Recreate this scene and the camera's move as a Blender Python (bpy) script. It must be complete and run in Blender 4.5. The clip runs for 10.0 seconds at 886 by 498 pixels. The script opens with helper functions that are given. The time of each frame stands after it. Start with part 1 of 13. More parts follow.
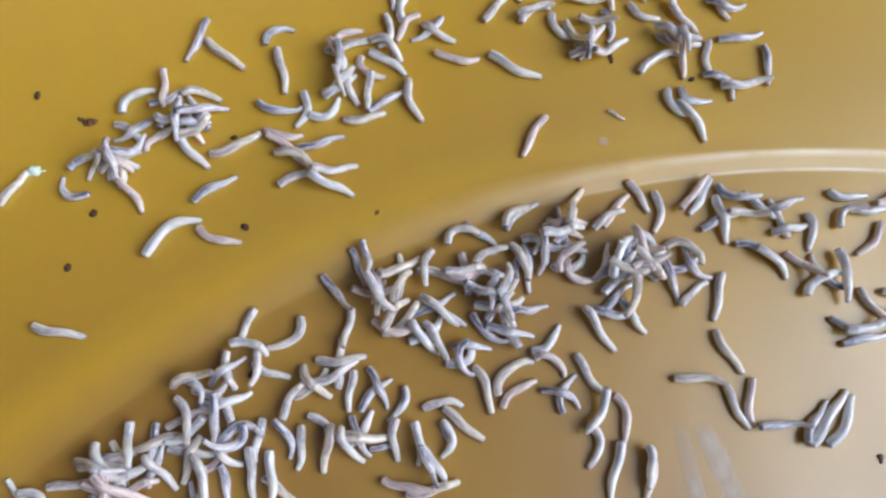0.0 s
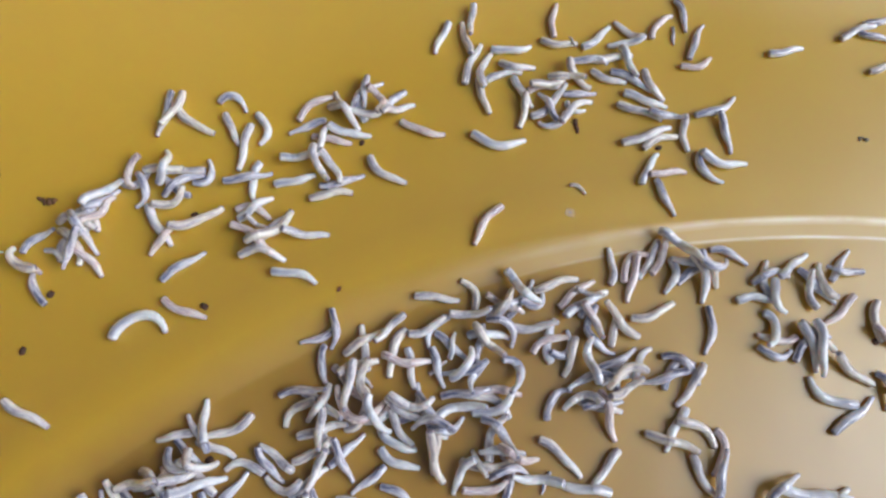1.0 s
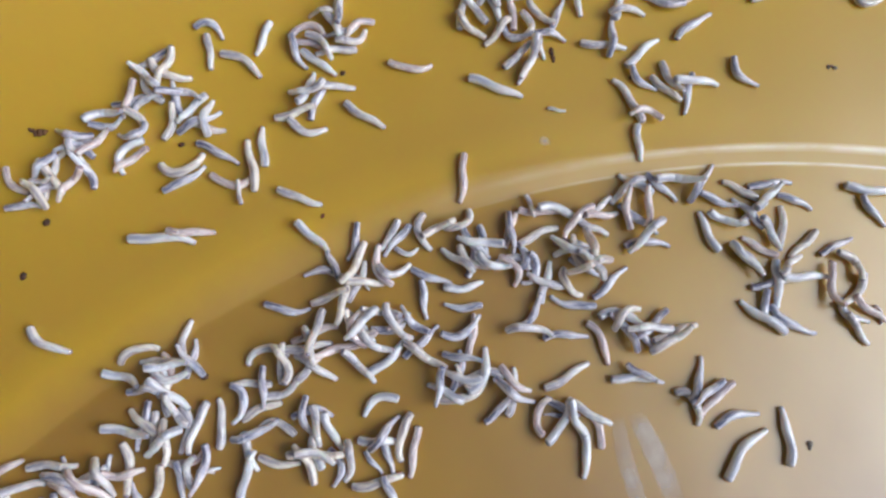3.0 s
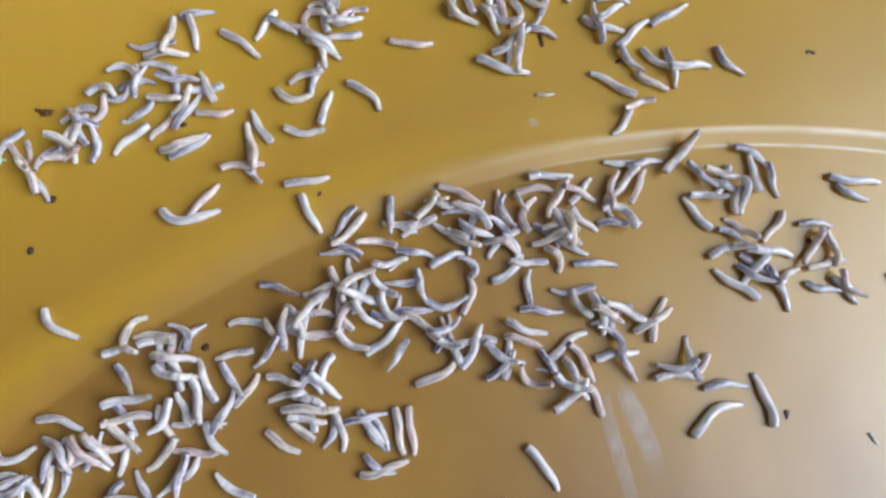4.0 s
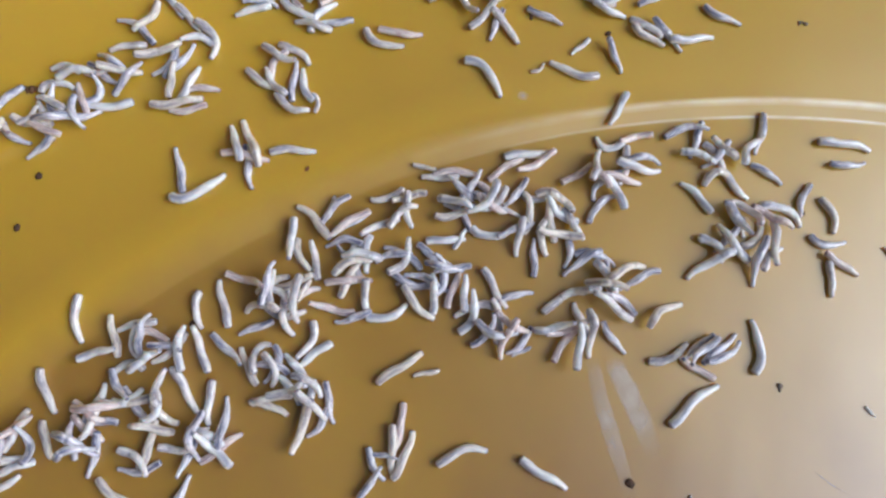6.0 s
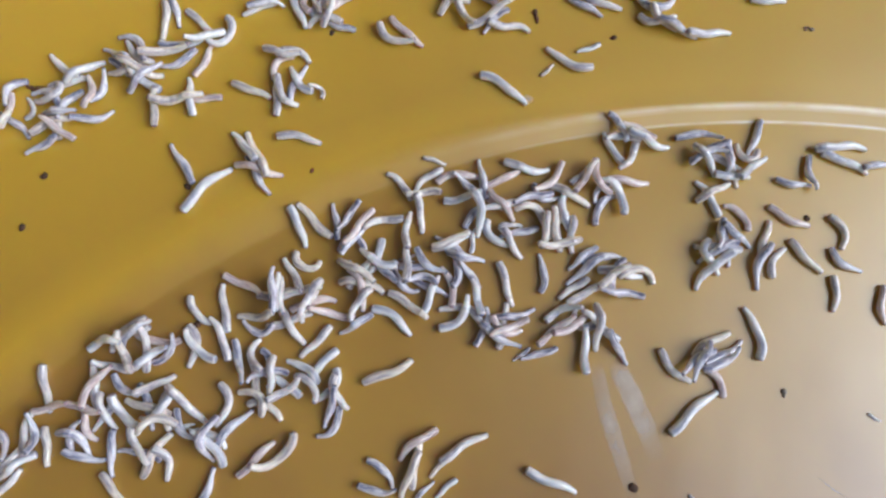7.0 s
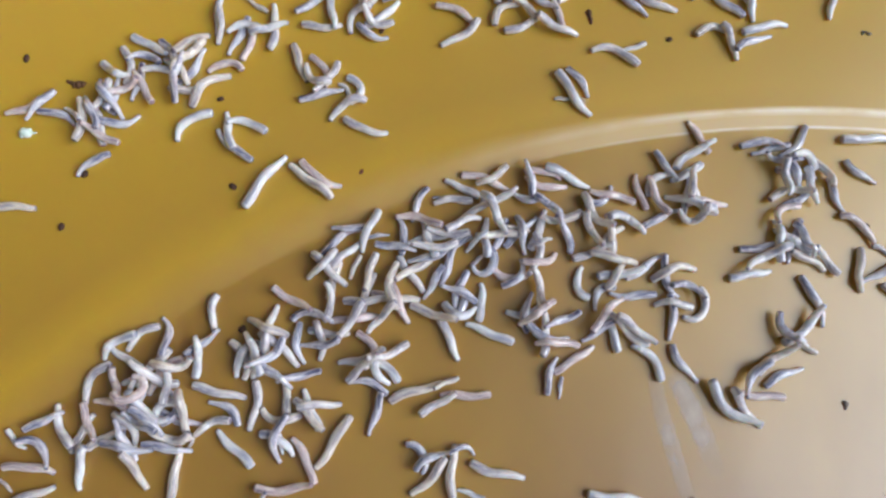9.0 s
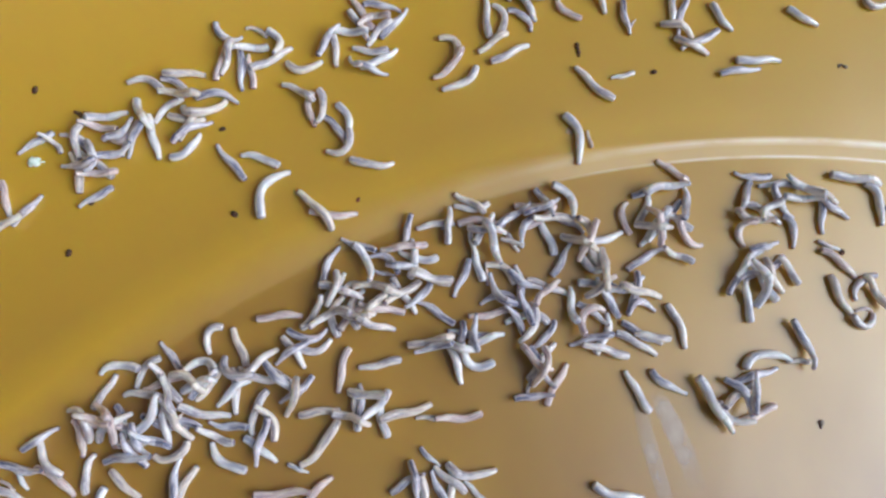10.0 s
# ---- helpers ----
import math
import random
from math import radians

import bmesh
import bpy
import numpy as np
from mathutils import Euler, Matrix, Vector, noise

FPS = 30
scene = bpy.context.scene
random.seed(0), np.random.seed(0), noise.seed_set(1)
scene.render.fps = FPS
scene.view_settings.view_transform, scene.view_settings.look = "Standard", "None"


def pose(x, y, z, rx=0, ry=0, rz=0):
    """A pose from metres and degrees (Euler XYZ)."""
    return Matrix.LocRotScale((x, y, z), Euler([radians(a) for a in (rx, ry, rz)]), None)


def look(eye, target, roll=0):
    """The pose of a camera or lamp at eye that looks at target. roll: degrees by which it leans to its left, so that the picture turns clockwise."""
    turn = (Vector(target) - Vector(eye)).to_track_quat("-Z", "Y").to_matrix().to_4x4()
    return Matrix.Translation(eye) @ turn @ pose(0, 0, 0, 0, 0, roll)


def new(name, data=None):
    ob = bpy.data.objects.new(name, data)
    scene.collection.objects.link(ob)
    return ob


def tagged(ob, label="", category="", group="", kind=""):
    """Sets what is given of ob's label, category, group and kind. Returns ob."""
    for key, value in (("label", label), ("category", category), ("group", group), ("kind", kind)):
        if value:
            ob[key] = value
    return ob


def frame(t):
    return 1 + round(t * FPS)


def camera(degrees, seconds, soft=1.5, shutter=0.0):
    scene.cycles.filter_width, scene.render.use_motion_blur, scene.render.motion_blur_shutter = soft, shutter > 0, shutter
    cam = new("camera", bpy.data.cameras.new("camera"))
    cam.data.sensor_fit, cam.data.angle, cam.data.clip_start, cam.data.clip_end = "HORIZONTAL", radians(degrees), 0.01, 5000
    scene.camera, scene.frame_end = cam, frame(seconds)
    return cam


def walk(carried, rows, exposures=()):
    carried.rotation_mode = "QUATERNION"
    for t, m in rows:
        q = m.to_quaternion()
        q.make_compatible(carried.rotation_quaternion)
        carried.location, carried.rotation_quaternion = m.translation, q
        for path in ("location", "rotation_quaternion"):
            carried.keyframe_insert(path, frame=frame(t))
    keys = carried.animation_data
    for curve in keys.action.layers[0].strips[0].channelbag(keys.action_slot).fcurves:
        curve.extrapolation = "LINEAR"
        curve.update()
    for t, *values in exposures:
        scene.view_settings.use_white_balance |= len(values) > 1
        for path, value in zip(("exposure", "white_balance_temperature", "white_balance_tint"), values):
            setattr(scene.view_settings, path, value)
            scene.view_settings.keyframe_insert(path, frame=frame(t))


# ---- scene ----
cam = camera(62.0, 10.0, soft=2.5)
PATH = [
    (0, -0.01234, -0.02834, 0.13745, 12.99, -3.09, 0.68),
    (0.5, -0.00407, -0.01931, 0.14001, 13.42, -2.14, 0.05),
    (1, -0.00409, -0.02064, 0.13707, 15.93, -2.37, 0.13),
    (1.5, -0.00270, -0.01988, 0.13847, 13.93, -2.43, 0.32),
    (2, -0.00172, -0.02538, 0.14074, 15.21, -2.97, 0.09),
    (2.5, 0.00052, -0.01833, 0.13949, 10.94, -3.18, -0.61),
    (3, -0.00105, -0.02167, 0.14368, 10.06, -2.62, -0.22),
    (3.2, -0.00189, -0.02423, 0.14518, 10.12, -2.59, -0.16),
    (4.3, -0.00017, -0.02870, 0.14917, 9.70, -2.99, -0.23),
    (4.5, -0.00230, -0.03065, 0.14937, 9.90, -2.83, -0.32),
    (5, -0.00234, -0.02848, 0.14457, 8.45, -3.24, -0.19),
    (5.5, -0.00006, -0.03024, 0.14448, 8.70, -2.92, -0.49),
    (5.7, 0.00273, -0.03072, 0.14564, 9.30, -2.52, -0.56),
    (6.8, 0.00178, -0.03077, 0.14767, 9.66, -2.79, -0.47),
    (7, 0.00189, -0.03078, 0.14680, 9.71, -2.55, -0.14),
    (7.5, 0.00473, -0.03025, 0.14477, 9.43, -2.96, -0.37),
    (8, 0.00622, -0.03191, 0.14289, 9.79, -2.12, 0.04),
    (8.5, -0.00070, -0.02903, 0.14291, 9.46, -3.18, -0.09),
    (9, -0.00982, -0.03098, 0.14157, 10.42, -3.27, 0.30),
    (9.5, -0.00816, -0.02818, 0.14581, 9.81, -3.38, 0.49),
    (10, -0.01010, -0.02728, 0.14830, 10.51, -3.75, 0.32),
]
walk(cam, [(t, pose(*p)) for t, *p in PATH])

# ---- light: a bright hazy sky with its sun low in the haze ----
world = bpy.data.worlds.new("sky")
scene.world = world
world.use_nodes = True
wn = world.node_tree
sky = wn.nodes.new("ShaderNodeTexSky")
sky.sky_type, sky.sun_disc = "NISHITA", False
SUN_EL, SUN_AZ = 41.0, -9.0  # degrees above the horizon, and from +x towards +y
sky.sun_elevation, sky.sun_rotation = radians(SUN_EL), radians(90 - SUN_AZ)
sky.dust_density, sky.air_density = 4.0, 1.0
wn.links.new(sky.outputs[0], wn.nodes["Background"].inputs[0])
wn.nodes["Background"].inputs[1].default_value = 0.045
sun = new("sun", bpy.data.lights.new("sun", "SUN"))
sun.data.energy, sun.data.angle, sun.data.color = 3.3, radians(50), (0.78, 0.868, 0.985)
sun.matrix_world = look((math.cos(radians(SUN_AZ)) * math.cos(radians(SUN_EL)), math.sin(radians(SUN_AZ)) * math.cos(radians(SUN_EL)), math.sin(radians(SUN_EL))), (0, 0, 0))
scene.view_settings.exposure = 0.0


# ---- materials ----
CENTRE = (0.0785, -0.2055)    # middle of the basin
FOOT, STEP = 0.2272, 0.0016   # radius of the foot of the step in its floor, and its height


def material(name):
    m = bpy.data.materials.new(name)
    m.use_nodes = True
    return m, m.node_tree.nodes, m.node_tree.links, m.node_tree.nodes["Principled BSDF"]


def noise_node(nodes, links, scale, detail=4.0, coords="Object", stretch=None):
    tc = nodes.new("ShaderNodeTexCoord")
    n = nodes.new("ShaderNodeTexNoise")
    n.inputs["Scale"].default_value, n.inputs["Detail"].default_value = scale, detail
    if stretch:
        mp = nodes.new("ShaderNodeMapping")
        mp.inputs["Scale"].default_value = stretch
        links.new(tc.outputs[coords], mp.inputs[0])
        links.new(mp.outputs[0], n.inputs["Vector"])
    else:
        links.new(tc.outputs[coords], n.inputs["Vector"])
    return n


def ramp(nodes, links, source, stops):
    r = nodes.new("ShaderNodeValToRGB")
    els = r.color_ramp.elements
    while len(els) < len(stops):
        els.new(0.5)
    for e, (p, c) in zip(els, stops):
        e.position, e.color = p, (*c, 1)
    links.new(source, r.inputs[0])
    return r


def bump(nodes, links, height, bsdf, strength, distance):
    b = nodes.new("ShaderNodeBump")
    b.inputs["Strength"].default_value, b.inputs["Distance"].default_value = strength, distance
    links.new(height, b.inputs["Height"])
    links.new(b.outputs[0], bsdf.inputs["Normal"])


def math_node(nodes, links, operation, one, two=None, clamp=False):
    n = nodes.new("ShaderNodeMath")
    n.operation, n.use_clamp = operation, clamp
    for socket, value in zip(n.inputs, (one, two)):
        if isinstance(value, (int, float)):
            socket.default_value = value
        elif value is not None:
            links.new(value, socket)
    return n.outputs[0]


def mixed(nodes, links, factor, one, two):
    """A colour between two; either may be a colour or a socket."""
    n = nodes.new("ShaderNodeMix")
    n.data_type = "RGBA"
    links.new(factor, n.inputs["Factor"])
    for socket, value in ((n.inputs["A"], one), (n.inputs["B"], two)):
        if isinstance(value, tuple):
            socket.default_value = (*value, 1)
        else:
            links.new(value, socket)
    return n.outputs["Result"]


def plastic():
    """Yellow plastic, with a thin dried brown film and painted shade about the ring step, and painted reflections on
    its edges.
    """
    m, nodes, links, p = material("yellow_plastic")
    big = noise_node(nodes, links, 9.0, 3)
    col = ramp(nodes, links, big.outputs[0], [(0.3, (0.555, 0.332, 0.026)), (0.7, (0.645, 0.398, 0.036))])
    tc = nodes.new("ShaderNodeTexCoord")
    split = nodes.new("ShaderNodeSeparateXYZ")
    links.new(tc.outputs["Object"], split.inputs[0])
    x, y = split.outputs[0], split.outputs[1]
    flat = nodes.new("ShaderNodeCombineXYZ")
    links.new(x, flat.inputs[0])
    links.new(y, flat.inputs[1])
    length = nodes.new("ShaderNodeVectorMath")
    length.operation = "LENGTH"
    links.new(flat.outputs[0], length.inputs[0])
    radius = length.outputs["Value"]
    # residue: on the inner floor, cloudy, with an uneven border at the foot of the step; its darkening at the heaps and
    # in the basin's middle is painted shade
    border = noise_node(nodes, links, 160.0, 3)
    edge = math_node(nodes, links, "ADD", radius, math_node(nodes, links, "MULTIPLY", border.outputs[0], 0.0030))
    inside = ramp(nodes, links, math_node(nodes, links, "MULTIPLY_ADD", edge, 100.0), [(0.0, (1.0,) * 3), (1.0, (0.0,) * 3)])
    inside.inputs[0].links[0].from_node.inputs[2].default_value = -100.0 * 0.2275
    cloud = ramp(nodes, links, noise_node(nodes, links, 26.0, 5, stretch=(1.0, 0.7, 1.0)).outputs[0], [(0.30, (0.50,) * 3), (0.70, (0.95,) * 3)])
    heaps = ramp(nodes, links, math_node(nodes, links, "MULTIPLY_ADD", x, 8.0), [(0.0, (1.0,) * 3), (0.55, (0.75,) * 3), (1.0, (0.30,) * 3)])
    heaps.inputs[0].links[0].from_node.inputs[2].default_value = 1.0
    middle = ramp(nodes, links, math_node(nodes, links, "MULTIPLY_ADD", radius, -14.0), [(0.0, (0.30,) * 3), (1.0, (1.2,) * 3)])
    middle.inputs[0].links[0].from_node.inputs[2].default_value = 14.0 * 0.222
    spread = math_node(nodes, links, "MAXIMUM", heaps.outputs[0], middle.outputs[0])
    residue_shade = math_node(nodes, links, "MULTIPLY", math_node(nodes, links, "MULTIPLY", inside.outputs[0], cloud.outputs[0]), spread)
    # shade painted as a browner band just beyond the step, strongest to the west
    shade_ring = ramp(nodes, links, math_node(nodes, links, "MULTIPLY_ADD", radius, 10.0), [(0.06, (0.0,) * 3), (0.13, (0.34,) * 3), (0.24, (0.22,) * 3), (0.42, (0.0,) * 3)])
    shade_ring.inputs[0].links[0].from_node.inputs[2].default_value = -2.3
    outside = math_node(nodes, links, "MULTIPLY", math_node(nodes, links, "MULTIPLY", shade_ring.outputs[0], cloud.outputs[0]), heaps.outputs[0])
    stained_shaded = mixed(nodes, links, math_node(nodes, links, "MAXIMUM", residue_shade, outside), col.outputs[0], (0.318, 0.158, 0.034))
    # two pale rings on the step: its bright reflections painted in, fading out to the west
    glint_noise = noise_node(nodes, links, 240.0, 4, stretch=(0.35, 1.0, 1.0))
    glint_breaks = ramp(nodes, links, glint_noise.outputs[0], [(0.30, (0.15,) * 3), (0.60, (1.0,) * 3)])
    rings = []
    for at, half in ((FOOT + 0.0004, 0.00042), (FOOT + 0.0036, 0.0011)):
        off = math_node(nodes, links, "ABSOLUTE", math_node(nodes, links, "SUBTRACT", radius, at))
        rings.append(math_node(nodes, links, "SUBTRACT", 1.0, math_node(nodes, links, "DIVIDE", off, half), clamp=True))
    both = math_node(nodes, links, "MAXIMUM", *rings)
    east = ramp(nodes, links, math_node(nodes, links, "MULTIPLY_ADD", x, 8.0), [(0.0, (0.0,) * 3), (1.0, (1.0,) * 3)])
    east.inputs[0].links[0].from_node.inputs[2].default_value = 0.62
    edge_glint = math_node(nodes, links, "MULTIPLY", math_node(nodes, links, "MULTIPLY", both, glint_breaks.outputs[0]), east.outputs[0])
    links.new(mixed(nodes, links, edge_glint, stained_shaded, (0.80, 0.73, 0.58)), p.inputs["Base Color"])
    smear = noise_node(nodes, links, 40.0, 6, stretch=(1.0, 0.35, 1.0))
    rough = ramp(nodes, links, smear.outputs[0], [(0.3, (0.30, 0.30, 0.30)), (0.7, (0.42, 0.42, 0.42))])
    links.new(rough.outputs[0], p.inputs["Roughness"])
    p.inputs["IOR"].default_value = 1.45
    p.inputs["Coat Weight"].default_value = 1.0
    p.inputs["Coat IOR"].default_value = 1.66
    p.inputs["Subsurface Weight"].default_value = 0.7
    p.inputs["Subsurface Radius"].default_value = (1.0, 0.50, 0.06)
    p.inputs["Subsurface Scale"].default_value = 0.0032
    fine = noise_node(nodes, links, 350.0, 3)
    bump(nodes, links, fine.outputs[0], p, 0.10, 0.0002)
    grain = p.inputs["Normal"].links[0].from_node
    wavy = nodes.new("ShaderNodeBump")
    wavy.inputs["Strength"].default_value, wavy.inputs["Distance"].default_value = 0.30, 0.0012
    links.new(noise_node(nodes, links, 28.0, 3, stretch=(1.0, 0.6, 1.0)).outputs[0], wavy.inputs["Height"])
    links.new(wavy.outputs[0], grain.inputs["Normal"])
    links.new(wavy.outputs[0], p.inputs["Coat Normal"])
    worn = noise_node(nodes, links, 22.0, 5, stretch=(1.0, 0.5, 1.0))
    dull = ramp(nodes, links, worn.outputs[0], [(0.35, (0.28,) * 3), (0.65, (0.40,) * 3)])
    links.new(dull.outputs[0], p.inputs["Coat Roughness"])
    return m


def larva_skin(name, pale, dull, gut, amount, seed):
    """Skin with the gut showing through the rear half; u runs along the body."""
    m, nodes, links, p = material(name)
    tc = nodes.new("ShaderNodeTexCoord")
    away = nodes.new("ShaderNodeMapping")
    away.inputs["Location"].default_value = (seed * 3.1, seed * 1.7, 0)
    away.inputs["Scale"].default_value = (0.0100, 0.0055, 1.0)
    links.new(tc.outputs["UV"], away.inputs[0])

    def cloud(scale, stretch, detail):
        mp = nodes.new("ShaderNodeMapping")
        mp.inputs["Scale"].default_value = stretch
        n = nodes.new("ShaderNodeTexNoise")
        n.inputs["Scale"].default_value, n.inputs["Detail"].default_value = scale, detail
        links.new(away.outputs[0], mp.inputs[0])
        links.new(mp.outputs[0], n.inputs["Vector"])
        return n

    split = nodes.new("ShaderNodeSeparateXYZ")
    links.new(tc.outputs["UV"], split.inputs[0])
    along = ramp(nodes, links, split.outputs[0], [(0.0, (0.45,) * 3), (0.07, (0.95,) * 3), (0.30, (0.85,) * 3), (0.52, (0.38,) * 3), (0.68, (0.06,) * 3), (0.94, (0.04,) * 3), (1.0, (0.4,) * 3)])
    streak = ramp(nodes, links, cloud(520.0, (0.55, 0.8, 1.0), 3).outputs[0], [(0.32, (0.20,) * 3), (0.54, (1.0,) * 3)])
    dark = nodes.new("ShaderNodeMath")
    dark.operation = "MULTIPLY"
    links.new(along.outputs[0], dark.inputs[0])
    links.new(streak.outputs[0], dark.inputs[1])
    core = ramp(nodes, links, split.outputs[1], [(0.05, (0.15,) * 3), (0.34, (1.0,) * 3), (0.62, (1.0,) * 3), (0.92, (0.1,) * 3)])
    tips = ramp(nodes, links, split.outputs[0], [(0.0, (0.9,) * 3), (0.035, (0.0,) * 3), (0.965, (0.0,) * 3), (1.0, (0.85,) * 3)])
    deep = math_node(nodes, links, "MULTIPLY", math_node(nodes, links, "MULTIPLY", dark.outputs[0], core.outputs[0]), amount)
    much = math_node(nodes, links, "MAXIMUM", deep, tips.outputs[0])
    blot = ramp(nodes, links, cloud(750.0, (0.7, 1.0, 1.0), 4).outputs[0], [(0.42, pale), (0.62, dull)])
    mix = nodes.new("ShaderNodeMix")
    mix.data_type = "RGBA"
    links.new(much, mix.inputs["Factor"])
    links.new(blot.outputs[0], mix.inputs["A"])
    mix.inputs["B"].default_value = (*gut, 1)
    links.new(mix.outputs["Result"], p.inputs["Base Color"])
    p.inputs["Roughness"].default_value = 0.36
    p.inputs["Subsurface Weight"].default_value = 0.6
    p.inputs["Subsurface Radius"].default_value = (1.0, 0.75, 0.6)
    p.inputs["Subsurface Scale"].default_value = 0.0005
    p.inputs["Coat Weight"].default_value = 1.0
    p.inputs["Coat Roughness"].default_value = 0.09
    p.inputs["Coat IOR"].default_value = 1.6
    folds = math_node(nodes, links, "MULTIPLY", math_node(nodes, links, "SINE", math_node(nodes, links, "MULTIPLY", split.outputs[0], 72.0)), 0.03)
    bump(nodes, links, math_node(nodes, links, "ADD", folds, cloud(1500.0, (1.6, 0.9, 0.9), 3).outputs[0]), p, 0.9, 0.00024)
    return m


def plain(name, dark, light, rough, scale):
    m, nodes, links, p = material(name)
    n = noise_node(nodes, links, scale, 4)
    links.new(ramp(nodes, links, n.outputs[0], [(0.35, dark), (0.65, light)]).outputs[0], p.inputs["Base Color"])
    p.inputs["Roughness"].default_value = rough
    bump(nodes, links, n.outputs[0], p, 0.5, 0.0004)
    return m


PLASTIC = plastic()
SKINS = [
    larva_skin("larva_skin_cream", (0.95, 0.90, 0.86), (0.74, 0.67, 0.70), (0.20, 0.18, 0.27), 0.95, 1),
    larva_skin("larva_skin_pink", (0.95, 0.82, 0.77), (0.72, 0.56, 0.57), (0.26, 0.18, 0.24), 0.9, 2),
    larva_skin("larva_skin_grey", (0.90, 0.88, 0.92), (0.58, 0.56, 0.68), (0.09, 0.10, 0.20), 1.0, 3),
    larva_skin("larva_skin_white", (0.97, 0.95, 0.94), (0.82, 0.79, 0.82), (0.28, 0.29, 0.40), 0.9, 4),
    larva_skin("larva_skin_ivory", (0.96, 0.88, 0.77), (0.74, 0.63, 0.60), (0.16, 0.13, 0.21), 0.95, 5),
    larva_skin("larva_skin_dusky", (0.87, 0.83, 0.88), (0.50, 0.46, 0.58), (0.07, 0.075, 0.16), 1.0, 6),
]
DIRT = plain("dark_dirt", (0.030, 0.016, 0.010), (0.12, 0.055, 0.030), 0.8, 900)
DUST = plain("grey_brown_dirt", (0.10, 0.085, 0.075), (0.30, 0.25, 0.21), 0.8, 1200)
CLUMP = plain("brown_clump", (0.07, 0.030, 0.015), (0.20, 0.095, 0.040), 0.8, 900)
RUST = plain("red_brown_dirt", (0.12, 0.035, 0.02), (0.25, 0.09, 0.04), 0.8, 900)
CRUMB = plain("white_crumb", (0.60, 0.78, 0.68), (0.82, 0.90, 0.84), 0.6, 700)


def film():
    """A thin dried film that half covers the plastic."""
    m, nodes, links, p = material("dried_film")
    n = noise_node(nodes, links, 120.0, 4, stretch=(1.0, 1.0, 1.0))
    links.new(ramp(nodes, links, n.outputs[0], [(0.35, (0.66, 0.59, 0.54)), (0.65, (0.80, 0.75, 0.73))]).outputs[0], p.inputs["Base Color"])
    cover = ramp(nodes, links, n.outputs[0], [(0.30, (0.24,) * 3), (0.70, (0.54,) * 3)])
    tc = nodes.new("ShaderNodeTexCoord")
    split = nodes.new("ShaderNodeSeparateXYZ")
    links.new(tc.outputs["UV"], split.inputs[0])
    across = ramp(nodes, links, split.outputs[0], [(0.0, (0.0,) * 3), (0.22, (0.8,) * 3), (0.5, (1.0,) * 3), (0.85, (0.7,) * 3), (1.0, (0.0,) * 3)])
    along = ramp(nodes, links, split.outputs[1], [(0.0, (0.0,) * 3), (0.15, (0.8,) * 3), (0.6, (1.0,) * 3), (1.0, (0.0,) * 3)])
    one, two = nodes.new("ShaderNodeMath"), nodes.new("ShaderNodeMath")
    one.operation = two.operation = "MULTIPLY"
    links.new(across.outputs[0], one.inputs[0])
    links.new(along.outputs[0], one.inputs[1])
    links.new(one.outputs[0], two.inputs[0])
    links.new(cover.outputs[0], two.inputs[1])
    links.new(two.outputs[0], p.inputs["Alpha"])
    p.inputs["Roughness"].default_value = 0.45
    return m


FILM = film()
EARTH = plain("bare_earth", (0.10, 0.07, 0.045), (0.19, 0.14, 0.09), 0.9, 6)


# ---- building helpers ----
def part(name, bm, mat, parent=None, label=""):
    me = bpy.data.meshes.new(name)
    bm.to_mesh(me)
    bm.free()
    me.materials.append(mat)
    for f in me.polygons:
        f.use_smooth = True
    ob = new(name, me)
    ob.parent = parent
    return tagged(ob, label)


def lathe(profile, around, start=0.0, turn=2 * math.pi, closed=True):
    """A surface of revolution about z: profile of (radius, height)."""
    bm = bmesh.new()
    rings = []
    for k in range(around if closed else around + 1):
        a = start + turn * k / around
        rings.append([bm.verts.new((r * math.cos(a), r * math.sin(a), z)) for r, z in profile])
    for k in range(around):
        one, two = rings[k], rings[(k + 1) % len(rings)]
        for j in range(len(profile) - 1):
            bm.faces.new((one[j], two[j], two[j + 1], one[j + 1]))
    return bm


# ---- the basin ----
def ease(a, b, x):
    k = min(1.0, max(0.0, (x - a) / (b - a)))
    return k * k * (3 - 2 * k)


def rise(r, a):
    """Height at a radius and a bearing in degrees: a ramp, crisp at its foot and rounded at the top, wider and softer to the west, and a slow dish beyond."""
    soft = ease(92, 122, a % 360)
    wide, foot, top = 0.0042 + 0.0060 * soft, 0.16 - 0.07 * soft, 0.24 + 0.46 * soft
    k = min(1.0, max(0.0, (r - FOOT) / wide))
    full = 1 - foot / 2 - top / 2
    if k < foot:
        h = k * k / (2 * foot)
    elif k > 1 - top:
        h = full - (1 - k) ** 2 / (2 * top)
    else:
        h = k - foot / 2
    dish = max(0.0, r - 0.270)
    return STEP * h / full + 6.0 * dish * dish


def bed(x, y):
    """The height of the basin's upper face."""
    r = math.hypot(x - CENTRE[0], y - CENTRE[1])
    return rise(r, math.degrees(math.atan2(y - CENTRE[1], x - CENTRE[0])))


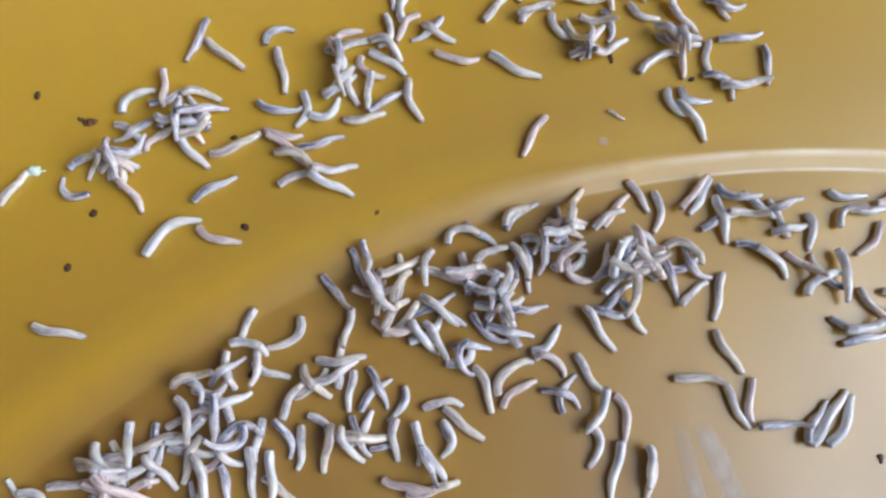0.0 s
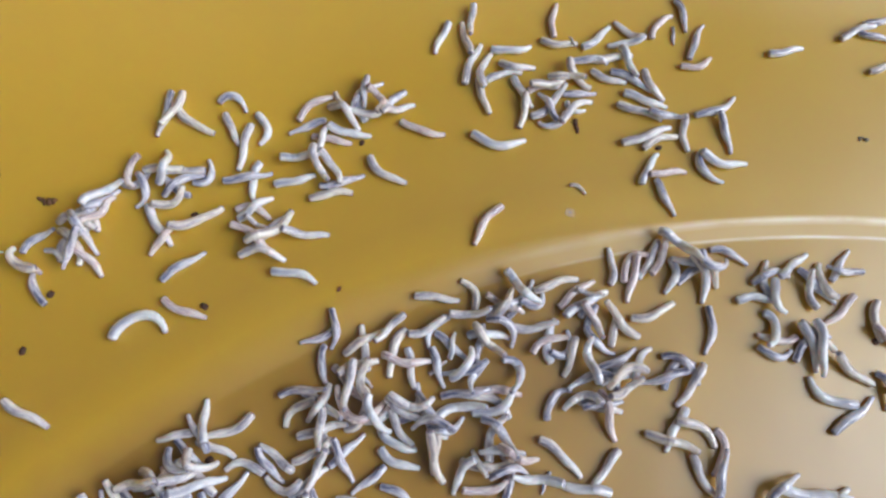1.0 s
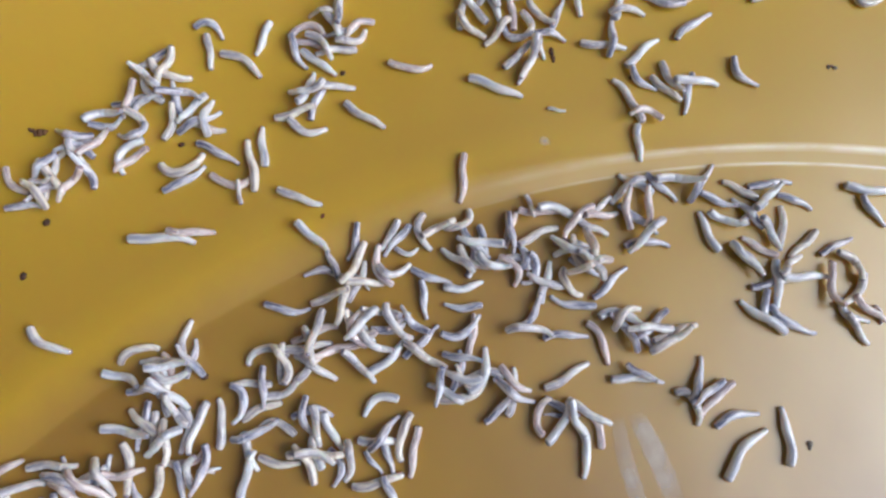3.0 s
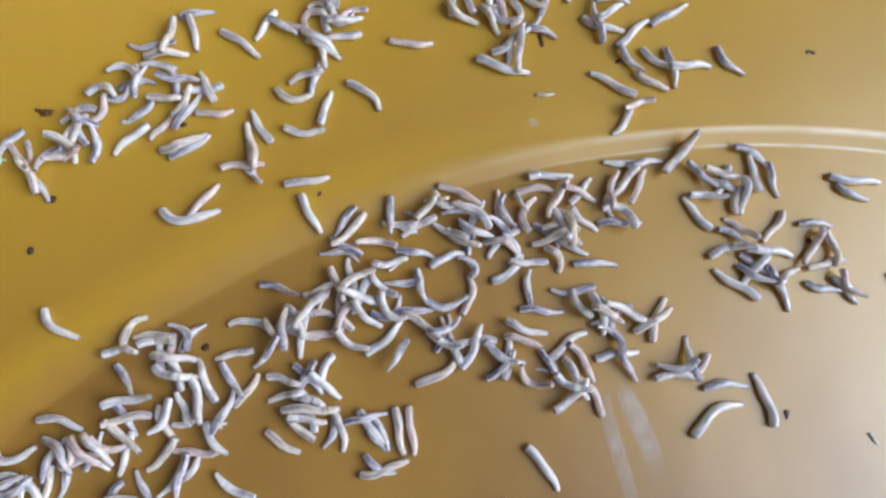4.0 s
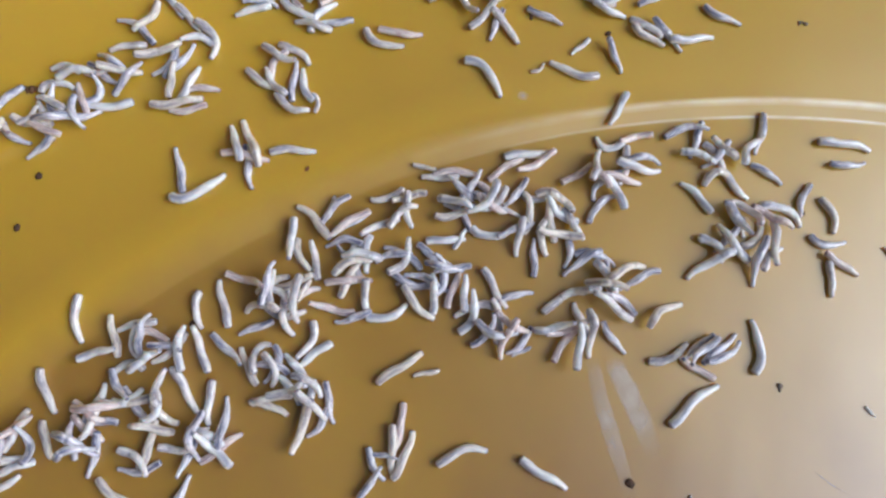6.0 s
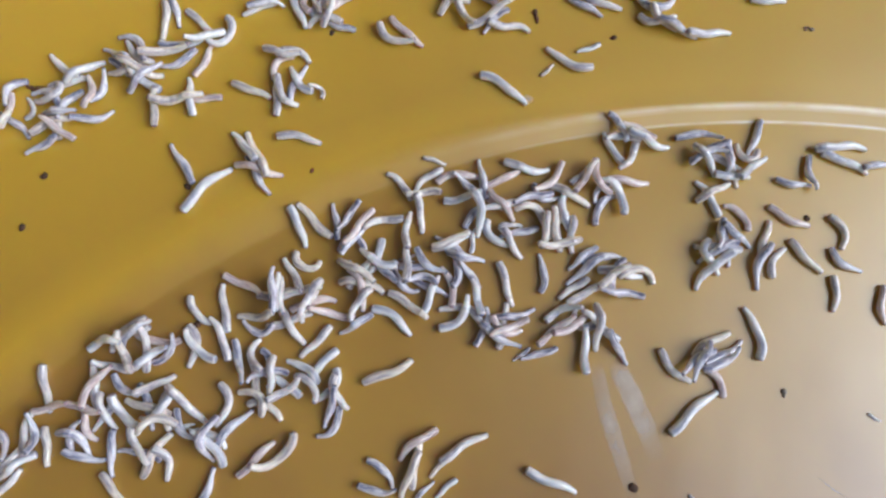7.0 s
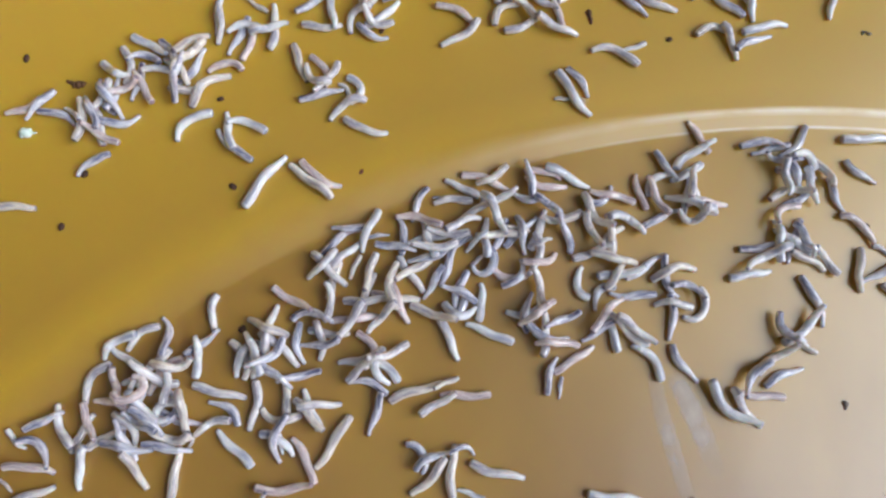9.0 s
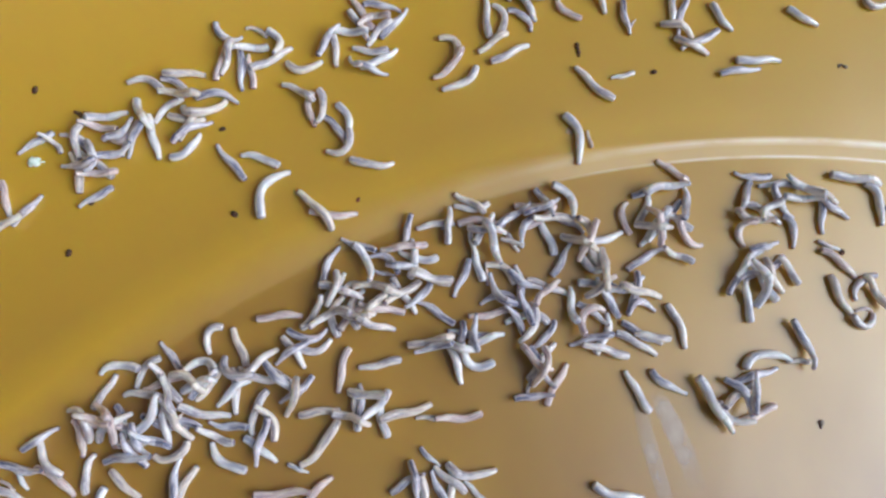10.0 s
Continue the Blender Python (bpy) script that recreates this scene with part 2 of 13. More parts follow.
def basin():
    radii = [0.0005 + 0.02 * k for k in range(11)] + [0.2262 + 0.0004 * k for k in range(37)] + [0.243 + 0.006 * k for k in range(17)]
    wall = [(0.346, 0.0362), (0.353, 0.0445), (0.359, 0.055), (0.362, 0.064), (0.365, 0.068), (0.380, 0.070), (0.383, 0.067), (0.383, 0.060)]
    under = [(0.379, 0.060), (0.379, 0.065), (0.368, 0.0635), (0.362, 0.050), (0.355, 0.039), (0.345, 0.028), (0.330, 0.0150), (0.300, 0.0012), (0.270, -0.0030), (0.225, -0.0040), (0.0005, -0.0040)]
    bm, rings, around = bmesh.new(), [], 360
    for k in range(around):
        a = 360.0 * k / around
        prof = [(r, rise(r, a)) for r in radii] + wall + under
        rings.append([bm.verts.new((r * math.cos(radians(a)), r * math.sin(radians(a)), z)) for r, z in prof])
    for k in range(around):
        one, two = rings[k], rings[(k + 1) % around]
        for j in range(len(one) - 1):
            bm.faces.new((one[j], two[j], two[j + 1], one[j + 1]))
    thing = tagged(new("basin"), "yellow translucent plastic basin with a shallow ring step in its base", "basin", kind="structure")
    thing.location = (*CENTRE, 0)
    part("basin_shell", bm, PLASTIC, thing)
    return thing


basin()


def ground():
    bm = bmesh.new()
    n, size = 24, 3000.0
    grid = []
    for i in range(n + 1):
        row = []
        for j in range(n + 1):
            u, v = (2 * i / n - 1) ** 3, (2 * j / n - 1) ** 3
            row.append(bm.verts.new((size * u, size * v, -0.0045)))
        grid.append(row)
    for i in range(n):
        for j in range(n):
            bm.faces.new((grid[i][j], grid[i + 1][j], grid[i + 1][j + 1], grid[i][j + 1]))
    ob = part("ground", bm, EARTH)
    tagged(ob, "bare trodden earth under the basin", "ground", kind="structure")


ground()


# ---- the larvae ----
BODY, RINGS = 0.0100, 12     # length of a middling larva, and its rigid pieces


def girth(s, plump=0.0, phase=0.0, taper=0.25):
    """Radius along the body, s from 0 at the blunt rear to 1 at the narrower head."""
    r = 0.00084 * (1 - 0.10 * ease(0.22, 0.0, s)) * (1 - 0.10 * ease(0.5, 0.85, s))
    r *= 1 + 0.05 * plump + 0.07 * math.sin(9.0 * s + phase)
    return r * (1 - taper * ease(0.98 - 1.1 * taper, 1.0, s))


def stout(length):
    """Thickness against a middling larva: a long one is drawn out, a short one drawn in."""
    return (length / BODY) ** 0.35 if length > 0.007 else 1.15 * length / BODY


def ring_mesh(i, skin, plump, phase, taper):
    """One rigid piece of the body, along x, with rounded ends that sink into its neighbours."""
    step, over = BODY / RINGS, 0.95
    rear, front = i == 0, i == RINGS - 1
    lo = -0.5 - (0.16 if rear else over)
    hi = 0.5 + (0.20 if front else over)
    prof = []
    n = 13
    for k in range(n + 1):
        u = lo + (hi - lo) * k / n
        s = min(1.0, max(0.0, (i + 0.5 + u) / RINGS))
        r = girth(s, plump, phase, taper) * (1 + 0.010 * math.cos(4 * math.pi * u))
        if u > 0.5 - (0.35 if front else 0):
            e = (u - (0.15 if front else 0.5)) / (hi - (0.15 if front else 0.5))
            r *= math.sqrt(max(0.0, 1 - e ** (2.4 if front else 2)))
        if u < -0.5 + (0.52 if rear else 0):
            e = ((0.02 if rear else -0.5) - u) / ((0.02 if rear else -0.5) - lo)
            r *= math.sqrt(max(0.0, 1 - e ** (2.1 if rear else 2)))
        prof.append((max(r, 0.00002), u * step))
    bm = lathe(prof, 12)
    uv = bm.loops.layers.uv.new("along")
    for f in bm.faces:
        for lp in f.loops:
            lp[uv].uv = ((i + 0.5 + lp.vert.co.z / step) / RINGS, 0.5 + 0.5 * math.sin(math.atan2(lp.vert.co.y, lp.vert.co.x)))
    bm.transform(Matrix.Rotation(radians(90), 4, "Y"))
    bmesh.ops.recalc_face_normals(bm, faces=bm.faces)
    me = bpy.data.meshes.new("segment")
    bm.to_mesh(me)
    bm.free()
    me.materials.append(skin)
    for f in me.polygons:
        f.use_smooth = True
    return me


RING_MESHES = [[ring_mesh(i, skin, *form) for i in range(RINGS)] for skin, form in zip(SKINS, [(0.4, 0, 0.32), (-0.6, 2.2, 0.24), (0.2, 4.0, 0.42), (1.8, 1.0, 0.36), (1.0, 5.2, 0.26), (-0.6, 3.1, 0.38)])]
LABELS = ["glossy cream-white maggot with a grey rear end", "glossy pinkish-white maggot crawling on yellow plastic", "greyish maggot with dark gut showing through its skin", "plump white maggot with a wet shine", "ivory maggot with a dark blunt rear end", "dusky grey-white maggot with a wet shine"]
herd = []


def maggot(length, look_of):
    ob = new("maggot")
    tagged(ob, LABELS[look_of] if length > 0.006 else "tiny pale maggot lying on yellow plastic", "maggot", "maggots in the basin")
    ob.scale = (stout(length),) * 3
    pieces = []
    for i, me in enumerate(RING_MESHES[look_of]):
        o = new("tail" if i == 0 else "head" if i == RINGS - 1 else "segment", me)
        o.parent = ob
        o.scale = (length / BODY / stout(length), 1, 1)
        pieces.append(o)
    herd.append([ob, length, None, pieces])
    return ob


def spine(x, y, turn, rear, front, length):
    """Places of the body's pieces on the plan: centre in 0.1 mm, heading at mid-body and the bends of both halves in degrees."""
    pts, ang = [], []
    for i in range(RINGS):
        s = (i + 0.5) / RINGS - 0.5
        ang.append(radians(turn + 2 * s * (rear if s < 0 else front) + 10 * math.sin(8 * s + 90000 * length + 0.03 * turn)))
    px = py = 0.0
    for i in range(RINGS):
        if i:
            a = (ang[i] + ang[i - 1]) / 2
            px, py = px + math.cos(a) * length / RINGS, py + math.sin(a) * length / RINGS
        pts.append((px, py))
    pts = np.array(pts)
    return pts - pts.mean(axis=0) + (x * 1e-4, y * 1e-4), np.array(ang)


def stack(spines, lengths):
    """Heights of all pieces at one moment: each larva lies on the bed or on those before it."""
    sizes = np.array([girth((i + 0.5) / RINGS) for i in range(RINGS)])
    laid, radii, heights = np.zeros((0, 3)), np.zeros(0), []
    for n, (pts, length) in enumerate(zip(spines, lengths)):
        rad = sizes * stout(length)
        low = np.array([bed(*p) for p in pts]) + rad * 0.96
        z = low.copy()
        if len(laid):
            gap = np.hypot(pts[:, None, 0] - laid[None, :, 0], pts[:, None, 1] - laid[None, :, 1])
            both = (rad[:, None] + radii[None, :]) * 0.9
            rise = np.where(gap < both, laid[None, :, 2] + 0.92 * np.sqrt(np.maximum(0, both ** 2 - gap ** 2)), 0)
            z = np.maximum(z, rise.max(axis=1))
        z = np.minimum(z, low + 0.0052)
        head = np.maximum(0, (np.arange(RINGS) + 0.5) / RINGS - 0.62) / 0.34
        if (z[-4:] > low[-4:] + 0.0007).any():  # those on top of others raise their heads, some of them their tails
            z += 0.0020 * head ** 1.3 * (n * 0.618 % 1)
            z += 0.0013 * head[::-1] * (n * 0.414 % 1)
        for _ in range(8):
            z[1:-1] = np.maximum(z[1:-1], (z[:-2] + z[2:]) / 2)
            z[0], z[-1] = max(z[0], 1.35 * z[1] - 0.35 * z[2] - 0.0005), max(z[-1], 1.35 * z[-2] - 0.35 * z[-3] - 0.0005)
        laid, radii = np.vstack([laid, np.c_[pts, z]]), np.r_[radii, rad]
        heights.append(z)
    return heights


def crawl(ob, rows):
    """Notes a larva's way: for each of the times a centre, a heading and two bends."""
    for h in herd:
        if h[0] is ob:
            h[2] = rows


def set_off(times):
    """Keys all larvae and their pieces."""
    ways = {}
    for k, t in enumerate(times):
        got = [spine(*rows[k], length) for _, length, rows, _ in herd]
        zs = stack([g[0] for g in got], [h[1] for h in herd])
        for n, ((ob, length, rows, _), (pts, ang), z) in enumerate(zip(herd, got, zs)):
            grade = np.gradient(z) / (length / RINGS)
            c = pts.mean(axis=0)
            base = Matrix.LocRotScale((*c, z.mean()), Euler((0, 0, radians(rows[k][2]))), None)
            ways.setdefault(n, []).append((t, base))
            back = (base @ Matrix.Diagonal((*ob.scale, 1))).inverted()
            for i in range(RINGS):
                m = Matrix.LocRotScale((*pts[i], z[i]), Euler((radians(n * 47 % 70 - 35), -math.atan(grade[i]), ang[i])), None)
                rel = back @ m
                ways.setdefault((n, i), []).append((t, Matrix.LocRotScale(rel.translation, rel.to_quaternion(), None)))
    for n, (ob, _, _, pieces) in enumerate(herd):
        walk(ob, ways[n])
        for i, piece in enumerate(pieces):
            walk(piece, ways[n, i])


# ---- dirt on the plastic ----
def speck(name, size, mat, at, label, category, seed, flat=0.5, lumps=1):
    """A crumb; with more lumps its outline grows ragged."""
    rng = random.Random(seed)
    waves = [(rng.randint(1, 7), rng.randint(0, 3), rng.uniform(0, 6), rng.uniform(0.3, 1)) for _ in range(4)]
    ragged = 0.10 + 0.05 * min(lumps, 6)
    bm = bmesh.new()
    bmesh.ops.create_icosphere(bm, subdivisions=3, radius=1.0)
    long = rng.uniform(0.6, 0.9) if lumps < 4 else 0.5
    for v in bm.verts:
        a, e = math.atan2(v.co.y, v.co.x), v.co.z
        k = sum(w * math.sin(n * a + p + q * e) for n, q, p, w in waves) / 2.2
        k = 1 + ragged * k + rng.uniform(-0.09, 0.09)
        grow = size * (1 + 0.14 * (lumps - 1)) * max(0.25, k)
        v.co = Vector((v.co.x * grow, v.co.y * grow * long, v.co.z * size * flat * max(0.5, k)))
    ob = part(name, bm, mat)
    ob.location = (at[0], at[1], bed(*at) + size * flat * 0.4)
    ob.rotation_euler = (0, 0, rng.uniform(0, 6))
    return tagged(ob, label, category)


def bits(name, lumps, mat, at, label, category, seed, flat=0.55):
    """A ragged scrap of several grown-together lumps: x, y and radius of each in millimetres."""
    rng = random.Random(seed)
    bm = bmesh.new()
    for x, y, r in lumps:
        made = bmesh.ops.create_icosphere(bm, subdivisions=2, radius=r * 0.00122)["verts"]
        squash, turn = rng.uniform(0.65, 0.95), rng.uniform(0, 3)
        for v in made:
            k = rng.uniform(0.82, 1.18)
            px, py = v.co.x * k, v.co.y * k * squash
            v.co = Vector((px * math.cos(turn) - py * math.sin(turn) + x * 0.001, px * math.sin(turn) + py * math.cos(turn) + y * 0.001, v.co.z * flat * k + r * 0.0004))
    ob = part(name, bm, mat)
    ob.location = (at[0], at[1], bed(*at))
    return tagged(ob, label, category)


def streak(name, way, width, mat, label, seed, proud=0.00006):
    """A thin uneven band of film along a way on the floor, tapering at both ends."""
    rng = random.Random(seed)
    bm, rows, n = bmesh.new(), [], 40
    for k in range(n + 1):
        u = k / n * (len(way) - 1)
        i = min(int(u), len(way) - 2)
        a, b = Vector(way[i]), Vector(way[i + 1])
        p, d = a.lerp(b, u - i), (b - a).normalized()
        w = width * (0.6 + 0.4 * math.sin(math.pi * k / n) ** 0.5) * rng.uniform(0.94, 1.06)
        side = Vector((-d.y, d.x)) * w / 2
        cross = []
        for q, h in ((-1.0, 0.0), (-0.7, 1.0), (0.0, 1.0), (0.7, 1.0), (1.0, 0.0)):
            cross.append(bm.verts.new((p.x + side.x * q, p.y + side.y * q, bed(p.x, p.y) + 0.00002 + proud * h)))
        rows.append(cross)
    uv = bm.loops.layers.uv.new("film")
    for k, (one, two) in enumerate(zip(rows, rows[1:])):
        for j in range(4):
            f = bm.faces.new((one[j], one[j + 1], two[j + 1], two[j]))
            for lp, (u, v) in zip(f.loops, ((j, k), (j + 1, k), (j + 1, k + 1), (j, k + 1))):
                lp[uv].uv = (u / 4, v / n)
    return tagged(part(name, bm, mat), label, "stain")



bits("dirt_clump", [(-1.5, 0.35, 0.50), (-0.7, 0.0, 0.45), (0.4, -0.15, 0.70), (1.2, -0.1, 0.55), (-0.5, -0.7, 0.28), (-1.0, 0.55, 0.20), (1.7, 0.2, 0.18)], CLUMP, (-0.0737, 0.0264), "ragged clump of reddish-brown dirt on yellow plastic", "dirt", 1)
speck("dirt_speck", 0.0008, DIRT, (-0.0741, -0.0021), "dark brown crumb of dirt stuck to yellow plastic", "dirt", 10, 0.5, 1)
speck("dirt_speck", 0.0008, DIRT, (-0.0707, 0.0083), "dark brown crumb of dirt stuck to yellow plastic", "dirt", 11, 0.5, 1)
speck("dirt_speck", 0.0008, DIRT, (-0.0426, 0.0064), "dark brown crumb of dirt stuck to yellow plastic", "dirt", 12, 0.5, 1)
speck("dirt_speck", 0.0007, DIRT, (-0.0460, 0.0242), "dark brown crumb of dirt stuck to yellow plastic", "dirt", 13, 0.5, 1)
speck("dirt_speck", 0.0008, DIRT, (-0.0397, -0.0209), "dark brown crumb of dirt stuck to yellow plastic", "dirt", 14, 0.5, 1)
speck("dirt_speck", 0.0008, DIRT, (-0.0831, 0.0308), "dark brown crumb of dirt stuck to yellow plastic", "dirt", 15, 0.5, 1)
speck("dirt_speck", 0.0006, DIRT, (-0.0147, 0.0397), "dark brown crumb of dirt stuck to yellow plastic", "dirt", 16, 0.5, 1)
speck("dirt_speck", 0.0007, DIRT, (0.0449, 0.0398), "dark brown crumb of dirt stuck to yellow plastic", "dirt", 17, 0.5, 1)
speck("dirt_speck", 0.0007, DIRT, (0.0843, 0.0012), "dark brown crumb of dirt stuck to yellow plastic", "dirt", 18, 0.5, 1)
bits("dirt_speck", [(0.0, 0.25, 0.50), (0.12, -0.15, 0.45), (-0.05, -0.75, 0.30), (-0.3, 0.6, 0.16)], DUST, (0.0765, -0.0343), "grey-brown crumb of dirt on the basin floor", "dirt", 31)
speck("dirt_speck", 0.001, DIRT, (0.0453, -0.0524), "black crumb of dirt on the basin floor", "dirt", 32, 0.4, 1)
bits("dirt_speck", [(-0.6, 0.2, 0.34), (0.05, 0.38, 0.28), (0.75, -0.1, 0.42), (-0.75, -0.3, 0.18), (0.35, 0.1, 0.22)], DUST, (0.0874, 0.0426), "dark crumb of dirt broken into two bits", "dirt", 33)
speck("dirt_speck", 0.0005, RUST, (-0.0180, 0.0100), "reddish-brown fleck of dirt on yellow plastic", "dirt", 34, 0.3, 2)
bits("insect_scrap", [(0.0, 1.1, 0.45), (0.05, 0.3, 0.42), (0.25, -0.6, 0.46), (0.35, -1.35, 0.36), (-0.55, 0.6, 0.14), (-0.85, 0.85, 0.12), (-0.3, 0.4, 0.16)], DIRT, (0.0282, 0.0444), "black dried scrap of an insect on yellow plastic", "insect scrap", 35)
bits("white_crumb", [(0.0, 0.0, 0.95), (0.45, 0.4, 0.55), (0.45, -0.45, 0.55), (-0.55, 0.45, 0.55), (-0.55, -0.45, 0.55), (1.15, 0.05, 0.28), (1.55, 0.08, 0.20), (1.85, 0.12, 0.15)], CRUMB, (-0.0824, 0.0162), "pale greenish-white crumb with a short stem", "crumb", 36, 0.7)
streak("dried_smear", [(0.0388, -0.0280), (0.0400, -0.0359), (0.0427, -0.0456), (0.0457, -0.0561)], 0.0036, FILM, "pale whitish smear dried on the basin floor", 1)
streak("dried_smear", [(0.0424, -0.0280), (0.0452, -0.0338), (0.0482, -0.0408), (0.0505, -0.0478)], 0.0046, FILM, "faint whitish smear dried on the basin floor", 2)
streak("scratch", [(0.0819, -0.0506), (0.0849, -0.0531), (0.0891, -0.0556)], 0.00028, FILM, "fine pale scratch in the basin floor", 3)

streak("pale_stain", [(0.0252, 0.0262), (0.0262, 0.0258), (0.0275, 0.0253)], 0.0019, FILM, "faint pale stain dried on yellow plastic", 4)


def motions():
    times = [0, 0.5, 1, 1.5, 2, 2.5, 3, 4.5, 5, 5.5, 7, 7.5, 8, 8.5, 9, 9.5, 10]
    crawl(maggot(0.0091, 3), [(-138, 541, 72, -34, -34), (-155, 490, 71, -34, -34), (-149, 483, 92, -30, -30), (-156, 487, 96, -19, -20), (-170, 481, 121, -19, -19), (-154, 507, 119, 0, 0), (-164, 500, 124, 0, 0), (-181, 477, 82, -13, -13), (-162, 444, 69, -19, -21), (-157, 417, 59, -24, -27), (-161, 462, 37, -32, -34), (-150, 438, 32, -33, -34), (-149, 434, 28, -33, -35), (-162, 434, 26, 34, 9), (-144, 429, 46, 40, 10), (-143, 418, 64, 13, 13), (-143, 403, 29, 25, 24)])
    crawl(maggot(0.0095, 5), [(-559, -341, -90, 13, 13), (-503, -296, -34, -18, -29), (-517, -293, -56, -6, -6), (-509, -286, -54, -2, -54), (-510, -297, -84, -46, -53), (-482, -267, -120, -11, -11), (-503, -299, -102, 0, 5), (-549, -347, -38, -31, -34), (-515, -356, -54, -7, 0), (-497, -367, -42, 19, 19), (-480, -365, -68, -5, -24), (-455, -370, -33, -8, -16), (-440, -342, -2, 47, 84), (-460, -343, 36, 10, 11), (-503, -373, -18, 4, 4), (-517, -363, -5, 1, 1), (-537, -347, -15, 11, 11)])
    crawl(maggot(0.0083, 0), [(-649, 241, -33, -14, -14), (-659, 238, -13, -143, -85), (-656, 230, -33, -129, -64), (-654, 230, -74, 0, 0), (-641, 224, -116, 53, 49), (-657, 244, -144, 20, 3), (-664, 232, -156, 34, 36), (-673, 273, -145, 46, 19), (-678, 239, -94, 8, 5), (-684, 263, -19, -81, -86), (-671, 277, 23, 4, -27), (-635, 323, -21, -54, -52), (-646, 328, -8, -60, -69), (-628, 305, -86, -28, -27), (-641, 303, -83, -34, -38), (-628, 322, -163, 76, 67), (-617, 335, -191, 39, 40)])
    crawl(maggot(0.0084, 5), [(96, 11, 60, -38, -38), (100, 2, 86, -7, -7), (83, -1, 76, 6, 6), (111, 4, 60, 64, 61), (153, 19, 71, -12, -12), (138, 33, 83, -16, -15), (112, 19, 89, 42, 41), (122, 14, 114, 19, 19), (124, -17, 127, 48, 48), (133, 29, 130, 40, 40), (104, -54, 143, 11, 11), (95, -15, 147, 1, 1), (85, 2, 236, 0, 0), (93, -27, 229, -24, -22), (91, -26, 248, 0, -4), (101, -59, 210, 29, 28), (107, -96, 187, 47, 48)])
    crawl(maggot(0.0095, 0), [(-240, -185, 89, 8, 8), (-190, -157, 87, -22, -22), (-198, -152, 98, -14, -13), (-170, -143, 85, -3, -3), (-157, -145, 71, 14, 14), (-204, -183, 44, -2, -2), (-195, -189, 46, -4, -4), (-223, -176, -44, 27, 27), (-222, -188, -2, 35, 34), (-224, -184, -14, 42, 48), (-217, -202, 19, 0, 0), (-239, -151, 54, -54, -52), (-217, -145, 59, -14, -14), (-195, -144, 69, -21, -21), (-166, -143, 72, 0, 0), (-189, -153, 77, -30, -29), (-219, -136, 84, -45, -44)])
    crawl(maggot(0.0087, 5), [(-478, -434, 104, 9, 9), (-480, -379, 106, 9, 9), (-453, -343, 107, 9, 9), (-467, -378, 108, 9, 9), (-470, -387, 109, 9, 9), (-482, -398, 110, 9, 9), (-500, -439, 112, 9, 9), (-492, -481, 115, 9, 9), (-486, -472, 155, 72, 77), (-480, -484, 194, -52, -45), (-488, -452, 168, 27, 27), (-461, -415, 189, -1, -1), (-490, -386, 153, -24, -23), (-515, -360, 103, 13, 29), (-514, -353, 91, 82, 60), (-514, -347, 116, 57, 40), (-507, -340, 161, 7, 11)])
    crawl(maggot(0.0092, 3), [(321, 1, 168, 51, 50), (365, -83, 166, 1, -24), (439, -152, 240, 3, 3), (345, -90, 314, -20, -20), (455, -200, 356, 8, 8), (424, -211, 328, 39, 40), (425, -216, 360, 0, 0), (412, -226, 377, -2, -4), (359, -217, 429, 17, 35), (368, -212, 456, 44, 17), (368, -203, 523, -97, -103), (344, -165, 540, -66, -67), (325, -176, 566, 15, 16), (325, -200, 555, -39, -42), (310, -202, 466, -2, -38), (329, -179, 432, 7, 5), (323, -167, 430, 22, 25)])
    crawl(maggot(0.0095, 1), [(-439, -338, 67, 42, 45), (-466, -294, 79, 0, 0), (-453, -259, 121, 0, 0), (-472, -285, 140, 0, 0), (-479, -300, 190, 45, 43), (-438, -302, 215, 46, 42), (-420, -361, 192, -67, -56), (-373, -410, 159, 3, 2), (-338, -394, 80, 23, 17), (-354, -419, 33, 0, 0), (-272, -464, 45, 0, 0), (-272, -451, 46, 1, 1), (-270, -475, 93, 2, 2), (-255, -476, 137, 2, 2), (-270, -446, 117, 19, 21), (-286, -437, 127, 13, 18), (-250, -476, 44, -2, -1)])
    crawl(maggot(0.0098, 0), [(56, -64, 54, 0, 0), (90, -109, 95, 7, 7), (102, -106, 153, 41, 42), (112, -126, 182, -26, -26), (92, -139, 178, 10, 10), (131, -210, 192, 55, 82), (127, -210, 192, 36, 36), (135, -194, 184, 11, 11), (145, -205, 190, 31, 32), (160, -186, 197, 37, 38), (122, -182, 165, 45, 42), (92, -189, 163, 6, 6), (97, -195, 182, -7, -7), (98, -165, 171, 55, 52), (149, -169, 194, -30, -30), (169, -136, 194, 0, 0), (166, -136, 182, 44, 42)])
    crawl(maggot(0.0080, 2), [(-551, -367, 74, -1, -1), (-512, -321, 72, -1, -1), (-482, -283, 70, -1, -1), (-521, -315, 66, -1, -1), (-530, -316, 61, 0, 0), (-521, -322, 53, 0, 0), (-572, -387, 63, 17, 17), (-594, -406, 79, 0, 0), (-568, -393, 166, 60, 53), (-564, -396, 178, 58, 44), (-558, -378, 243, -25, -24), (-551, -353, 277, 8, 8), (-561, -390, 263, 40, 38), (-578, -349, 282, -37, -35), (-600, -383, 272, 0, 0), (-607, -373, 296, 0, 0), (-615, -348, 286, -25, -29)])
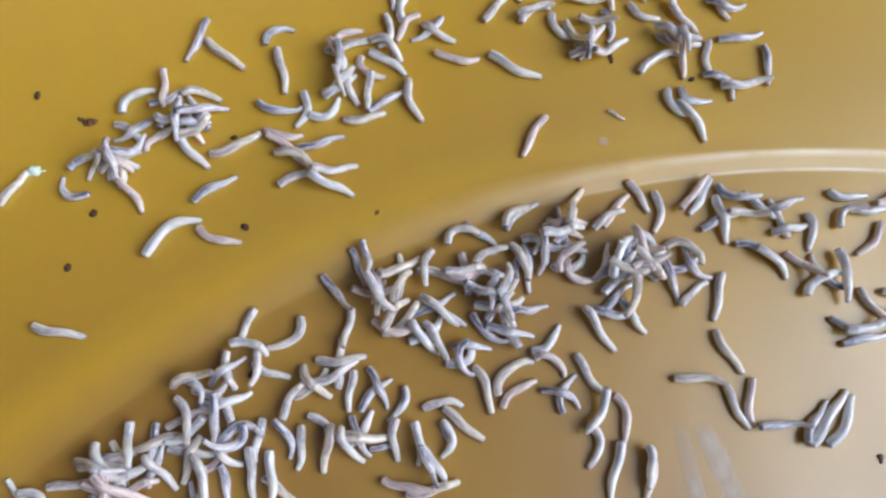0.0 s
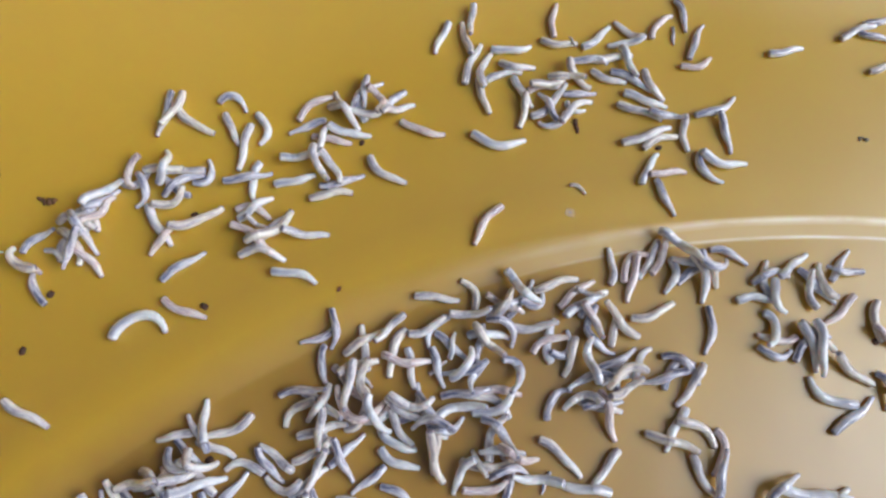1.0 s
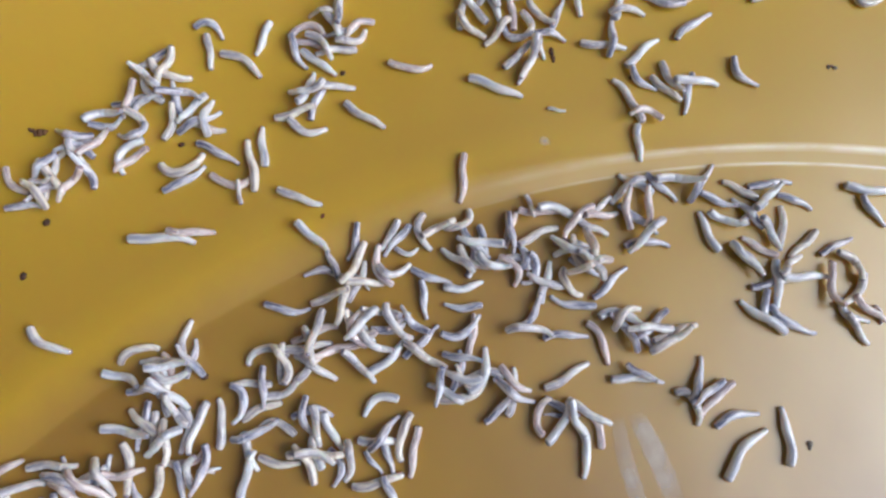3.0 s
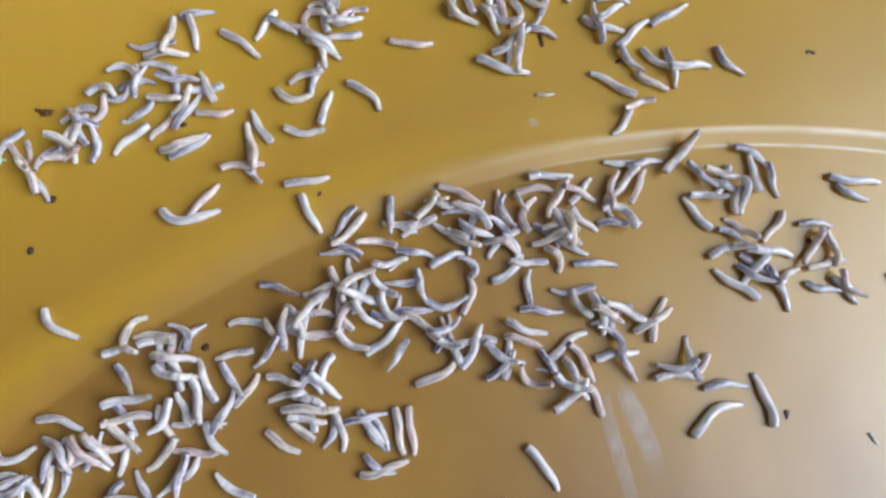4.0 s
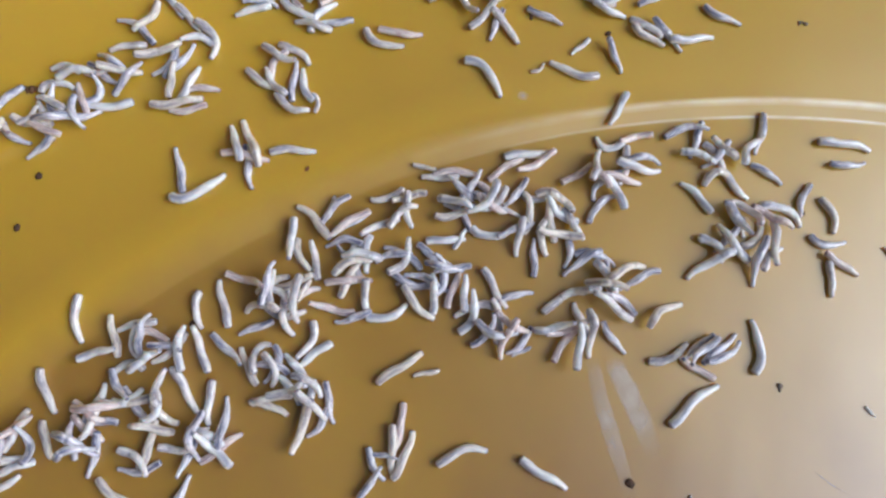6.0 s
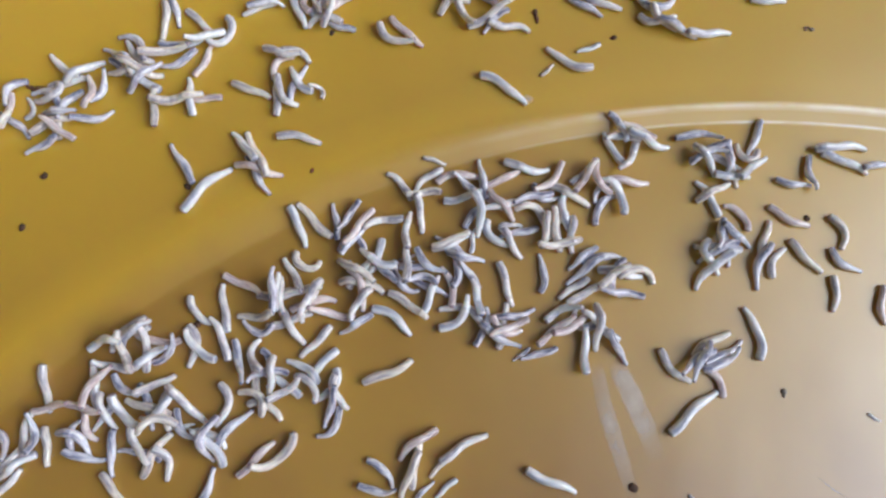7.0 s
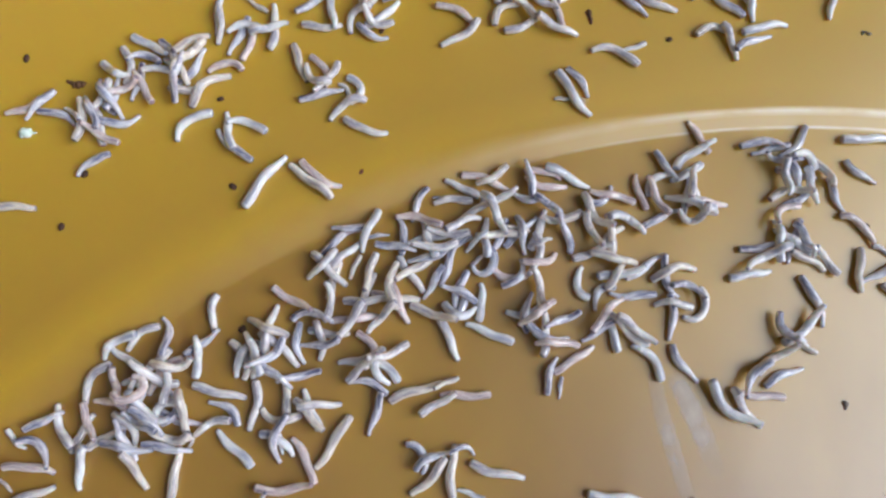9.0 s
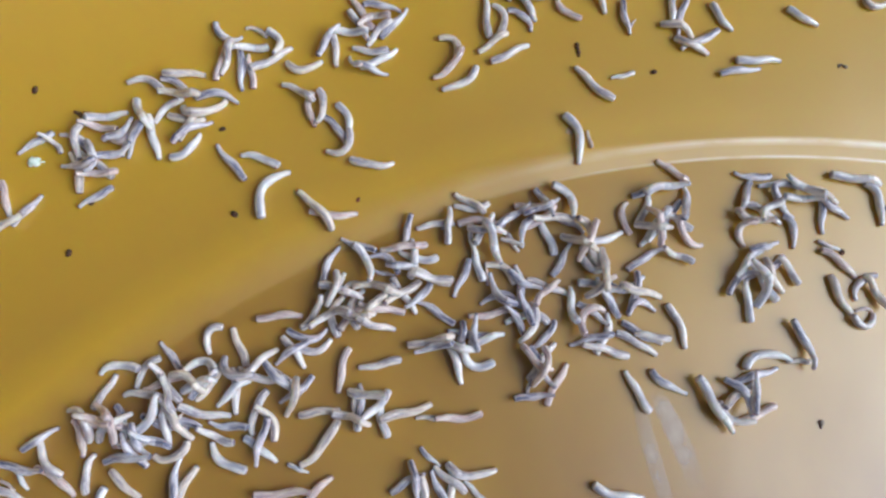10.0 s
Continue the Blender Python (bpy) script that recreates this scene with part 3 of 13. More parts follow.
    crawl(maggot(0.0091, 2), [(178, 80, 104, -20, -20), (192, 84, 66, 22, 22), (164, 86, 55, 15, 15), (157, 110, 23, 0, 0), (168, 32, -32, -12, -12), (177, 68, -67, -18, -18), (137, 42, -80, -14, -14), (139, 54, -111, 38, 38), (173, 51, -49, -52, -49), (177, 45, -40, -34, -35), (157, 16, 33, -35, -35), (150, -23, 39, -52, -49), (147, -16, 25, -29, -28), (138, -17, 86, 7, 7), (133, -13, 43, 0, 0), (136, -40, 76, 11, 11), (151, -72, 94, 16, 16)])
    crawl(maggot(0.0098, 2), [(494, 106, 23, -7, -7), (503, 122, 21, -12, -11), (506, 143, 18, -32, -31), (521, 131, 15, 18, 19), (474, 112, 23, 5, 5), (464, 82, 7, 0, 0), (449, 100, -37, 0, 0), (421, 81, -119, 72, 82), (426, 65, -94, 0, 0), (428, 74, -120, 28, 29), (423, 73, -146, 54, 57), (448, 73, -118, 52, 46), (465, 78, -149, 0, 0), (455, 75, -132, -5, -5), (471, 61, -102, -5, -5), (452, 79, -79, 0, 0), (470, 76, -116, 29, 28)])
    crawl(maggot(0.0095, 2), [(277, -53, 43, -4, -4), (298, -86, 15, -3, -3), (341, -52, 74, -41, -42), (341, -16, 45, 17, 17), (389, -53, 49, -18, -18), (390, -68, 35, -4, -4), (386, -29, 43, -1, -1), (384, -65, -46, -29, -30), (387, -93, -88, -49, -34), (398, -86, -49, -46, -48), (410, -75, 4, -36, -41), (421, -85, -27, 3, 17), (400, -62, 15, 1, 1), (381, -46, 76, -48, 5), (379, -79, 33, 1, 2), (348, -88, 73, -5, -8), (371, -67, 10, 50, 49)])
    crawl(maggot(0.0089, 0), [(-133, -21, 89, 14, 14), (-147, -22, 70, -60, -71), (-130, -9, 99, -7, -7), (-144, -2, 74, -42, -42), (-136, -19, 70, -78, -68), (-126, -47, 67, 9, 9), (-110, -29, 67, 14, 14), (-113, -89, 123, -32, -33), (-114, -90, 112, 0, 0), (-87, -84, 118, -47, -46), (-79, -103, 52, -7, -7), (-102, -89, 75, -34, -34), (-116, -99, 49, 0, 0), (-112, -95, -29, 0, 0), (-81, -101, -53, 6, 5), (-81, -88, -24, 7, 3), (-84, -95, -53, 3, 0)])
    crawl(maggot(0.0095, 1), [(-498, -284, 20, -25, -26), (-500, -277, 68, 0, 0), (-464, -231, 43, 0, 0), (-478, -257, 60, -35, -37), (-504, -265, 85, 7, 7), (-466, -220, 121, -13, -13), (-465, -206, 89, 65, 57), (-452, -242, 99, -32, -32), (-447, -255, 174, 0, 0), (-480, -231, 172, 63, 140), (-469, -240, 173, -29, -30), (-491, -250, 172, -26, -26), (-496, -275, 198, -9, -5), (-491, -270, 196, 1, 0), (-536, -292, 230, 30, 33), (-529, -284, 196, 18, 19), (-538, -267, 201, -5, -4)])
    crawl(maggot(0.0091, 0), [(-451, -260, 139, 27, 27), (-424, -248, 145, 20, 20), (-413, -237, 141, 2, 2), (-440, -244, 117, 3, 3), (-444, -226, 114, -25, -25), (-452, -238, 133, -29, -28), (-462, -238, 96, -2, -2), (-446, -262, 140, 30, 30), (-446, -267, 163, -13, -13), (-448, -265, 190, -14, -16), (-400, -250, 274, -37, -44), (-406, -252, 271, -20, -20), (-369, -245, 252, 41, 45), (-361, -249, 271, -6, -6), (-357, -259, 251, 0, 0), (-394, -287, 281, -25, -17), (-407, -284, 277, -14, -11)])
    crawl(maggot(0.0098, 4), [(-612, -370, 110, 11, 11), (-550, -330, 110, 11, 11), (-544, -285, 110, 11, 11), (-527, -303, 171, 11, -8), (-521, -318, 216, -11, -14), (-488, -334, 216, 1, 5), (-522, -374, 283, -10, -13), (-540, -382, 368, 7, 6), (-474, -401, 440, -1, 0), (-468, -421, 436, 15, 34), (-460, -454, 421, -8, -12), (-464, -447, 430, -17, -17), (-495, -456, 431, -24, -31), (-512, -463, 443, -26, -27), (-502, -472, 443, 8, 8), (-495, -468, 422, 3, 3), (-494, -467, 422, 2, 2)])
    crawl(maggot(0.0091, 0), [(-663, 183, 51, -45, -46), (-654, 183, 7, -93, -92), (-683, 182, 58, -53, -50), (-699, 188, 100, -27, -25), (-679, 188, 62, 14, 14), (-668, 201, 62, 2, 2), (-702, 169, 72, -7, -7), (-683, 211, 89, -69, -57), (-709, 178, 134, 0, 0), (-706, 191, 122, 0, 0), (-687, 201, 95, -1, -1), (-684, 215, 82, 24, 24), (-683, 196, 92, 18, 18), (-682, 195, 99, 5, 5), (-686, 182, 107, 4, 4), (-703, 174, 113, 12, 13), (-702, 160, 144, 0, 0)])
    crawl(maggot(0.0085, 3), [(-79, -125, 39, 29, 29), (-97, -126, 17, 26, 26), (-104, -130, 29, 53, 50), (-107, -110, 43, 19, 19), (-117, -87, 19, 62, 73), (-114, -78, -1, 0, 0), (-105, -114, -46, 0, 0), (-91, -102, -123, 0, 0), (-87, -101, -115, 0, 0), (-71, -72, -88, 37, 38), (-49, -77, -113, -30, -30), (-46, -43, -113, -15, -15), (-68, -48, -108, 1, -1), (-58, -43, -156, -6, -30), (-49, -29, -166, -5, -4), (-35, -10, -174, -5, -7), (-56, -16, -188, -34, -36)])
    crawl(maggot(0.0095, 0), [(68, -113, 115, -3, -3), (110, -152, 53, 0, 0), (105, -168, 69, -30, -30), (100, -168, 92, -38, -37), (99, -184, 91, -49, -57), (179, -251, 89, 8, 8), (188, -241, 82, 22, 22), (204, -217, 89, 20, 20), (160, -203, 96, 0, 0), (192, -206, 101, 45, 42), (203, -212, 79, 10, 10), (167, -213, 109, 0, 0), (161, -214, 154, 0, 0), (187, -220, 84, -13, -13), (176, -211, 91, 32, 32), (191, -218, 113, 27, 27), (193, -223, 54, 0, 0)])
    crawl(maggot(0.0098, 3), [(-596, -385, 29, 14, 14), (-534, -335, 29, 14, 14), (-504, -299, 29, 14, 14), (-542, -335, 29, 14, 14), (-547, -342, 28, 14, 14), (-556, -351, 28, 14, 14), (-599, -393, 28, 14, 14), (-611, -418, 16, 22, 22), (-562, -357, 48, -11, -11), (-566, -379, 51, 23, 23), (-581, -325, 102, -14, -14), (-576, -317, 102, 0, 0), (-562, -299, 37, 0, 0), (-589, -298, 110, -16, -16), (-585, -326, 102, 117, 117), (-613, -340, 144, 0, 0), (-644, -343, 167, 0, 0)])
    crawl(maggot(0.0091, 2), [(-532, 291, 122, -7, -7), (-519, 298, 153, -55, -52), (-506, 301, 139, -32, -31), (-504, 304, 128, -2, -2), (-507, 301, 102, -14, -14), (-482, 329, 138, -11, -11), (-475, 338, 107, -17, -16), (-486, 324, 123, 33, 32), (-467, 310, 192, -15, -13), (-465, 319, 247, -41, -43), (-457, 327, 206, -37, -30), (-448, 342, 258, -11, -26), (-443, 351, 259, -4, -4), (-431, 351, 269, -10, -5), (-430, 373, 242, -8, 8), (-429, 366, 242, 3, 10), (-428, 369, 274, 2, 3)])
    crawl(maggot(0.0092, 2), [(-68, -75, 28, 4, 4), (-35, -103, 24, 40, 39), (-38, -113, 64, 55, 51), (-30, -81, 47, -36, -37), (-42, -79, 69, -21, -21), (-53, -86, 66, -14, -14), (-42, -115, 22, 42, 44), (-36, -140, 60, 82, 72), (-24, -144, 123, -8, -8), (18, -73, 141, 41, 40), (9, -93, 177, 0, 0), (14, -105, 209, -24, -24), (42, -134, 280, -22, -22), (11, -133, 317, 0, 0), (12, -134, 253, 11, 11), (7, -147, 211, 0, 0), (50, -170, 173, 0, 0)])
    crawl(maggot(0.0082, 4), [(-287, -225, 43, 30, 30), (-221, -205, 20, 25, 30), (-214, -195, 29, 22, 27), (-226, -216, 57, 33, 32), (-237, -235, 13, -9, -8), (-262, -242, 77, -6, -11), (-287, -271, 24, -13, -13), (-313, -294, 81, 24, 24), (-295, -294, 108, 23, 19), (-289, -293, 118, -17, -16), (-282, -302, 104, 10, 5), (-300, -320, 149, 43, 0), (-301, -324, 110, -10, -17), (-297, -299, 69, 7, 18), (-308, -335, 96, -7, -7), (-255, -339, 29, -4, -4), (-244, -324, 7, -1, -1)])
    crawl(maggot(0.0095, 1), [(-177, -53, 2, 18, 18), (-151, -62, -19, 0, 0), (-154, -77, -45, 8, 8), (-153, -87, -43, 22, 22), (-167, -95, -72, 4, 4), (-198, -115, -22, 38, 39), (-191, -128, 22, -14, -16), (-190, -154, -5, -35, -38), (-208, -164, 76, 3, 14), (-204, -161, 50, -13, -13), (-172, -167, 14, -24, -28), (-173, -171, -10, 20, 18), (-171, -165, 19, 21, 30), (-172, -185, -10, 20, 20), (-182, -187, 5, -10, -9), (-168, -177, 31, -48, -48), (-179, -134, 34, -47, -52)])
    crawl(maggot(0.0085, 3), [(-13, -169, 45, 66, 91), (-9, -147, -25, 0, 0), (-5, -142, -57, 53, 50), (-2, -135, -94, -69, -63), (-29, -146, -182, 123, 53), (-26, -164, -188, 16, 16), (-67, -258, -155, 48, 53), (-179, -260, -105, 7, 4), (-174, -263, -150, 4, 3), (-168, -269, -146, 2, 2), (-152, -287, -134, -2, -2), (-179, -303, -88, -2, -2), (-121, -290, -140, -142, -82), (-140, -279, -170, 1, 0), (-131, -281, -200, 65, 53), (-115, -331, -204, -26, -20), (-123, -332, -258, -9, -9)])
    crawl(maggot(0.0081, 5), [(-586, 315, 28, 5, 5), (-565, 324, -21, 92, 80), (-575, 307, 24, 67, 67), (-567, 312, 25, 58, 55), (-560, 325, 1, 39, 40), (-565, 327, 11, 52, 54), (-560, 329, 21, 13, 13), (-558, 321, -5, -50, -48), (-618, 290, -59, -10, -10), (-611, 292, -44, 0, 0), (-561, 305, -33, 3, 3), (-569, 319, -40, 6, 6), (-575, 306, -38, -8, -8), (-617, 271, -106, -28, -29), (-619, 270, -103, -5, -5), (-621, 286, -74, -9, -9), (-642, 215, -111, 12, 18)])
    crawl(maggot(0.0095, 4), [(-127, -107, 44, 37, 35), (-138, -122, 60, 0, 0), (-132, -125, 66, 64, 57), (-98, -141, 64, 0, 0), (-106, -141, 113, 42, 42), (-117, -102, 71, -46, -43), (-108, -118, 141, -83, -62), (-136, -141, 84, -12, -12), (-136, -131, 73, -3, -3), (-114, -119, 75, 0, 0), (-76, -130, -13, -32, -33), (-76, -156, -37, 0, 0), (-108, -121, -17, -1, -1), (-96, -117, -47, 0, 0), (-110, -146, -7, 0, 0), (-132, -128, -84, 0, 0), (-131, -111, -127, 0, 0)])
    crawl(maggot(0.0089, 3), [(192, 10, 25, 80, 84), (196, 17, 37, -45, -44), (214, 8, 83, -37, -38), (208, 58, 18, 38, 37), (202, 15, 50, 16, 17), (243, -25, 70, -53, -48), (257, -29, 74, -1, -1), (188, -62, 7, 41, 39), (187, -48, -23, 25, 25), (188, -36, -2, 36, 35), (191, -31, -46, 56, 61), (181, -36, -91, 1, -6), (207, -8, -153, -6, -9), (183, -6, -241, 45, 48), (169, -9, -291, -2, 0), (196, 28, -255, 19, 19), (209, 34, -247, 7, 7)])
    crawl(maggot(0.0083, 3), [(-196, -304, 55, 24, 24), (-205, -282, 30, 0, 0), (-220, -245, 39, -10, -10), (-216, -273, 46, -18, -18), (-187, -305, 74, 0, 0), (-167, -332, 96, 12, 12), (-184, -343, 102, -26, -25), (-194, -332, 109, 27, 27), (-206, -346, 114, 36, 36), (-206, -342, 122, 32, 32), (-224, -325, 148, 19, 19), (-261, -348, 138, 8, 8), (-255, -340, 155, -15, -15), (-259, -341, 101, -31, -30), (-262, -357, 114, 1, 1), (-189, -329, 97, 9, 9), (-173, -319, 94, 0, 0)])
    crawl(maggot(0.0098, 5), [(691, 2, 133, -46, -48), (679, 7, 80, -57, -56), (710, 5, 32, -36, -36), (713, 9, 45, -14, -14), (726, -10, 24, 8, 8), (719, -5, 25, 3, 3), (717, -29, 11, 3, 3), (730, -46, -69, 0, 0), (727, -35, -122, 7, 7), (706, -36, -146, -8, -8), (664, -43, -85, -8, -8), (690, -61, -77, 0, 0), (661, -59, -68, 0, 0), (683, -26, -97, 20, 19), (685, -22, -111, 0, 0), (674, -44, -143, -20, -20), (673, -28, -150, -11, -11)])
    crawl(maggot(0.0087, 0), [(-491, -344, -6, 8, 8), (-481, -309, 0, 4, 4), (-483, -293, -21, 0, 0), (-473, -294, -49, -35, -37), (-478, -318, -120, 8, 0), (-475, -319, -77, 13, 27), (-483, -315, -94, -18, -20), (-548, -443, -111, -7, 6), (-488, -443, -122, 7, -5), (-487, -464, -33, -51, -47), (-489, -439, -56, 28, 28), (-458, -410, -32, -1, -1), (-495, -384, -68, -26, -26), (-518, -357, -109, 0, 0), (-527, -359, -128, 78, 60), (-526, -349, -100, 57, 40), (-532, -351, -82, -7, 9)])
    crawl(maggot(0.0084, 5), [(174, -232, 68, -42, -40), (153, -209, 65, -52, -64), (131, -236, 95, 48, 38), (78, -214, 83, 0, 0), (75, -201, 59, 24, 24), (105, -224, 57, 9, 9), (85, -200, 77, 31, 30), (74, -182, 65, 32, 32), (81, -186, 57, 0, 0), (67, -153, 23, -23, -23), (58, -135, -25, 0, 0), (34, -157, -5, -81, -81), (36, -163, -91, -89, -71), (17, -156, -76, 17, 17), (14, -158, -102, -66, -64), (16, -175, -120, 25, 25), (31, -186, -97, -6, -6)])
    crawl(maggot(0.0084, 2), [(-175, -238, 46, -15, -15), (-163, -237, 31, 0, 0), (-155, -191, 43, 6, 6), (-139, -181, 24, 1, 1), (-119, -185, 52, 21, 21), (-129, -176, 39, 28, 27), (-191, -276, 3, -37, -36), (-194, -268, -71, -7, -6), (-216, -292, -105, -4, -5), (-232, -290, -111, -51, -48), (-252, -293, -79, -50, -51), (-289, -312, -75, 72, 68), (-271, -276, -154, -28, -31), (-305, -255, -154, 8, 9), (-290, -235, -82, 27, 26), (-297, -240, -80, 9, 10), (-312, -263, -37, -21, -22)])
    crawl(maggot(0.0095, 5), [(415, 15, 23, 40, 40), (447, -12, 63, -53, -52), (449, -46, 38, -60, -60), (440, -12, 11, -46, -46), (425, -28, 3, 18, 18), (445, -56, -49, 0, 0), (445, -126, -57, 0, 0), (396, -154, -82, 0, 0), (436, -133, -89, 0, 0), (430, -142, -65, 7, 7), (433, -115, -98, 72, 69), (429, -128, -114, -14, -14), (440, -160, -108, 0, 0), (397, -120, -100, 62, 59), (423, -100, -75, 32, 34), (375, -92, -81, 0, 0), (387, -84, -104, 0, 0)])
    crawl(maggot(0.0086, 0), [(610, 112, 111, 3, 3), (658, 120, 106, -18, -19), (642, 129, 97, -43, -48), (659, 139, 139, 0, 0), (650, 148, 201, 0, 0), (676, 110, 219, -16, -16), (681, 114, 218, 6, 6), (656, 140, 255, -26, -26), (670, 119, 265, -24, -25), (668, 128, 280, -20, -21), (678, 127, 334, -9, -9), (692, 136, 338, 0, 0), (697, 128, 319, 0, 0), (707, 100, 335, 0, 0), (701, 117, 348, 0, 0), (703, 80, 383, -13, -13), (676, 93, 329, -13, -14)])
    crawl(maggot(0.0042, 1), [(28, -42, 38, 0, 0), (20, -88, 38, 0, 0), (6, -43, 38, 0, 0), (24, -62, 38, 0, 0), (35, -72, 38, 0, 0), (36, -68, 38, 0, 0), (-36, -111, 38, 0, 0), (10, -21, 38, 0, 0), (74, -59, 38, 0, 0), (24, -133, 38, 0, 0), (12, -81, 38, 0, 0), (46, -57, 38, 0, 0), (27, -12, 38, 0, 0), (24, -66, 38, 1, 1), (51, -69, 39, 0, 0), (74, -67, 99, -1, 0), (84, -51, 94, -3, -1)])
    crawl(maggot(0.0028, 3), [(939, -394, -54, 0, 0), (939, -394, -54, 0, 0), (939, -394, -54, 0, 0), (939, -394, -54, 0, 0), (939, -394, -54, 0, 0), (939, -394, -54, 0, 0), (939, -394, -54, 0, 0), (939, -394, -54, 0, 0), (939, -394, -54, 0, 0), (945, -395, -53, 3, 3), (944, -394, -34, 1, 1), (955, -391, -53, 1, 1), (935, -395, -37, 1, 1), (934, -394, -31, 3, 2), (928, -393, -32, 0, 0), (928, -393, -32, 0, 0), (928, -393, -32, 0, 0)])
    crawl(maggot(0.0079, 3), [(737, 611, 7, 0, 0), (739, 613, 8, 3, 3), (736, 622, 12, 3, 3), (736, 616, 25, 2, 2), (740, 614, 23, 2, 2), (743, 598, 20, 0, 0), (747, 586, 18, 0, 0), (762, 548, 10, 0, 0), (766, 535, 8, 0, 0), (771, 523, 5, 0, 0), (788, 487, -2, 4, 4), (789, 486, -10, 0, 0), (793, 486, -25, 0, 0), (797, 487, -62, 0, 0), (804, 491, -107, 8, 11), (807, 515, -43, 4, 5), (790, 537, -30, -1, -1)])
    crawl(maggot(0.0032, 5), [(36, 28, -8, 0, 0), (48, 43, -8, 0, 0), (64, 55, -8, 0, 0), (17, 71, -8, 0, 0), (-9, 25, -8, 0, 0), (-11, 27, -8, 0, 0), (-15, 30, -8, 0, 0), (36, 72, -8, 0, 0), (87, 63, -8, 0, 0), (129, 47, -8, 0, 0), (12, -81, -8, 0, 0), (31, 72, -8, 0, 0), (28, 53, -8, 0, 0), (37, 77, -7, 1, 1), (-24, 54, 2, 3, 2), (-7, 80, 22, 1, 1), (5, 50, 21, 0, 0)])
    crawl(maggot(0.0109, 1), [(-369, -490, 11, 26, 27), (-369, -490, 11, 26, 27), (-369, -490, 11, 26, 27), (-369, -490, 11, 26, 27), (-369, -490, 11, 26, 27), (-369, -490, 11, 26, 27), (-369, -490, 11, 26, 27), (-369, -632, 11, 26, 27), (-369, -644, 11, 26, 27), (-369, -642, 11, 26, 27), (-369, -637, 11, 26, 27), (-370, -490, 11, 26, 27), (-339, -499, 16, -11, -11), (-334, -491, 10, -16, -16), (-305, -496, 5, 16, 16), (-308, -474, 5, -2, -2), (-308, -474, 5, -2, -2)])
    crawl(maggot(0.0076, 1), [(516, 565, -61, 14, 15), (518, 567, -59, 19, 20), (543, 585, 18, 36, 32), (550, 585, 19, 23, 21), (563, 578, 18, 20, 18), (561, 579, 23, 2, 2), (563, 571, 17, 0, 0), (575, 554, -1, 2, 3), (579, 548, -7, 3, 3), (583, 543, -13, 5, 4), (595, 526, -31, 7, 7), (599, 520, -36, 8, 8), (603, 515, -41, 8, 8), (607, 509, -45, 9, 9), (611, 503, -49, 9, 9), (577, 621, -57, -28, -28), (577, 664, -57, -28, -28)])
    crawl(maggot(0.0078, 3), [(177, 498, -54, 56, 62), (192, 510, -30, 35, 36), (175, 513, -61, 11, 11), (173, 517, -59, 57, 58), (140, 546, -143, 11, 11), (151, 546, -145, 3, 3), (164, 545, -69, 2, 2), (166, 541, -69, 0, 0), (167, 541, -69, 0, 0), (167, 541, -69, 0, 0), (170, 539, -68, 0, 0), (170, 539, -67, 0, 0), (171, 538, -67, 0, 0), (172, 538, -67, 0, 0), (173, 538, -66, 0, 0), (174, 537, -66, 0, 0), (175, 539, -64, 4, 4)])
    crawl(maggot(0.0098, 0), [(424, 478, -11, 29, 28), (414, 477, 7, 34, 33), (414, 476, -19, -3, -3), (414, 477, -24, -5, -5), (389, 462, -31, 23, 23), (382, 462, -22, 11, 11), (389, 464, -5, 3, 3), (422, 478, -23, 23, 23), (421, 476, -24, 21, 21), (421, 476, -24, 21, 21), (421, 476, -24, 21, 21), (421, 476, -24, 21, 21), (421, 476, -24, 21, 21), (421, 476, -24, 21, 21), (421, 476, -24, 21, 21), (439, 537, 2, -31, -30), (439, 660, 2, -31, -30)])
    crawl(maggot(0.0076, 5), [(936, 640, 14, 0, 0), (939, 643, 15, 3, 3), (949, 699, 14, 3, 4), (947, 685, -5, 4, 4), (970, 672, -51, -86, -105), (966, 668, -52, -88, -104), (966, 668, -52, -88, -104), (966, 668, -52, -88, -104), (966, 668, -52, -88, -104), (966, 668, -52, -88, -104), (966, 668, -52, -88, -104), (966, 668, -52, -88, -104), (966, 668, -52, -88, -104), (966, 668, -52, -88, -104), (966, 668, -52, -88, -104), (966, 668, -52, -88, -104), (966, 668, -52, -88, -104)])
    crawl(maggot(0.0095, 1), [(-757, -460, -6, -22, -21), (-757, -460, -6, -22, -21), (-757, -460, -6, -22, -21), (-757, -460, -6, -22, -21), (-757, -460, -6, -22, -21), (-757, -460, -6, -22, -21), (-757, -460, -6, -22, -21), (-727, -472, -6, -22, -21), (-757, -460, -6, -22, -21), (-757, -460, -6, -22, -21), (-757, -460, -6, -22, -21), (-757, -460, -6, -22, -21), (-757, -460, -6, -22, -21), (-757, -460, -6, -22, -21), (-759, -460, -6, -22, -22), (-749, -448, -26, -11, -11), (-727, -449, -34, -27, -27)])
    crawl(maggot(0.0051, 0), [(1022, -79, -55, 0, 0), (1022, -79, -55, 0, 0), (1022, -79, -55, 0, 0), (1022, -79, -55, 0, 0), (1022, -79, -55, 0, 0), (1062, -162, -72, 0, 0), (1053, -162, -72, 0, 0), (1088, -162, -72, 0, 0), (1056, -91, -77, -48, -44), (1071, -91, -77, -48, -44), (1093, -91, -77, -48, -44), (1027, -77, -52, 7, 7), (957, -61, -34, 0, 0), (896, -42, -17, 3, 3), (871, -40, -33, -36, -39), (856, -36, -37, -44, -47), (814, 24, -21, 2, 2)])
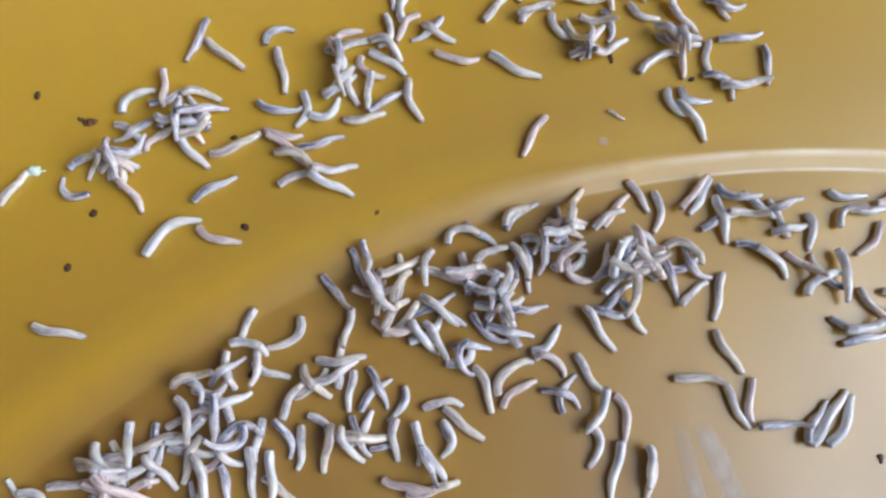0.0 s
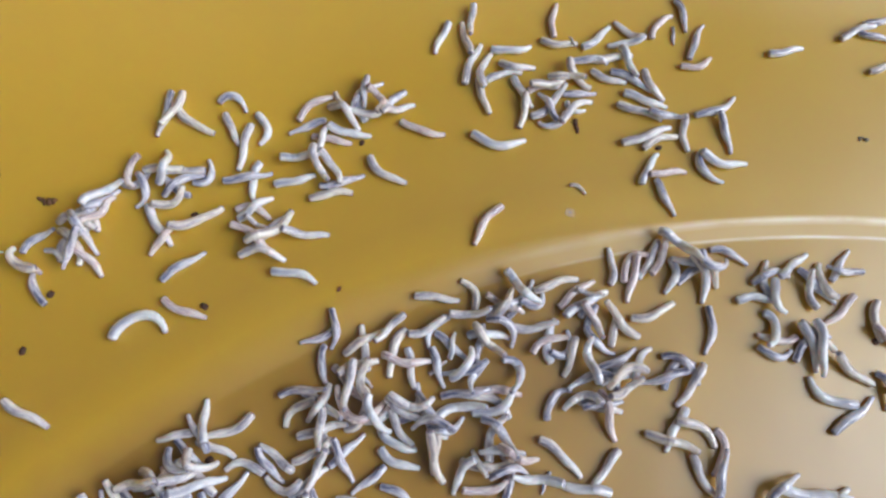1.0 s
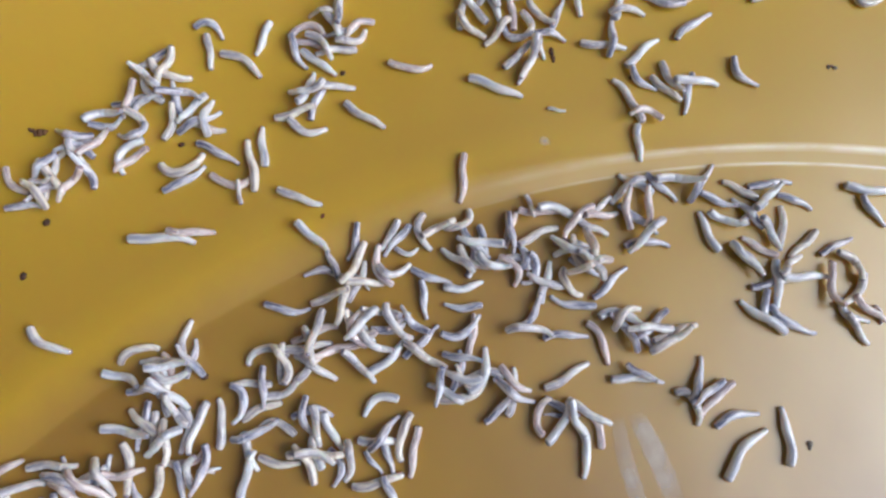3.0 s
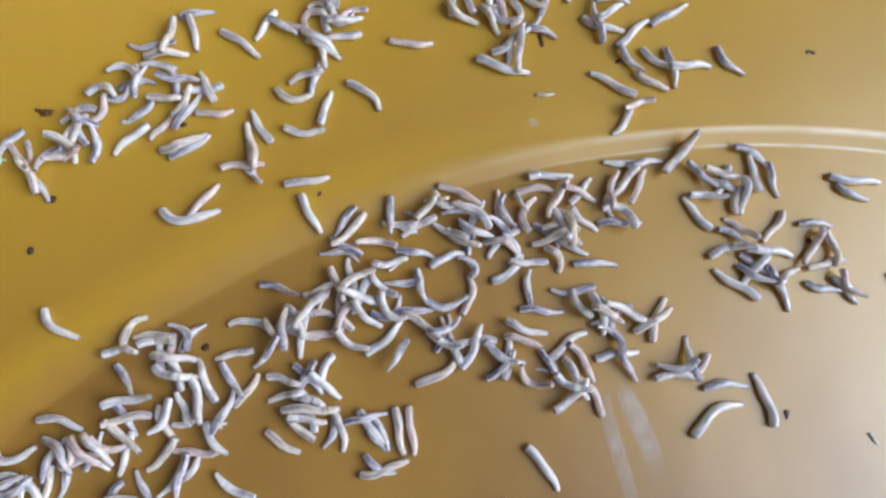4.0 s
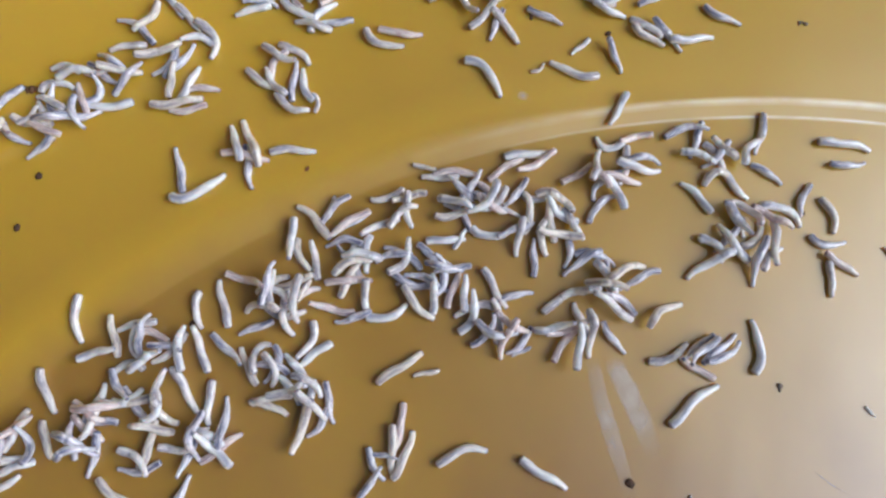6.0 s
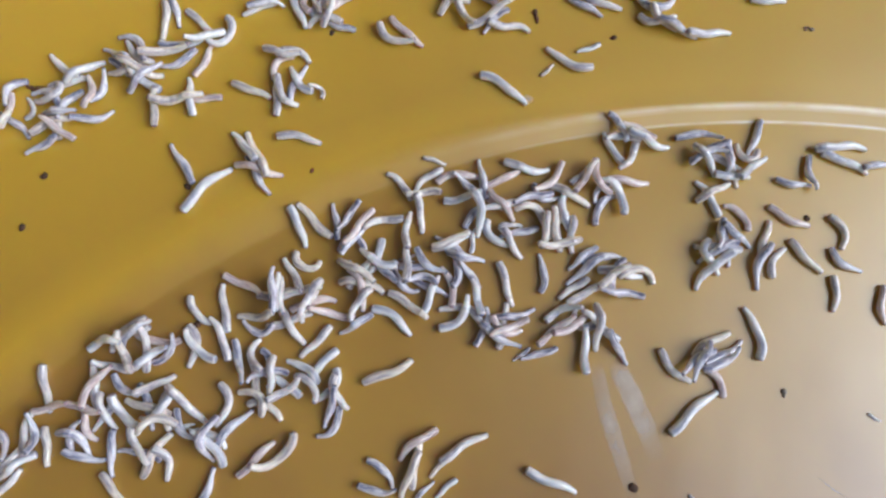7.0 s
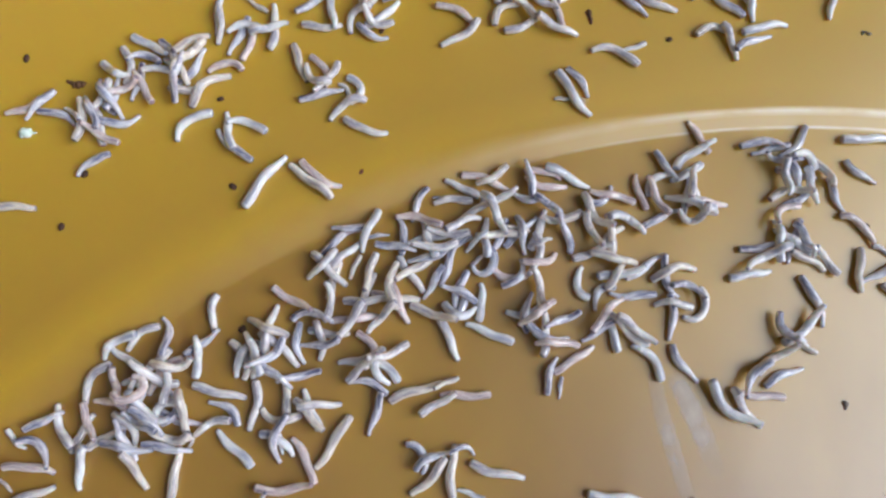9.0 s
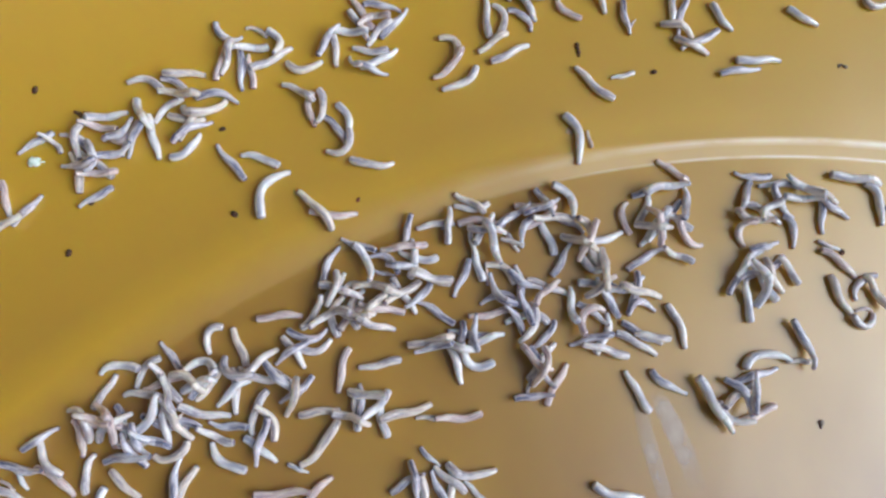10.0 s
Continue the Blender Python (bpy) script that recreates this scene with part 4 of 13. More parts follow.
    crawl(maggot(0.0077, 3), [(2, 616, -100, 0, 0), (2, 619, -101, -1, 0), (10, 631, -114, 4, 5), (40, 619, -118, 5, 6), (37, 620, -89, 33, 35), (39, 591, -24, 9, 7), (39, 589, -28, 0, 0), (39, 589, -28, 0, 0), (39, 589, -28, 0, 0), (39, 589, -28, 0, 0), (39, 589, -28, 0, 0), (39, 589, -28, 0, 0), (39, 589, -28, 0, 0), (39, 589, -28, 0, 0), (39, 589, -28, 0, 0), (39, 589, -28, 0, 0), (39, 589, -28, 0, 0)])
    crawl(maggot(0.0079, 1), [(182, 78, -27, 0, 0), (127, 57, -27, 0, 0), (130, 74, -27, 0, 0), (124, 57, -12, 0, 0), (119, 40, 2, 0, 0), (172, 80, 44, 0, 0), (189, 76, 71, 0, 0), (186, 74, 96, 0, 0), (191, 58, 92, -1, 3), (189, 58, 119, 0, 0), (175, 47, 149, 0, 0), (171, 44, 153, -1, -1), (206, 71, 72, 0, 0), (211, 90, -8, -19, -25), (181, 109, -12, -35, -29), (181, 96, -12, -28, -14), (180, 94, -8, -23, -7)])
    crawl(maggot(0.0092, 5), [(532, 563, -1, 55, 35), (550, 568, 30, 43, 29), (544, 639, 66, -15, -14), (544, 643, 70, -28, -29), (545, 627, 56, -36, -37), (530, 575, 130, -83, -70), (522, 561, 163, -32, -6), (521, 555, 199, 2, 2), (520, 552, 208, 3, 3), (520, 549, 216, 4, 4), (517, 541, 235, 7, 7), (516, 538, 239, 7, 7), (516, 535, 243, 7, 8), (515, 533, 246, 8, 8), (514, 530, 249, 8, 8), (513, 527, 252, 8, 8), (514, 527, 254, 9, 9)])
    crawl(maggot(0.0100, 0), [(54, 547, 50, 3, 2), (64, 558, 74, -8, -8), (71, 575, 68, -10, -8), (76, 565, 58, -4, -4), (83, 554, 58, -10, -10), (99, 547, 80, 2, 2), (98, 542, 80, 2, 2), (95, 534, 83, 1, 1), (94, 532, 84, 1, 1), (93, 529, 85, 1, 1), (91, 522, 87, 0, 0), (90, 519, 88, 0, 0), (89, 517, 90, -1, -1), (88, 514, 91, -1, -1), (87, 512, 92, -1, -1), (86, 509, 93, -2, -1), (85, 509, 94, -2, -2)])
    crawl(maggot(0.0077, 2), [(-954, -115, -1, -39, -42), (-905, -82, -1, -38, -43), (-875, -90, -7, -38, -40), (-864, -81, -15, -36, -38), (-851, -50, -24, -32, -34), (-785, 20, -34, -28, -30), (-747, 114, 1, -21, -11), (-716, 103, -67, -27, -27), (-674, 101, -31, 31, 32), (-687, 135, -107, -27, -15), (-712, 144, -154, 0, 4), (-708, 143, -148, -14, 11), (-712, 126, -157, 21, 30), (-695, 101, -133, 45, 41), (-693, 104, -143, 29, 29), (-689, 86, -152, -31, -32), (-697, 92, -147, 6, 6)])
    crawl(maggot(0.0081, 3), [(345, 629, 50, 7, 7), (347, 631, 50, 8, 8), (335, 642, 41, 14, 14), (340, 645, 50, 6, 6), (337, 638, 57, -1, -1), (336, 636, 57, -2, -2), (336, 636, 57, -2, -2), (336, 636, 57, -2, -2), (336, 636, 57, -2, -2), (336, 636, 57, -2, -2), (336, 636, 57, -2, -2), (336, 636, 57, -2, -2), (336, 636, 57, -2, -2), (336, 636, 57, -2, -2), (336, 636, 57, -2, -2), (336, 636, 57, -2, -2), (336, 636, 57, -2, -2)])
    crawl(maggot(0.0045, 2), [(-173, -53, -45, 0, 0), (-114, -35, -45, 0, 0), (-129, -65, -45, 0, 0), (-159, -76, -45, 0, 0), (-120, -84, -45, 0, 0), (-121, -43, -45, 0, 0), (-103, -29, -45, 0, 0), (-125, -22, -45, 0, 0), (-133, -25, -45, 0, 0), (-119, -47, -45, 0, 0), (-88, -100, -45, 0, 0), (-98, -42, -45, 0, 0), (-123, -58, -45, 0, 0), (-131, -31, -45, 0, 0), (-145, -25, 8, 1, 1), (-137, -45, -20, 0, 0), (-124, -51, -13, 0, 0)])
    crawl(maggot(0.0029, 0), [(567, -545, -51, 0, 0), (567, -545, -51, 0, 0), (567, -545, -51, 0, 0), (567, -545, -51, 0, 0), (567, -545, -51, 0, 0), (567, -545, -51, 0, 0), (567, -545, -51, 0, 0), (567, -545, -51, 0, 0), (571, -547, -50, 1, 1), (569, -566, -93, 1, 1), (571, -548, -45, 0, 0), (576, -544, 9, -2, -2), (573, -543, 10, 0, 0), (573, -543, 10, 0, 0), (573, -543, 10, 0, 0), (573, -543, 10, 0, 0), (573, -543, 10, 0, 0)])
    crawl(maggot(0.0091, 2), [(-140, 648, 22, -34, -34), (-140, 507, 27, -22, -29), (-143, 499, 48, -16, -25), (-156, 505, 51, 6, -4), (-162, 513, 78, -17, -20), (-161, 560, 88, -2, -4), (-157, 555, 85, 0, 0), (-145, 537, 77, 0, 0), (-140, 531, 74, 0, 0), (-136, 525, 70, 0, 0), (-124, 507, 54, 0, 0), (-119, 501, 48, 0, 0), (-115, 495, 41, 0, 0), (-111, 488, 33, 0, 0), (-107, 482, 25, 0, 0), (-103, 478, 22, 28, 3), (-113, 486, 50, 10, 14)])
    crawl(maggot(0.0078, 0), [(412, 622, -123, 0, 0), (414, 624, -124, -1, -1), (404, 658, -208, -34, -34), (392, 633, -216, -39, -39), (391, 617, -215, -48, -46), (390, 614, -214, -46, -44), (390, 614, -214, -46, -44), (390, 614, -214, -46, -44), (390, 614, -214, -46, -44), (390, 614, -214, -46, -44), (390, 614, -214, -46, -44), (390, 614, -214, -46, -44), (390, 614, -214, -46, -44), (390, 614, -214, -46, -44), (390, 614, -214, -46, -44), (390, 614, -214, -46, -44), (390, 614, -214, -46, -44)])
    crawl(maggot(0.0081, 0), [(126, 534, 28, -61, -52), (120, 530, 31, -53, -49), (137, 552, 16, -32, -33), (158, 566, 12, 3, 3), (162, 568, 23, -46, -49), (159, 577, 17, -54, -53), (162, 570, 17, -54, -53), (162, 570, 17, -54, -53), (162, 570, 17, -54, -53), (162, 570, 17, -54, -53), (162, 570, 17, -54, -53), (162, 570, 17, -54, -53), (162, 570, 17, -54, -53), (162, 570, 17, -54, -53), (162, 570, 17, -54, -53), (162, 570, 17, -54, -53), (162, 570, 17, -54, -53)])
    crawl(maggot(0.0075, 5), [(924, 656, -20, 0, 0), (920, 653, -59, -18, 39), (935, 662, -14, 4, 4), (945, 656, -40, -6, -21), (969, 628, -118, -15, -21), (904, 610, -192, -6, -7), (901, 608, -194, 0, 0), (901, 608, -194, 0, 0), (901, 608, -194, 0, 0), (901, 608, -194, 0, 0), (901, 608, -194, 0, 0), (901, 608, -194, 0, 0), (901, 608, -194, 0, 0), (901, 608, -194, 0, 0), (901, 608, -194, 0, 0), (901, 608, -194, 0, 0), (901, 608, -194, 0, 0)])
    crawl(maggot(0.0080, 1), [(261, 607, 8, 28, 26), (240, 560, -8, -27, -26), (224, 526, 8, -15, -15), (205, 536, 13, -30, -33), (211, 511, -17, 58, 67), (192, 529, 50, -21, -6), (200, 531, 98, 6, 1), (193, 513, 108, 0, 0), (191, 506, 114, 0, 0), (188, 499, 119, 0, 0), (180, 478, 140, 0, 0), (177, 471, 148, 0, 0), (174, 464, 155, 0, 0), (171, 455, 163, 19, 20), (215, 447, 105, -5, -4), (230, 498, 92, 77, 60), (259, 533, 136, -45, -40)])
    crawl(maggot(0.0080, 0), [(-741, -504, -17, -30, -29), (-741, -504, -17, -30, -29), (-741, -504, -17, -30, -29), (-741, -504, -17, -30, -29), (-741, -504, -17, -30, -29), (-741, -504, -17, -30, -29), (-741, -504, -17, -30, -29), (-743, -504, -18, -31, -30), (-742, -520, 13, -1, -1), (-737, -516, 24, 0, 0), (-731, -509, 48, 3, 3), (-702, -520, 33, 0, 0), (-678, -533, 14, 0, 0), (-716, -501, -1, -2, -2), (-748, -506, 19, 0, 0), (-791, -496, -35, -3, -3), (-810, -475, -22, -2, -2)])
    crawl(maggot(0.0079, 0), [(128, 534, 17, -18, -19), (155, 558, 35, 119, 106), (165, 569, -5, 33, 22), (175, 596, 67, 1, -1), (167, 586, 84, 0, 0), (158, 572, 108, -20, -8), (159, 577, 106, 0, 0), (159, 577, 106, 0, 0), (159, 577, 106, 0, 0), (159, 577, 106, 0, 0), (159, 577, 106, 0, 0), (159, 577, 106, 0, 0), (159, 577, 106, 0, 0), (159, 577, 106, 0, 0), (159, 577, 106, 0, 0), (159, 577, 106, 0, 0), (159, 577, 106, 0, 0)])
    crawl(maggot(0.0032, 4), [(-388, -524, -23, 0, 0), (-388, -388, -23, 0, 0), (-388, -388, -23, 0, 0), (-388, -388, -23, 0, 0), (-388, -388, -23, 0, 0), (-388, -388, -23, 0, 0), (-383, -380, -23, 0, 0), (-368, -355, -23, 0, 0), (-431, -437, -23, 0, 0), (-362, -421, -23, 0, 0), (-412, -403, -23, 0, 0), (-387, -388, -20, 2, 1), (-401, -378, 9, 0, 0), (-395, -364, 66, 1, 1), (-476, -412, 67, 1, 1), (-507, -367, 66, 0, 0), (-510, -341, 66, 0, 0)])
    crawl(maggot(0.0076, 4), [(17, 622, 70, 0, 0), (17, 623, 72, 4, 0), (60, 630, 105, 0, 0), (82, 642, 67, -2, 6), (82, 642, 69, -1, 3), (82, 642, 71, 0, 0), (82, 642, 71, 0, 0), (82, 642, 71, 0, 0), (82, 642, 71, 0, 0), (82, 642, 71, 0, 0), (82, 642, 71, 0, 0), (82, 642, 71, 0, 0), (82, 642, 71, 0, 0), (82, 642, 71, 0, 0), (82, 642, 71, 0, 0), (82, 642, 71, 0, 0), (82, 642, 71, 0, 0)])
    crawl(maggot(0.0077, 4), [(944, 590, 18, 0, 0), (944, 590, 18, 0, 0), (944, 590, 18, 0, 0), (947, 593, 19, 4, 3), (969, 584, -4, 63, 57), (970, 578, 0, 72, 61), (967, 576, 0, 70, 62), (967, 576, 0, 70, 62), (967, 576, 0, 70, 62), (967, 576, 0, 70, 62), (967, 576, 0, 70, 62), (967, 576, 0, 70, 62), (967, 576, 0, 70, 62), (967, 576, 0, 70, 62), (967, 576, 0, 70, 62), (967, 576, 0, 70, 62), (967, 576, 0, 70, 62)])
    crawl(maggot(0.0079, 4), [(220, 663, 11, -19, -20), (262, 610, 8, 29, 27), (254, 627, -4, 16, 16), (238, 631, -17, 2, 2), (213, 636, -19, 26, 25), (212, 633, -21, 24, 24), (212, 633, -21, 24, 24), (212, 633, -21, 24, 24), (212, 633, -21, 24, 24), (212, 633, -21, 24, 24), (212, 633, -21, 24, 24), (212, 633, -21, 24, 24), (212, 633, -21, 24, 24), (212, 633, -21, 24, 24), (212, 633, -21, 24, 24), (212, 633, -21, 24, 24), (202, 650, 2, 0, 0)])
    crawl(maggot(0.0042, 1), [(895, -162, -72, 0, 0), (964, -162, -72, 0, 0), (945, -162, -72, 0, 0), (980, -162, -72, 0, 0), (580, -262, -72, 0, 0), (930, -91, -77, -48, -44), (930, -91, -77, -48, -44), (1076, -91, -77, -48, -44), (1022, -79, -55, 0, 0), (1022, -79, -55, 0, 0), (1022, -79, -55, 0, 0), (935, -90, -76, -47, -42), (935, -86, -20, 1, 1), (931, -77, -51, 2, 2), (896, -84, -26, 0, 0), (871, -89, 1, 0, 0), (878, -111, 2, -41, -49)])
    crawl(maggot(0.0051, 3), [(-785, -412, -45, 18, 18), (-785, -412, -45, 18, 18), (-785, -412, -45, 18, 18), (-785, -412, -45, 18, 18), (-785, -412, -45, 18, 18), (-785, -412, -45, 18, 18), (-785, -412, -45, 18, 18), (-785, -412, -45, 18, 18), (-785, -412, -45, 18, 18), (-785, -412, -45, 18, 18), (-785, -412, -45, 18, 18), (-785, -412, -45, 18, 18), (-785, -412, -45, 18, 18), (-785, -412, -45, 18, 18), (-788, -412, -46, 18, 18), (-801, -409, -49, 19, 16), (-792, -447, -55, -2, -2)])
    crawl(maggot(0.0084, 4), [(102, 597, -97, -11, -11), (94, 525, -127, -3, -1), (94, 503, -73, 2, -1), (104, 525, -54, 14, -22), (94, 527, -89, 2, 2), (82, 522, -92, 3, 5), (112, 498, -39, 29, 20), (110, 489, -27, 29, 17), (109, 484, -17, 22, 8), (108, 480, -6, 1, -5), (105, 465, 23, -56, -39), (104, 460, 29, -58, -44), (103, 456, 35, -58, -47), (102, 451, 39, -57, -49), (101, 447, 41, -56, -44), (21, 427, 109, 77, 68), (11, 441, 124, 68, 74)])
    crawl(maggot(0.0034, 1), [(-794, -490, -42, 0, 0), (-794, -490, -42, 0, 0), (-794, -490, -42, 0, 0), (-794, -490, -42, 0, 0), (-794, -490, -42, 0, 0), (-794, -490, -42, 0, 0), (-794, -490, -42, 0, 0), (-794, -490, -42, 0, 0), (-794, -490, -42, 0, 0), (-794, -490, -42, 0, 0), (-794, -490, -42, 0, 0), (-794, -490, -42, 0, 0), (-794, -490, -42, 0, 0), (-794, -490, -42, 0, 0), (-798, -491, -42, -2, -2), (-791, -470, 21, 13, 14), (-814, -459, -29, 3, -4)])
    crawl(maggot(0.0100, 4), [(415, 672, -53, 9, 9), (381, 585, -9, 40, 44), (358, 596, 7, 10, 10), (365, 596, -3, 6, 11), (377, 581, -9, 20, 41), (380, 587, 6, 28, 27), (380, 587, 6, 28, 27), (380, 587, 6, 28, 27), (380, 587, 6, 28, 27), (380, 587, 6, 28, 27), (380, 587, 6, 28, 27), (380, 587, 6, 28, 27), (380, 587, 6, 28, 27), (380, 587, 6, 28, 27), (380, 587, 6, 28, 27), (380, 587, 6, 28, 27), (380, 587, 6, 28, 27)])
    crawl(maggot(0.0052, 4), [(-173, -53, -115, 0, 0), (-178, -96, -115, 0, 0), (-157, -75, -115, 0, 0), (-159, -76, -115, 0, 0), (-172, -97, -115, 0, 0), (-154, -75, -115, 0, 0), (-111, -119, -115, 0, 0), (-189, -116, -115, 0, 0), (-186, -126, -115, 0, 0), (-183, -135, -115, 0, 0), (-175, -164, -115, 0, 0), (-170, -101, -115, 0, 0), (-202, -59, -115, 0, 0), (-181, -81, -115, -1, -1), (-189, -87, -112, 0, 0), (-186, -90, -113, 0, -1), (-193, -80, -129, 80, 69)])
    crawl(maggot(0.0043, 2), [(-40, -318, -63, 0, 0), (165, -256, -131, -1, 0), (198, -246, -112, 1, 1), (226, -295, -131, 68, 72), (253, -292, -137, 49, 51), (265, -294, -177, -6, -7), (269, -284, -183, 0, 0), (278, -251, -188, 0, 0), (253, -271, -184, 0, 0), (249, -270, -170, -4, -4), (240, -268, -142, -14, -14), (238, -267, -136, -16, -16), (236, -281, -91, -1, -7), (220, -335, -96, -9, -15), (206, -314, -98, 0, 0), (190, -294, -91, 31, 31), (165, -279, -104, -10, -6)])
    crawl(maggot(0.0078, 3), [(388, 618, -93, 0, 0), (388, 617, -97, -4, -2), (395, 631, -168, -21, -19), (370, 613, -196, -6, 3), (375, 605, -185, 0, 0), (381, 598, -183, 0, 0), (386, 591, -181, 0, 0), (403, 570, -173, 0, 0), (409, 563, -169, 0, 0), (414, 555, -166, 0, 0), (431, 534, -155, 0, 0), (436, 527, -151, 0, 0), (442, 520, -147, 0, 0), (448, 513, -142, 0, 0), (453, 506, -138, 0, 0), (460, 500, -136, 2, 2), (495, 546, -94, 2, 2)])
    crawl(maggot(0.0091, 0), [(95, 658, 55, 0, 0), (102, 600, 83, 12, 11), (96, 559, 78, -38, -37), (90, 535, 36, -18, -17), (131, 563, 59, 10, 7), (117, 554, 96, -1, 0), (119, 540, 136, 7, -19), (119, 533, 113, 12, 15), (118, 531, 112, 17, 19), (118, 528, 110, 21, 24), (117, 519, 105, 33, 37), (117, 517, 104, 36, 41), (117, 514, 102, 39, 45), (116, 511, 101, 42, 48), (116, 508, 100, 45, 52), (116, 505, 99, 48, 55), (116, 505, 98, 51, 57)])
    crawl(maggot(0.0099, 2), [(384, 589, -3, 24, 24), (417, 542, -52, 11, 11), (403, 546, -30, -12, -12), (414, 540, 25, -36, -35), (423, 539, 19, -11, -11), (434, 515, -1, 2, 2), (407, 487, 83, -1, 0), (403, 482, 106, -5, -5), (400, 478, 115, -2, -2), (398, 474, 125, 0, 0), (470, 580, 109, 0, 0), (470, 566, 109, 0, 0), (470, 551, 109, 0, 0), (470, 575, 109, 0, 0), (470, 586, 109, 0, 0), (470, 617, 109, 0, 0), (470, 660, 109, 0, 0)])
    crawl(maggot(0.0078, 1), [(450, 655, 67, 0, 0), (452, 658, 67, 0, 0), (470, 676, 49, -42, -43), (469, 667, 79, -1, -1), (475, 675, 16, -5, -5), (473, 672, 16, -7, -7), (473, 672, 16, -7, -7), (473, 672, 16, -7, -7), (473, 672, 16, -7, -7), (473, 672, 16, -7, -7), (473, 672, 16, -7, -7), (473, 672, 16, -7, -7), (473, 672, 16, -7, -7), (473, 672, 16, -7, -7), (473, 672, 16, -7, -7), (473, 672, 16, -7, -7), (473, 672, 16, -7, -7)])
    crawl(maggot(0.0079, 2), [(325, 578, -4, -20, -20), (326, 580, -4, -17, -18), (314, 583, -1, -32, -32), (302, 584, -6, -53, -46), (326, 591, 12, 6, 10), (290, 572, 2, 24, 24), (295, 531, 68, 8, 7), (294, 529, 68, 7, 7), (294, 529, 68, 7, 7), (294, 529, 68, 7, 7), (294, 529, 68, 7, 7), (294, 529, 68, 7, 7), (294, 529, 68, 7, 7), (294, 529, 68, 7, 7), (294, 529, 68, 7, 7), (294, 529, 68, 7, 7), (294, 654, 68, 7, 7)])
    crawl(maggot(0.0079, 5), [(548, 627, -109, -13, -13), (550, 630, -109, -13, -13), (520, 701, -76, -25, -26), (511, 671, -108, 2, 1), (512, 672, -122, 21, 25), (511, 671, -123, 23, 23), (511, 671, -123, 23, 23), (511, 671, -123, 23, 23), (511, 671, -123, 23, 23), (511, 671, -123, 23, 23), (511, 671, -123, 23, 23), (511, 671, -123, 23, 23), (511, 671, -123, 23, 23), (511, 671, -123, 23, 23), (511, 671, -123, 23, 23), (511, 671, -123, 23, 23), (511, 671, -123, 23, 23)])
    crawl(maggot(0.0028, 5), [(264, 634, -92, 0, 0), (266, 640, -91, 1, 0), (282, 627, -67, 0, 0), (298, 617, -59, -46, -28), (306, 612, -31, 0, 0), (312, 605, -26, 0, 0), (319, 597, -19, 0, 0), (338, 575, 8, 0, 0), (345, 567, 19, 0, 0), (351, 560, 29, 0, 0), (371, 537, 54, 0, 0), (377, 530, 60, 0, 0), (384, 522, 65, 0, 0), (391, 515, 69, 0, 0), (397, 507, 72, 0, 0), (407, 505, 75, -1, -1), (406, 508, 57, 0, 0)])
    crawl(maggot(0.0078, 0), [(-747, -427, -42, -62, -62), (-747, -427, -42, -62, -62), (-747, -427, -42, -62, -62), (-747, -427, -42, -62, -62), (-747, -427, -42, -62, -62), (-747, -427, -42, -62, -62), (-747, -427, -42, -62, -62), (-727, -472, -42, -62, -62), (-727, -466, -2, -59, -59), (-733, -466, 15, -51, -49), (-725, -461, 47, 3, 8), (-678, -408, 83, 4, 4), (-657, -413, 70, -15, -12), (-683, -418, 78, -28, -29), (-672, -399, 63, -20, -10), (-677, -447, 113, 10, 20), (-671, -438, 82, -36, -29)])
    crawl(maggot(0.0044, 3), [(-383, -524, 8, 0, 0), (-383, -388, 8, 0, 0), (-383, -388, 8, 0, 0), (-383, -388, 8, 0, 0), (-383, -388, 8, 0, 0), (-383, -388, 8, 0, 0), (-379, -380, 8, 0, 0), (-368, -355, 8, 0, 0), (-431, -437, 8, 0, 0), (-362, -421, 8, 0, 0), (-412, -403, 8, 0, 0), (-381, -388, 7, -2, -4), (-313, -409, -10, 2, 2), (-298, -402, -33, -56, -65), (-316, -416, -75, -2, -3), (-357, -398, -14, 3, 0), (-281, -430, -21, -1, -1)])
    crawl(maggot(0.0075, 0), [(61, 636, -96, 0, 0), (61, 639, -96, 0, 0), (71, 665, -96, -3, -3), (118, 647, -25, 7, 4), (116, 642, 61, 7, 7), (115, 638, 62, 6, 6), (115, 638, 62, 6, 6), (115, 638, 62, 6, 6), (115, 638, 62, 6, 6), (115, 638, 62, 6, 6), (115, 638, 62, 6, 6), (115, 638, 62, 6, 6), (115, 638, 62, 6, 6), (115, 638, 62, 6, 6), (115, 638, 62, 6, 6), (115, 638, 62, 6, 6), (115, 638, 62, 6, 6)])
    crawl(maggot(0.0079, 3), [(413, 584, -76, 0, 0), (384, 589, -76, 0, 0), (396, 582, -67, 3, -13), (407, 574, -58, 6, -26), (418, 583, -89, 0, 0), (418, 573, -16, 84, -56), (426, 555, 71, 0, 0), (432, 474, 0, 0, 0), (436, 449, -31, 8, 8), (435, 435, -21, 5, 5), (519, 476, -38, 7, 8), (545, 476, -48, 0, 0), (572, 478, -67, 0, 0), (600, 480, -94, 0, 0), (626, 480, -79, 53, -11), (617, 500, -51, 12, 12), (604, 529, -56, 8, 9)])
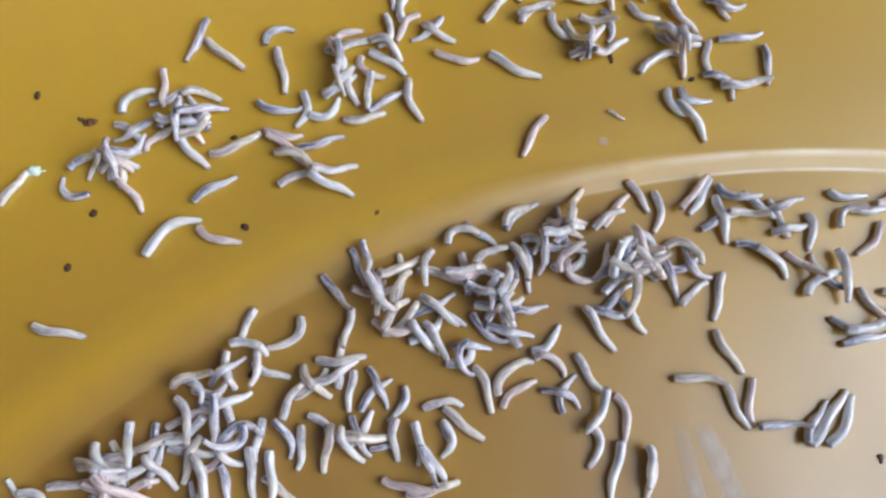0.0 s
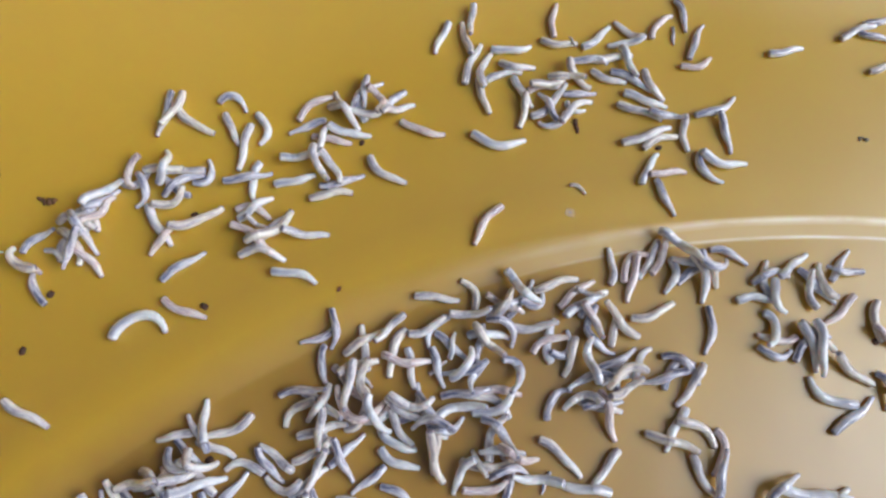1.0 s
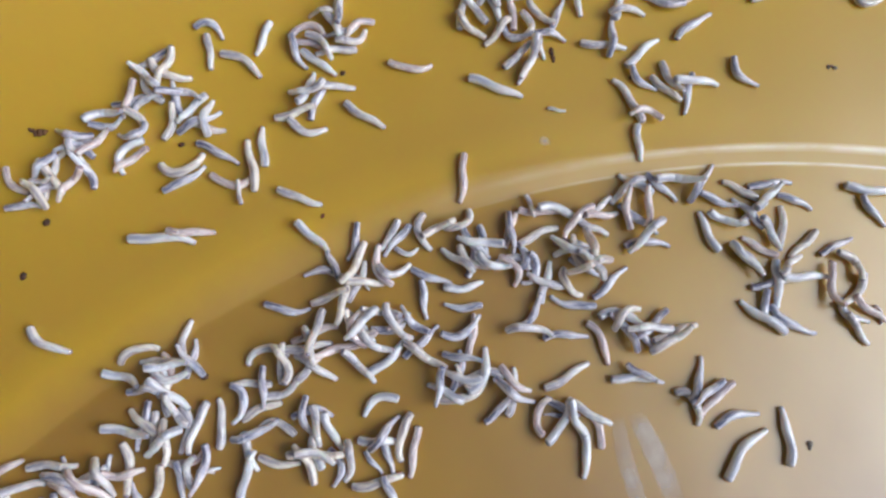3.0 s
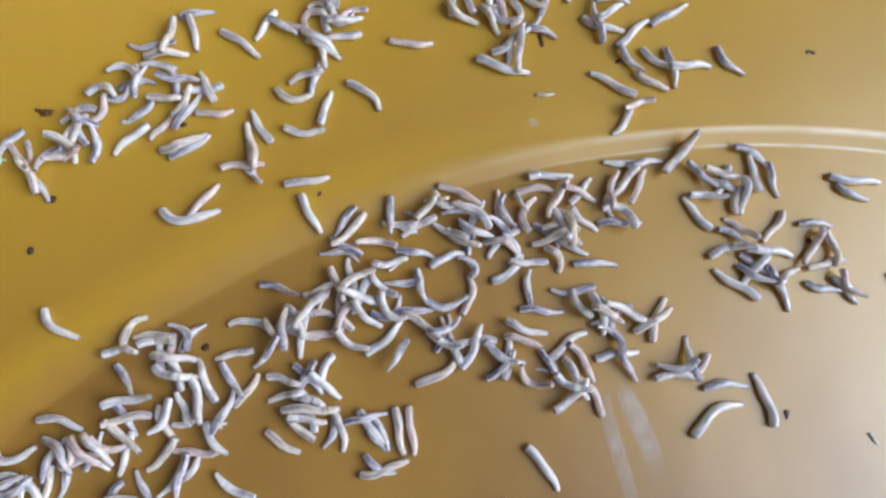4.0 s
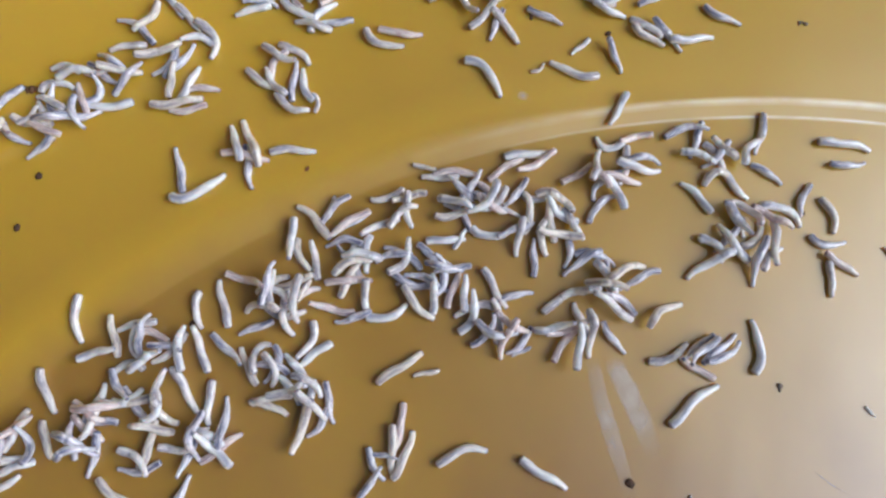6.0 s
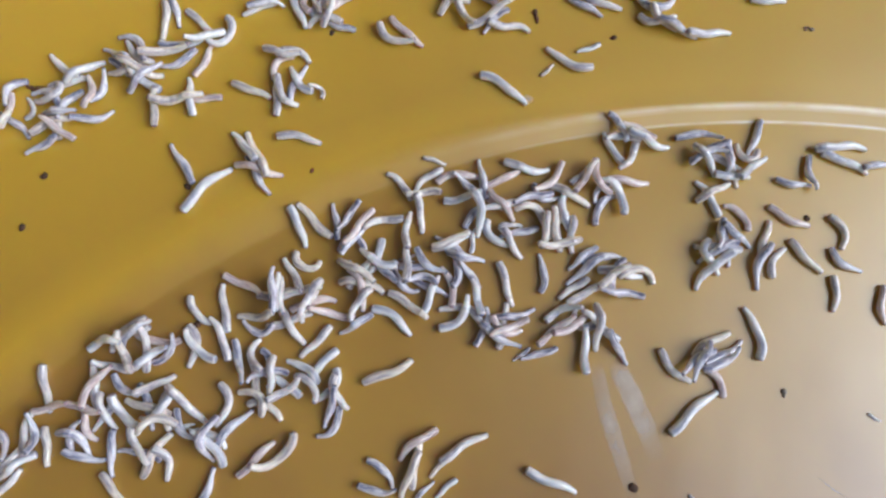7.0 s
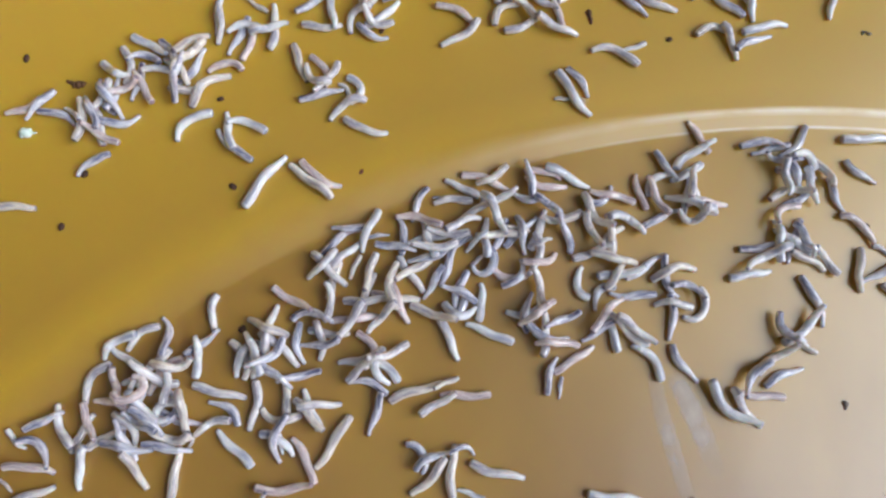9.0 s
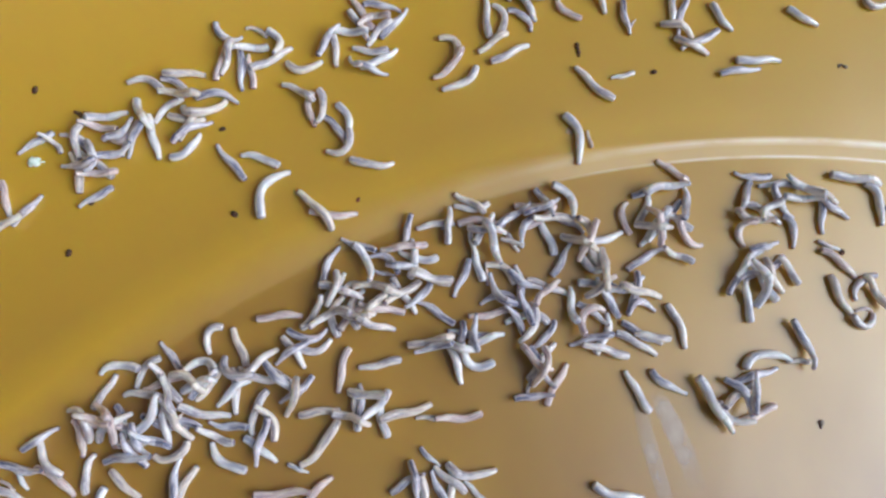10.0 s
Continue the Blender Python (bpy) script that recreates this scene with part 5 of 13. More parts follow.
    crawl(maggot(0.0082, 5), [(282, 508, -82, -53, -51), (279, 512, -34, -36, -36), (286, 512, -1, 14, 18), (297, 485, 22, -10, -17), (240, 491, -31, 0, 0), (292, 487, -38, 10, -11), (274, 485, -10, -17, -20), (285, 446, -21, -8, -8), (289, 433, -23, -4, -4), (293, 422, -23, 3, 3), (390, 464, -29, -2, -2), (416, 455, -3, 26, -20), (396, 459, 75, 0, 0), (374, 462, 12, -22, -10), (373, 472, -40, 5, 6), (386, 495, -67, 3, 3), (389, 521, -80, 6, 8)])
    crawl(maggot(0.0084, 0), [(878, 648, 47, 5, 5), (875, 645, 51, 10, 11), (894, 671, 20, -15, -8), (888, 655, 19, 2, 5), (920, 644, 58, 48, 52), (922, 647, 52, 38, 37), (922, 647, 52, 38, 37), (922, 647, 52, 38, 37), (922, 647, 52, 38, 37), (922, 647, 52, 38, 37), (922, 647, 52, 38, 37), (922, 647, 52, 38, 37), (922, 647, 52, 38, 37), (922, 647, 52, 38, 37), (922, 647, 52, 38, 37), (922, 647, 52, 38, 37), (922, 647, 52, 38, 37)])
    crawl(maggot(0.0075, 2), [(-161, 561, -93, 0, 0), (-140, 509, -93, 0, 0), (-143, 500, -93, 0, 0), (-156, 506, -93, 0, 0), (-189, 463, -93, 0, 0), (-145, 481, -145, -18, -37), (-147, 481, -159, -26, -28), (-148, 457, -177, -49, -59), (-121, 433, -152, 17, 9), (-123, 419, -163, 5, 3), (-133, 411, -197, 0, 0), (-137, 408, -222, 0, 0), (-140, 404, -256, -1, 0), (-161, 388, -340, 49, 47), (-167, 387, -386, 45, 50), (-169, 389, -388, 42, 42), (-160, 379, -377, 10, 10)])
    crawl(maggot(0.0092, 1), [(-173, -53, -92, 8, 8), (-174, -99, -140, -13, -22), (-156, -118, -228, -44, -47), (-139, -133, -187, 0, 0), (-130, -143, -181, -24, -23), (-149, -134, -167, -6, -5), (-146, -160, -164, -1, 1), (-178, -183, -187, -37, -38), (-149, -171, -201, 19, 19), (-126, -177, -195, -13, -13), (-133, -189, -191, -12, -13), (-155, -194, -188, -15, -15), (-154, -196, -183, -34, -35), (-145, -180, -161, -33, -30), (-158, -245, -72, -58, -75), (-165, -249, -108, -60, -51), (-202, -242, -101, 15, 15)])
    crawl(maggot(0.0055, 4), [(930, -91, -77, -48, -44), (930, -91, -77, -48, -44), (930, -91, -77, -48, -44), (930, -91, -77, -48, -44), (930, -91, -77, -48, -44), (1022, -79, -55, 0, 0), (1022, -79, -55, 0, 0), (1022, -79, -55, 0, 0), (729, -32, -72, 0, 0), (714, -55, -72, 0, 0), (691, 101, -72, 0, 0), (726, -161, -71, 2, 2), (726, -174, -143, 0, 0), (726, -188, -215, -2, -2), (690, -235, -198, 15, 15), (725, -211, -179, 0, 0), (729, -219, -180, 0, 0)])
    crawl(maggot(0.0078, 4), [(272, 571, -36, -66, -62), (271, 569, -33, -60, -42), (288, 550, -52, 37, 40), (281, 539, -52, 36, 27), (293, 522, -35, -35, -35), (282, 531, -30, 8, 8), (258, 529, -43, 30, 33), (259, 533, -44, 40, 45), (259, 533, -44, 40, 45), (259, 533, -44, 40, 45), (259, 533, -44, 40, 45), (259, 533, -44, 40, 45), (259, 533, -44, 40, 45), (259, 533, -44, 40, 45), (259, 533, -44, 40, 45), (259, 533, -44, 40, 45), (230, 651, -88, -60, -77)])
    crawl(maggot(0.0079, 0), [(353, 538, -27, 35, 36), (367, 542, -27, 31, 21), (353, 549, -19, 18, 15), (358, 562, 2, 40, 15), (341, 568, -41, 7, -17), (334, 563, -61, -21, -27), (335, 566, -73, -15, -15), (335, 566, -73, -15, -15), (335, 566, -73, -15, -15), (335, 566, -73, -15, -15), (335, 566, -73, -15, -15), (335, 566, -73, -15, -15), (335, 566, -73, -15, -15), (335, 566, -73, -15, -15), (335, 566, -73, -15, -15), (335, 566, -73, -15, -15), (335, 566, -73, -15, -15)])
    crawl(maggot(0.0079, 1), [(257, 665, 33, 0, 0), (258, 668, 32, 3, 4), (244, 679, 84, -15, -15), (253, 655, 66, 2, -1), (257, 659, 66, -1, -1), (257, 658, 65, 0, 0), (257, 658, 65, 0, 0), (257, 658, 65, 0, 0), (257, 658, 65, 0, 0), (257, 658, 65, 0, 0), (257, 658, 65, 0, 0), (257, 658, 65, 0, 0), (257, 658, 65, 0, 0), (257, 658, 65, 0, 0), (257, 658, 65, 0, 0), (257, 658, 65, 0, 0), (257, 658, 65, 0, 0)])
    crawl(maggot(0.0087, 2), [(-490, -508, -17, 9, 9), (-490, -508, -17, 9, 9), (-490, -508, -17, 9, 9), (-490, -508, -17, 9, 9), (-490, -508, -17, 9, 9), (-490, -508, -17, 9, 9), (-490, -508, -17, 9, 9), (-488, -507, -14, 8, 5), (-478, -495, 22, 69, 78), (-441, -537, 50, -8, -8), (-362, -520, 70, 2, 2), (-349, -520, 48, 1, 1), (-358, -532, 46, -4, -2), (-358, -532, 51, 0, 0), (-358, -532, 51, 0, 0), (-358, -532, 51, 0, 0), (-358, -532, 51, 0, 0)])
    crawl(maggot(0.0042, 5), [(498, 650, -74, 0, 0), (501, 655, -72, 2, 1), (499, 654, -91, -1, -1), (497, 654, -110, -4, -3), (633, 679, -118, 0, 0), (629, 673, -118, 0, 0), (629, 673, -118, 0, 0), (629, 673, -118, 0, 0), (629, 673, -118, 0, 0), (629, 673, -118, 0, 0), (629, 673, -118, 0, 0), (629, 673, -118, 0, 0), (629, 673, -118, 0, 0), (629, 673, -118, 0, 0), (629, 673, -118, 0, 0), (629, 673, -118, 0, 0), (629, 673, -118, 0, 0)])
    crawl(maggot(0.0076, 4), [(241, 563, 1, 0, 0), (221, 538, 13, -16, -16), (225, 526, 10, 2, 2), (253, 517, -13, -8, -8), (244, 509, -32, -7, -7), (236, 506, -65, 2, 2), (230, 501, -88, -59, -78), (230, 498, -88, -60, -77), (230, 498, -88, -60, -77), (230, 498, -88, -60, -77), (230, 498, -88, -60, -77), (230, 498, -88, -60, -77), (230, 498, -88, -60, -77), (230, 498, -88, -60, -77), (230, 498, -88, -60, -77), (222, 565, -164, 14, 14), (212, 633, -201, -24, -24)])
    crawl(maggot(0.0087, 3), [(137, 602, -64, -4, -4), (138, 605, -62, -3, -4), (155, 610, 6, 22, 21), (173, 609, -19, -65, -75), (173, 610, -16, -65, -80), (173, 612, -12, -65, -86), (173, 612, -12, -65, -86), (173, 612, -12, -65, -86), (173, 612, -12, -65, -86), (173, 612, -12, -65, -86), (173, 612, -12, -65, -86), (173, 612, -12, -65, -86), (173, 612, -12, -65, -86), (173, 612, -12, -65, -86), (173, 612, -12, -65, -86), (173, 612, -12, -65, -86), (173, 612, -12, -65, -86)])
    crawl(maggot(0.0092, 5), [(326, 4, 41, 50, 48), (311, -20, 60, -4, -4), (335, -30, 27, 7, 7), (315, -34, 16, -8, -9), (315, -42, 15, -25, -24), (299, -130, -20, -5, -5), (294, -133, 1, -19, -20), (263, -144, -7, 7, 7), (286, -152, 14, -1, -1), (248, -151, 21, -55, -48), (225, -191, 10, 15, 15), (224, -186, 7, 2, 2), (219, -216, -4, -14, -15), (244, -225, -84, -8, 0), (287, -202, -146, -5, -7), (293, -189, -157, -3, -3), (295, -178, -165, -2, -2)])
    crawl(maggot(0.0084, 2), [(891, -90, -17, 0, 0), (891, -90, -17, 0, 0), (891, -90, -17, 0, 0), (891, -90, -17, 0, 0), (892, -90, -18, -1, -1), (826, -84, -83, 6, 5), (870, -90, -34, 67, 36), (859, -86, 0, 1, 1), (891, -51, 17, 0, 0), (881, -42, 7, 50, 42), (910, -82, -38, 36, 35), (912, -78, -57, -6, -4), (897, -103, -122, 55, 55), (876, -82, -180, -27, -29), (854, -87, -152, 4, -3), (858, -66, -141, 62, 67), (877, -58, -133, 58, 54)])
    crawl(maggot(0.0084, 4), [(781, -58, -48, 10, 10), (732, -53, -74, -4, -5), (724, 19, -44, 1, 1), (718, 93, -103, -4, -3), (748, 93, -107, 1, 2), (745, 66, -89, 3, 3), (785, 50, -138, 2, 2), (761, 21, -109, -24, -16), (765, -27, -20, -4, -11), (731, -45, 21, 70, 76), (747, -34, 68, -10, 3), (776, -55, 21, 0, 0), (747, -45, 85, -3, -3), (746, -70, 51, 4, 6), (710, -61, -23, -17, -23), (686, -51, -56, 37, 25), (683, -44, -62, 26, 13)])
    crawl(maggot(0.0081, 1), [(-596, 331, -84, 8, 1), (-570, 336, -131, 90, 62), (-583, 321, -91, 73, 69), (-574, 327, -91, 64, 56), (-574, 332, -118, 36, 26), (-575, 329, -110, 49, 44), (-564, 331, -103, 7, 0), (-564, 322, -129, -50, -48), (-606, 304, -181, -5, -14), (-605, 300, -161, -7, -30), (-558, 304, -164, -21, -21), (-561, 310, -178, -2, 0), (-571, 305, -180, -8, -6), (-600, 260, -241, -30, -29), (-606, 257, -239, -6, -5), (-620, 277, -210, -14, -12), (-643, 218, -148, -54, -55)])
    crawl(maggot(0.0095, 1), [(-141, -122, -7, 39, 37), (-138, -131, 9, 1, 1), (-126, -129, 15, 65, 58), (-102, -140, 11, 1, 1), (-100, -136, 62, 49, 43), (-122, -110, 17, -41, -38), (-109, -120, 90, -80, -60), (-133, -149, 27, -12, -12), (-140, -137, 15, -4, -3), (-117, -128, 17, 0, 0), (-81, -138, -72, -33, -34), (-82, -154, -98, -5, -4), (-95, -134, -78, -2, -1), (-90, -127, -110, -7, -4), (-104, -153, -66, 1, 0), (-121, -140, -149, -9, -6), (-128, -123, -186, -6, -14)])
    crawl(maggot(0.0097, 5), [(563, 48, -20, -25, -26), (543, 41, -80, -42, -42), (521, 30, -99, -19, -19), (530, 43, -118, -11, -11), (504, 43, -52, -24, -24), (498, 52, 9, 0, 0), (464, 51, 0, -36, -34), (438, 40, 7, 18, 10), (442, 30, 36, 43, 38), (431, 24, 36, -26, -26), (415, 33, 47, -63, -62), (436, 14, 44, -13, -13), (428, 14, 40, -19, -19), (411, 26, 33, -22, -20), (411, 18, 27, -20, -20), (430, 16, 21, -6, -5), (415, -9, 30, -18, -18)])
    crawl(maggot(0.0095, 4), [(-555, -330, -160, 11, 10), (-504, -287, -151, 8, 8), (-476, -247, -168, 6, 6), (-501, -275, -206, 0, 0), (-506, -288, -207, 38, 36), (-491, -268, -185, -5, -8), (-492, -299, -216, -10, -10), (-548, -351, -152, 25, 24), (-526, -354, -170, 0, 0), (-502, -354, -166, -23, -23), (-478, -367, -197, 0, 0), (-452, -374, -156, 7, 7), (-447, -339, -123, -83, -50), (-457, -350, -85, 0, 0), (-489, -366, -79, -4, -2), (-501, -366, -69, -7, -7), (-512, -340, -52, 0, 0)])
    crawl(maggot(0.0079, 3), [(-378, -323, -98, 11, 11), (-361, -309, -180, 1, 1), (-344, -308, -167, 0, 0), (-330, -308, -149, -1, -1), (-327, -323, -69, -2, -2), (-300, -347, -58, 11, 11), (-306, -348, -68, 11, 11), (-384, -408, -33, 27, 35), (-376, -417, -13, 19, 24), (-357, -419, -24, -16, -14), (-359, -423, -24, -53, -48), (-346, -415, 28, 25, 26), (-341, -421, -12, 12, 11), (-349, -404, -1, -4, -2), (-319, -414, -33, -46, -42), (-335, -419, -17, -78, -77), (-353, -394, -36, -11, -10)])
    crawl(maggot(0.0080, 0), [(-536, 258, -135, -28, -28), (-476, 322, -136, -30, -31), (-485, 327, -172, 12, 10), (-496, 333, -194, 42, 42), (-500, 336, -186, 78, 67), (-514, 334, -166, -17, 7), (-527, 353, -232, -28, -27), (-511, 371, -158, 34, 34), (-534, 380, -146, 18, 18), (-549, 369, -151, 23, 23), (-539, 339, -222, -35, -24), (-546, 343, -226, 30, 33), (-553, 330, -172, -41, -41), (-553, 300, -188, 15, 23), (-574, 295, -178, 24, 27), (-561, 292, -171, 38, 41), (-572, 280, -132, 20, 11)])
    crawl(maggot(0.0089, 1), [(202, -11, -33, 84, 83), (132, -80, 1, 19, 19), (116, -86, -4, -10, -9), (100, -89, -6, 2, 1), (121, -92, 17, 17, 17), (112, -148, 56, 24, 24), (111, -134, 81, 3, 3), (129, -101, 76, 42, 44), (116, -127, 68, 3, 4), (114, -147, 60, -19, -19), (98, -133, 104, 26, 26), (83, -143, 113, 25, 26), (85, -158, 138, 4, 2), (94, -91, 106, 6, 6), (107, -98, 162, -63, -60), (92, -97, 169, 36, 38), (90, -129, 191, -5, -4)])
    crawl(maggot(0.0083, 5), [(-199, -316, -63, 22, 22), (-210, -300, -90, -10, -2), (-204, -294, -78, -10, -10), (-197, -288, -74, -21, -16), (-168, -324, -47, 3, 8), (-150, -331, -35, 0, 10), (-142, -376, -85, -59, -47), (-152, -365, -107, -8, -8), (-161, -372, -90, -1, 1), (-156, -391, -119, -8, -8), (-129, -402, -126, -52, -50), (-134, -377, -164, -17, -17), (-137, -363, -192, 22, 21), (-159, -329, -154, 50, 50), (-157, -310, -197, 31, 31), (-149, -337, -224, 16, 16), (-165, -310, -271, 22, 20)])
    crawl(maggot(0.0077, 2), [(315, 30, -85, 37, 42), (316, 44, -108, -77, -92), (294, 42, -101, 33, 33), (328, 49, -47, -47, -39), (344, 44, -45, -44, -40), (358, 38, 28, 0, -1), (315, 48, -7, -10, -14), (284, 11, -44, -49, -43), (279, 40, 39, 28, 28), (281, 43, 18, 39, 38), (292, 55, -28, 69, 63), (295, 102, 21, -3, -3), (271, 67, 42, -42, -43), (285, 65, 43, -5, -5), (297, 59, 35, 106, 63), (287, 84, -26, -11, -11), (256, 62, -25, -23, -24)])
    crawl(maggot(0.0095, 0), [(-435, -340, -52, 41, 43), (-462, -311, -100, -58, -19), (-470, -305, -180, 0, 0), (-457, -294, -152, 9, 7), (-470, -310, -120, -59, -43), (-428, -307, -97, -42, -38), (-424, -305, -89, -37, -36), (-405, -350, -136, -71, -87), (-373, -346, -109, 10, 9), (-368, -359, -93, 38, 33), (-336, -362, -94, -51, -50), (-344, -355, -102, -14, -10), (-351, -340, -93, -18, -20), (-356, -353, -106, -20, -22), (-365, -349, -96, -15, -16), (-360, -348, -117, -21, -20), (-364, -324, -106, 36, 35)])
    crawl(maggot(0.0101, 1), [(121, 264, -118, 5, 5), (108, 242, -115, 17, 17), (97, 232, -124, 18, 18), (124, 214, -136, -13, -13), (109, 202, -129, -21, -21), (94, 198, -98, -18, -19), (95, 179, -93, -4, -5), (110, 85, -7, -19, -21), (105, 93, -38, -21, -19), (123, 95, -17, -11, -10), (117, 93, 5, -31, -30), (88, 86, 5, -9, -9), (53, 95, 22, -9, -9), (56, 104, 11, 2, 2), (64, 90, -18, -15, -14), (60, 67, -52, 35, 37), (73, 60, -2, -18, -16)])
    crawl(maggot(0.0098, 3), [(-536, 210, -48, 16, 16), (-534, 215, -46, 38, 38), (-524, 217, -56, 5, 5), (-545, 217, -84, -1, -1), (-579, 232, -127, 41, 39), (-576, 200, -80, 13, 13), (-564, 220, -114, 70, 58), (-561, 205, -139, -6, -6), (-563, 208, -144, 3, 3), (-582, 206, -149, -3, -3), (-525, 287, -226, -38, -32), (-496, 214, -201, -33, -32), (-506, 250, -135, -2, -2), (-500, 248, -128, 21, 20), (-513, 189, -137, 52, 44), (-554, 190, -153, 0, 0), (-595, 219, -72, -7, -6)])
    crawl(maggot(0.0076, 4), [(-677, -463, -93, 0, 0), (-677, -463, -93, 0, 0), (-677, -463, -93, 0, 0), (-677, -463, -93, 0, 0), (-677, -463, -93, 0, 0), (-677, -463, -93, 0, 0), (-677, -463, -93, 0, 0), (-672, -462, -98, 12, 6), (-669, -426, -74, 12, 12), (-658, -422, -70, 17, 17), (-663, -438, -82, 0, 0), (-616, -405, -17, -48, -45), (-589, -418, -16, -18, -15), (-626, -407, 9, -34, -32), (-626, -408, 26, -30, -26), (-622, -400, 8, 1, 0), (-591, -383, 7, 0, 0)])
    crawl(maggot(0.0078, 2), [(318, 32, -63, -16, -16), (307, 38, -63, -16, -16), (305, 4, -43, 33, 36), (329, -13, -8, 49, 48), (305, -7, -21, -49, -43), (330, -31, -7, 0, 4), (340, 0, -30, 14, 18), (334, -19, -19, 6, 6), (338, -66, 15, -8, -9), (341, -63, -67, -19, -23), (367, -74, -141, 3, 1), (371, -62, -206, 37, 28), (368, -101, -208, -4, 4), (330, -117, -172, 10, 3), (290, -135, -131, 67, 58), (282, -138, -121, 66, 59), (300, -126, -38, -12, -7)])
    crawl(maggot(0.0095, 1), [(328, -377, -100, -13, -13), (319, -345, -124, -34, -16), (311, -314, -194, 75, 49), (305, -283, -223, 53, 50), (325, -311, -256, 20, 20), (343, -342, -256, 38, 40), (345, -304, -243, 38, 41), (376, -304, -241, -1, -1), (361, -270, -280, -2, -2), (347, -258, -297, 1, 1), (306, -221, -322, 3, 3), (293, -209, -326, 3, 3), (263, -237, -324, 0, 0), (243, -274, -301, -15, -15), (233, -261, -327, 8, 8), (230, -283, -331, -1, -1), (222, -268, -299, -2, -2)])
    crawl(maggot(0.0108, 4), [(74, -198, 43, -60, -60), (97, -209, -5, 12, 12), (97, -215, 5, 42, 40), (94, -245, -9, -21, -20), (83, -246, 7, 13, 13), (95, -247, 21, -11, -9), (96, -245, 21, 35, 37), (37, -270, 35, 16, 16), (17, -276, 35, 27, 27), (10, -289, 35, -10, -10), (-23, -303, 23, 8, 8), (-44, -295, 21, -32, -31), (-35, -319, 18, -15, -15), (-50, -317, 12, -6, -6), (-69, -322, 18, -9, -9), (-68, -311, 8, 6, 6), (-77, -324, 16, 1, 1)])
    crawl(maggot(0.0078, 1), [(-365, 249, -8, 24, 25), (-351, 253, -1, 15, 15), (-347, 251, -17, -46, -42), (-346, 234, -24, 24, 24), (-370, 220, -26, 18, 18), (-375, 217, -27, 6, 6), (-412, 277, -16, 20, 20), (-380, 258, 7, 20, 20), (-367, 252, 8, 6, 7), (-384, 249, -19, -25, -25), (-405, 328, 66, 13, 13), (-414, 337, 20, 22, 22), (-414, 345, 35, 25, 24), (-417, 357, 52, 31, 29), (-408, 358, 72, 2, 2), (-405, 370, 84, 1, 1), (-408, 367, 103, 0, 0)])
    crawl(maggot(0.0079, 1), [(-575, -403, 22, -11, -10), (-563, -392, 11, -9, -3), (-546, -380, -6, 5, 13), (-529, -367, -28, 39, 37), (-513, -355, -46, 57, 54), (-490, -341, -63, 56, 64), (-528, -383, 6, 24, 23), (-564, -404, -25, 45, 58), (-560, -428, 59, 26, 28), (-569, -413, -2, -13, -14), (-590, -399, -72, 32, 45), (-588, -364, -120, -58, 7), (-609, -364, -152, -6, 8), (-589, -353, -112, -14, -26), (-618, -346, -193, 26, 28), (-649, -343, -183, 8, 7), (-643, -347, -184, 0, -2)])
    crawl(maggot(0.0099, 3), [(682, -11, 29, -47, -47), (685, 5, -23, -51, -53), (709, 0, -69, -5, -24), (707, 2, -59, 11, 7), (729, -18, -79, 20, 14), (723, -10, -77, 17, 11), (721, -31, -91, 16, 12), (713, -54, -175, -8, 1), (724, -33, -230, -22, -5), (711, -56, -243, -13, -30), (647, -54, -186, -15, -9), (689, -59, -176, -5, -4), (647, -64, -168, -4, 0), (679, -36, -194, 10, 11), (687, -27, -210, -21, -24), (652, -8, -238, 4, 4), (660, -56, -238, 4, 4)])
    crawl(maggot(0.0095, 2), [(803, 135, 4, 1, 1), (742, 104, -48, 0, 0), (740, 118, -48, 0, 0), (739, 132, -48, 0, 0), (731, 142, -101, -44, -37), (735, 198, -45, 2, 4), (725, 175, 7, -13, -13), (752, 202, -71, -40, -32), (782, 183, -103, -14, -14), (772, 182, -106, -10, -10), (741, 179, -114, 2, 2), (704, 213, -154, 0, 0), (719, 195, -148, 56, 53), (717, 175, -149, 25, 25), (705, 182, -132, -23, -24), (728, 181, -114, 3, 3), (715, 155, -179, 16, 16)])
    crawl(maggot(0.0087, 4), [(-493, -357, -105, 1, 5), (-488, -349, -98, 4, 4), (-483, -341, -92, -2, -2), (-477, -332, -85, -9, -9), (-472, -324, -76, -18, -17), (-460, -314, -70, -30, -32), (-457, -329, -83, -20, -13), (-465, -362, -52, 37, 40), (-461, -365, -60, 23, 25), (-445, -374, -47, 68, 61), (-442, -370, -85, 41, 34), (-413, -350, -70, -32, -35), (-396, -269, -57, -17, -16), (-392, -254, -66, -46, -39), (-392, -264, -69, -53, -44), (-407, -244, -77, 35, 36), (-455, -269, -122, -27, -25)])
    crawl(maggot(0.0101, 2), [(557, 494, 10, 14, 14), (557, 511, 29, 8, 8), (574, 485, 25, 24, 22), (576, 483, 42, 32, 31), (573, 508, 43, 2, 2), (585, 497, 34, -4, -4), (580, 513, 36, -17, -17), (557, 498, 29, 3, 2), (555, 492, 30, 0, 0), (556, 488, 33, 0, 0), (556, 474, 35, 80, 30), (559, 476, 68, 0, 0), (562, 477, 100, 0, 0), (565, 478, 128, 0, 0), (569, 482, 142, -10, -9), (563, 472, 225, 0, 0), (554, 474, 208, -2, -3)])
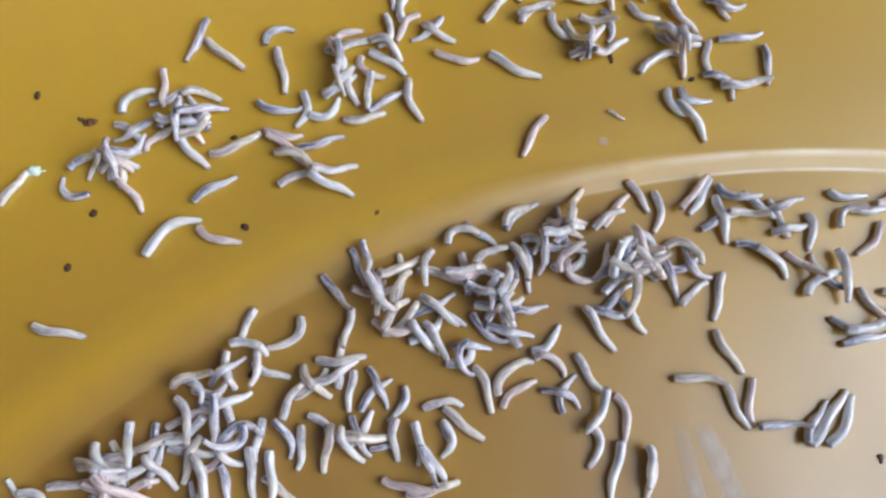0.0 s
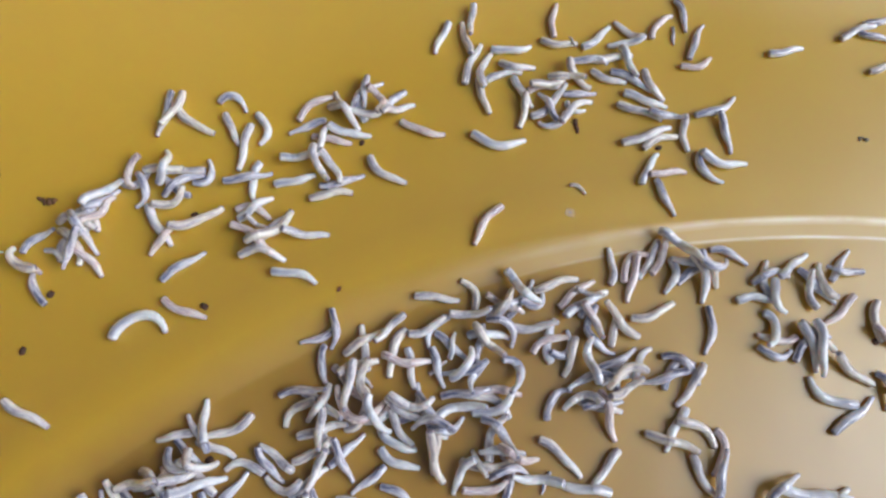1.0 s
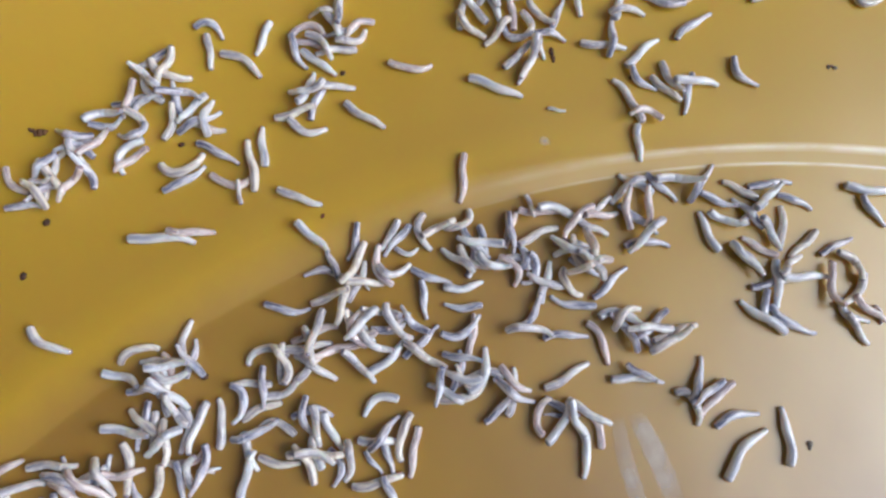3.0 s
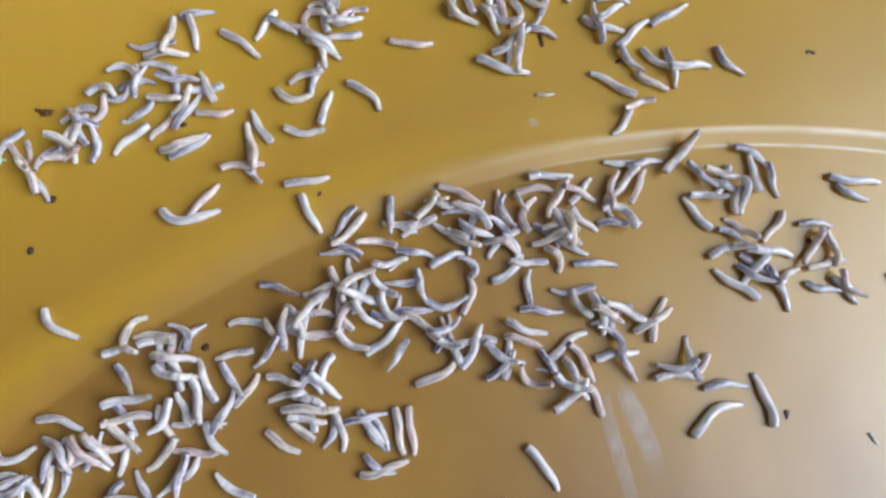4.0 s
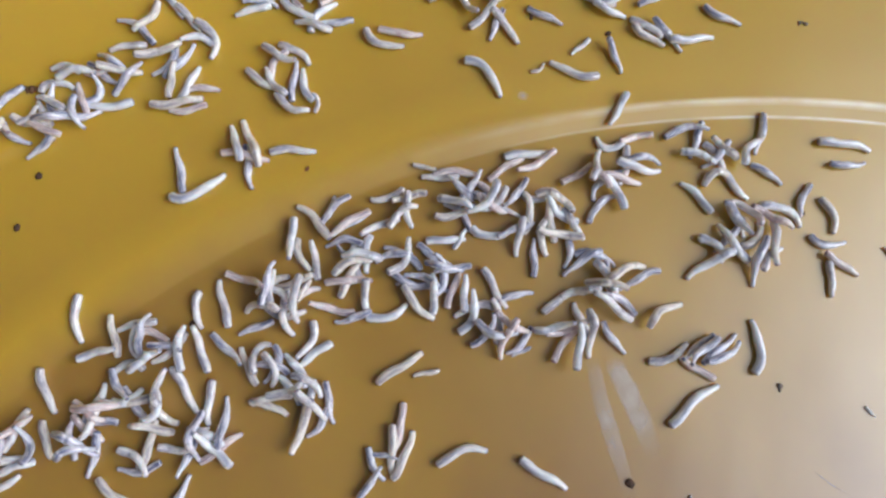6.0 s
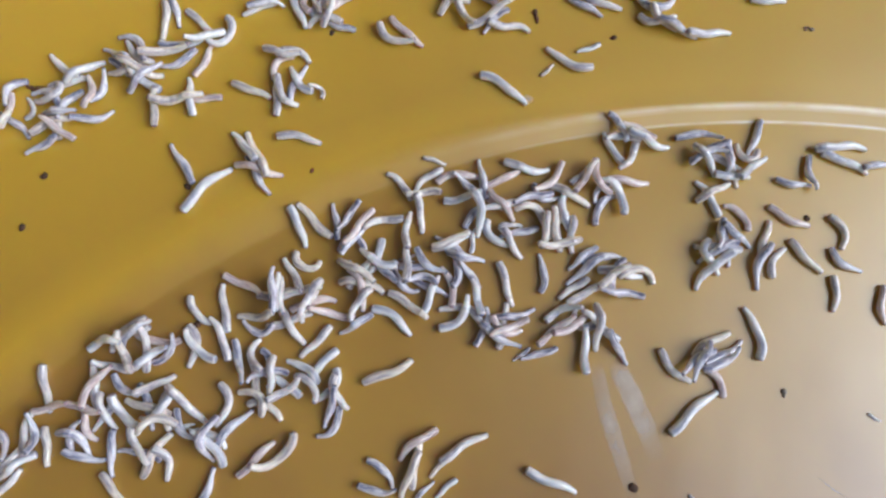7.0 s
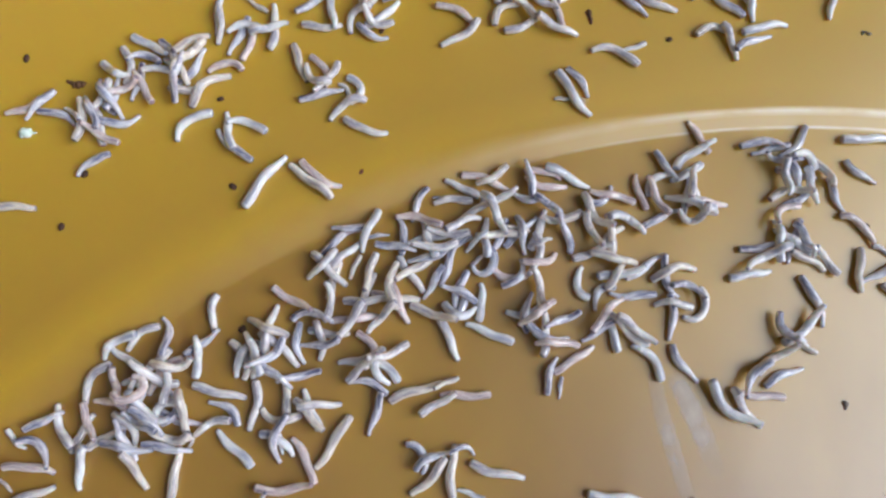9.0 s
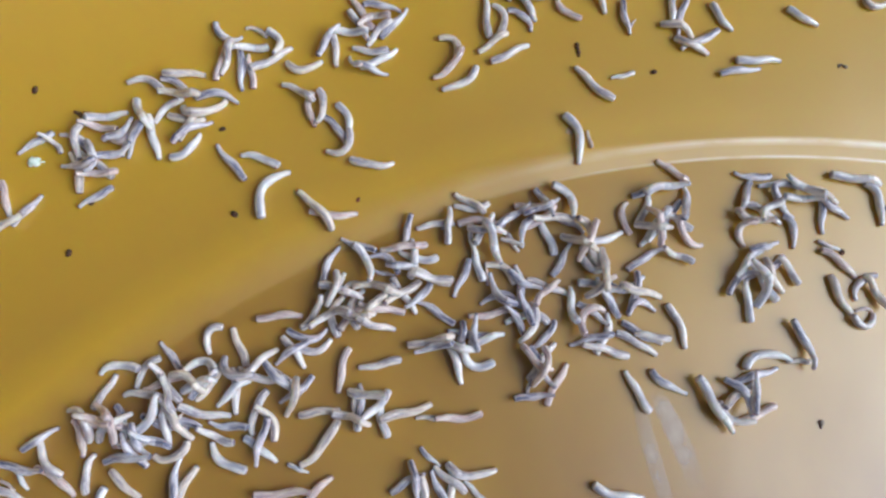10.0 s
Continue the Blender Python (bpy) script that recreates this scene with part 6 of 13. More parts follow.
    crawl(maggot(0.0099, 3), [(59, -72, -64, 0, 0), (91, -117, -34, 10, 14), (112, -113, 29, 43, 46), (119, -137, 58, -28, -27), (106, -146, 54, 9, 10), (143, -192, 65, 54, 84), (129, -202, 69, 33, 36), (132, -213, 66, 12, 8), (144, -207, 72, 29, 30), (148, -194, 80, 36, 37), (113, -193, 50, 45, 42), (33, -205, 110, 1, -1), (43, -186, 106, 0, -2), (63, -181, 115, 0, 1), (71, -212, 159, 7, 4), (70, -222, 174, -1, -7), (57, -222, 150, -72, -64)])
    crawl(maggot(0.0077, 2), [(-128, -259, -115, -39, -43), (-121, -248, -129, 0, 0), (-115, -242, -142, 0, 0), (-57, -243, -184, -54, -61), (-50, -255, -149, -17, -17), (-27, -310, -60, -60, -54), (-51, -352, -68, -21, -18), (-48, -396, -60, -30, -30), (-44, -440, -98, -19, -20), (-46, -468, -80, 40, 39), (-32, -489, -46, -43, -43), (-53, -480, -35, 11, 5), (-29, -483, -31, 2, -3), (-40, -464, -35, 3, -1), (-60, -439, -59, -72, -76), (-56, -449, 24, -69, -60), (-72, -455, 30, -9, -11)])
    crawl(maggot(0.0083, 3), [(-501, -311, -143, -29, -31), (-464, -287, -193, 5, 13), (-458, -273, -173, 2, 2), (-479, -301, -165, 9, 9), (-476, -305, -156, 17, 18), (-463, -313, -146, 25, 25), (-462, -327, -141, 7, 7), (-469, -351, -110, -46, -45), (-469, -361, -116, -25, -26), (-454, -366, -105, -65, -69), (-458, -374, -143, -44, -47), (-418, -364, -130, 23, 22), (-400, -270, -112, 15, 15), (-388, -249, -121, 39, 44), (-390, -261, -123, 44, 52), (-399, -282, -129, 19, 19), (-411, -285, -137, 11, 11)])
    crawl(maggot(0.0084, 5), [(170, -238, -24, -39, -37), (162, -210, -25, -48, -62), (134, -227, 2, -44, -46), (145, -204, 34, 101, 63), (149, -239, -22, 4, 4), (158, -275, 60, 10, 3), (163, -269, 50, 26, 21), (195, -244, 42, 49, 48), (177, -249, 27, 82, 74), (176, -240, 38, 61, 57), (164, -215, 73, 35, 29), (96, -206, 48, 6, 7), (100, -218, 68, -7, -7), (100, -179, 58, 56, 53), (142, -171, 79, -38, -31), (165, -140, 81, -1, -2), (143, -144, 122, 5, 15)])
    crawl(maggot(0.0080, 0), [(-538, -379, -49, -9, 6), (-543, -373, -39, -1, -1), (-544, -366, -42, -1, -1), (-545, -359, -47, -1, -1), (-546, -352, -53, 0, 0), (-541, -344, -69, -52, -48), (-563, -389, -63, -22, -8), (-577, -401, -48, -17, -9), (-570, -405, -135, -66, -57), (-570, -398, -121, -44, -58), (-556, -375, -65, 22, 24), (-542, -361, -28, -11, -8), (-555, -391, -43, -44, -40), (-572, -352, -22, 32, 36), (-590, -390, -56, -43, -40), (-611, -380, -4, 1, -3), (-627, -350, 41, -21, -22)])
    crawl(maggot(0.0084, 5), [(-167, -228, -63, -15, -15), (-166, -230, -76, 0, 0), (-162, -209, -64, 2, 4), (-140, -200, -83, -2, 1), (-131, -199, -53, 21, 20), (-136, -187, -65, 25, 25), (-202, -285, -74, 36, 37), (-198, -268, -151, 0, 0), (-217, -296, -189, 5, 5), (-239, -293, -195, 46, 50), (-256, -304, -168, 46, 49), (-296, -325, -171, -76, -68), (-280, -318, -95, 2, -4), (-291, -296, -158, 44, 45), (-286, -295, -166, 9, 9), (-290, -298, -140, -1, -1), (-288, -283, -141, -12, -12)])
    crawl(maggot(0.0095, 5), [(432, 12, -51, 54, 48), (454, -20, -11, -50, -50), (464, -37, -38, -50, -51), (474, -14, -66, -32, -38), (444, -32, -73, 38, 32), (461, -69, -129, 9, 11), (462, -114, -138, 0, 0), (395, -147, -166, 0, 0), (438, -124, -173, -1, -2), (433, -133, -156, 11, 11), (644, -59, -153, 21, 21), (629, -20, -90, -8, -8), (627, -27, -100, -6, -4), (611, -39, -39, 4, 4), (617, -36, 9, 1, 1), (624, -41, 37, -14, -13), (614, -54, 31, -53, -77)])
    crawl(maggot(0.0086, 2), [(626, 141, 22, 7, 3), (660, 125, 18, -17, -17), (651, 139, 12, -43, -46), (647, 144, 50, -5, -9), (656, 151, 115, -38, -34), (674, 124, 130, -33, -20), (675, 113, 134, -6, -4), (658, 135, 173, -34, -36), (662, 135, 187, -24, -25), (667, 135, 204, -20, -21), (678, 132, 264, -3, 3), (695, 140, 272, 11, 21), (699, 128, 255, 22, 21), (710, 102, 273, 13, 15), (699, 113, 288, 35, 18), (702, 92, 269, 12, 12), (714, 115, 304, 31, 17)])
    crawl(maggot(0.0095, 0), [(173, 37, -7, -21, -19), (178, 38, -1, -37, -39), (182, 32, 5, 10, 11), (151, 21, -55, -41, -43), (167, -1, -134, 0, 0), (202, 14, -204, 0, 0), (192, 12, -181, 66, 57), (193, 3, -110, 18, 18), (199, 25, -80, 2, 2), (189, 30, -124, -48, -47), (211, 31, -171, 14, 14), (182, -7, -206, 46, 50), (167, -7, -190, 36, 39), (170, -14, -175, 0, 0), (162, -60, -102, -38, -34), (144, -78, -63, -39, -38), (209, -73, -18, -12, -10)])
    crawl(maggot(0.0086, 2), [(12, -23, 42, -62, -91), (3, 23, -42, 5, 25), (33, -6, -42, -12, -11), (52, -5, -76, 2, 12), (39, -19, -68, 0, 0), (26, -36, -63, -6, -6), (32, -19, -19, 3, 3), (10, -21, -3, -22, -24), (73, -60, 17, -2, -1), (79, -73, -24, -9, -5), (56, -88, -40, 29, 31), (46, -60, -13, 10, 6), (44, -52, -103, -2, -1), (29, -45, -122, 0, 5), (-2, -40, -162, -15, -8), (7, -44, -132, -4, -18), (33, -57, -113, 0, 0)])
    crawl(maggot(0.0078, 3), [(-267, 411, -61, -61, -46), (-316, 415, -61, -61, -47), (-340, 420, -81, -55, -55), (-318, 418, -134, -34, -36), (-302, 437, -138, -12, -12), (-314, 452, -103, 15, 15), (-308, 466, -109, -3, -3), (-301, 448, -139, -3, -3), (-301, 432, -194, -4, -4), (-299, 434, -177, 0, 0), (-297, 448, -155, -3, -3), (-406, 415, -213, -76, -59), (-417, 398, -138, 39, 39), (-430, 397, -162, 50, 54), (-417, 387, -172, 30, 41), (-405, 404, -156, 16, 19), (-412, 415, -172, -3, -3)])
    crawl(maggot(0.0091, 1), [(183, 89, 9, -7, -16), (263, 105, 48, -4, -5), (268, 100, 37, -9, -9), (239, 91, 53, -1, 0), (228, 92, 80, 40, 39), (242, 112, 11, 2, -9), (250, 114, 2, 16, 10), (268, 115, 2, -35, -31), (238, 108, 14, -9, -9), (232, 111, 33, -14, -13), (206, 89, 25, 20, 18), (207, 98, -3, -2, 1), (179, 107, -21, -34, -12), (195, 92, -21, 3, 2), (184, 83, -12, 41, 35), (184, 74, 29, -23, -24), (193, 67, 33, 35, 32)])
    crawl(maggot(0.0098, 0), [(-333, -139, -135, -58, -56), (-349, -149, -131, -47, -48), (-364, -155, -156, -24, -23), (-403, -143, -170, 13, 13), (-393, -138, -139, -1, -1), (-292, -174, -140, 52, 52), (-282, -165, -164, 86, 68), (-329, -163, -212, 31, 33), (-341, -166, -250, 17, 17), (-338, -168, -254, 4, 4), (-344, -177, -261, -9, -9), (-348, -179, -267, 5, 5), (-319, -192, -327, -65, -113), (-318, -217, -373, 36, 34), (-323, -244, -401, -9, -6), (-334, -250, -312, 76, 67), (-359, -257, -369, 41, 42)])
    crawl(maggot(0.0078, 2), [(-390, 462, 29, -68, -67), (-398, 471, -5, -84, -88), (-401, 477, -19, -78, -71), (-403, 480, 0, -110, -83), (-400, 477, 20, -90, -100), (-405, 497, -14, -51, -52), (-413, 485, -21, -66, -66), (-451, 476, 21, 6, 5), (-453, 465, -9, 0, 0), (-456, 457, -34, 0, 0), (-468, 437, -74, -1, 0), (-452, 435, -56, 0, 0), (-465, 421, -90, -5, -5), (-482, 411, -103, -9, -8), (-473, 412, -93, 8, 9), (-474, 457, -62, 0, 0), (-462, 444, -25, 76, 67)])
    crawl(maggot(0.0095, 5), [(-292, 235, 18, 1, 1), (-291, 232, 29, -15, -15), (-311, 215, 42, 4, 4), (-313, 201, 56, 25, 28), (-270, 228, 67, 42, 42), (-316, 185, 6, 17, 17), (-387, 225, -27, -13, -13), (-294, 137, -96, 13, 24), (-309, 121, -99, -7, 13), (-304, 112, -90, -4, 12), (-287, 87, -61, 3, 7), (-291, 54, -5, 1, 1), (-231, -59, 33, -25, -16), (-214, -41, 21, -40, -34), (-221, -36, 38, -27, -26), (-229, -36, 55, -15, -15), (-237, -38, 69, -13, -14)])
    crawl(maggot(0.0079, 3), [(345, 46, -68, -78, -70), (450, 122, -129, 1, 1), (457, 135, -105, -40, -36), (463, 117, -110, 5, 2), (432, 102, -120, 0, 2), (453, 142, -147, 0, 0), (448, 173, -207, 0, -1), (449, 174, -161, 3, 7), (441, 171, -144, -4, -4), (444, 156, -168, -85, -88), (438, 156, -240, -26, -23), (458, 113, -307, 16, 17), (435, 126, -288, 16, 15), (429, 136, -341, 1, 1), (410, 95, -316, -57, -53), (372, 88, -332, 13, 2), (417, 94, -292, 21, 20)])
    crawl(maggot(0.0055, 3), [(165, -541, -45, 0, 0), (165, -541, -45, 0, 0), (165, -541, -45, 0, 0), (165, -541, -45, 0, 0), (165, -541, -45, 0, 0), (165, -541, -45, 0, 0), (165, -541, -45, 0, 0), (166, -542, -45, 0, 0), (163, -541, -67, 1, 1), (139, -609, -86, 0, 0), (89, -521, -139, 2, 2), (84, -514, -153, -28, -28), (78, -506, -122, -27, -27), (81, -519, -173, 2, 2), (36, -508, -201, 0, 1), (50, -502, -201, 1, 1), (58, -472, -224, 0, 0)])
    crawl(maggot(0.0054, 3), [(235, 463, -3, 0, 0), (295, 471, -2, 2, 2), (280, 479, -28, 69, 73), (255, 482, -104, 1, 1), (270, 493, -39, 0, 0), (287, 508, -6, -17, 2), (259, 457, -77, 2, 2), (270, 473, -137, 2, 3), (380, 367, -117, 1, 1), (386, 366, -125, 0, 0), (393, 371, -161, -2, -2), (395, 375, -154, -3, -3), (383, 367, -137, 29, 29), (373, 374, -151, -1, -1), (373, 377, -161, -2, -2), (374, 384, -157, -1, -1), (379, 386, -165, -1, -1)])
    crawl(maggot(0.0092, 3), [(328, 6, 35, 0, 0), (362, 4, 66, -43, -43), (348, -55, 19, 0, 0), (357, -61, 19, 0, 0), (402, -52, -4, -18, -20), (393, -79, -16, -1, -5), (401, -96, -16, -49, -41), (383, -154, -93, -7, -13), (412, -136, -65, -16, -27), (414, -134, -76, -15, -3), (443, -106, -10, 1, -1), (412, -95, 1, 36, 31), (416, -98, -9, -58, -58), (368, -69, -11, -32, -33), (327, -94, 11, 11, 9), (314, -101, -3, 23, 23), (314, -71, -13, -2, 1)])
    crawl(maggot(0.0095, 2), [(108, -2, -84, -3, -8), (116, -25, -149, -37, -37), (146, -55, -84, -96, -72), (111, -71, 1, 1, 1), (104, -70, 34, -10, -10), (118, -95, 30, 18, 18), (92, -123, 26, 49, 49), (78, -123, 0, 34, 33), (91, -119, 21, 6, 5), (83, -120, 79, 48, 48), (108, -94, 101, 65, 62), (82, -88, 162, 6, 10), (80, -105, 188, -26, -26), (53, -91, 197, -1, -1), (65, -80, 226, -112, -121), (107, -63, 216, 1, 3), (108, -86, 127, -46, -46)])
    crawl(maggot(0.0079, 2), [(940, 196, -48, 0, 0), (824, 153, 24, 0, 1), (792, 161, 55, 0, 0), (748, 164, 80, 23, 43), (806, 163, 3, 1, 1), (752, 190, 0, 56, 32), (775, 140, -23, -23, -22), (765, 140, -86, 17, 18), (759, 143, -72, 13, 13), (757, 106, -51, -31, -33), (818, 85, -9, 10, 9), (809, 69, -3, 13, 13), (809, 94, -18, 49, 44), (806, 88, -14, 35, 34), (780, 74, -72, 12, 12), (810, 89, -57, -6, -6), (803, 88, -94, 4, 4)])
    crawl(maggot(0.0090, 0), [(368, 118, -92, -28, -29), (430, 164, -136, 34, 29), (415, 167, -119, 2, 1), (438, 179, -162, 44, 43), (430, 176, -122, 6, 7), (420, 164, -107, -2, -1), (427, 162, -142, 29, 28), (457, 124, -119, -12, -8), (452, 125, -108, -18, -16), (471, 99, -103, -14, -6), (474, 142, -120, -26, -27), (508, 102, -148, -23, -23), (522, 109, -153, 6, 4), (506, 74, -176, -20, -21), (495, 56, -231, -39, -28), (503, 95, -234, 0, -36), (476, 72, -205, 14, 22)])
    crawl(maggot(0.0083, 5), [(-620, -353, 10, -9, -9), (-591, -289, 81, 2, 3), (-565, -297, 110, 0, 0), (-559, -329, 111, 11, 11), (-566, -332, 111, 11, 11), (-572, -346, 111, 11, 11), (-630, -392, 111, 11, 11), (-674, -423, 54, -25, -25), (-624, -404, 82, 17, 17), (-603, -424, 100, 20, 20), (-614, -422, 78, -56, -50), (-593, -419, 112, -13, -13), (-596, -425, 114, -14, -13), (-611, -419, 137, -26, -25), (-589, -411, 114, 5, 5), (-608, -414, 126, 4, 4), (-589, -397, 128, -13, -12)])
    crawl(maggot(0.0098, 0), [(-740, -139, -10, 10, 10), (-741, -122, -30, -35, -35), (-717, -132, -27, 3, 3), (-706, -121, -29, -15, -15), (-703, -140, -34, 8, 8), (-685, -138, -59, -29, -30), (-683, -147, -29, 31, 31), (-664, -178, -44, 39, 36), (-652, -186, -49, 43, 42), (-649, -195, -58, 16, 18), (-531, -225, -134, 37, 35), (-532, -255, -106, -36, 13), (-512, -254, -95, 36, 24), (-532, -248, -94, 57, 47), (-556, -282, -131, 13, 11), (-572, -332, -107, 71, 58), (-570, -294, -189, 35, 33)])
    crawl(maggot(0.0077, 4), [(318, 32, 1, 0, 0), (326, 80, 21, 13, 4), (338, 34, 79, 13, 13), (356, 17, 118, 22, 22), (338, 2, 105, 9, 9), (325, -3, 95, 0, 0), (320, 28, 113, -47, -47), (306, 29, 83, -39, -36), (309, 1, 51, 0, 0), (308, -1, 51, -1, -1), (315, -8, 53, -2, -2), (321, 3, 75, 15, 15), (318, 7, 46, 0, 0), (286, -8, 51, 26, 26), (313, -23, 55, -38, -40), (305, 5, 136, -60, -77), (303, -3, 86, 0, 0)])
    crawl(maggot(0.0081, 3), [(128, 40, -47, -66, -60), (95, 39, -27, 9, 5), (101, 17, -2, -18, -24), (73, 33, -86, 3, -3), (113, 22, -41, -45, -39), (43, -10, -11, -23, -23), (96, -38, 9, 19, 19), (74, -27, 22, -44, -43), (121, -29, -24, -2, 5), (99, -42, -12, -11, -11), (100, -46, 22, 11, 11), (93, -39, 28, -4, 4), (73, -33, 52, -24, -19), (64, -26, 115, -3, -6), (64, -26, 89, -4, -5), (64, -26, 98, 0, 0), (64, -25, 105, 2, 3)])
    crawl(maggot(0.0080, 4), [(-134, -47, 69, -39, -40), (-114, -35, -9, -44, -46), (-141, -43, 18, -21, -18), (-131, -36, -1, 11, 7), (-125, -44, -7, -15, -21), (-128, -78, -82, 7, 2), (-138, -76, -101, -4, -12), (-141, -89, -53, 0, 0), (-192, -19, -82, 26, 26), (-189, -52, -82, 16, 17), (-189, -88, -27, 88, 112), (-203, -100, -69, 10, 10), (-172, -125, -65, -30, -32), (-167, -99, -89, -1, -1), (-159, -98, -104, 4, 2), (-160, -102, -119, 9, 6), (-146, -122, -128, 11, 11)])
    crawl(maggot(0.0083, 2), [(-648, 243, -144, -25, -26), (-658, 248, -118, -131, -81), (-658, 243, -146, -129, -64), (-651, 234, -182, -5, -12), (-644, 219, -234, 55, 50), (-652, 224, -172, -32, -48), (-658, 226, -185, 49, 42), (-669, 222, -264, -42, -31), (-708, 189, -245, -27, -26), (-681, 225, -289, -61, -52), (-706, 245, -206, 46, 46), (-689, 257, -212, 9, 9), (-698, 226, -251, 48, 52), (-676, 234, -286, 67, 5), (-679, 235, -243, -30, -29), (-685, 226, -228, -30, -24), (-741, 206, -211, 28, 31)])
    crawl(maggot(0.0090, 3), [(455, 152, -119, -6, -7), (487, 155, -179, -17, -48), (497, 158, -194, 0, 0), (506, 159, -220, 12, 19), (559, 148, -140, 105, 68), (582, 60, -214, -37, -39), (590, 74, -246, -9, -15), (604, 62, -225, -19, -19), (604, 56, -227, -36, -37), (610, 43, -227, 3, 3), (636, 52, -241, 17, 18), (628, 31, -291, -10, 0), (642, 34, -281, -1, 4), (669, 23, -245, -95, -70), (651, -23, -278, -9, 28), (638, -14, -209, 14, 14), (628, -15, -134, 16, 16)])
    crawl(maggot(0.0093, 1), [(523, -245, -94, 23, 24), (542, -246, -98, -19, -19), (519, -193, -99, -47, -49), (630, -257, -133, 63, 62), (581, -262, -140, 27, 27), (592, -275, -149, 25, 25), (586, -253, -138, 17, 17), (580, -258, -160, -54, -57), (581, -281, -217, 0, 0), (583, -299, -208, -36, -39), (621, -314, -233, 34, 34), (622, -340, -191, -6, -6), (635, -344, -211, -16, -17), (615, -360, -208, 55, 58), (596, -327, -185, -3, -3), (616, -331, -167, -23, -23), (628, -326, -157, 3, 6)])
    crawl(maggot(0.0095, 0), [(-245, -204, 30, 19, 19), (-196, -159, 4, -21, -21), (-199, -156, 15, -11, -12), (-180, -150, 4, -3, -3), (-159, -159, -10, 13, 14), (-185, -190, -35, -2, -2), (-187, -192, -32, -5, -4), (-219, -183, -120, 18, 23), (-225, -188, -78, 37, 37), (-217, -185, -86, 41, 43), (-214, -211, -56, 0, 4), (-225, -164, -11, -51, -53), (-222, -152, -6, -17, -16), (-201, -148, 2, -23, -20), (-162, -153, 4, 1, 0), (-173, -159, 86, -47, -52), (-181, -123, 86, -47, -52)])
    crawl(maggot(0.0099, 3), [(54, -77, 7, 36, 37), (52, -117, 10, -56, -64), (45, -119, 12, -39, -38), (54, -114, -1, -3, 1), (28, -118, -43, -20, -18), (-40, -119, -21, -27, -31), (-50, -176, 43, 13, 13), (-43, -194, 43, 5, 5), (-57, -151, 23, -8, -6), (-22, -188, 36, 53, 52), (-14, -198, -36, -25, -25), (-14, -205, -35, 1, -1), (7, -214, -40, -37, -41), (-22, -194, -28, 3, 3), (-8, -219, -68, 9, 9), (-15, -225, -97, -1, -2), (19, -222, -73, 4, 4)])
    crawl(maggot(0.0083, 3), [(-700, -484, -58, -14, -14), (-700, -484, -58, -14, -14), (-700, -484, -58, -14, -14), (-700, -484, -58, -14, -14), (-700, -484, -58, -14, -14), (-700, -484, -58, -14, -14), (-700, -484, -58, -14, -14), (-693, -482, -63, -18, -19), (-700, -492, -88, 14, 45), (-716, -481, -161, -1, 2), (-714, -473, -144, 8, 9), (-649, -456, -70, 27, 28), (-660, -457, -52, -23, 2), (-667, -463, -84, 15, 26), (-667, -459, -100, 21, 31), (-652, -501, -106, -7, -7), (-650, -501, -108, 0, 0)])
    crawl(maggot(0.0079, 1), [(-536, 258, -60, 0, 0), (-524, 258, -95, 0, 0), (-512, 191, -123, -2, -2), (-499, 124, -151, -3, -3), (-568, 219, -147, 5, 5), (-547, 226, -145, 9, 9), (-551, 207, -142, 12, 12), (-451, 245, -136, 21, 21), (-423, 217, -165, -2, -2), (-426, 214, -165, -14, -14), (-404, 248, -180, -16, -16), (-416, 266, -179, -8, -7), (-447, 355, -178, 13, 13), (-437, 352, -176, 36, 36), (-453, 309, -174, 58, 57), (-444, 306, -194, -3, -3), (-471, 383, -283, -1, 1)])
    crawl(maggot(0.0091, 5), [(-166, 329, 34, 10, 9), (-174, 325, 28, 11, 11), (-182, 312, 16, 16, 15), (-173, 311, 5, 22, 22), (-186, 313, 0, 37, 36), (-186, 305, 2, 43, 40), (-195, 336, 67, -12, -10), (-195, 346, 78, 8, 10), (-196, 323, 81, -14, -18), (-205, 286, 85, 1, 0), (-216, 282, 67, -14, -14), (-226, 278, 46, -7, -8), (-228, 285, 31, -9, -24), (-264, 243, 34, 31, 15), (-263, 255, 17, 5, 1), (-273, 243, 3, 13, 31), (-225, 241, -56, -36, -36)])
    crawl(maggot(0.0083, 5), [(107, -82, 15, -2, -7), (129, -136, 2, 41, 41), (220, -103, 51, -55, -61), (189, -97, 73, -8, -6), (206, -82, 63, 1, -1), (228, -128, -16, 7, -1), (228, -90, 58, 30, 30), (255, -91, 96, -31, -30), (261, -105, 102, 10, 10), (269, -73, 88, -10, -10), (285, -107, 92, 31, 31), (219, -124, 107, -1, -1), (220, -192, 197, 17, 16), (212, -198, 210, -7, -7), (210, -186, 203, -6, -6), (205, -166, 232, -23, -26), (199, -174, 227, -37, -35)])
    crawl(maggot(0.0090, 2), [(-553, -500, -103, 39, 37), (-553, -500, -103, 39, 37), (-553, -500, -103, 39, 37), (-553, -500, -103, 39, 37), (-553, -500, -103, 39, 37), (-553, -500, -103, 39, 37), (-553, -500, -103, 39, 37), (-554, -500, -106, 32, 36), (-576, -513, -141, 85, 82), (-571, -458, -114, -10, -9), (-541, -451, -89, 20, 19), (-512, -432, -12, -23, -25), (-512, -448, -45, -28, -29), (-469, -404, -11, 34, 34), (-518, -425, -8, -2, -5), (-529, -412, 18, -3, -3), (-508, -451, 89, -12, -15)])
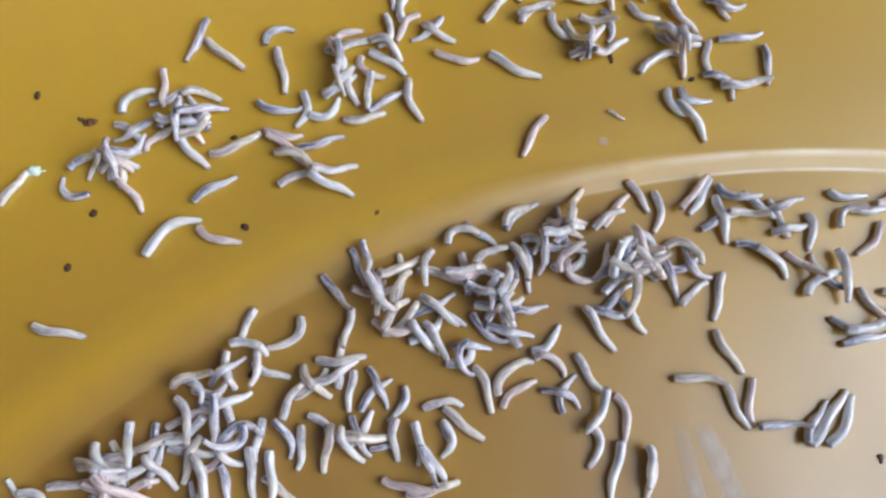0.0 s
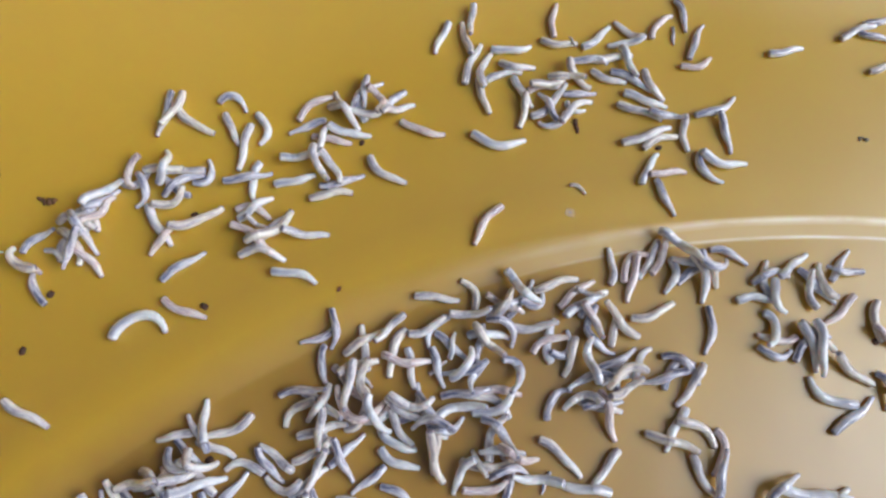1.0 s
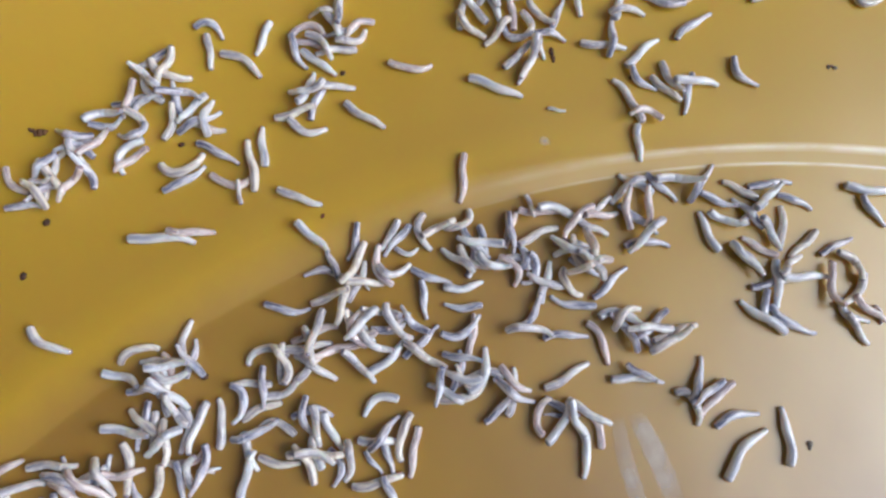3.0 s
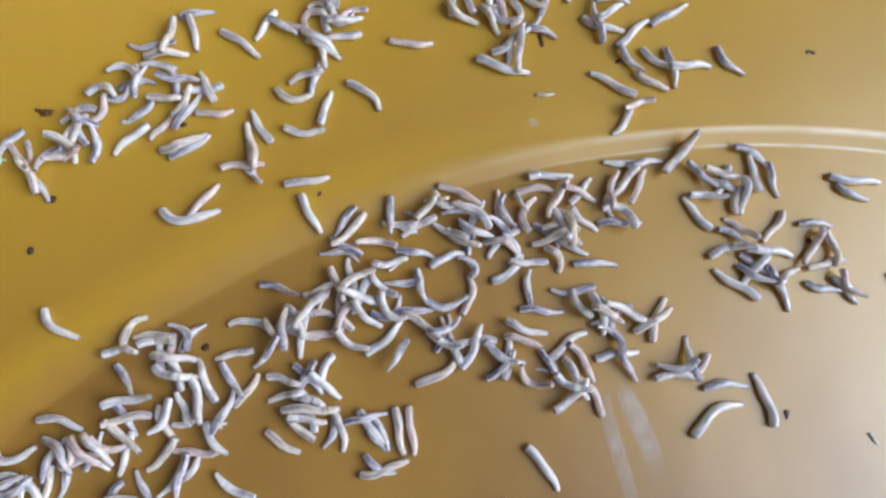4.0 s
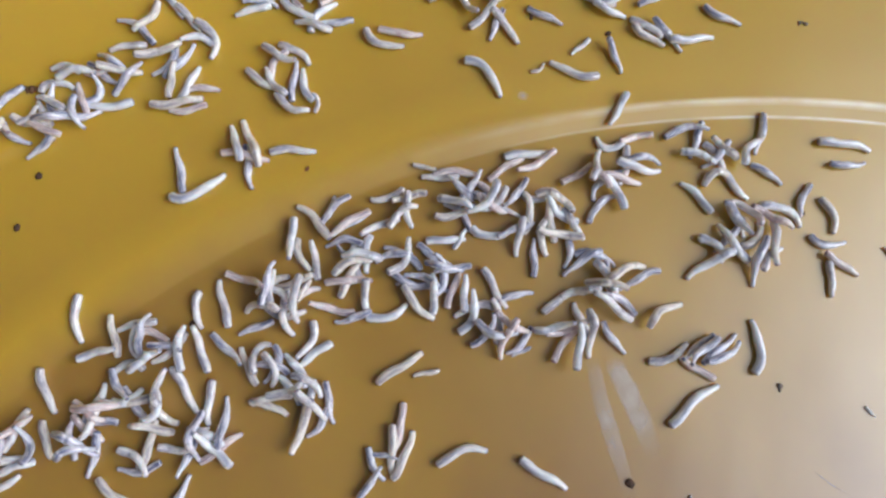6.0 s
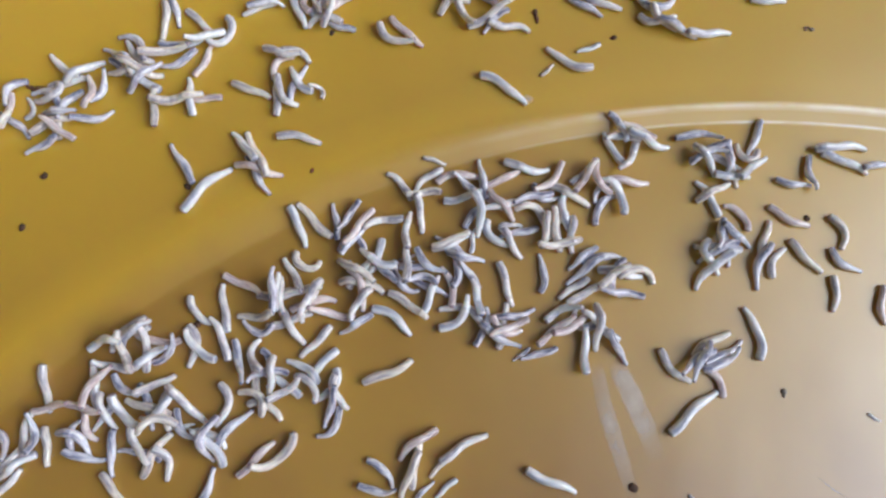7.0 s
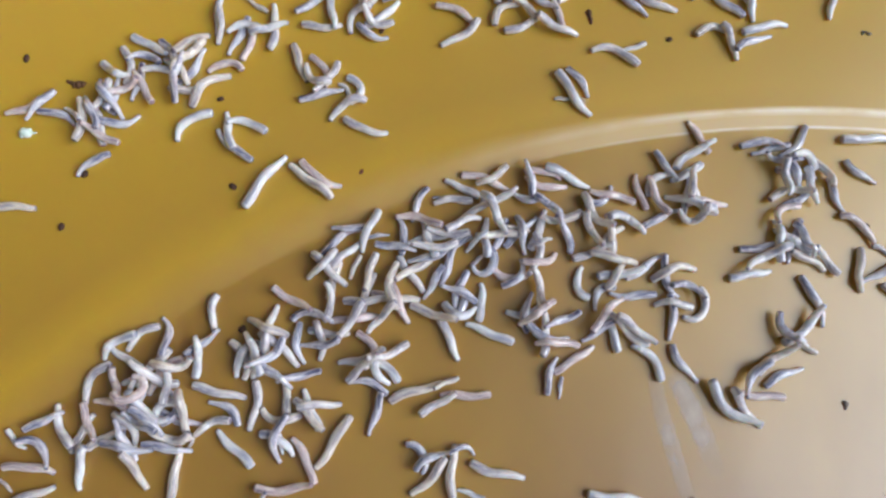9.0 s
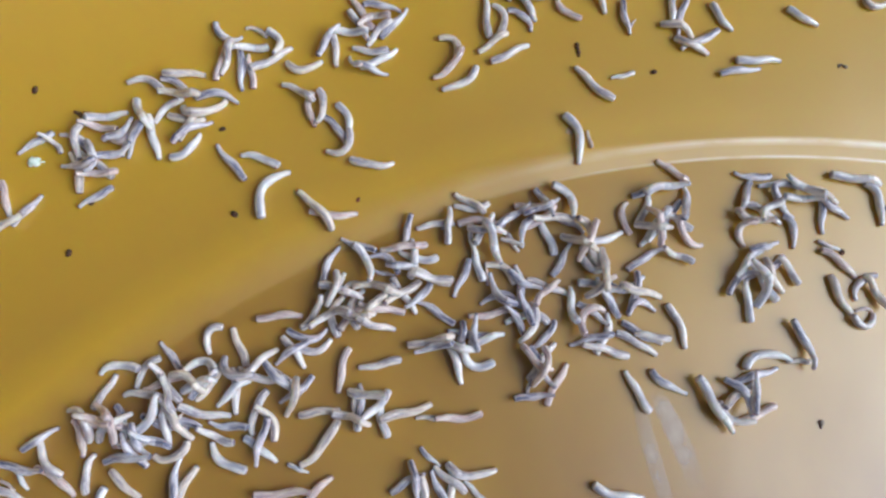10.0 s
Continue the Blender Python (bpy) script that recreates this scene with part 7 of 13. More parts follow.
    crawl(maggot(0.0089, 2), [(95, 106, 40, -24, -25), (128, 80, 29, -29, -31), (127, 70, 19, 21, 24), (125, 74, -29, -8, -6), (117, 37, -60, -51, -56), (122, 66, -77, -13, -13), (117, 46, -49, 18, 9), (108, 75, -10, -51, -54), (148, 82, -53, -4, 1), (144, 51, 20, 11, 9), (165, 86, 98, -9, -7), (172, 65, 152, 13, 13), (203, 70, 76, 67, 62), (182, 71, 156, -27, -27), (153, 88, 101, -2, -2), (132, 61, 117, -2, -2), (135, 71, 35, 1, 1)])
    crawl(maggot(0.0092, 1), [(439, 157, 51, -2, -3), (461, 167, 84, -40, -28), (435, 174, 68, 15, 15), (473, 162, 79, -5, -3), (482, 159, 107, 36, 39), (477, 128, 90, 34, 30), (468, 122, 85, 13, 17), (479, 112, 28, -3, -4), (450, 72, -28, -28, -29), (456, 77, -18, -20, -21), (466, 84, -4, 2, 0), (490, 80, 5, -2, -2), (482, 73, 4, -24, -27), (509, 51, -15, 9, 9), (508, 50, 0, -10, -12), (514, 50, -27, 15, 15), (503, 40, -50, 51, 65)])
    crawl(maggot(0.0039, 4), [(289, 314, -29, 2, 2), (287, 308, -22, -63, -62), (281, 309, -30, -43, -43), (275, 314, -49, 1, 1), (270, 312, -51, 1, 1), (284, 309, -50, 1, 1), (288, 324, -9, 1, 1), (290, 317, 9, 1, 1), (296, 317, 24, 1, 1), (294, 316, 30, 53, 57), (304, 321, 44, 1, 1), (299, 331, 50, 1, 1), (305, 313, 14, 2, 2), (289, 288, -73, 2, 2), (223, 261, 3, 3, 3), (268, 235, 51, 62, 55), (302, 241, 104, -2, -1)])
    crawl(maggot(0.0090, 0), [(-689, -400, 8, -4, -4), (-692, -401, 9, -7, -7), (-696, -402, 10, -11, -11), (-701, -404, 11, -14, -14), (-706, -405, 13, -18, -18), (-710, -407, 14, -23, -22), (-714, -408, 17, -30, -30), (-746, -416, 19, 41, 43), (-722, -401, 55, 34, 24), (-719, -404, 63, 13, 12), (-700, -411, 89, -25, -23), (-691, -377, 155, -7, -22), (-696, -400, 106, 3, 3), (-712, -407, 90, -23, -24), (-707, -389, 118, -18, -23), (-730, -388, 117, -19, -19), (-745, -412, 128, -20, -28)])
    crawl(maggot(0.0091, 1), [(-258, 458, 40, -40, -44), (-269, 486, 52, 34, 33), (-246, 472, 40, -26, -27), (-241, 489, 39, -21, -21), (-227, 487, 31, -32, -30), (-240, 475, 26, 5, 5), (-217, 486, -7, -84, -59), (-201, 477, 30, -127, -68), (-201, 478, 46, -107, -74), (-199, 476, 49, -103, -72), (-195, 470, 68, -77, -56), (-193, 468, 78, -61, -42), (-192, 466, 91, -43, -26), (-190, 464, 103, -25, -12), (-189, 462, 113, -11, -4), (-187, 459, 127, -8, -17), (-183, 507, 123, -12, -1)])
    crawl(maggot(0.0083, 5), [(-173, -53, -70, 0, 0), (-190, -2, -56, -29, -30), (-204, -43, -82, 39, 42), (-198, -16, -128, 67, 70), (-174, -31, -97, -6, -9), (-172, -26, -122, 27, 28), (-176, -11, -184, 28, 34), (-125, -23, -160, -12, -7), (-132, -28, -130, 18, 19), (-117, -51, -174, 11, 7), (-98, -46, -178, 91, 82), (-95, -47, -245, 78, 84), (-122, -60, -268, 80, 82), (-102, -39, -202, 6, 8), (-99, -24, -263, 35, 34), (-135, -13, -220, 8, 7), (-121, -25, -210, 55, 49)])
    crawl(maggot(0.0093, 0), [(495, -255, -64, 7, 8), (487, -254, -61, 19, 18), (483, -237, -62, 18, 18), (522, -268, -62, 22, 22), (518, -278, -55, 2, 2), (529, -280, -47, -43, -38), (535, -264, -64, -89, -52), (537, -269, 23, -14, -16), (549, -271, 25, -29, -29), (546, -277, 26, 29, 29), (541, -295, -48, 25, 25), (551, -343, -133, 16, 10), (554, -308, -59, 50, 54), (564, -322, -55, 36, 26), (562, -352, -54, 18, 9), (563, -338, -42, 21, 18), (577, -329, -30, 40, 49)])
    crawl(maggot(0.0077, 5), [(-440, -202, -72, 0, 0), (-422, -196, -73, -3, -3), (-430, -199, -45, -12, -7), (-445, -184, -48, -2, -2), (-438, -209, 33, 4, -3), (-423, -200, 7, 14, 15), (-420, -176, 77, 19, 19), (-429, -197, 38, -36, -38), (-439, -210, 30, 28, 29), (-438, -237, -17, -37, -36), (-447, -261, 56, 60, 54), (-453, -225, 112, 63, 55), (-486, -244, 128, -18, -40), (-490, -235, 110, -16, -33), (-533, -223, 93, 37, 37), (-527, -237, 90, -20, -26), (-530, -221, 132, -7, -11)])
    crawl(maggot(0.0107, 3), [(725, -1, -88, -20, -15), (733, 18, -72, -27, -26), (722, -4, -87, -13, -15), (733, 4, -66, -1, -14), (789, -27, -24, -12, -13), (787, -14, -15, -17, -18), (777, -17, 3, 2, 1), (746, -11, -24, -13, -23), (763, -28, -56, -5, -22), (763, -28, -24, -52, -57), (932, 132, -25, -12, -10), (952, 120, -59, 22, 32), (940, 122, -62, 41, 57), (946, 120, -65, 63, 69), (946, 123, -52, 64, 60), (940, 123, -46, 48, 45), (929, 122, -81, -56, -24)])
    crawl(maggot(0.0094, 0), [(-637, -369, 1, -3, -3), (-662, -370, 1, -3, -3), (-662, -370, 1, -3, -3), (-662, -370, 1, -3, -3), (-662, -370, 1, -3, -3), (-662, -370, 1, -3, -3), (-661, -369, 2, -3, -6), (-662, -344, -18, -26, -25), (-680, -354, -13, 14, 14), (-663, -341, -47, 23, 23), (-673, -331, -77, 6, 6), (-669, -318, -77, 3, 3), (-664, -315, -89, 16, 16), (-665, -307, -101, 18, 16), (-660, -306, -118, 42, 39), (-713, -343, -164, 11, 14), (-683, -342, -230, 85, 70)])
    crawl(maggot(0.0082, 4), [(422, 476, -15, 75, 66), (455, 422, 39, 18, 17), (449, 413, 21, -22, -23), (450, 410, 11, -13, -16), (462, 404, 15, -34, -48), (491, 391, -23, -35, -33), (515, 371, -40, 8, 14), (516, 349, -23, 16, 11), (531, 362, -30, 5, 5), (528, 369, -31, 10, 10), (552, 436, -36, 22, 22), (562, 438, -38, 27, 27), (562, 432, -41, 33, 33), (554, 433, -48, 34, 37), (539, 421, 3, -49, -36), (495, 495, -22, 7, 14), (505, 499, -21, -26, -29)])
    crawl(maggot(0.0099, 3), [(493, 106, -80, 3, 4), (506, 104, -74, -9, -15), (511, 130, -75, -17, -34), (518, 107, -77, 15, 3), (469, 89, -74, 0, 5), (464, 59, -74, 7, -1), (459, 65, -134, 9, 3), (433, 62, -217, 75, 86), (436, 52, -206, 11, 13), (441, 57, -216, 28, 29), (438, 57, -234, 58, 51), (453, 53, -211, 42, 41), (466, 50, -216, 4, -35), (458, 61, -221, -10, -19), (473, 49, -199, -14, -6), (445, 79, -174, 5, 6), (434, 55, -125, 0, 0)])
    crawl(maggot(0.0093, 4), [(846, -31, 0, 0, 0), (784, -57, -47, 12, 11), (786, -45, -39, 12, 12), (794, -29, -41, -4, -4), (857, -59, -80, -79, -56), (865, -50, -131, -4, -4), (880, -46, -132, -32, -30), (869, -36, -180, 36, 37), (856, -36, -148, 45, 46), (757, -43, -122, 0, 0), (829, -70, -48, 3, 3), (843, -75, -55, 4, 4), (864, -96, -139, 73, 74), (823, -87, -96, 4, 4), (816, -79, -103, -2, 30), (820, -72, -83, 7, 7), (826, -82, -65, 11, 11)])
    crawl(maggot(0.0110, 2), [(763, -122, 13, 7, 6), (797, -113, 32, 49, 49), (776, -127, 36, 6, 6), (770, -110, 35, -54, -44), (755, -118, 11, 8, 8), (733, -107, 5, -1, -1), (745, -108, -32, 34, 33), (767, -83, -66, -24, -37), (747, -86, -55, 23, -33), (734, -90, -105, 6, 7), (733, -87, -111, 30, 30), (719, -106, -77, 22, 22), (697, -134, -81, 14, 14), (721, -127, -73, 6, 6), (717, -142, -68, -20, -20), (736, -167, -77, -45, -42), (738, -183, -71, -28, -22)])
    crawl(maggot(0.0080, 1), [(-206, 391, -34, 89, 53), (-216, 386, 23, 6, 6), (-206, 400, -10, 4, 4), (-205, 436, -33, -40, -41), (-198, 423, -48, 33, 34), (-223, 421, -74, 56, 66), (-209, 455, -12, -8, -8), (-228, 445, -37, 7, 7), (-219, 338, -113, 42, 37), (-234, 321, -110, 34, 29), (-252, 322, -125, 56, 49), (-249, 304, -118, 8, 7), (-278, 315, -102, 58, 60), (-279, 285, -82, -2, -28), (-263, 307, -62, -44, -43), (-277, 298, -55, -14, -9), (-283, 289, -83, 31, 34)])
    crawl(maggot(0.0080, 0), [(-302, -335, -90, -18, -18), (-272, -276, -157, -8, -8), (-264, -252, -187, -67, -64), (-279, -229, -272, -8, -8), (-252, -205, -206, 18, 19), (-253, -204, -247, 9, 10), (-245, -237, -335, 23, 25), (-238, -276, -377, -46, -42), (-246, -279, -331, -72, -80), (-256, -276, -315, -74, -79), (-279, -270, -261, -68, -59), (-269, -280, -303, -21, -25), (-204, -280, -371, -18, -18), (-230, -195, -356, -7, -2), (-234, -215, -366, 9, 12), (-257, -202, -340, 6, 5), (-257, -201, -347, 45, 46)])
    crawl(maggot(0.0077, 0), [(-364, -203, -19, 17, 17), (-366, -196, -21, -1, -1), (-385, -189, -21, -9, -8), (-387, -162, 26, -9, -5), (-402, -168, 21, 19, 16), (-409, -157, 54, 16, 16), (-435, -138, 79, -25, -26), (-498, -273, 107, -7, -9), (-508, -301, 132, -75, -77), (-510, -295, 189, 77, 92), (-550, -290, 167, -9, -9), (-570, -285, 154, 2, 12), (-565, -276, 229, 16, 22), (-561, -278, 151, -17, -25), (-601, -266, 152, -15, -22), (-608, -274, 75, -3, 8), (-652, -287, 57, 10, 10)])
    crawl(maggot(0.0095, 2), [(274, -86, -8, 1, -4), (232, -98, -81, 5, 5), (283, -65, -165, 44, 39), (308, -53, -225, 6, -17), (344, -62, -157, 20, 20), (345, -58, -168, -3, -2), (310, -71, -190, -26, -27), (345, -99, -168, -21, -22), (339, -93, -196, -34, -35), (373, -87, -157, 19, 19), (369, -100, -142, 11, 11), (334, -56, -162, -1, -1), (321, -129, -160, 53, 63), (343, -132, -197, 9, 9), (352, -136, -179, -14, -15), (330, -124, -186, -12, -13), (329, -95, -226, 21, -41)])
    crawl(maggot(0.0076, 2), [(-573, 276, 35, -41, -41), (-614, 285, 35, -40, -40), (-631, 262, 41, 30, 12), (-607, 272, 27, -21, -17), (-610, 287, 18, -50, -41), (-597, 278, 22, 24, 30), (-601, 277, 8, 28, 30), (-584, 300, 12, 40, 43), (-616, 270, 64, 10, 19), (-602, 254, 64, 60, 113), (-605, 264, 65, 27, 31), (-619, 290, 117, 55, 61), (-645, 273, 102, -24, -23), (-642, 260, 86, -18, -23), (-658, 239, 77, -1, -12), (-655, 224, 97, 0, -24), (-654, 221, 29, 15, 15)])
    crawl(maggot(0.0102, 0), [(242, -115, -54, 3, -3), (164, -210, 7, 0, 0), (228, -201, -43, -20, -20), (230, -218, -43, 3, 3), (290, -290, -58, -22, -21), (286, -277, -18, 29, 29), (294, -211, 30, 5, 5), (328, -198, 38, -17, -19), (331, -180, 28, -14, -14), (317, -173, 27, -33, -33), (376, -146, 23, -23, -23), (353, -140, 28, -23, -22), (355, -168, 104, -8, -13), (355, -193, 106, -7, -10), (338, -206, 143, -21, -19), (342, -193, 147, -1, -1), (322, -200, 167, -1, -1)])
    crawl(maggot(0.0095, 0), [(222, -201, -54, 17, 17), (222, -211, -62, 4, 4), (298, -112, -15, -3, 0), (292, -108, -14, 5, 5), (263, -137, -24, 15, 14), (295, -233, 32, 14, 14), (223, -122, -6, -35, -35), (243, -192, -18, 29, 29), (225, -150, -18, 30, 29), (190, -144, -51, 1, 1), (210, -128, -75, 1, 1), (151, -112, -159, 2, 4), (198, -130, -248, -1, -1), (186, -127, -262, -1, -1), (164, -130, -264, 17, 29), (186, -144, -185, 12, -9), (171, -149, -107, -41, -45)])
    crawl(maggot(0.0079, 2), [(-428, -401, -75, -5, -5), (-428, -401, -75, -5, -5), (-428, -401, -75, -5, -5), (-428, -401, -75, -5, -5), (-428, -401, -75, -5, -5), (-428, -401, -75, -5, -5), (-427, -400, -80, -11, -6), (-447, -483, -147, -16, -16), (-426, -455, -155, 11, 12), (-391, -484, -139, -10, -10), (-410, -403, -52, 40, 38), (-416, -417, -29, -7, 8), (-364, -407, -75, 92, 106), (-409, -346, -149, 19, 18), (-416, -358, -217, 41, 43), (-415, -354, -201, 15, 16), (-416, -350, -185, -11, -11)])
    crawl(maggot(0.0078, 0), [(-265, -300, -56, -54, -52), (-199, -225, -104, -4, 1), (-206, -225, -114, -4, -1), (-228, -252, -199, -18, -20), (-251, -283, -152, 34, 34), (-229, -278, -135, 0, 0), (-254, -301, -194, 47, 49), (-229, -304, -155, -14, -14), (-247, -316, -161, 0, 3), (-238, -298, -75, -64, -55), (-245, -308, -94, -5, -8), (-275, -333, -109, 2, -1), (-205, -285, -99, 18, 18), (-291, -207, -103, -9, -9), (-249, -229, -81, -25, -25), (-271, -220, -76, -19, -18), (-297, -208, -52, -7, -7)])
    crawl(maggot(0.0078, 0), [(-414, -123, -113, -1, -1), (-433, -163, -133, 18, 17), (-453, -166, -165, -9, -10), (-479, -168, -128, 4, 16), (-480, -162, -146, 42, 43), (-495, -160, -134, 83, 82), (-478, -181, -180, -1, 0), (-504, -192, -177, 17, 17), (-504, -207, -172, 10, 10), (-496, -205, -169, 14, 15), (-518, -226, -160, -1, -1), (-513, -211, -154, 9, 8), (-546, -233, -151, -14, -18), (-545, -221, -155, 6, 8), (-580, -222, -140, 30, 29), (-571, -236, -135, 4, 4), (-579, -246, -126, 30, 34)])
    crawl(maggot(0.0078, 3), [(408, 339, -55, 58, 63), (411, 345, 35, 2, 1), (423, 352, 60, -20, -19), (430, 340, 36, 29, 29), (426, 328, -30, 40, 47), (469, 264, -53, 17, 22), (453, 256, -85, 16, 17), (452, 262, -127, -50, -49), (455, 254, -108, -11, -14), (464, 243, -97, -14, -15), (456, 177, -182, 29, 25), (475, 140, -164, -58, -66), (484, 133, -139, 42, 44), (482, 140, -116, -20, -20), (474, 114, -150, -17, -19), (473, 135, -122, -7, -5), (434, 55, -118, 0, 0)])
    crawl(maggot(0.0084, 0), [(437, 529, -42, -4, -11), (448, 508, -19, 17, 7), (442, 533, -63, 26, 27), (432, 567, -103, 9, 51), (440, 568, -79, 24, 40), (404, 549, -20, 8, -15), (441, 539, 3, -30, -29), (439, 537, 2, -31, -30), (439, 537, 2, -31, -30), (439, 537, 2, -31, -30), (439, 537, 2, -31, -30), (439, 537, 2, -31, -30), (439, 537, 2, -31, -30), (439, 537, 2, -31, -30), (439, 537, 2, -31, -30), (421, 614, -24, 21, 21), (421, 658, -24, 21, 21)])
    crawl(maggot(0.0076, 2), [(727, -100, -19, 24, 23), (640, -21, 18, 47, 53), (643, -13, -9, 48, 55), (651, -3, -36, -25, -22), (676, -3, -47, -30, -24), (659, 2, -52, -23, -19), (674, 15, -44, -16, -16), (675, 21, -33, -36, -30), (677, 23, -34, 11, 24), (712, 10, -42, 14, 15), (647, -28, -111, -11, -7), (679, -1, -83, -25, -18), (700, 36, -37, 35, 35), (697, 58, 35, 4, -3), (703, 64, 27, 0, -1), (671, 46, 95, 33, 13), (667, 18, 15, 1, 1)])
    crawl(maggot(0.0077, 5), [(-212, -7, -69, -12, -12), (-219, -5, -157, -4, -4), (-212, 11, -156, -19, -15), (-225, 22, -170, -1, -1), (-200, 14, -145, -6, 3), (-187, 30, -233, 11, 11), (-159, 6, -245, -5, -5), (-123, -9, -194, -3, -7), (-139, -7, -251, -22, -22), (-141, 11, -298, 5, 5), (-131, -3, -261, 3, 3), (-155, -31, -214, 23, 23), (-170, -33, -188, 15, 12), (-188, -21, -201, -1, -1), (-197, -13, -178, -1, -1), (-199, -24, -148, 3, 2), (-177, 6, -197, 0, 0)])
    crawl(maggot(0.0078, 0), [(182, 78, 60, 4, 4), (127, 57, 60, 4, 4), (130, 74, 60, 4, 4), (131, 114, 60, 3, 4), (124, 80, 87, 18, 21), (113, 97, 152, 83, 74), (91, 89, 218, -64, -69), (75, 78, 134, -85, -74), (87, 63, 208, 18, 19), (94, 79, 166, -1, -1), (53, 88, 220, 27, 26), (31, 72, 177, 62, 77), (28, 50, 137, 48, 47), (20, 55, 148, -40, -40), (19, 73, 155, 11, 11), (33, 56, 118, 72, 86), (54, 91, 185, -26, -26)])
    crawl(maggot(0.0096, 2), [(-488, 138, 32, -7, -7), (-482, 156, 28, -29, -29), (-471, 140, 35, -7, -7), (-450, 153, 33, 2, -5), (-461, 150, 41, 3, 3), (-458, 157, 33, 19, 19), (-448, 169, 32, 16, 16), (-432, 197, 31, 16, 16), (-417, 92, 85, -5, -5), (-426, 91, 94, -1, -2), (-437, 110, 122, 0, 0), (-450, 112, 123, -5, -5), (-455, 111, 122, 2, 2), (-437, 116, 122, 8, 11), (-429, 143, 140, -20, -20), (-429, 159, 137, -45, -47), (-438, 170, 131, -6, -6)])
    crawl(maggot(0.0078, 0), [(-225, 451, 20, -4, -5), (-231, 410, 30, 2, 2), (-227, 392, 71, 0, 5), (-206, 433, 29, -32, -22), (-188, 459, -42, 48, 54), (-181, 491, -33, -30, -18), (-167, 493, -60, -5, -3), (-164, 494, -70, -6, -5), (-162, 492, -75, -6, -4), (-161, 489, -80, -4, -1), (-156, 482, -102, 10, 11), (-155, 479, -111, 18, 16), (-153, 476, -121, 24, 22), (-151, 474, -130, 29, 26), (-150, 471, -139, 31, 29), (-148, 460, -151, 44, 44), (-147, 464, -130, 8, 12)])
    crawl(maggot(0.0095, 4), [(328, 6, 153, 0, 0), (363, 7, 119, 40, 35), (350, 45, 132, -15, -20), (359, 16, 162, -38, -33), (346, 8, 155, -9, -9), (327, -4, 145, -3, -4), (318, 24, 162, 47, 46), (314, 19, 132, 37, 33), (306, 5, 96, -24, -12), (309, 0, 97, 1, 1), (314, -17, 97, 1, -2), (318, 2, 116, -30, -22), (321, 1, 89, -2, -7), (293, -16, 94, -27, -28), (310, -23, 93, 36, 29), (306, -7, 175, 76, 61), (305, -5, 124, -12, -16)])
    crawl(maggot(0.0098, 2), [(-406, -308, 12, -64, -61), (-356, -282, 53, 24, 22), (-357, -266, 51, 3, 3), (-287, -281, 9, 5, 5), (-299, -281, 34, -41, -39), (-287, -285, 25, -34, -33), (-293, -311, 23, 26, 27), (-368, -355, 77, 7, 7), (-277, -389, 26, 0, 1), (-328, -394, 94, 27, 7), (-317, -405, 46, -12, -13), (-294, -384, 20, 77, 73), (-302, -374, -22, 36, 31), (-317, -302, -70, 4, 11), (-335, -289, -35, -6, -5), (-310, -306, -77, -43, -41), (-318, -263, -43, 0, 0)])
    crawl(maggot(0.0076, 0), [(-267, 411, -65, -3, -3), (-395, 422, -65, -3, -3), (-402, 417, -64, 10, 10), (-404, 430, -63, 22, 21), (-404, 432, -90, -3, -2), (-405, 452, -83, -2, -2), (-414, 435, -81, -1, -1), (-453, 438, -71, 4, 5), (-435, 421, -55, 1, 0), (-429, 417, -49, 4, 4), (-417, 413, -41, 9, 9), (-436, 393, -6, -33, -28), (-459, 393, -24, -49, -52), (-477, 376, -47, 2, 0), (-467, 392, -90, -12, -13), (-454, 405, -104, -19, -15), (-456, 390, -109, -10, 7)])
    crawl(maggot(0.0053, 4), [(59, -72, 48, 0, 0), (97, -209, 117, 0, 0), (79, -214, 117, 0, 0), (61, -220, 117, 0, 0), (46, -193, 117, 0, 0), (68, -202, 117, 0, 0), (90, -212, 117, 0, 0), (69, -160, 117, 0, 0), (64, -188, 117, -1, -1), (58, -216, 151, 0, 0), (76, -482, 225, 1, 1), (130, -412, 212, 1, 1), (124, -407, 211, 1, 1), (78, -369, 205, 1, 1), (-12, -306, 204, 0, 0), (-17, -376, 160, -21, -21), (-31, -334, 180, 0, 0)])
    crawl(maggot(0.0078, 5), [(-197, 6, -79, -14, -14), (-191, 43, -72, -1, 0), (-186, 25, -88, -28, -28), (-177, 31, -88, -50, -54), (-180, -13, -35, 8, 8), (-142, 24, -106, -31, -31), (-118, 50, -103, -22, -21), (-140, 41, -139, 11, 10), (-148, 38, -147, 11, 8), (-137, 30, -142, 12, 11), (-105, 8, -124, -9, -8), (-94, -1, -114, -9, -11), (-79, -9, -117, -4, -4), (-88, 31, -100, 4, 4), (-68, 40, -113, 17, 18), (-88, 17, -119, 15, 15), (-81, 34, -104, -10, -11)])
    crawl(maggot(0.0089, 4), [(-133, -7, 30, 13, 10), (-145, -22, 0, -62, -70), (-131, 3, 31, -2, -3), (-140, 9, 9, -40, -43), (-137, -20, 4, -78, -72), (-119, -46, -3, 17, 12), (-102, -30, -4, 16, 15), (-107, -91, 47, -32, -38), (-116, -85, 42, 22, 8), (-95, -90, 40, -45, -43), (-86, -104, -31, -3, -5), (-103, -98, -12, -35, -33), (-116, -104, -39, 0, 2), (-111, -101, -115, -18, -16), (-75, -91, -147, -3, -3), (-93, -94, -117, 0, 0), (-87, -90, -146, 0, 0)])
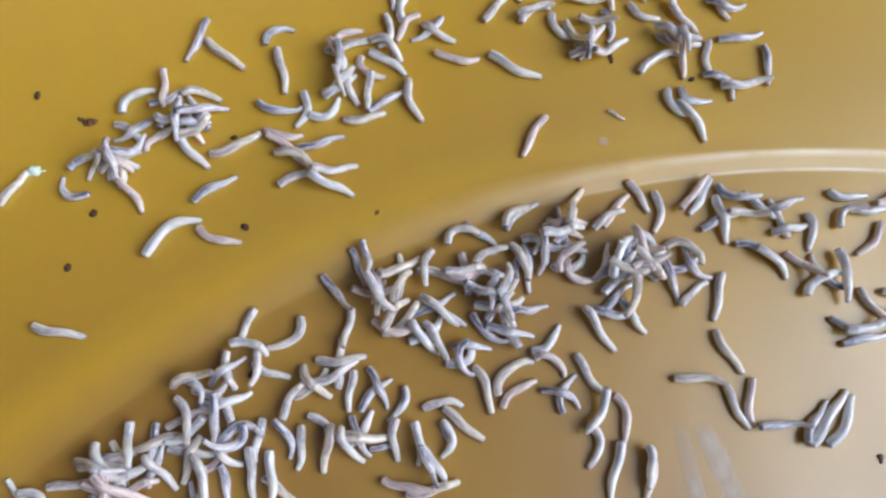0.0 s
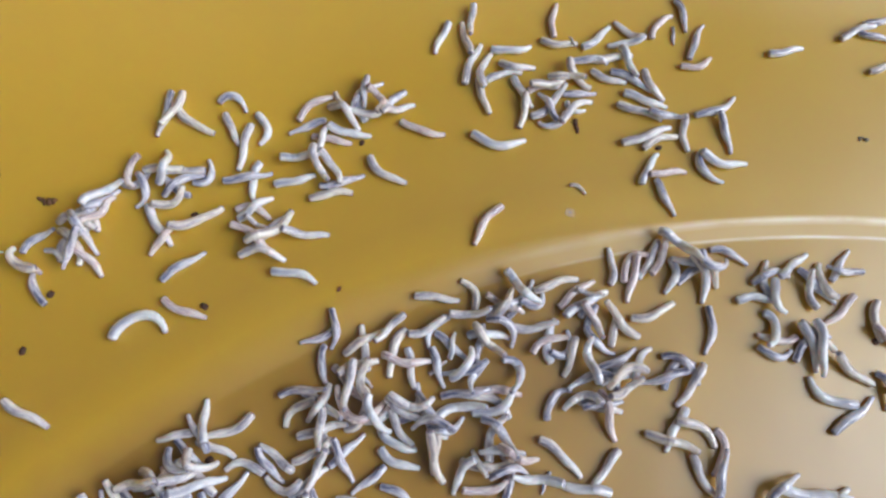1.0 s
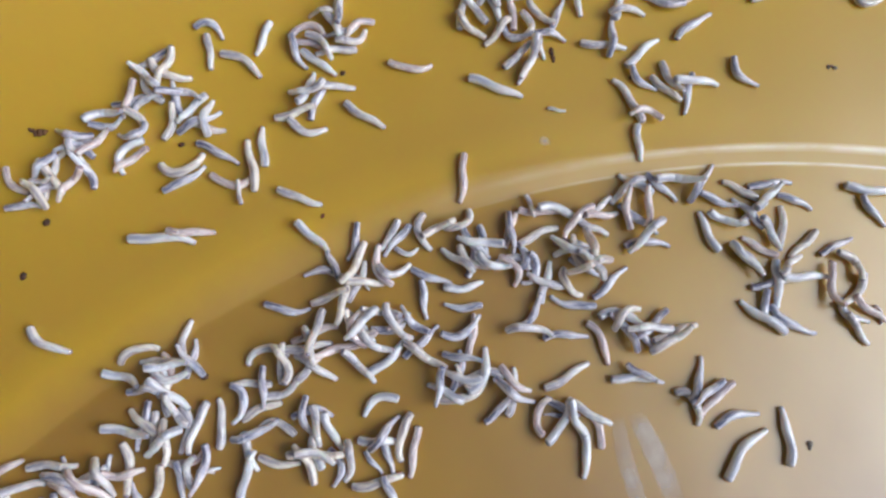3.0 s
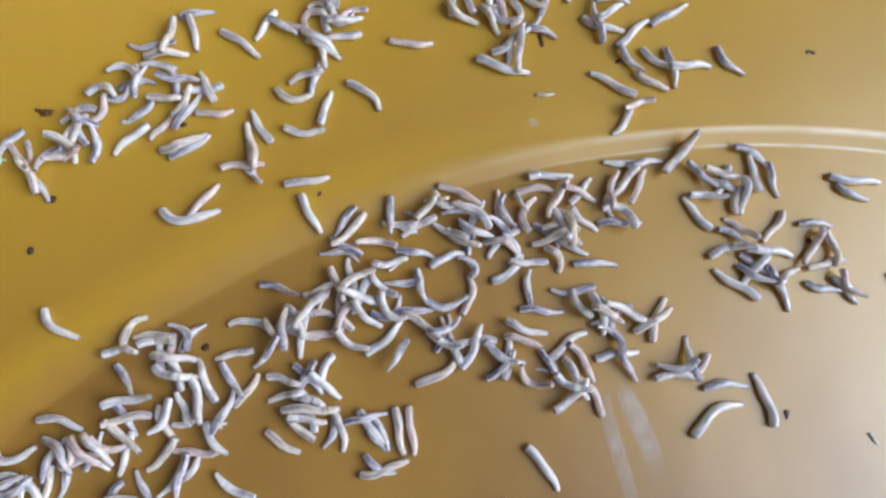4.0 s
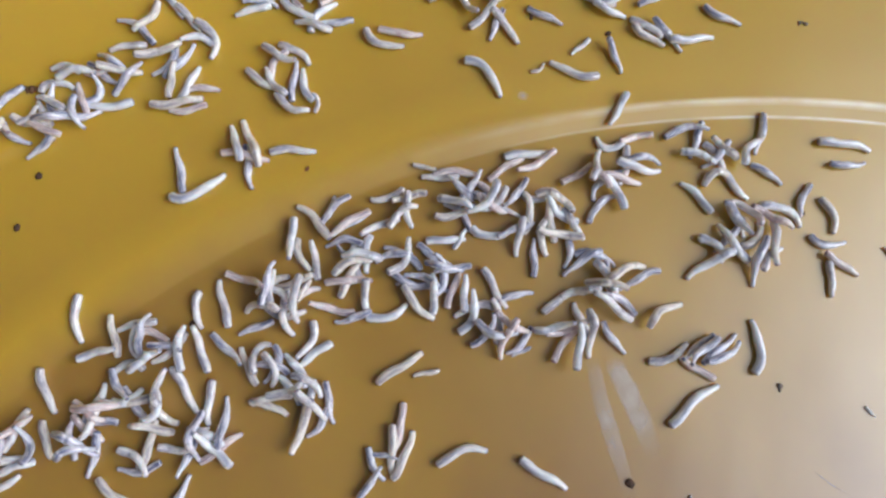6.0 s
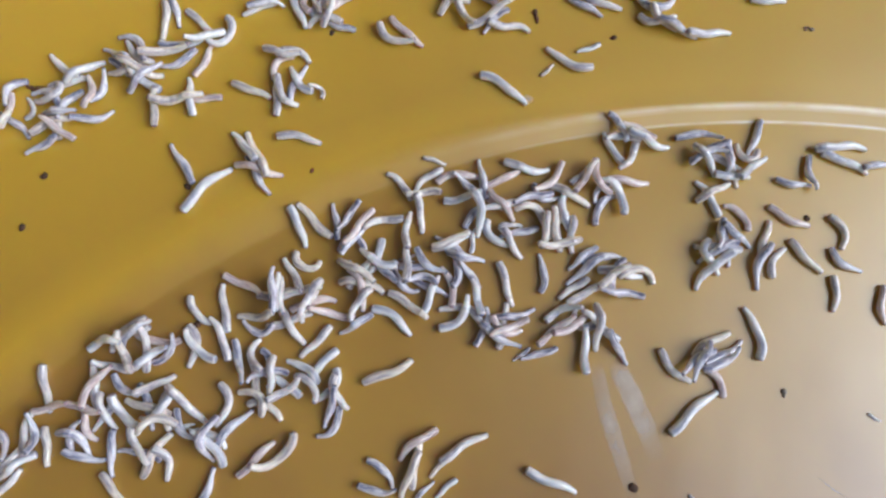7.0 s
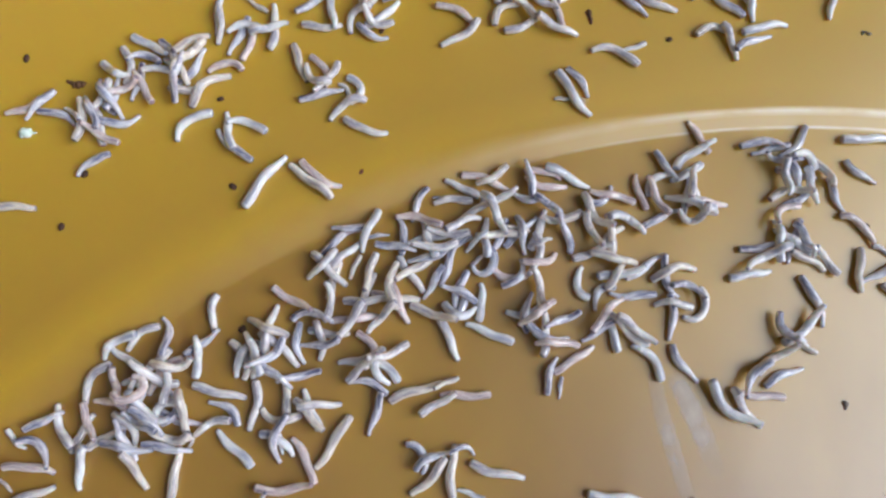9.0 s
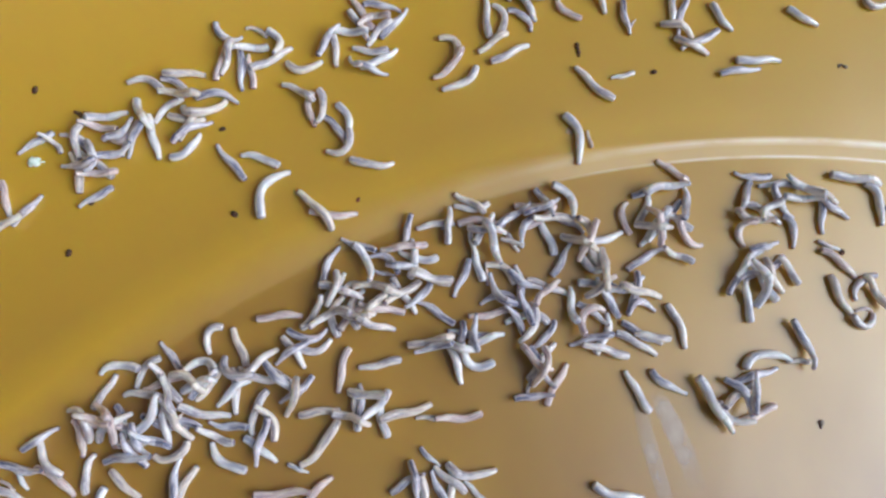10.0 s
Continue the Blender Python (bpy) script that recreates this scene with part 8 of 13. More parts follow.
    crawl(maggot(0.0078, 1), [(-634, -415, -29, 6, 7), (-634, -415, -29, 6, 7), (-634, -415, -29, 6, 7), (-634, -415, -29, 6, 7), (-634, -415, -29, 6, 7), (-634, -415, -29, 6, 7), (-627, -413, -32, -10, -7), (-639, -407, -104, -72, -112), (-591, -367, -30, 23, 17), (-571, -375, -34, 16, 16), (-593, -368, -12, 11, 8), (-561, -338, -30, -42, -48), (-593, -330, -59, 86, 81), (-628, -332, -41, 27, 14), (-613, -316, -61, 40, 16), (-657, -303, -141, 19, 23), (-652, -338, -193, -6, -9)])
    crawl(maggot(0.0092, 5), [(31, -122, -39, 43, 43), (20, -89, -58, -2, 6), (56, -91, 5, 1, 6), (60, -63, -65, 15, 18), (65, -72, -91, -14, -13), (29, -117, -20, 34, 35), (14, -145, 43, -2, -2), (20, -133, -15, 2, 2), (14, -150, -17, 4, -9), (23, -137, -15, 23, 23), (3, -122, -54, 60, 73), (-9, -137, -22, -38, -35), (-13, -128, -37, 10, 12), (-12, -107, -95, 0, 0), (-9, -81, -107, 0, -1), (-26, -131, -197, 1, -1), (-20, -126, -211, 10, 6)])
    crawl(maggot(0.0113, 3), [(697, -279, 59, 19, 19), (713, -290, 45, 0, 0), (705, -292, 41, -2, -2), (700, -295, 34, -9, -8), (715, -314, 120, -8, -9), (737, -331, 111, 37, 38), (719, -327, 95, 15, 16), (722, -304, 114, 22, 22), (724, -289, 91, 26, 28), (725, -281, 89, 30, 33), (714, -226, 104, 34, 34), (711, -221, 122, -3, -3), (710, -222, 111, 30, 29), (705, -200, 124, 30, 31), (687, -196, 43, 19, 21), (666, -207, -14, -65, -54), (656, -212, 8, -61, -58)])
    crawl(maggot(0.0083, 2), [(567, 135, -42, -10, 9), (576, 174, -11, -8, -8), (574, 180, -23, -32, -32), (576, 182, -23, 1, 1), (601, 205, 15, -28, -28), (570, 172, 52, 6, 6), (613, 138, -21, 5, 5), (616, 155, -53, 4, 4), (618, 161, -73, 1, 1), (621, 169, -94, 2, 2), (638, 152, -156, 0, 0), (641, 144, -227, 2, 27), (651, 171, -286, 5, 38), (642, 174, -198, -4, -5), (651, 168, -165, -1, -2), (654, 182, -187, -28, -30), (657, 172, -183, -28, -31)])
    crawl(maggot(0.0095, 0), [(-504, -289, -66, -22, -28), (-492, -272, -9, -4, -16), (-472, -252, -46, -30, -14), (-471, -251, -25, -27, -29), (-503, -258, -9, 5, 6), (-459, -225, 24, -4, -9), (-457, -207, -7, 61, 54), (-445, -245, 0, -28, -33), (-440, -252, 71, 12, -5), (-498, -245, 91, -141, -64), (-486, -254, 97, 29, 30), (-499, -257, 95, 28, 29), (-504, -268, 123, 5, 5), (-502, -257, 121, -5, -5), (-547, -296, 152, -28, -27), (-542, -284, 123, -21, -20), (-537, -269, 127, 2, 2)])
    crawl(maggot(0.0077, 2), [(59, -72, -72, 0, 0), (95, -64, -69, 1, 3), (75, -60, -117, 35, 35), (93, -42, -117, -3, -3), (111, -38, -139, -51, -45), (104, -56, -151, 0, 0), (95, -77, -180, -16, -17), (135, -35, -243, 127, 90), (133, -67, -195, -2, -2), (104, -97, -156, 0, 0), (136, -109, -235, 5, 4), (108, -110, -267, -10, -9), (135, -124, -344, 16, 16), (125, -125, -341, 34, 33), (122, -102, -307, 52, 52), (135, -88, -290, -3, -7), (159, -118, -250, -6, -1)])
    crawl(maggot(0.0085, 0), [(-172, 475, -97, -54, -60), (-156, 467, -182, -23, -34), (-149, 457, -184, -44, -49), (-138, 425, -186, -41, -41), (-146, 413, -197, -8, -7), (-144, 432, -196, -8, -8), (-160, 441, -171, 10, 2), (-134, 432, -174, -22, -21), (-154, 411, -216, 9, -18), (-174, 400, -210, -24, -17), (-162, 421, -176, 48, 49), (-167, 391, -172, -48, -51), (-181, 386, -190, -92, -76), (-190, 413, -134, 34, 49), (-198, 422, -133, 60, 74), (-209, 429, -83, -1, 0), (-187, 476, -58, -2, -3)])
    crawl(maggot(0.0076, 0), [(-462, -238, 12, 46, 54), (-442, -239, 12, 29, 32), (-431, -234, 25, 16, 15), (-424, -263, 97, 14, -8), (-433, -305, 82, 30, 43), (-402, -333, 112, -2, -2), (-409, -382, 86, -67, -51), (-414, -447, 24, 91, 67), (-428, -436, -4, 2, 1), (-414, -437, 5, 36, 32), (-439, -468, -83, -72, -14), (-462, -453, -146, 6, 8), (-443, -429, -175, 28, 28), (-424, -400, -217, 53, 46), (-441, -384, -157, 28, 31), (-432, -383, -163, -73, -59), (-437, -370, -204, -19, -17)])
    crawl(maggot(0.0084, 3), [(-64, -362, -53, -18, -18), (-73, -229, -20, 38, 36), (-65, -210, -24, 30, 28), (-69, -199, -17, 16, 16), (-68, -204, 15, 3, 3), (-67, -255, 28, -35, -35), (-64, -330, -2, 0, 0), (-83, -366, -68, 9, 9), (-126, -350, -87, 26, 26), (-173, -362, -95, 11, 13), (-135, -330, -122, -46, -51), (-116, -315, -85, -9, -9), (-123, -320, -101, -4, -4), (-142, -305, -92, -7, -7), (-137, -279, -77, 63, 55), (-124, -319, -77, -26, -24), (-136, -314, -133, -9, -9)])
    crawl(maggot(0.0099, 4), [(-56, -18, -14, -14, -14), (-66, 6, -84, 46, 55), (-74, -15, -107, 26, 26), (-67, 15, -99, 9, 9), (-56, 5, -97, -14, -14), (-115, -12, -185, 30, 28), (-116, 5, -114, -13, -21), (-121, 26, -161, -23, -25), (-172, -2, -245, -39, -42), (-157, -10, -232, 22, 23), (-173, -3, -226, -3, -3), (-169, -102, -305, -10, -9), (-150, -113, -289, -4, 3), (-160, -94, -288, 5, 4), (-116, -125, -269, -31, -29), (-119, -88, -230, 3, 2), (-139, -81, -192, 16, 22)])
    crawl(maggot(0.0099, 3), [(-628, -367, -38, 52, 51), (-619, -358, -39, 53, 50), (-601, -347, -34, 47, 45), (-582, -337, -29, 39, 38), (-564, -326, -24, 30, 30), (-534, -313, -12, 17, 17), (-529, -309, -7, 0, -7), (-534, -312, 14, -12, -12), (-530, -328, -2, 20, 24), (-529, -339, 26, 32, 31), (-513, -380, -37, 52, 47), (-525, -353, -49, 18, 17), (-544, -352, -45, 33, 29), (-561, -334, -59, -7, 0), (-550, -358, -35, 49, 54), (-560, -341, 35, -13, -9), (-561, -332, 56, 13, 18)])
    crawl(maggot(0.0080, 2), [(38, -51, -99, 5, 3), (46, -76, -189, 8, 6), (52, -50, -168, -22, -21), (70, -64, -146, -48, -46), (32, -80, -216, 36, 38), (-8, -99, -180, 39, 40), (-2, -106, -223, -21, -24), (-15, -72, -157, -13, -14), (-18, -83, -158, -9, -9), (-6, -71, -151, 37, 43), (-35, -99, -227, 2, -2), (-74, -86, -188, 49, 46), (-75, -104, -236, 0, 0), (-73, -100, -229, -12, -13), (-49, -68, -165, -20, -16), (-32, -95, -114, 10, 10), (-52, -95, -133, -28, -28)])
    crawl(maggot(0.0084, 4), [(95, 10, -67, -32, -35), (105, 2, -42, -10, -8), (97, 3, -47, 8, 2), (117, -1, -66, 62, 66), (142, 9, -50, -11, -8), (126, 34, -38, -6, -9), (110, 14, -40, 38, 42), (110, 0, -12, 16, 23), (118, -17, 7, 48, 47), (121, 24, 9, 40, 40), (100, -43, 23, 11, 11), (95, -19, 22, -1, 0), (90, 3, 111, -25, -6), (95, -25, 168, 24, 24), (84, -23, 185, 5, 5), (108, -49, 148, -28, -29), (116, -40, 146, 44, 50)])
    crawl(maggot(0.0079, 4), [(-143, -94, 53, -19, -16), (-130, -88, 71, 4, 5), (-128, -68, 90, -42, -41), (-127, -77, 62, -8, -15), (-129, -93, 116, -51, -48), (-150, -79, 62, -6, -4), (-163, -59, 15, -17, 3), (-188, -118, 25, 12, 1), (-206, -127, 20, 15, 12), (-203, -126, 21, 14, 8), (-193, -141, 7, -3, 3), (-220, -136, -6, -22, -23), (-215, -108, 63, 39, 34), (-217, -101, 55, 38, 32), (-228, -114, 75, 4, 2), (-183, -140, 1, 6, 13), (-178, -137, -8, 25, 30)])
    crawl(maggot(0.0079, 0), [(-13, -13, -82, 0, 0), (-75, -57, -82, -1, 0), (-44, -46, -81, 0, 0), (-13, -36, -80, -1, 1), (-14, -40, -89, 0, 0), (-90, -50, -103, -3, -5), (-63, -89, -189, 8, 8), (-50, -87, -242, -60, -56), (-121, -60, -282, -1, -2), (-146, -69, -276, 0, 0), (-212, -111, -238, 0, -3), (-228, -98, -287, -6, -18), (-199, -62, -265, -6, -8), (-199, -48, -268, -10, -10), (-208, -64, -319, 0, 0), (-216, -82, -306, 3, 10), (-224, -83, -303, 0, 0)])
    crawl(maggot(0.0081, 4), [(-333, -408, -36, -11, -11), (-316, -386, -27, -12, -12), (-300, -365, -17, -13, -13), (-283, -344, -8, -15, -15), (-264, -323, 1, -14, -14), (-258, -318, 12, -62, -57), (-250, -367, -8, 17, 17), (-235, -400, -43, 7, 7), (-230, -411, -55, 4, 4), (-235, -371, -20, -11, -9), (-256, -369, -25, -54, -56), (-251, -388, -75, 17, 26), (-270, -395, -92, 5, 10), (-263, -358, -47, -11, 1), (-264, -365, -50, -12, 6), (-274, -361, -44, -2, -2), (-293, -296, -106, -26, -18)])
    crawl(maggot(0.0085, 4), [(-470, -407, -101, -27, -28), (-470, -407, -101, -27, -28), (-470, -407, -101, -27, -28), (-470, -407, -101, -27, -28), (-470, -407, -101, -27, -28), (-470, -407, -101, -27, -28), (-468, -406, -111, -26, -18), (-457, -416, -157, -29, -27), (-445, -413, -217, -40, -37), (-457, -411, -208, -24, -26), (-452, -394, -166, 58, 50), (-436, -391, -195, 17, 13), (-471, -385, -215, -21, -25), (-485, -372, -238, -46, -45), (-511, -405, -187, -62, -54), (-531, -409, -212, 1, 1), (-516, -403, -157, -71, -65)])
    crawl(maggot(0.0130, 3), [(-563, 50, 37, -36, -35), (-555, 48, 34, -50, -51), (-538, 31, 6, -82, -70), (-532, 41, 6, -72, -63), (-523, 44, 7, -61, -52), (-504, 43, 5, -40, -35), (-485, 52, -1, -14, -14), (-426, 43, 6, 62, 55), (-434, 33, -7, 58, 64), (-400, 46, 11, 64, 53), (-390, 61, 44, -14, -14), (-402, 80, 51, 12, 11), (-391, 71, 52, -1, -1), (-393, 84, 44, -16, -16), (-367, 76, 54, -5, -5), (-362, 86, 54, -19, -19), (-361, 113, 64, -45, -55)])
    crawl(maggot(0.0076, 2), [(-536, 258, 1, 0, 0), (-468, 293, 16, 16, -5), (-443, 321, 63, 78, 75), (-454, 295, 10, -22, -26), (-509, 273, 54, 28, 34), (-539, 327, 20, -8, -11), (-530, 324, 21, -67, -40), (-556, 325, 95, 18, 29), (-565, 326, 107, 30, 31), (-572, 316, 134, 26, 25), (-574, 332, 151, 10, 10), (-575, 337, 156, 5, 5), (-553, 317, 203, -150, -98), (-576, 305, 156, -3, 2), (-608, 317, 183, 75, 72), (-590, 295, 267, -21, -1), (-627, 208, 242, -5, 9)])
    crawl(maggot(0.0052, 4), [(-168, 446, -61, -4, -4), (-191, 481, -64, -6, -2), (-191, 479, -60, -8, -4), (-177, 485, -76, 0, 0), (-189, 513, -88, 0, 0), (-198, 532, -95, 13, 9), (-193, 518, -184, -6, 25), (-189, 498, -174, 29, 30), (-187, 489, -183, 26, 26), (-185, 480, -196, 20, 20), (-178, 449, -246, -1, -2), (-186, 432, -298, 45, 30), (-217, 432, -275, 0, 0), (-250, 436, -255, 0, 0), (-398, 441, -213, -1, -1), (-430, 455, -199, -1, -2), (-400, 457, -203, 44, 45)])
    crawl(maggot(0.0084, 0), [(483, 444, -90, 26, 28), (501, 432, -85, 5, 5), (502, 430, -92, 18, 19), (494, 412, -103, -16, -16), (509, 406, -87, -26, -25), (547, 405, -85, 16, 22), (524, 392, -65, 5, 5), (534, 400, -31, 19, 20), (536, 400, -45, 1, 8), (530, 401, -45, -41, -29), (538, 433, -10, 43, 56), (546, 428, -35, 65, 73), (564, 417, -53, -1, -8), (570, 427, -63, 4, 5), (575, 394, -73, -34, -11), (550, 442, -13, -71, -67), (533, 458, -24, 7, 3)])
    crawl(maggot(0.0090, 5), [(-757, -462, 18, 0, 0), (-757, -462, 18, 0, 0), (-757, -462, 18, 0, 0), (-757, -462, 18, 0, 0), (-757, -462, 18, 0, 0), (-757, -462, 18, 0, 0), (-757, -462, 18, 0, 0), (-746, -459, 17, 0, 2), (-747, -427, -42, -62, -62), (-747, -427, -42, -62, -62), (-747, -427, -42, -62, -62), (-747, -427, -42, -62, -62), (-747, -427, -42, -62, -62), (-747, -427, -42, -62, -62), (-746, -427, -37, -55, -54), (-754, -421, -12, -94, -86), (-785, -428, -8, 11, 12)])
    crawl(maggot(0.0080, 3), [(-93, -325, -82, -24, -24), (-52, -195, -41, -6, -6), (-68, -178, -29, 40, 40), (-61, -165, -44, 21, 20), (-65, -170, -20, -29, -29), (-88, -197, 6, 0, 0), (-154, -311, -62, 16, 15), (-164, -275, 8, 8, -5), (-191, -305, 84, 0, -3), (-194, -303, 110, 17, 16), (-185, -296, 146, 37, 36), (-199, -307, 150, 70, 95), (-152, -318, 101, -3, -4), (-185, -252, 103, 9, 9), (-176, -265, 188, -1, 2), (-189, -305, 172, 2, 0), (-152, -289, 171, 0, 0)])
    crawl(maggot(0.0083, 3), [(-328, 301, -98, -43, -42), (-350, 318, -142, 63, 70), (-351, 310, -95, 31, 30), (-347, 306, -113, 22, -17), (-368, 311, -105, 13, -35), (-454, 306, -46, -18, -16), (-441, 313, -127, 8, 2), (-420, 321, -211, -17, -6), (-432, 328, -299, 22, -2), (-416, 297, -304, 22, 0), (-428, 251, -262, 5, 3), (-426, 213, -286, 2, -21), (-449, 202, -322, 12, -1), (-448, 187, -288, 33, 28), (-438, 173, -256, -6, -10), (-497, 214, -340, -1, 7), (-526, 197, -316, 43, 43)])
    crawl(maggot(0.0092, 3), [(278, -12, 59, 10, 1), (274, -14, 84, -23, -22), (287, -30, 95, -29, -25), (289, -3, 83, -50, -23), (302, 19, 154, -42, -39), (303, 26, 145, -7, 2), (306, 37, 155, -28, -26), (320, 42, 93, 42, 45), (338, -9, 121, -66, -71), (331, 0, 141, -28, -36), (333, 22, 91, -54, -28), (342, 19, 29, 11, -2), (319, 6, -52, 10, 11), (325, -13, -59, 45, 41), (343, 10, -22, -47, -47), (321, 23, -6, 6, -3), (327, 28, 21, 4, -3)])
    crawl(maggot(0.0085, 2), [(-89, 482, -137, -28, -30), (-101, 481, -117, 12, 8), (-91, 479, -129, 12, 7), (-88, 515, -183, 43, 45), (-117, 501, -255, 27, 30), (-147, 523, -282, 34, 7), (-153, 528, -275, 1, -3), (-150, 527, -318, -13, -13), (-149, 527, -329, -19, -21), (-148, 526, -338, -24, -27), (-146, 524, -356, -32, -34), (-145, 524, -360, -33, -34), (-144, 523, -363, -33, -35), (-143, 523, -365, -34, -35), (-142, 522, -367, -34, -35), (-141, 521, -369, -34, -35), (-140, 523, -369, -32, -33)])
    crawl(maggot(0.0088, 1), [(283, 120, 52, -7, -6), (296, 113, 70, -1, -3), (378, 158, 50, -59, -60), (383, 160, 17, -25, -19), (438, 130, 73, 24, 25), (436, 125, 82, 8, 6), (425, 119, 92, -15, -16), (422, 109, 73, -18, -11), (412, 93, 78, 2, 8), (419, 99, 89, -15, -4), (406, 88, 106, -63, -54), (412, 89, 91, -40, -22), (417, 83, 111, -50, -39), (401, 103, 94, -17, -17), (406, 62, 119, -2, -12), (421, 60, 165, -18, -27), (434, 55, 109, 28, 26)])
    crawl(maggot(0.0094, 1), [(-31, 423, -8, 35, 33), (-36, 427, -12, 24, 24), (-28, 425, -18, 24, 24), (-24, 426, -16, 19, 19), (-16, 414, -6, 12, 12), (-7, 418, -8, 11, 11), (-10, 410, -5, 37, 36), (10, 433, -3, -8, -8), (10, 419, -10, -49, -46), (8, 390, 4, 14, 14), (8, 399, -43, 13, 13), (14, 402, -43, 2, 2), (22, 429, -36, -63, -79), (20, 431, -61, -47, -49), (6, 441, -26, -18, -18), (-121, 421, -104, -23, -26), (6, 394, -132, -39, -36)])
    crawl(maggot(0.0102, 0), [(-464, -394, -73, -20, -15), (-457, -378, -76, -12, -12), (-445, -361, -82, -14, -14), (-433, -344, -87, -15, -15), (-421, -326, -92, -16, -16), (-405, -308, -94, -19, -21), (-403, -302, -106, 20, 17), (-403, -314, -64, -24, -24), (-411, -323, -84, -9, -8), (-407, -329, -74, -11, -11), (-404, -362, -46, -3, -1), (-416, -376, -45, -16, -23), (-420, -378, -33, 58, 57), (-417, -319, -14, -2, -2), (-432, -325, -13, -2, -2), (-437, -340, -14, 14, 14), (-463, -326, -10, 10, 10)])
    crawl(maggot(0.0080, 0), [(-668, 177, 8, -38, -38), (-663, 230, 15, -15, -30), (-667, 218, -9, -24, -33), (-665, 228, 6, -34, -31), (-665, 215, -39, -28, -28), (-667, 222, -87, 0, 0), (-656, 224, -70, 50, 49), (-678, 221, -143, -45, -45), (-700, 193, -170, 36, 10), (-684, 215, -231, 54, 61), (-702, 244, -154, -88, -61), (-713, 259, -159, -38, -17), (-706, 228, -199, -71, -42), (-673, 239, -198, 0, 0), (-682, 231, -120, -34, -35), (-692, 221, -103, -29, -26), (-739, 202, -84, 31, 34)])
    crawl(maggot(0.0086, 4), [(-210, 289, 13, 20, 20), (-200, 285, 21, -10, -10), (-203, 286, 11, -17, -17), (-207, 298, -30, 32, 28), (-218, 343, 19, 17, 17), (-249, 320, 26, -32, -32), (-239, 308, 19, 6, 0), (-239, 297, -38, 49, 52), (-290, 275, -66, 7, 7), (-265, 289, -50, 18, 22), (-307, 267, -21, -9, -9), (-312, 273, -40, -3, -2), (-302, 292, -53, 23, 23), (-316, 298, -62, 32, 33), (-308, 320, -69, 2, 2), (-329, 279, -4, -13, -12), (-300, 381, 5, 55, 53)])
    crawl(maggot(0.0078, 5), [(286, -6, 7, 0, 0), (299, -105, -38, 1, 2), (305, -110, 7, 0, 0), (225, -140, 7, 0, 0), (211, -140, 44, 0, 0), (278, -274, -6, -50, -56), (282, -270, -27, 12, 12), (287, -243, -68, -9, -10), (256, -258, -48, 11, 8), (236, -245, -101, -27, -31), (274, -267, -164, -11, -11), (221, -229, -193, 30, 27), (226, -256, -203, -15, -6), (219, -271, -225, 3, 4), (186, -291, -285, -16, -19), (173, -302, -337, 26, 25), (174, -292, -354, -11, -11)])
    crawl(maggot(0.0091, 3), [(-436, -256, 16, 29, 28), (-418, -253, 22, 23, 23), (-404, -250, 18, 0, -1), (-422, -247, -13, -3, -1), (-435, -237, -15, -27, -26), (-438, -243, 2, -30, -30), (-452, -242, -37, -5, 1), (-440, -269, 10, 32, 38), (-434, -266, 36, -4, -11), (-428, -262, 56, -14, -16), (-388, -254, 137, -38, -44), (-400, -256, 135, -19, -17), (-365, -252, 112, 37, 48), (-367, -256, 129, -6, -3), (-368, -254, 114, 4, 7), (-407, -244, 147, 39, 34), (-473, -239, 179, 75, 98)])
    crawl(maggot(0.0077, 1), [(-621, -407, -83, 0, 0), (-642, -377, -71, 0, 0), (-648, -343, -62, 0, 0), (-656, -309, -50, -1, -3), (-675, -325, -50, -1, -1), (-663, -335, -30, -9, -11), (-749, -376, 29, 3, 4), (-786, -393, -53, 15, 2), (-742, -385, 16, -4, -2), (-721, -410, 37, 18, 25), (-652, -365, 14, 0, 0), (-613, -349, 7, -1, 0), (-613, -340, 14, 24, 32), (-631, -350, 0, 15, 14), (-657, -379, -62, 19, 13), (-678, -419, -71, 24, 24), (-687, -371, -66, -17, -18)])
    crawl(maggot(0.0096, 2), [(-376, 302, -6, 45, 45), (-393, 303, -17, 28, 37), (-362, 314, 9, 4, 7), (-407, 280, 4, 23, 22), (-418, 275, 17, -6, 0), (-424, 288, 31, 3, 9), (-426, 286, 26, 4, 10), (-456, 264, 71, 3, -5), (-441, 281, 40, -12, -4), (-438, 298, 67, 2, 2), (-449, 361, 6, 30, 34), (-469, 362, 62, -54, -50), (-442, 354, 76, 50, 50), (-457, 342, 74, 25, 31), (-516, 303, 76, 65, -23), (-469, 294, 42, -51, -48), (-473, 311, -5, -36, -36)])
    crawl(maggot(0.0100, 4), [(-67, -404, 14, 15, 15), (-67, -404, 14, 15, 15), (-67, -404, 14, 15, 15), (-67, -404, 14, 15, 15), (-67, -404, 14, 15, 15), (-67, -404, 14, 15, 15), (-67, -404, 14, 14, 12), (-22, -457, 27, 20, 20), (-3, -453, 52, 30, 31), (5, -458, 59, 22, 23), (30, -474, 80, 0, 0), (6, -470, 66, -29, -29), (31, -466, 66, -18, -18), (54, -471, 22, -1, -1), (0, -468, 87, -8, -9), (12, -486, 90, 0, 0), (12, -486, 90, 0, 0)])
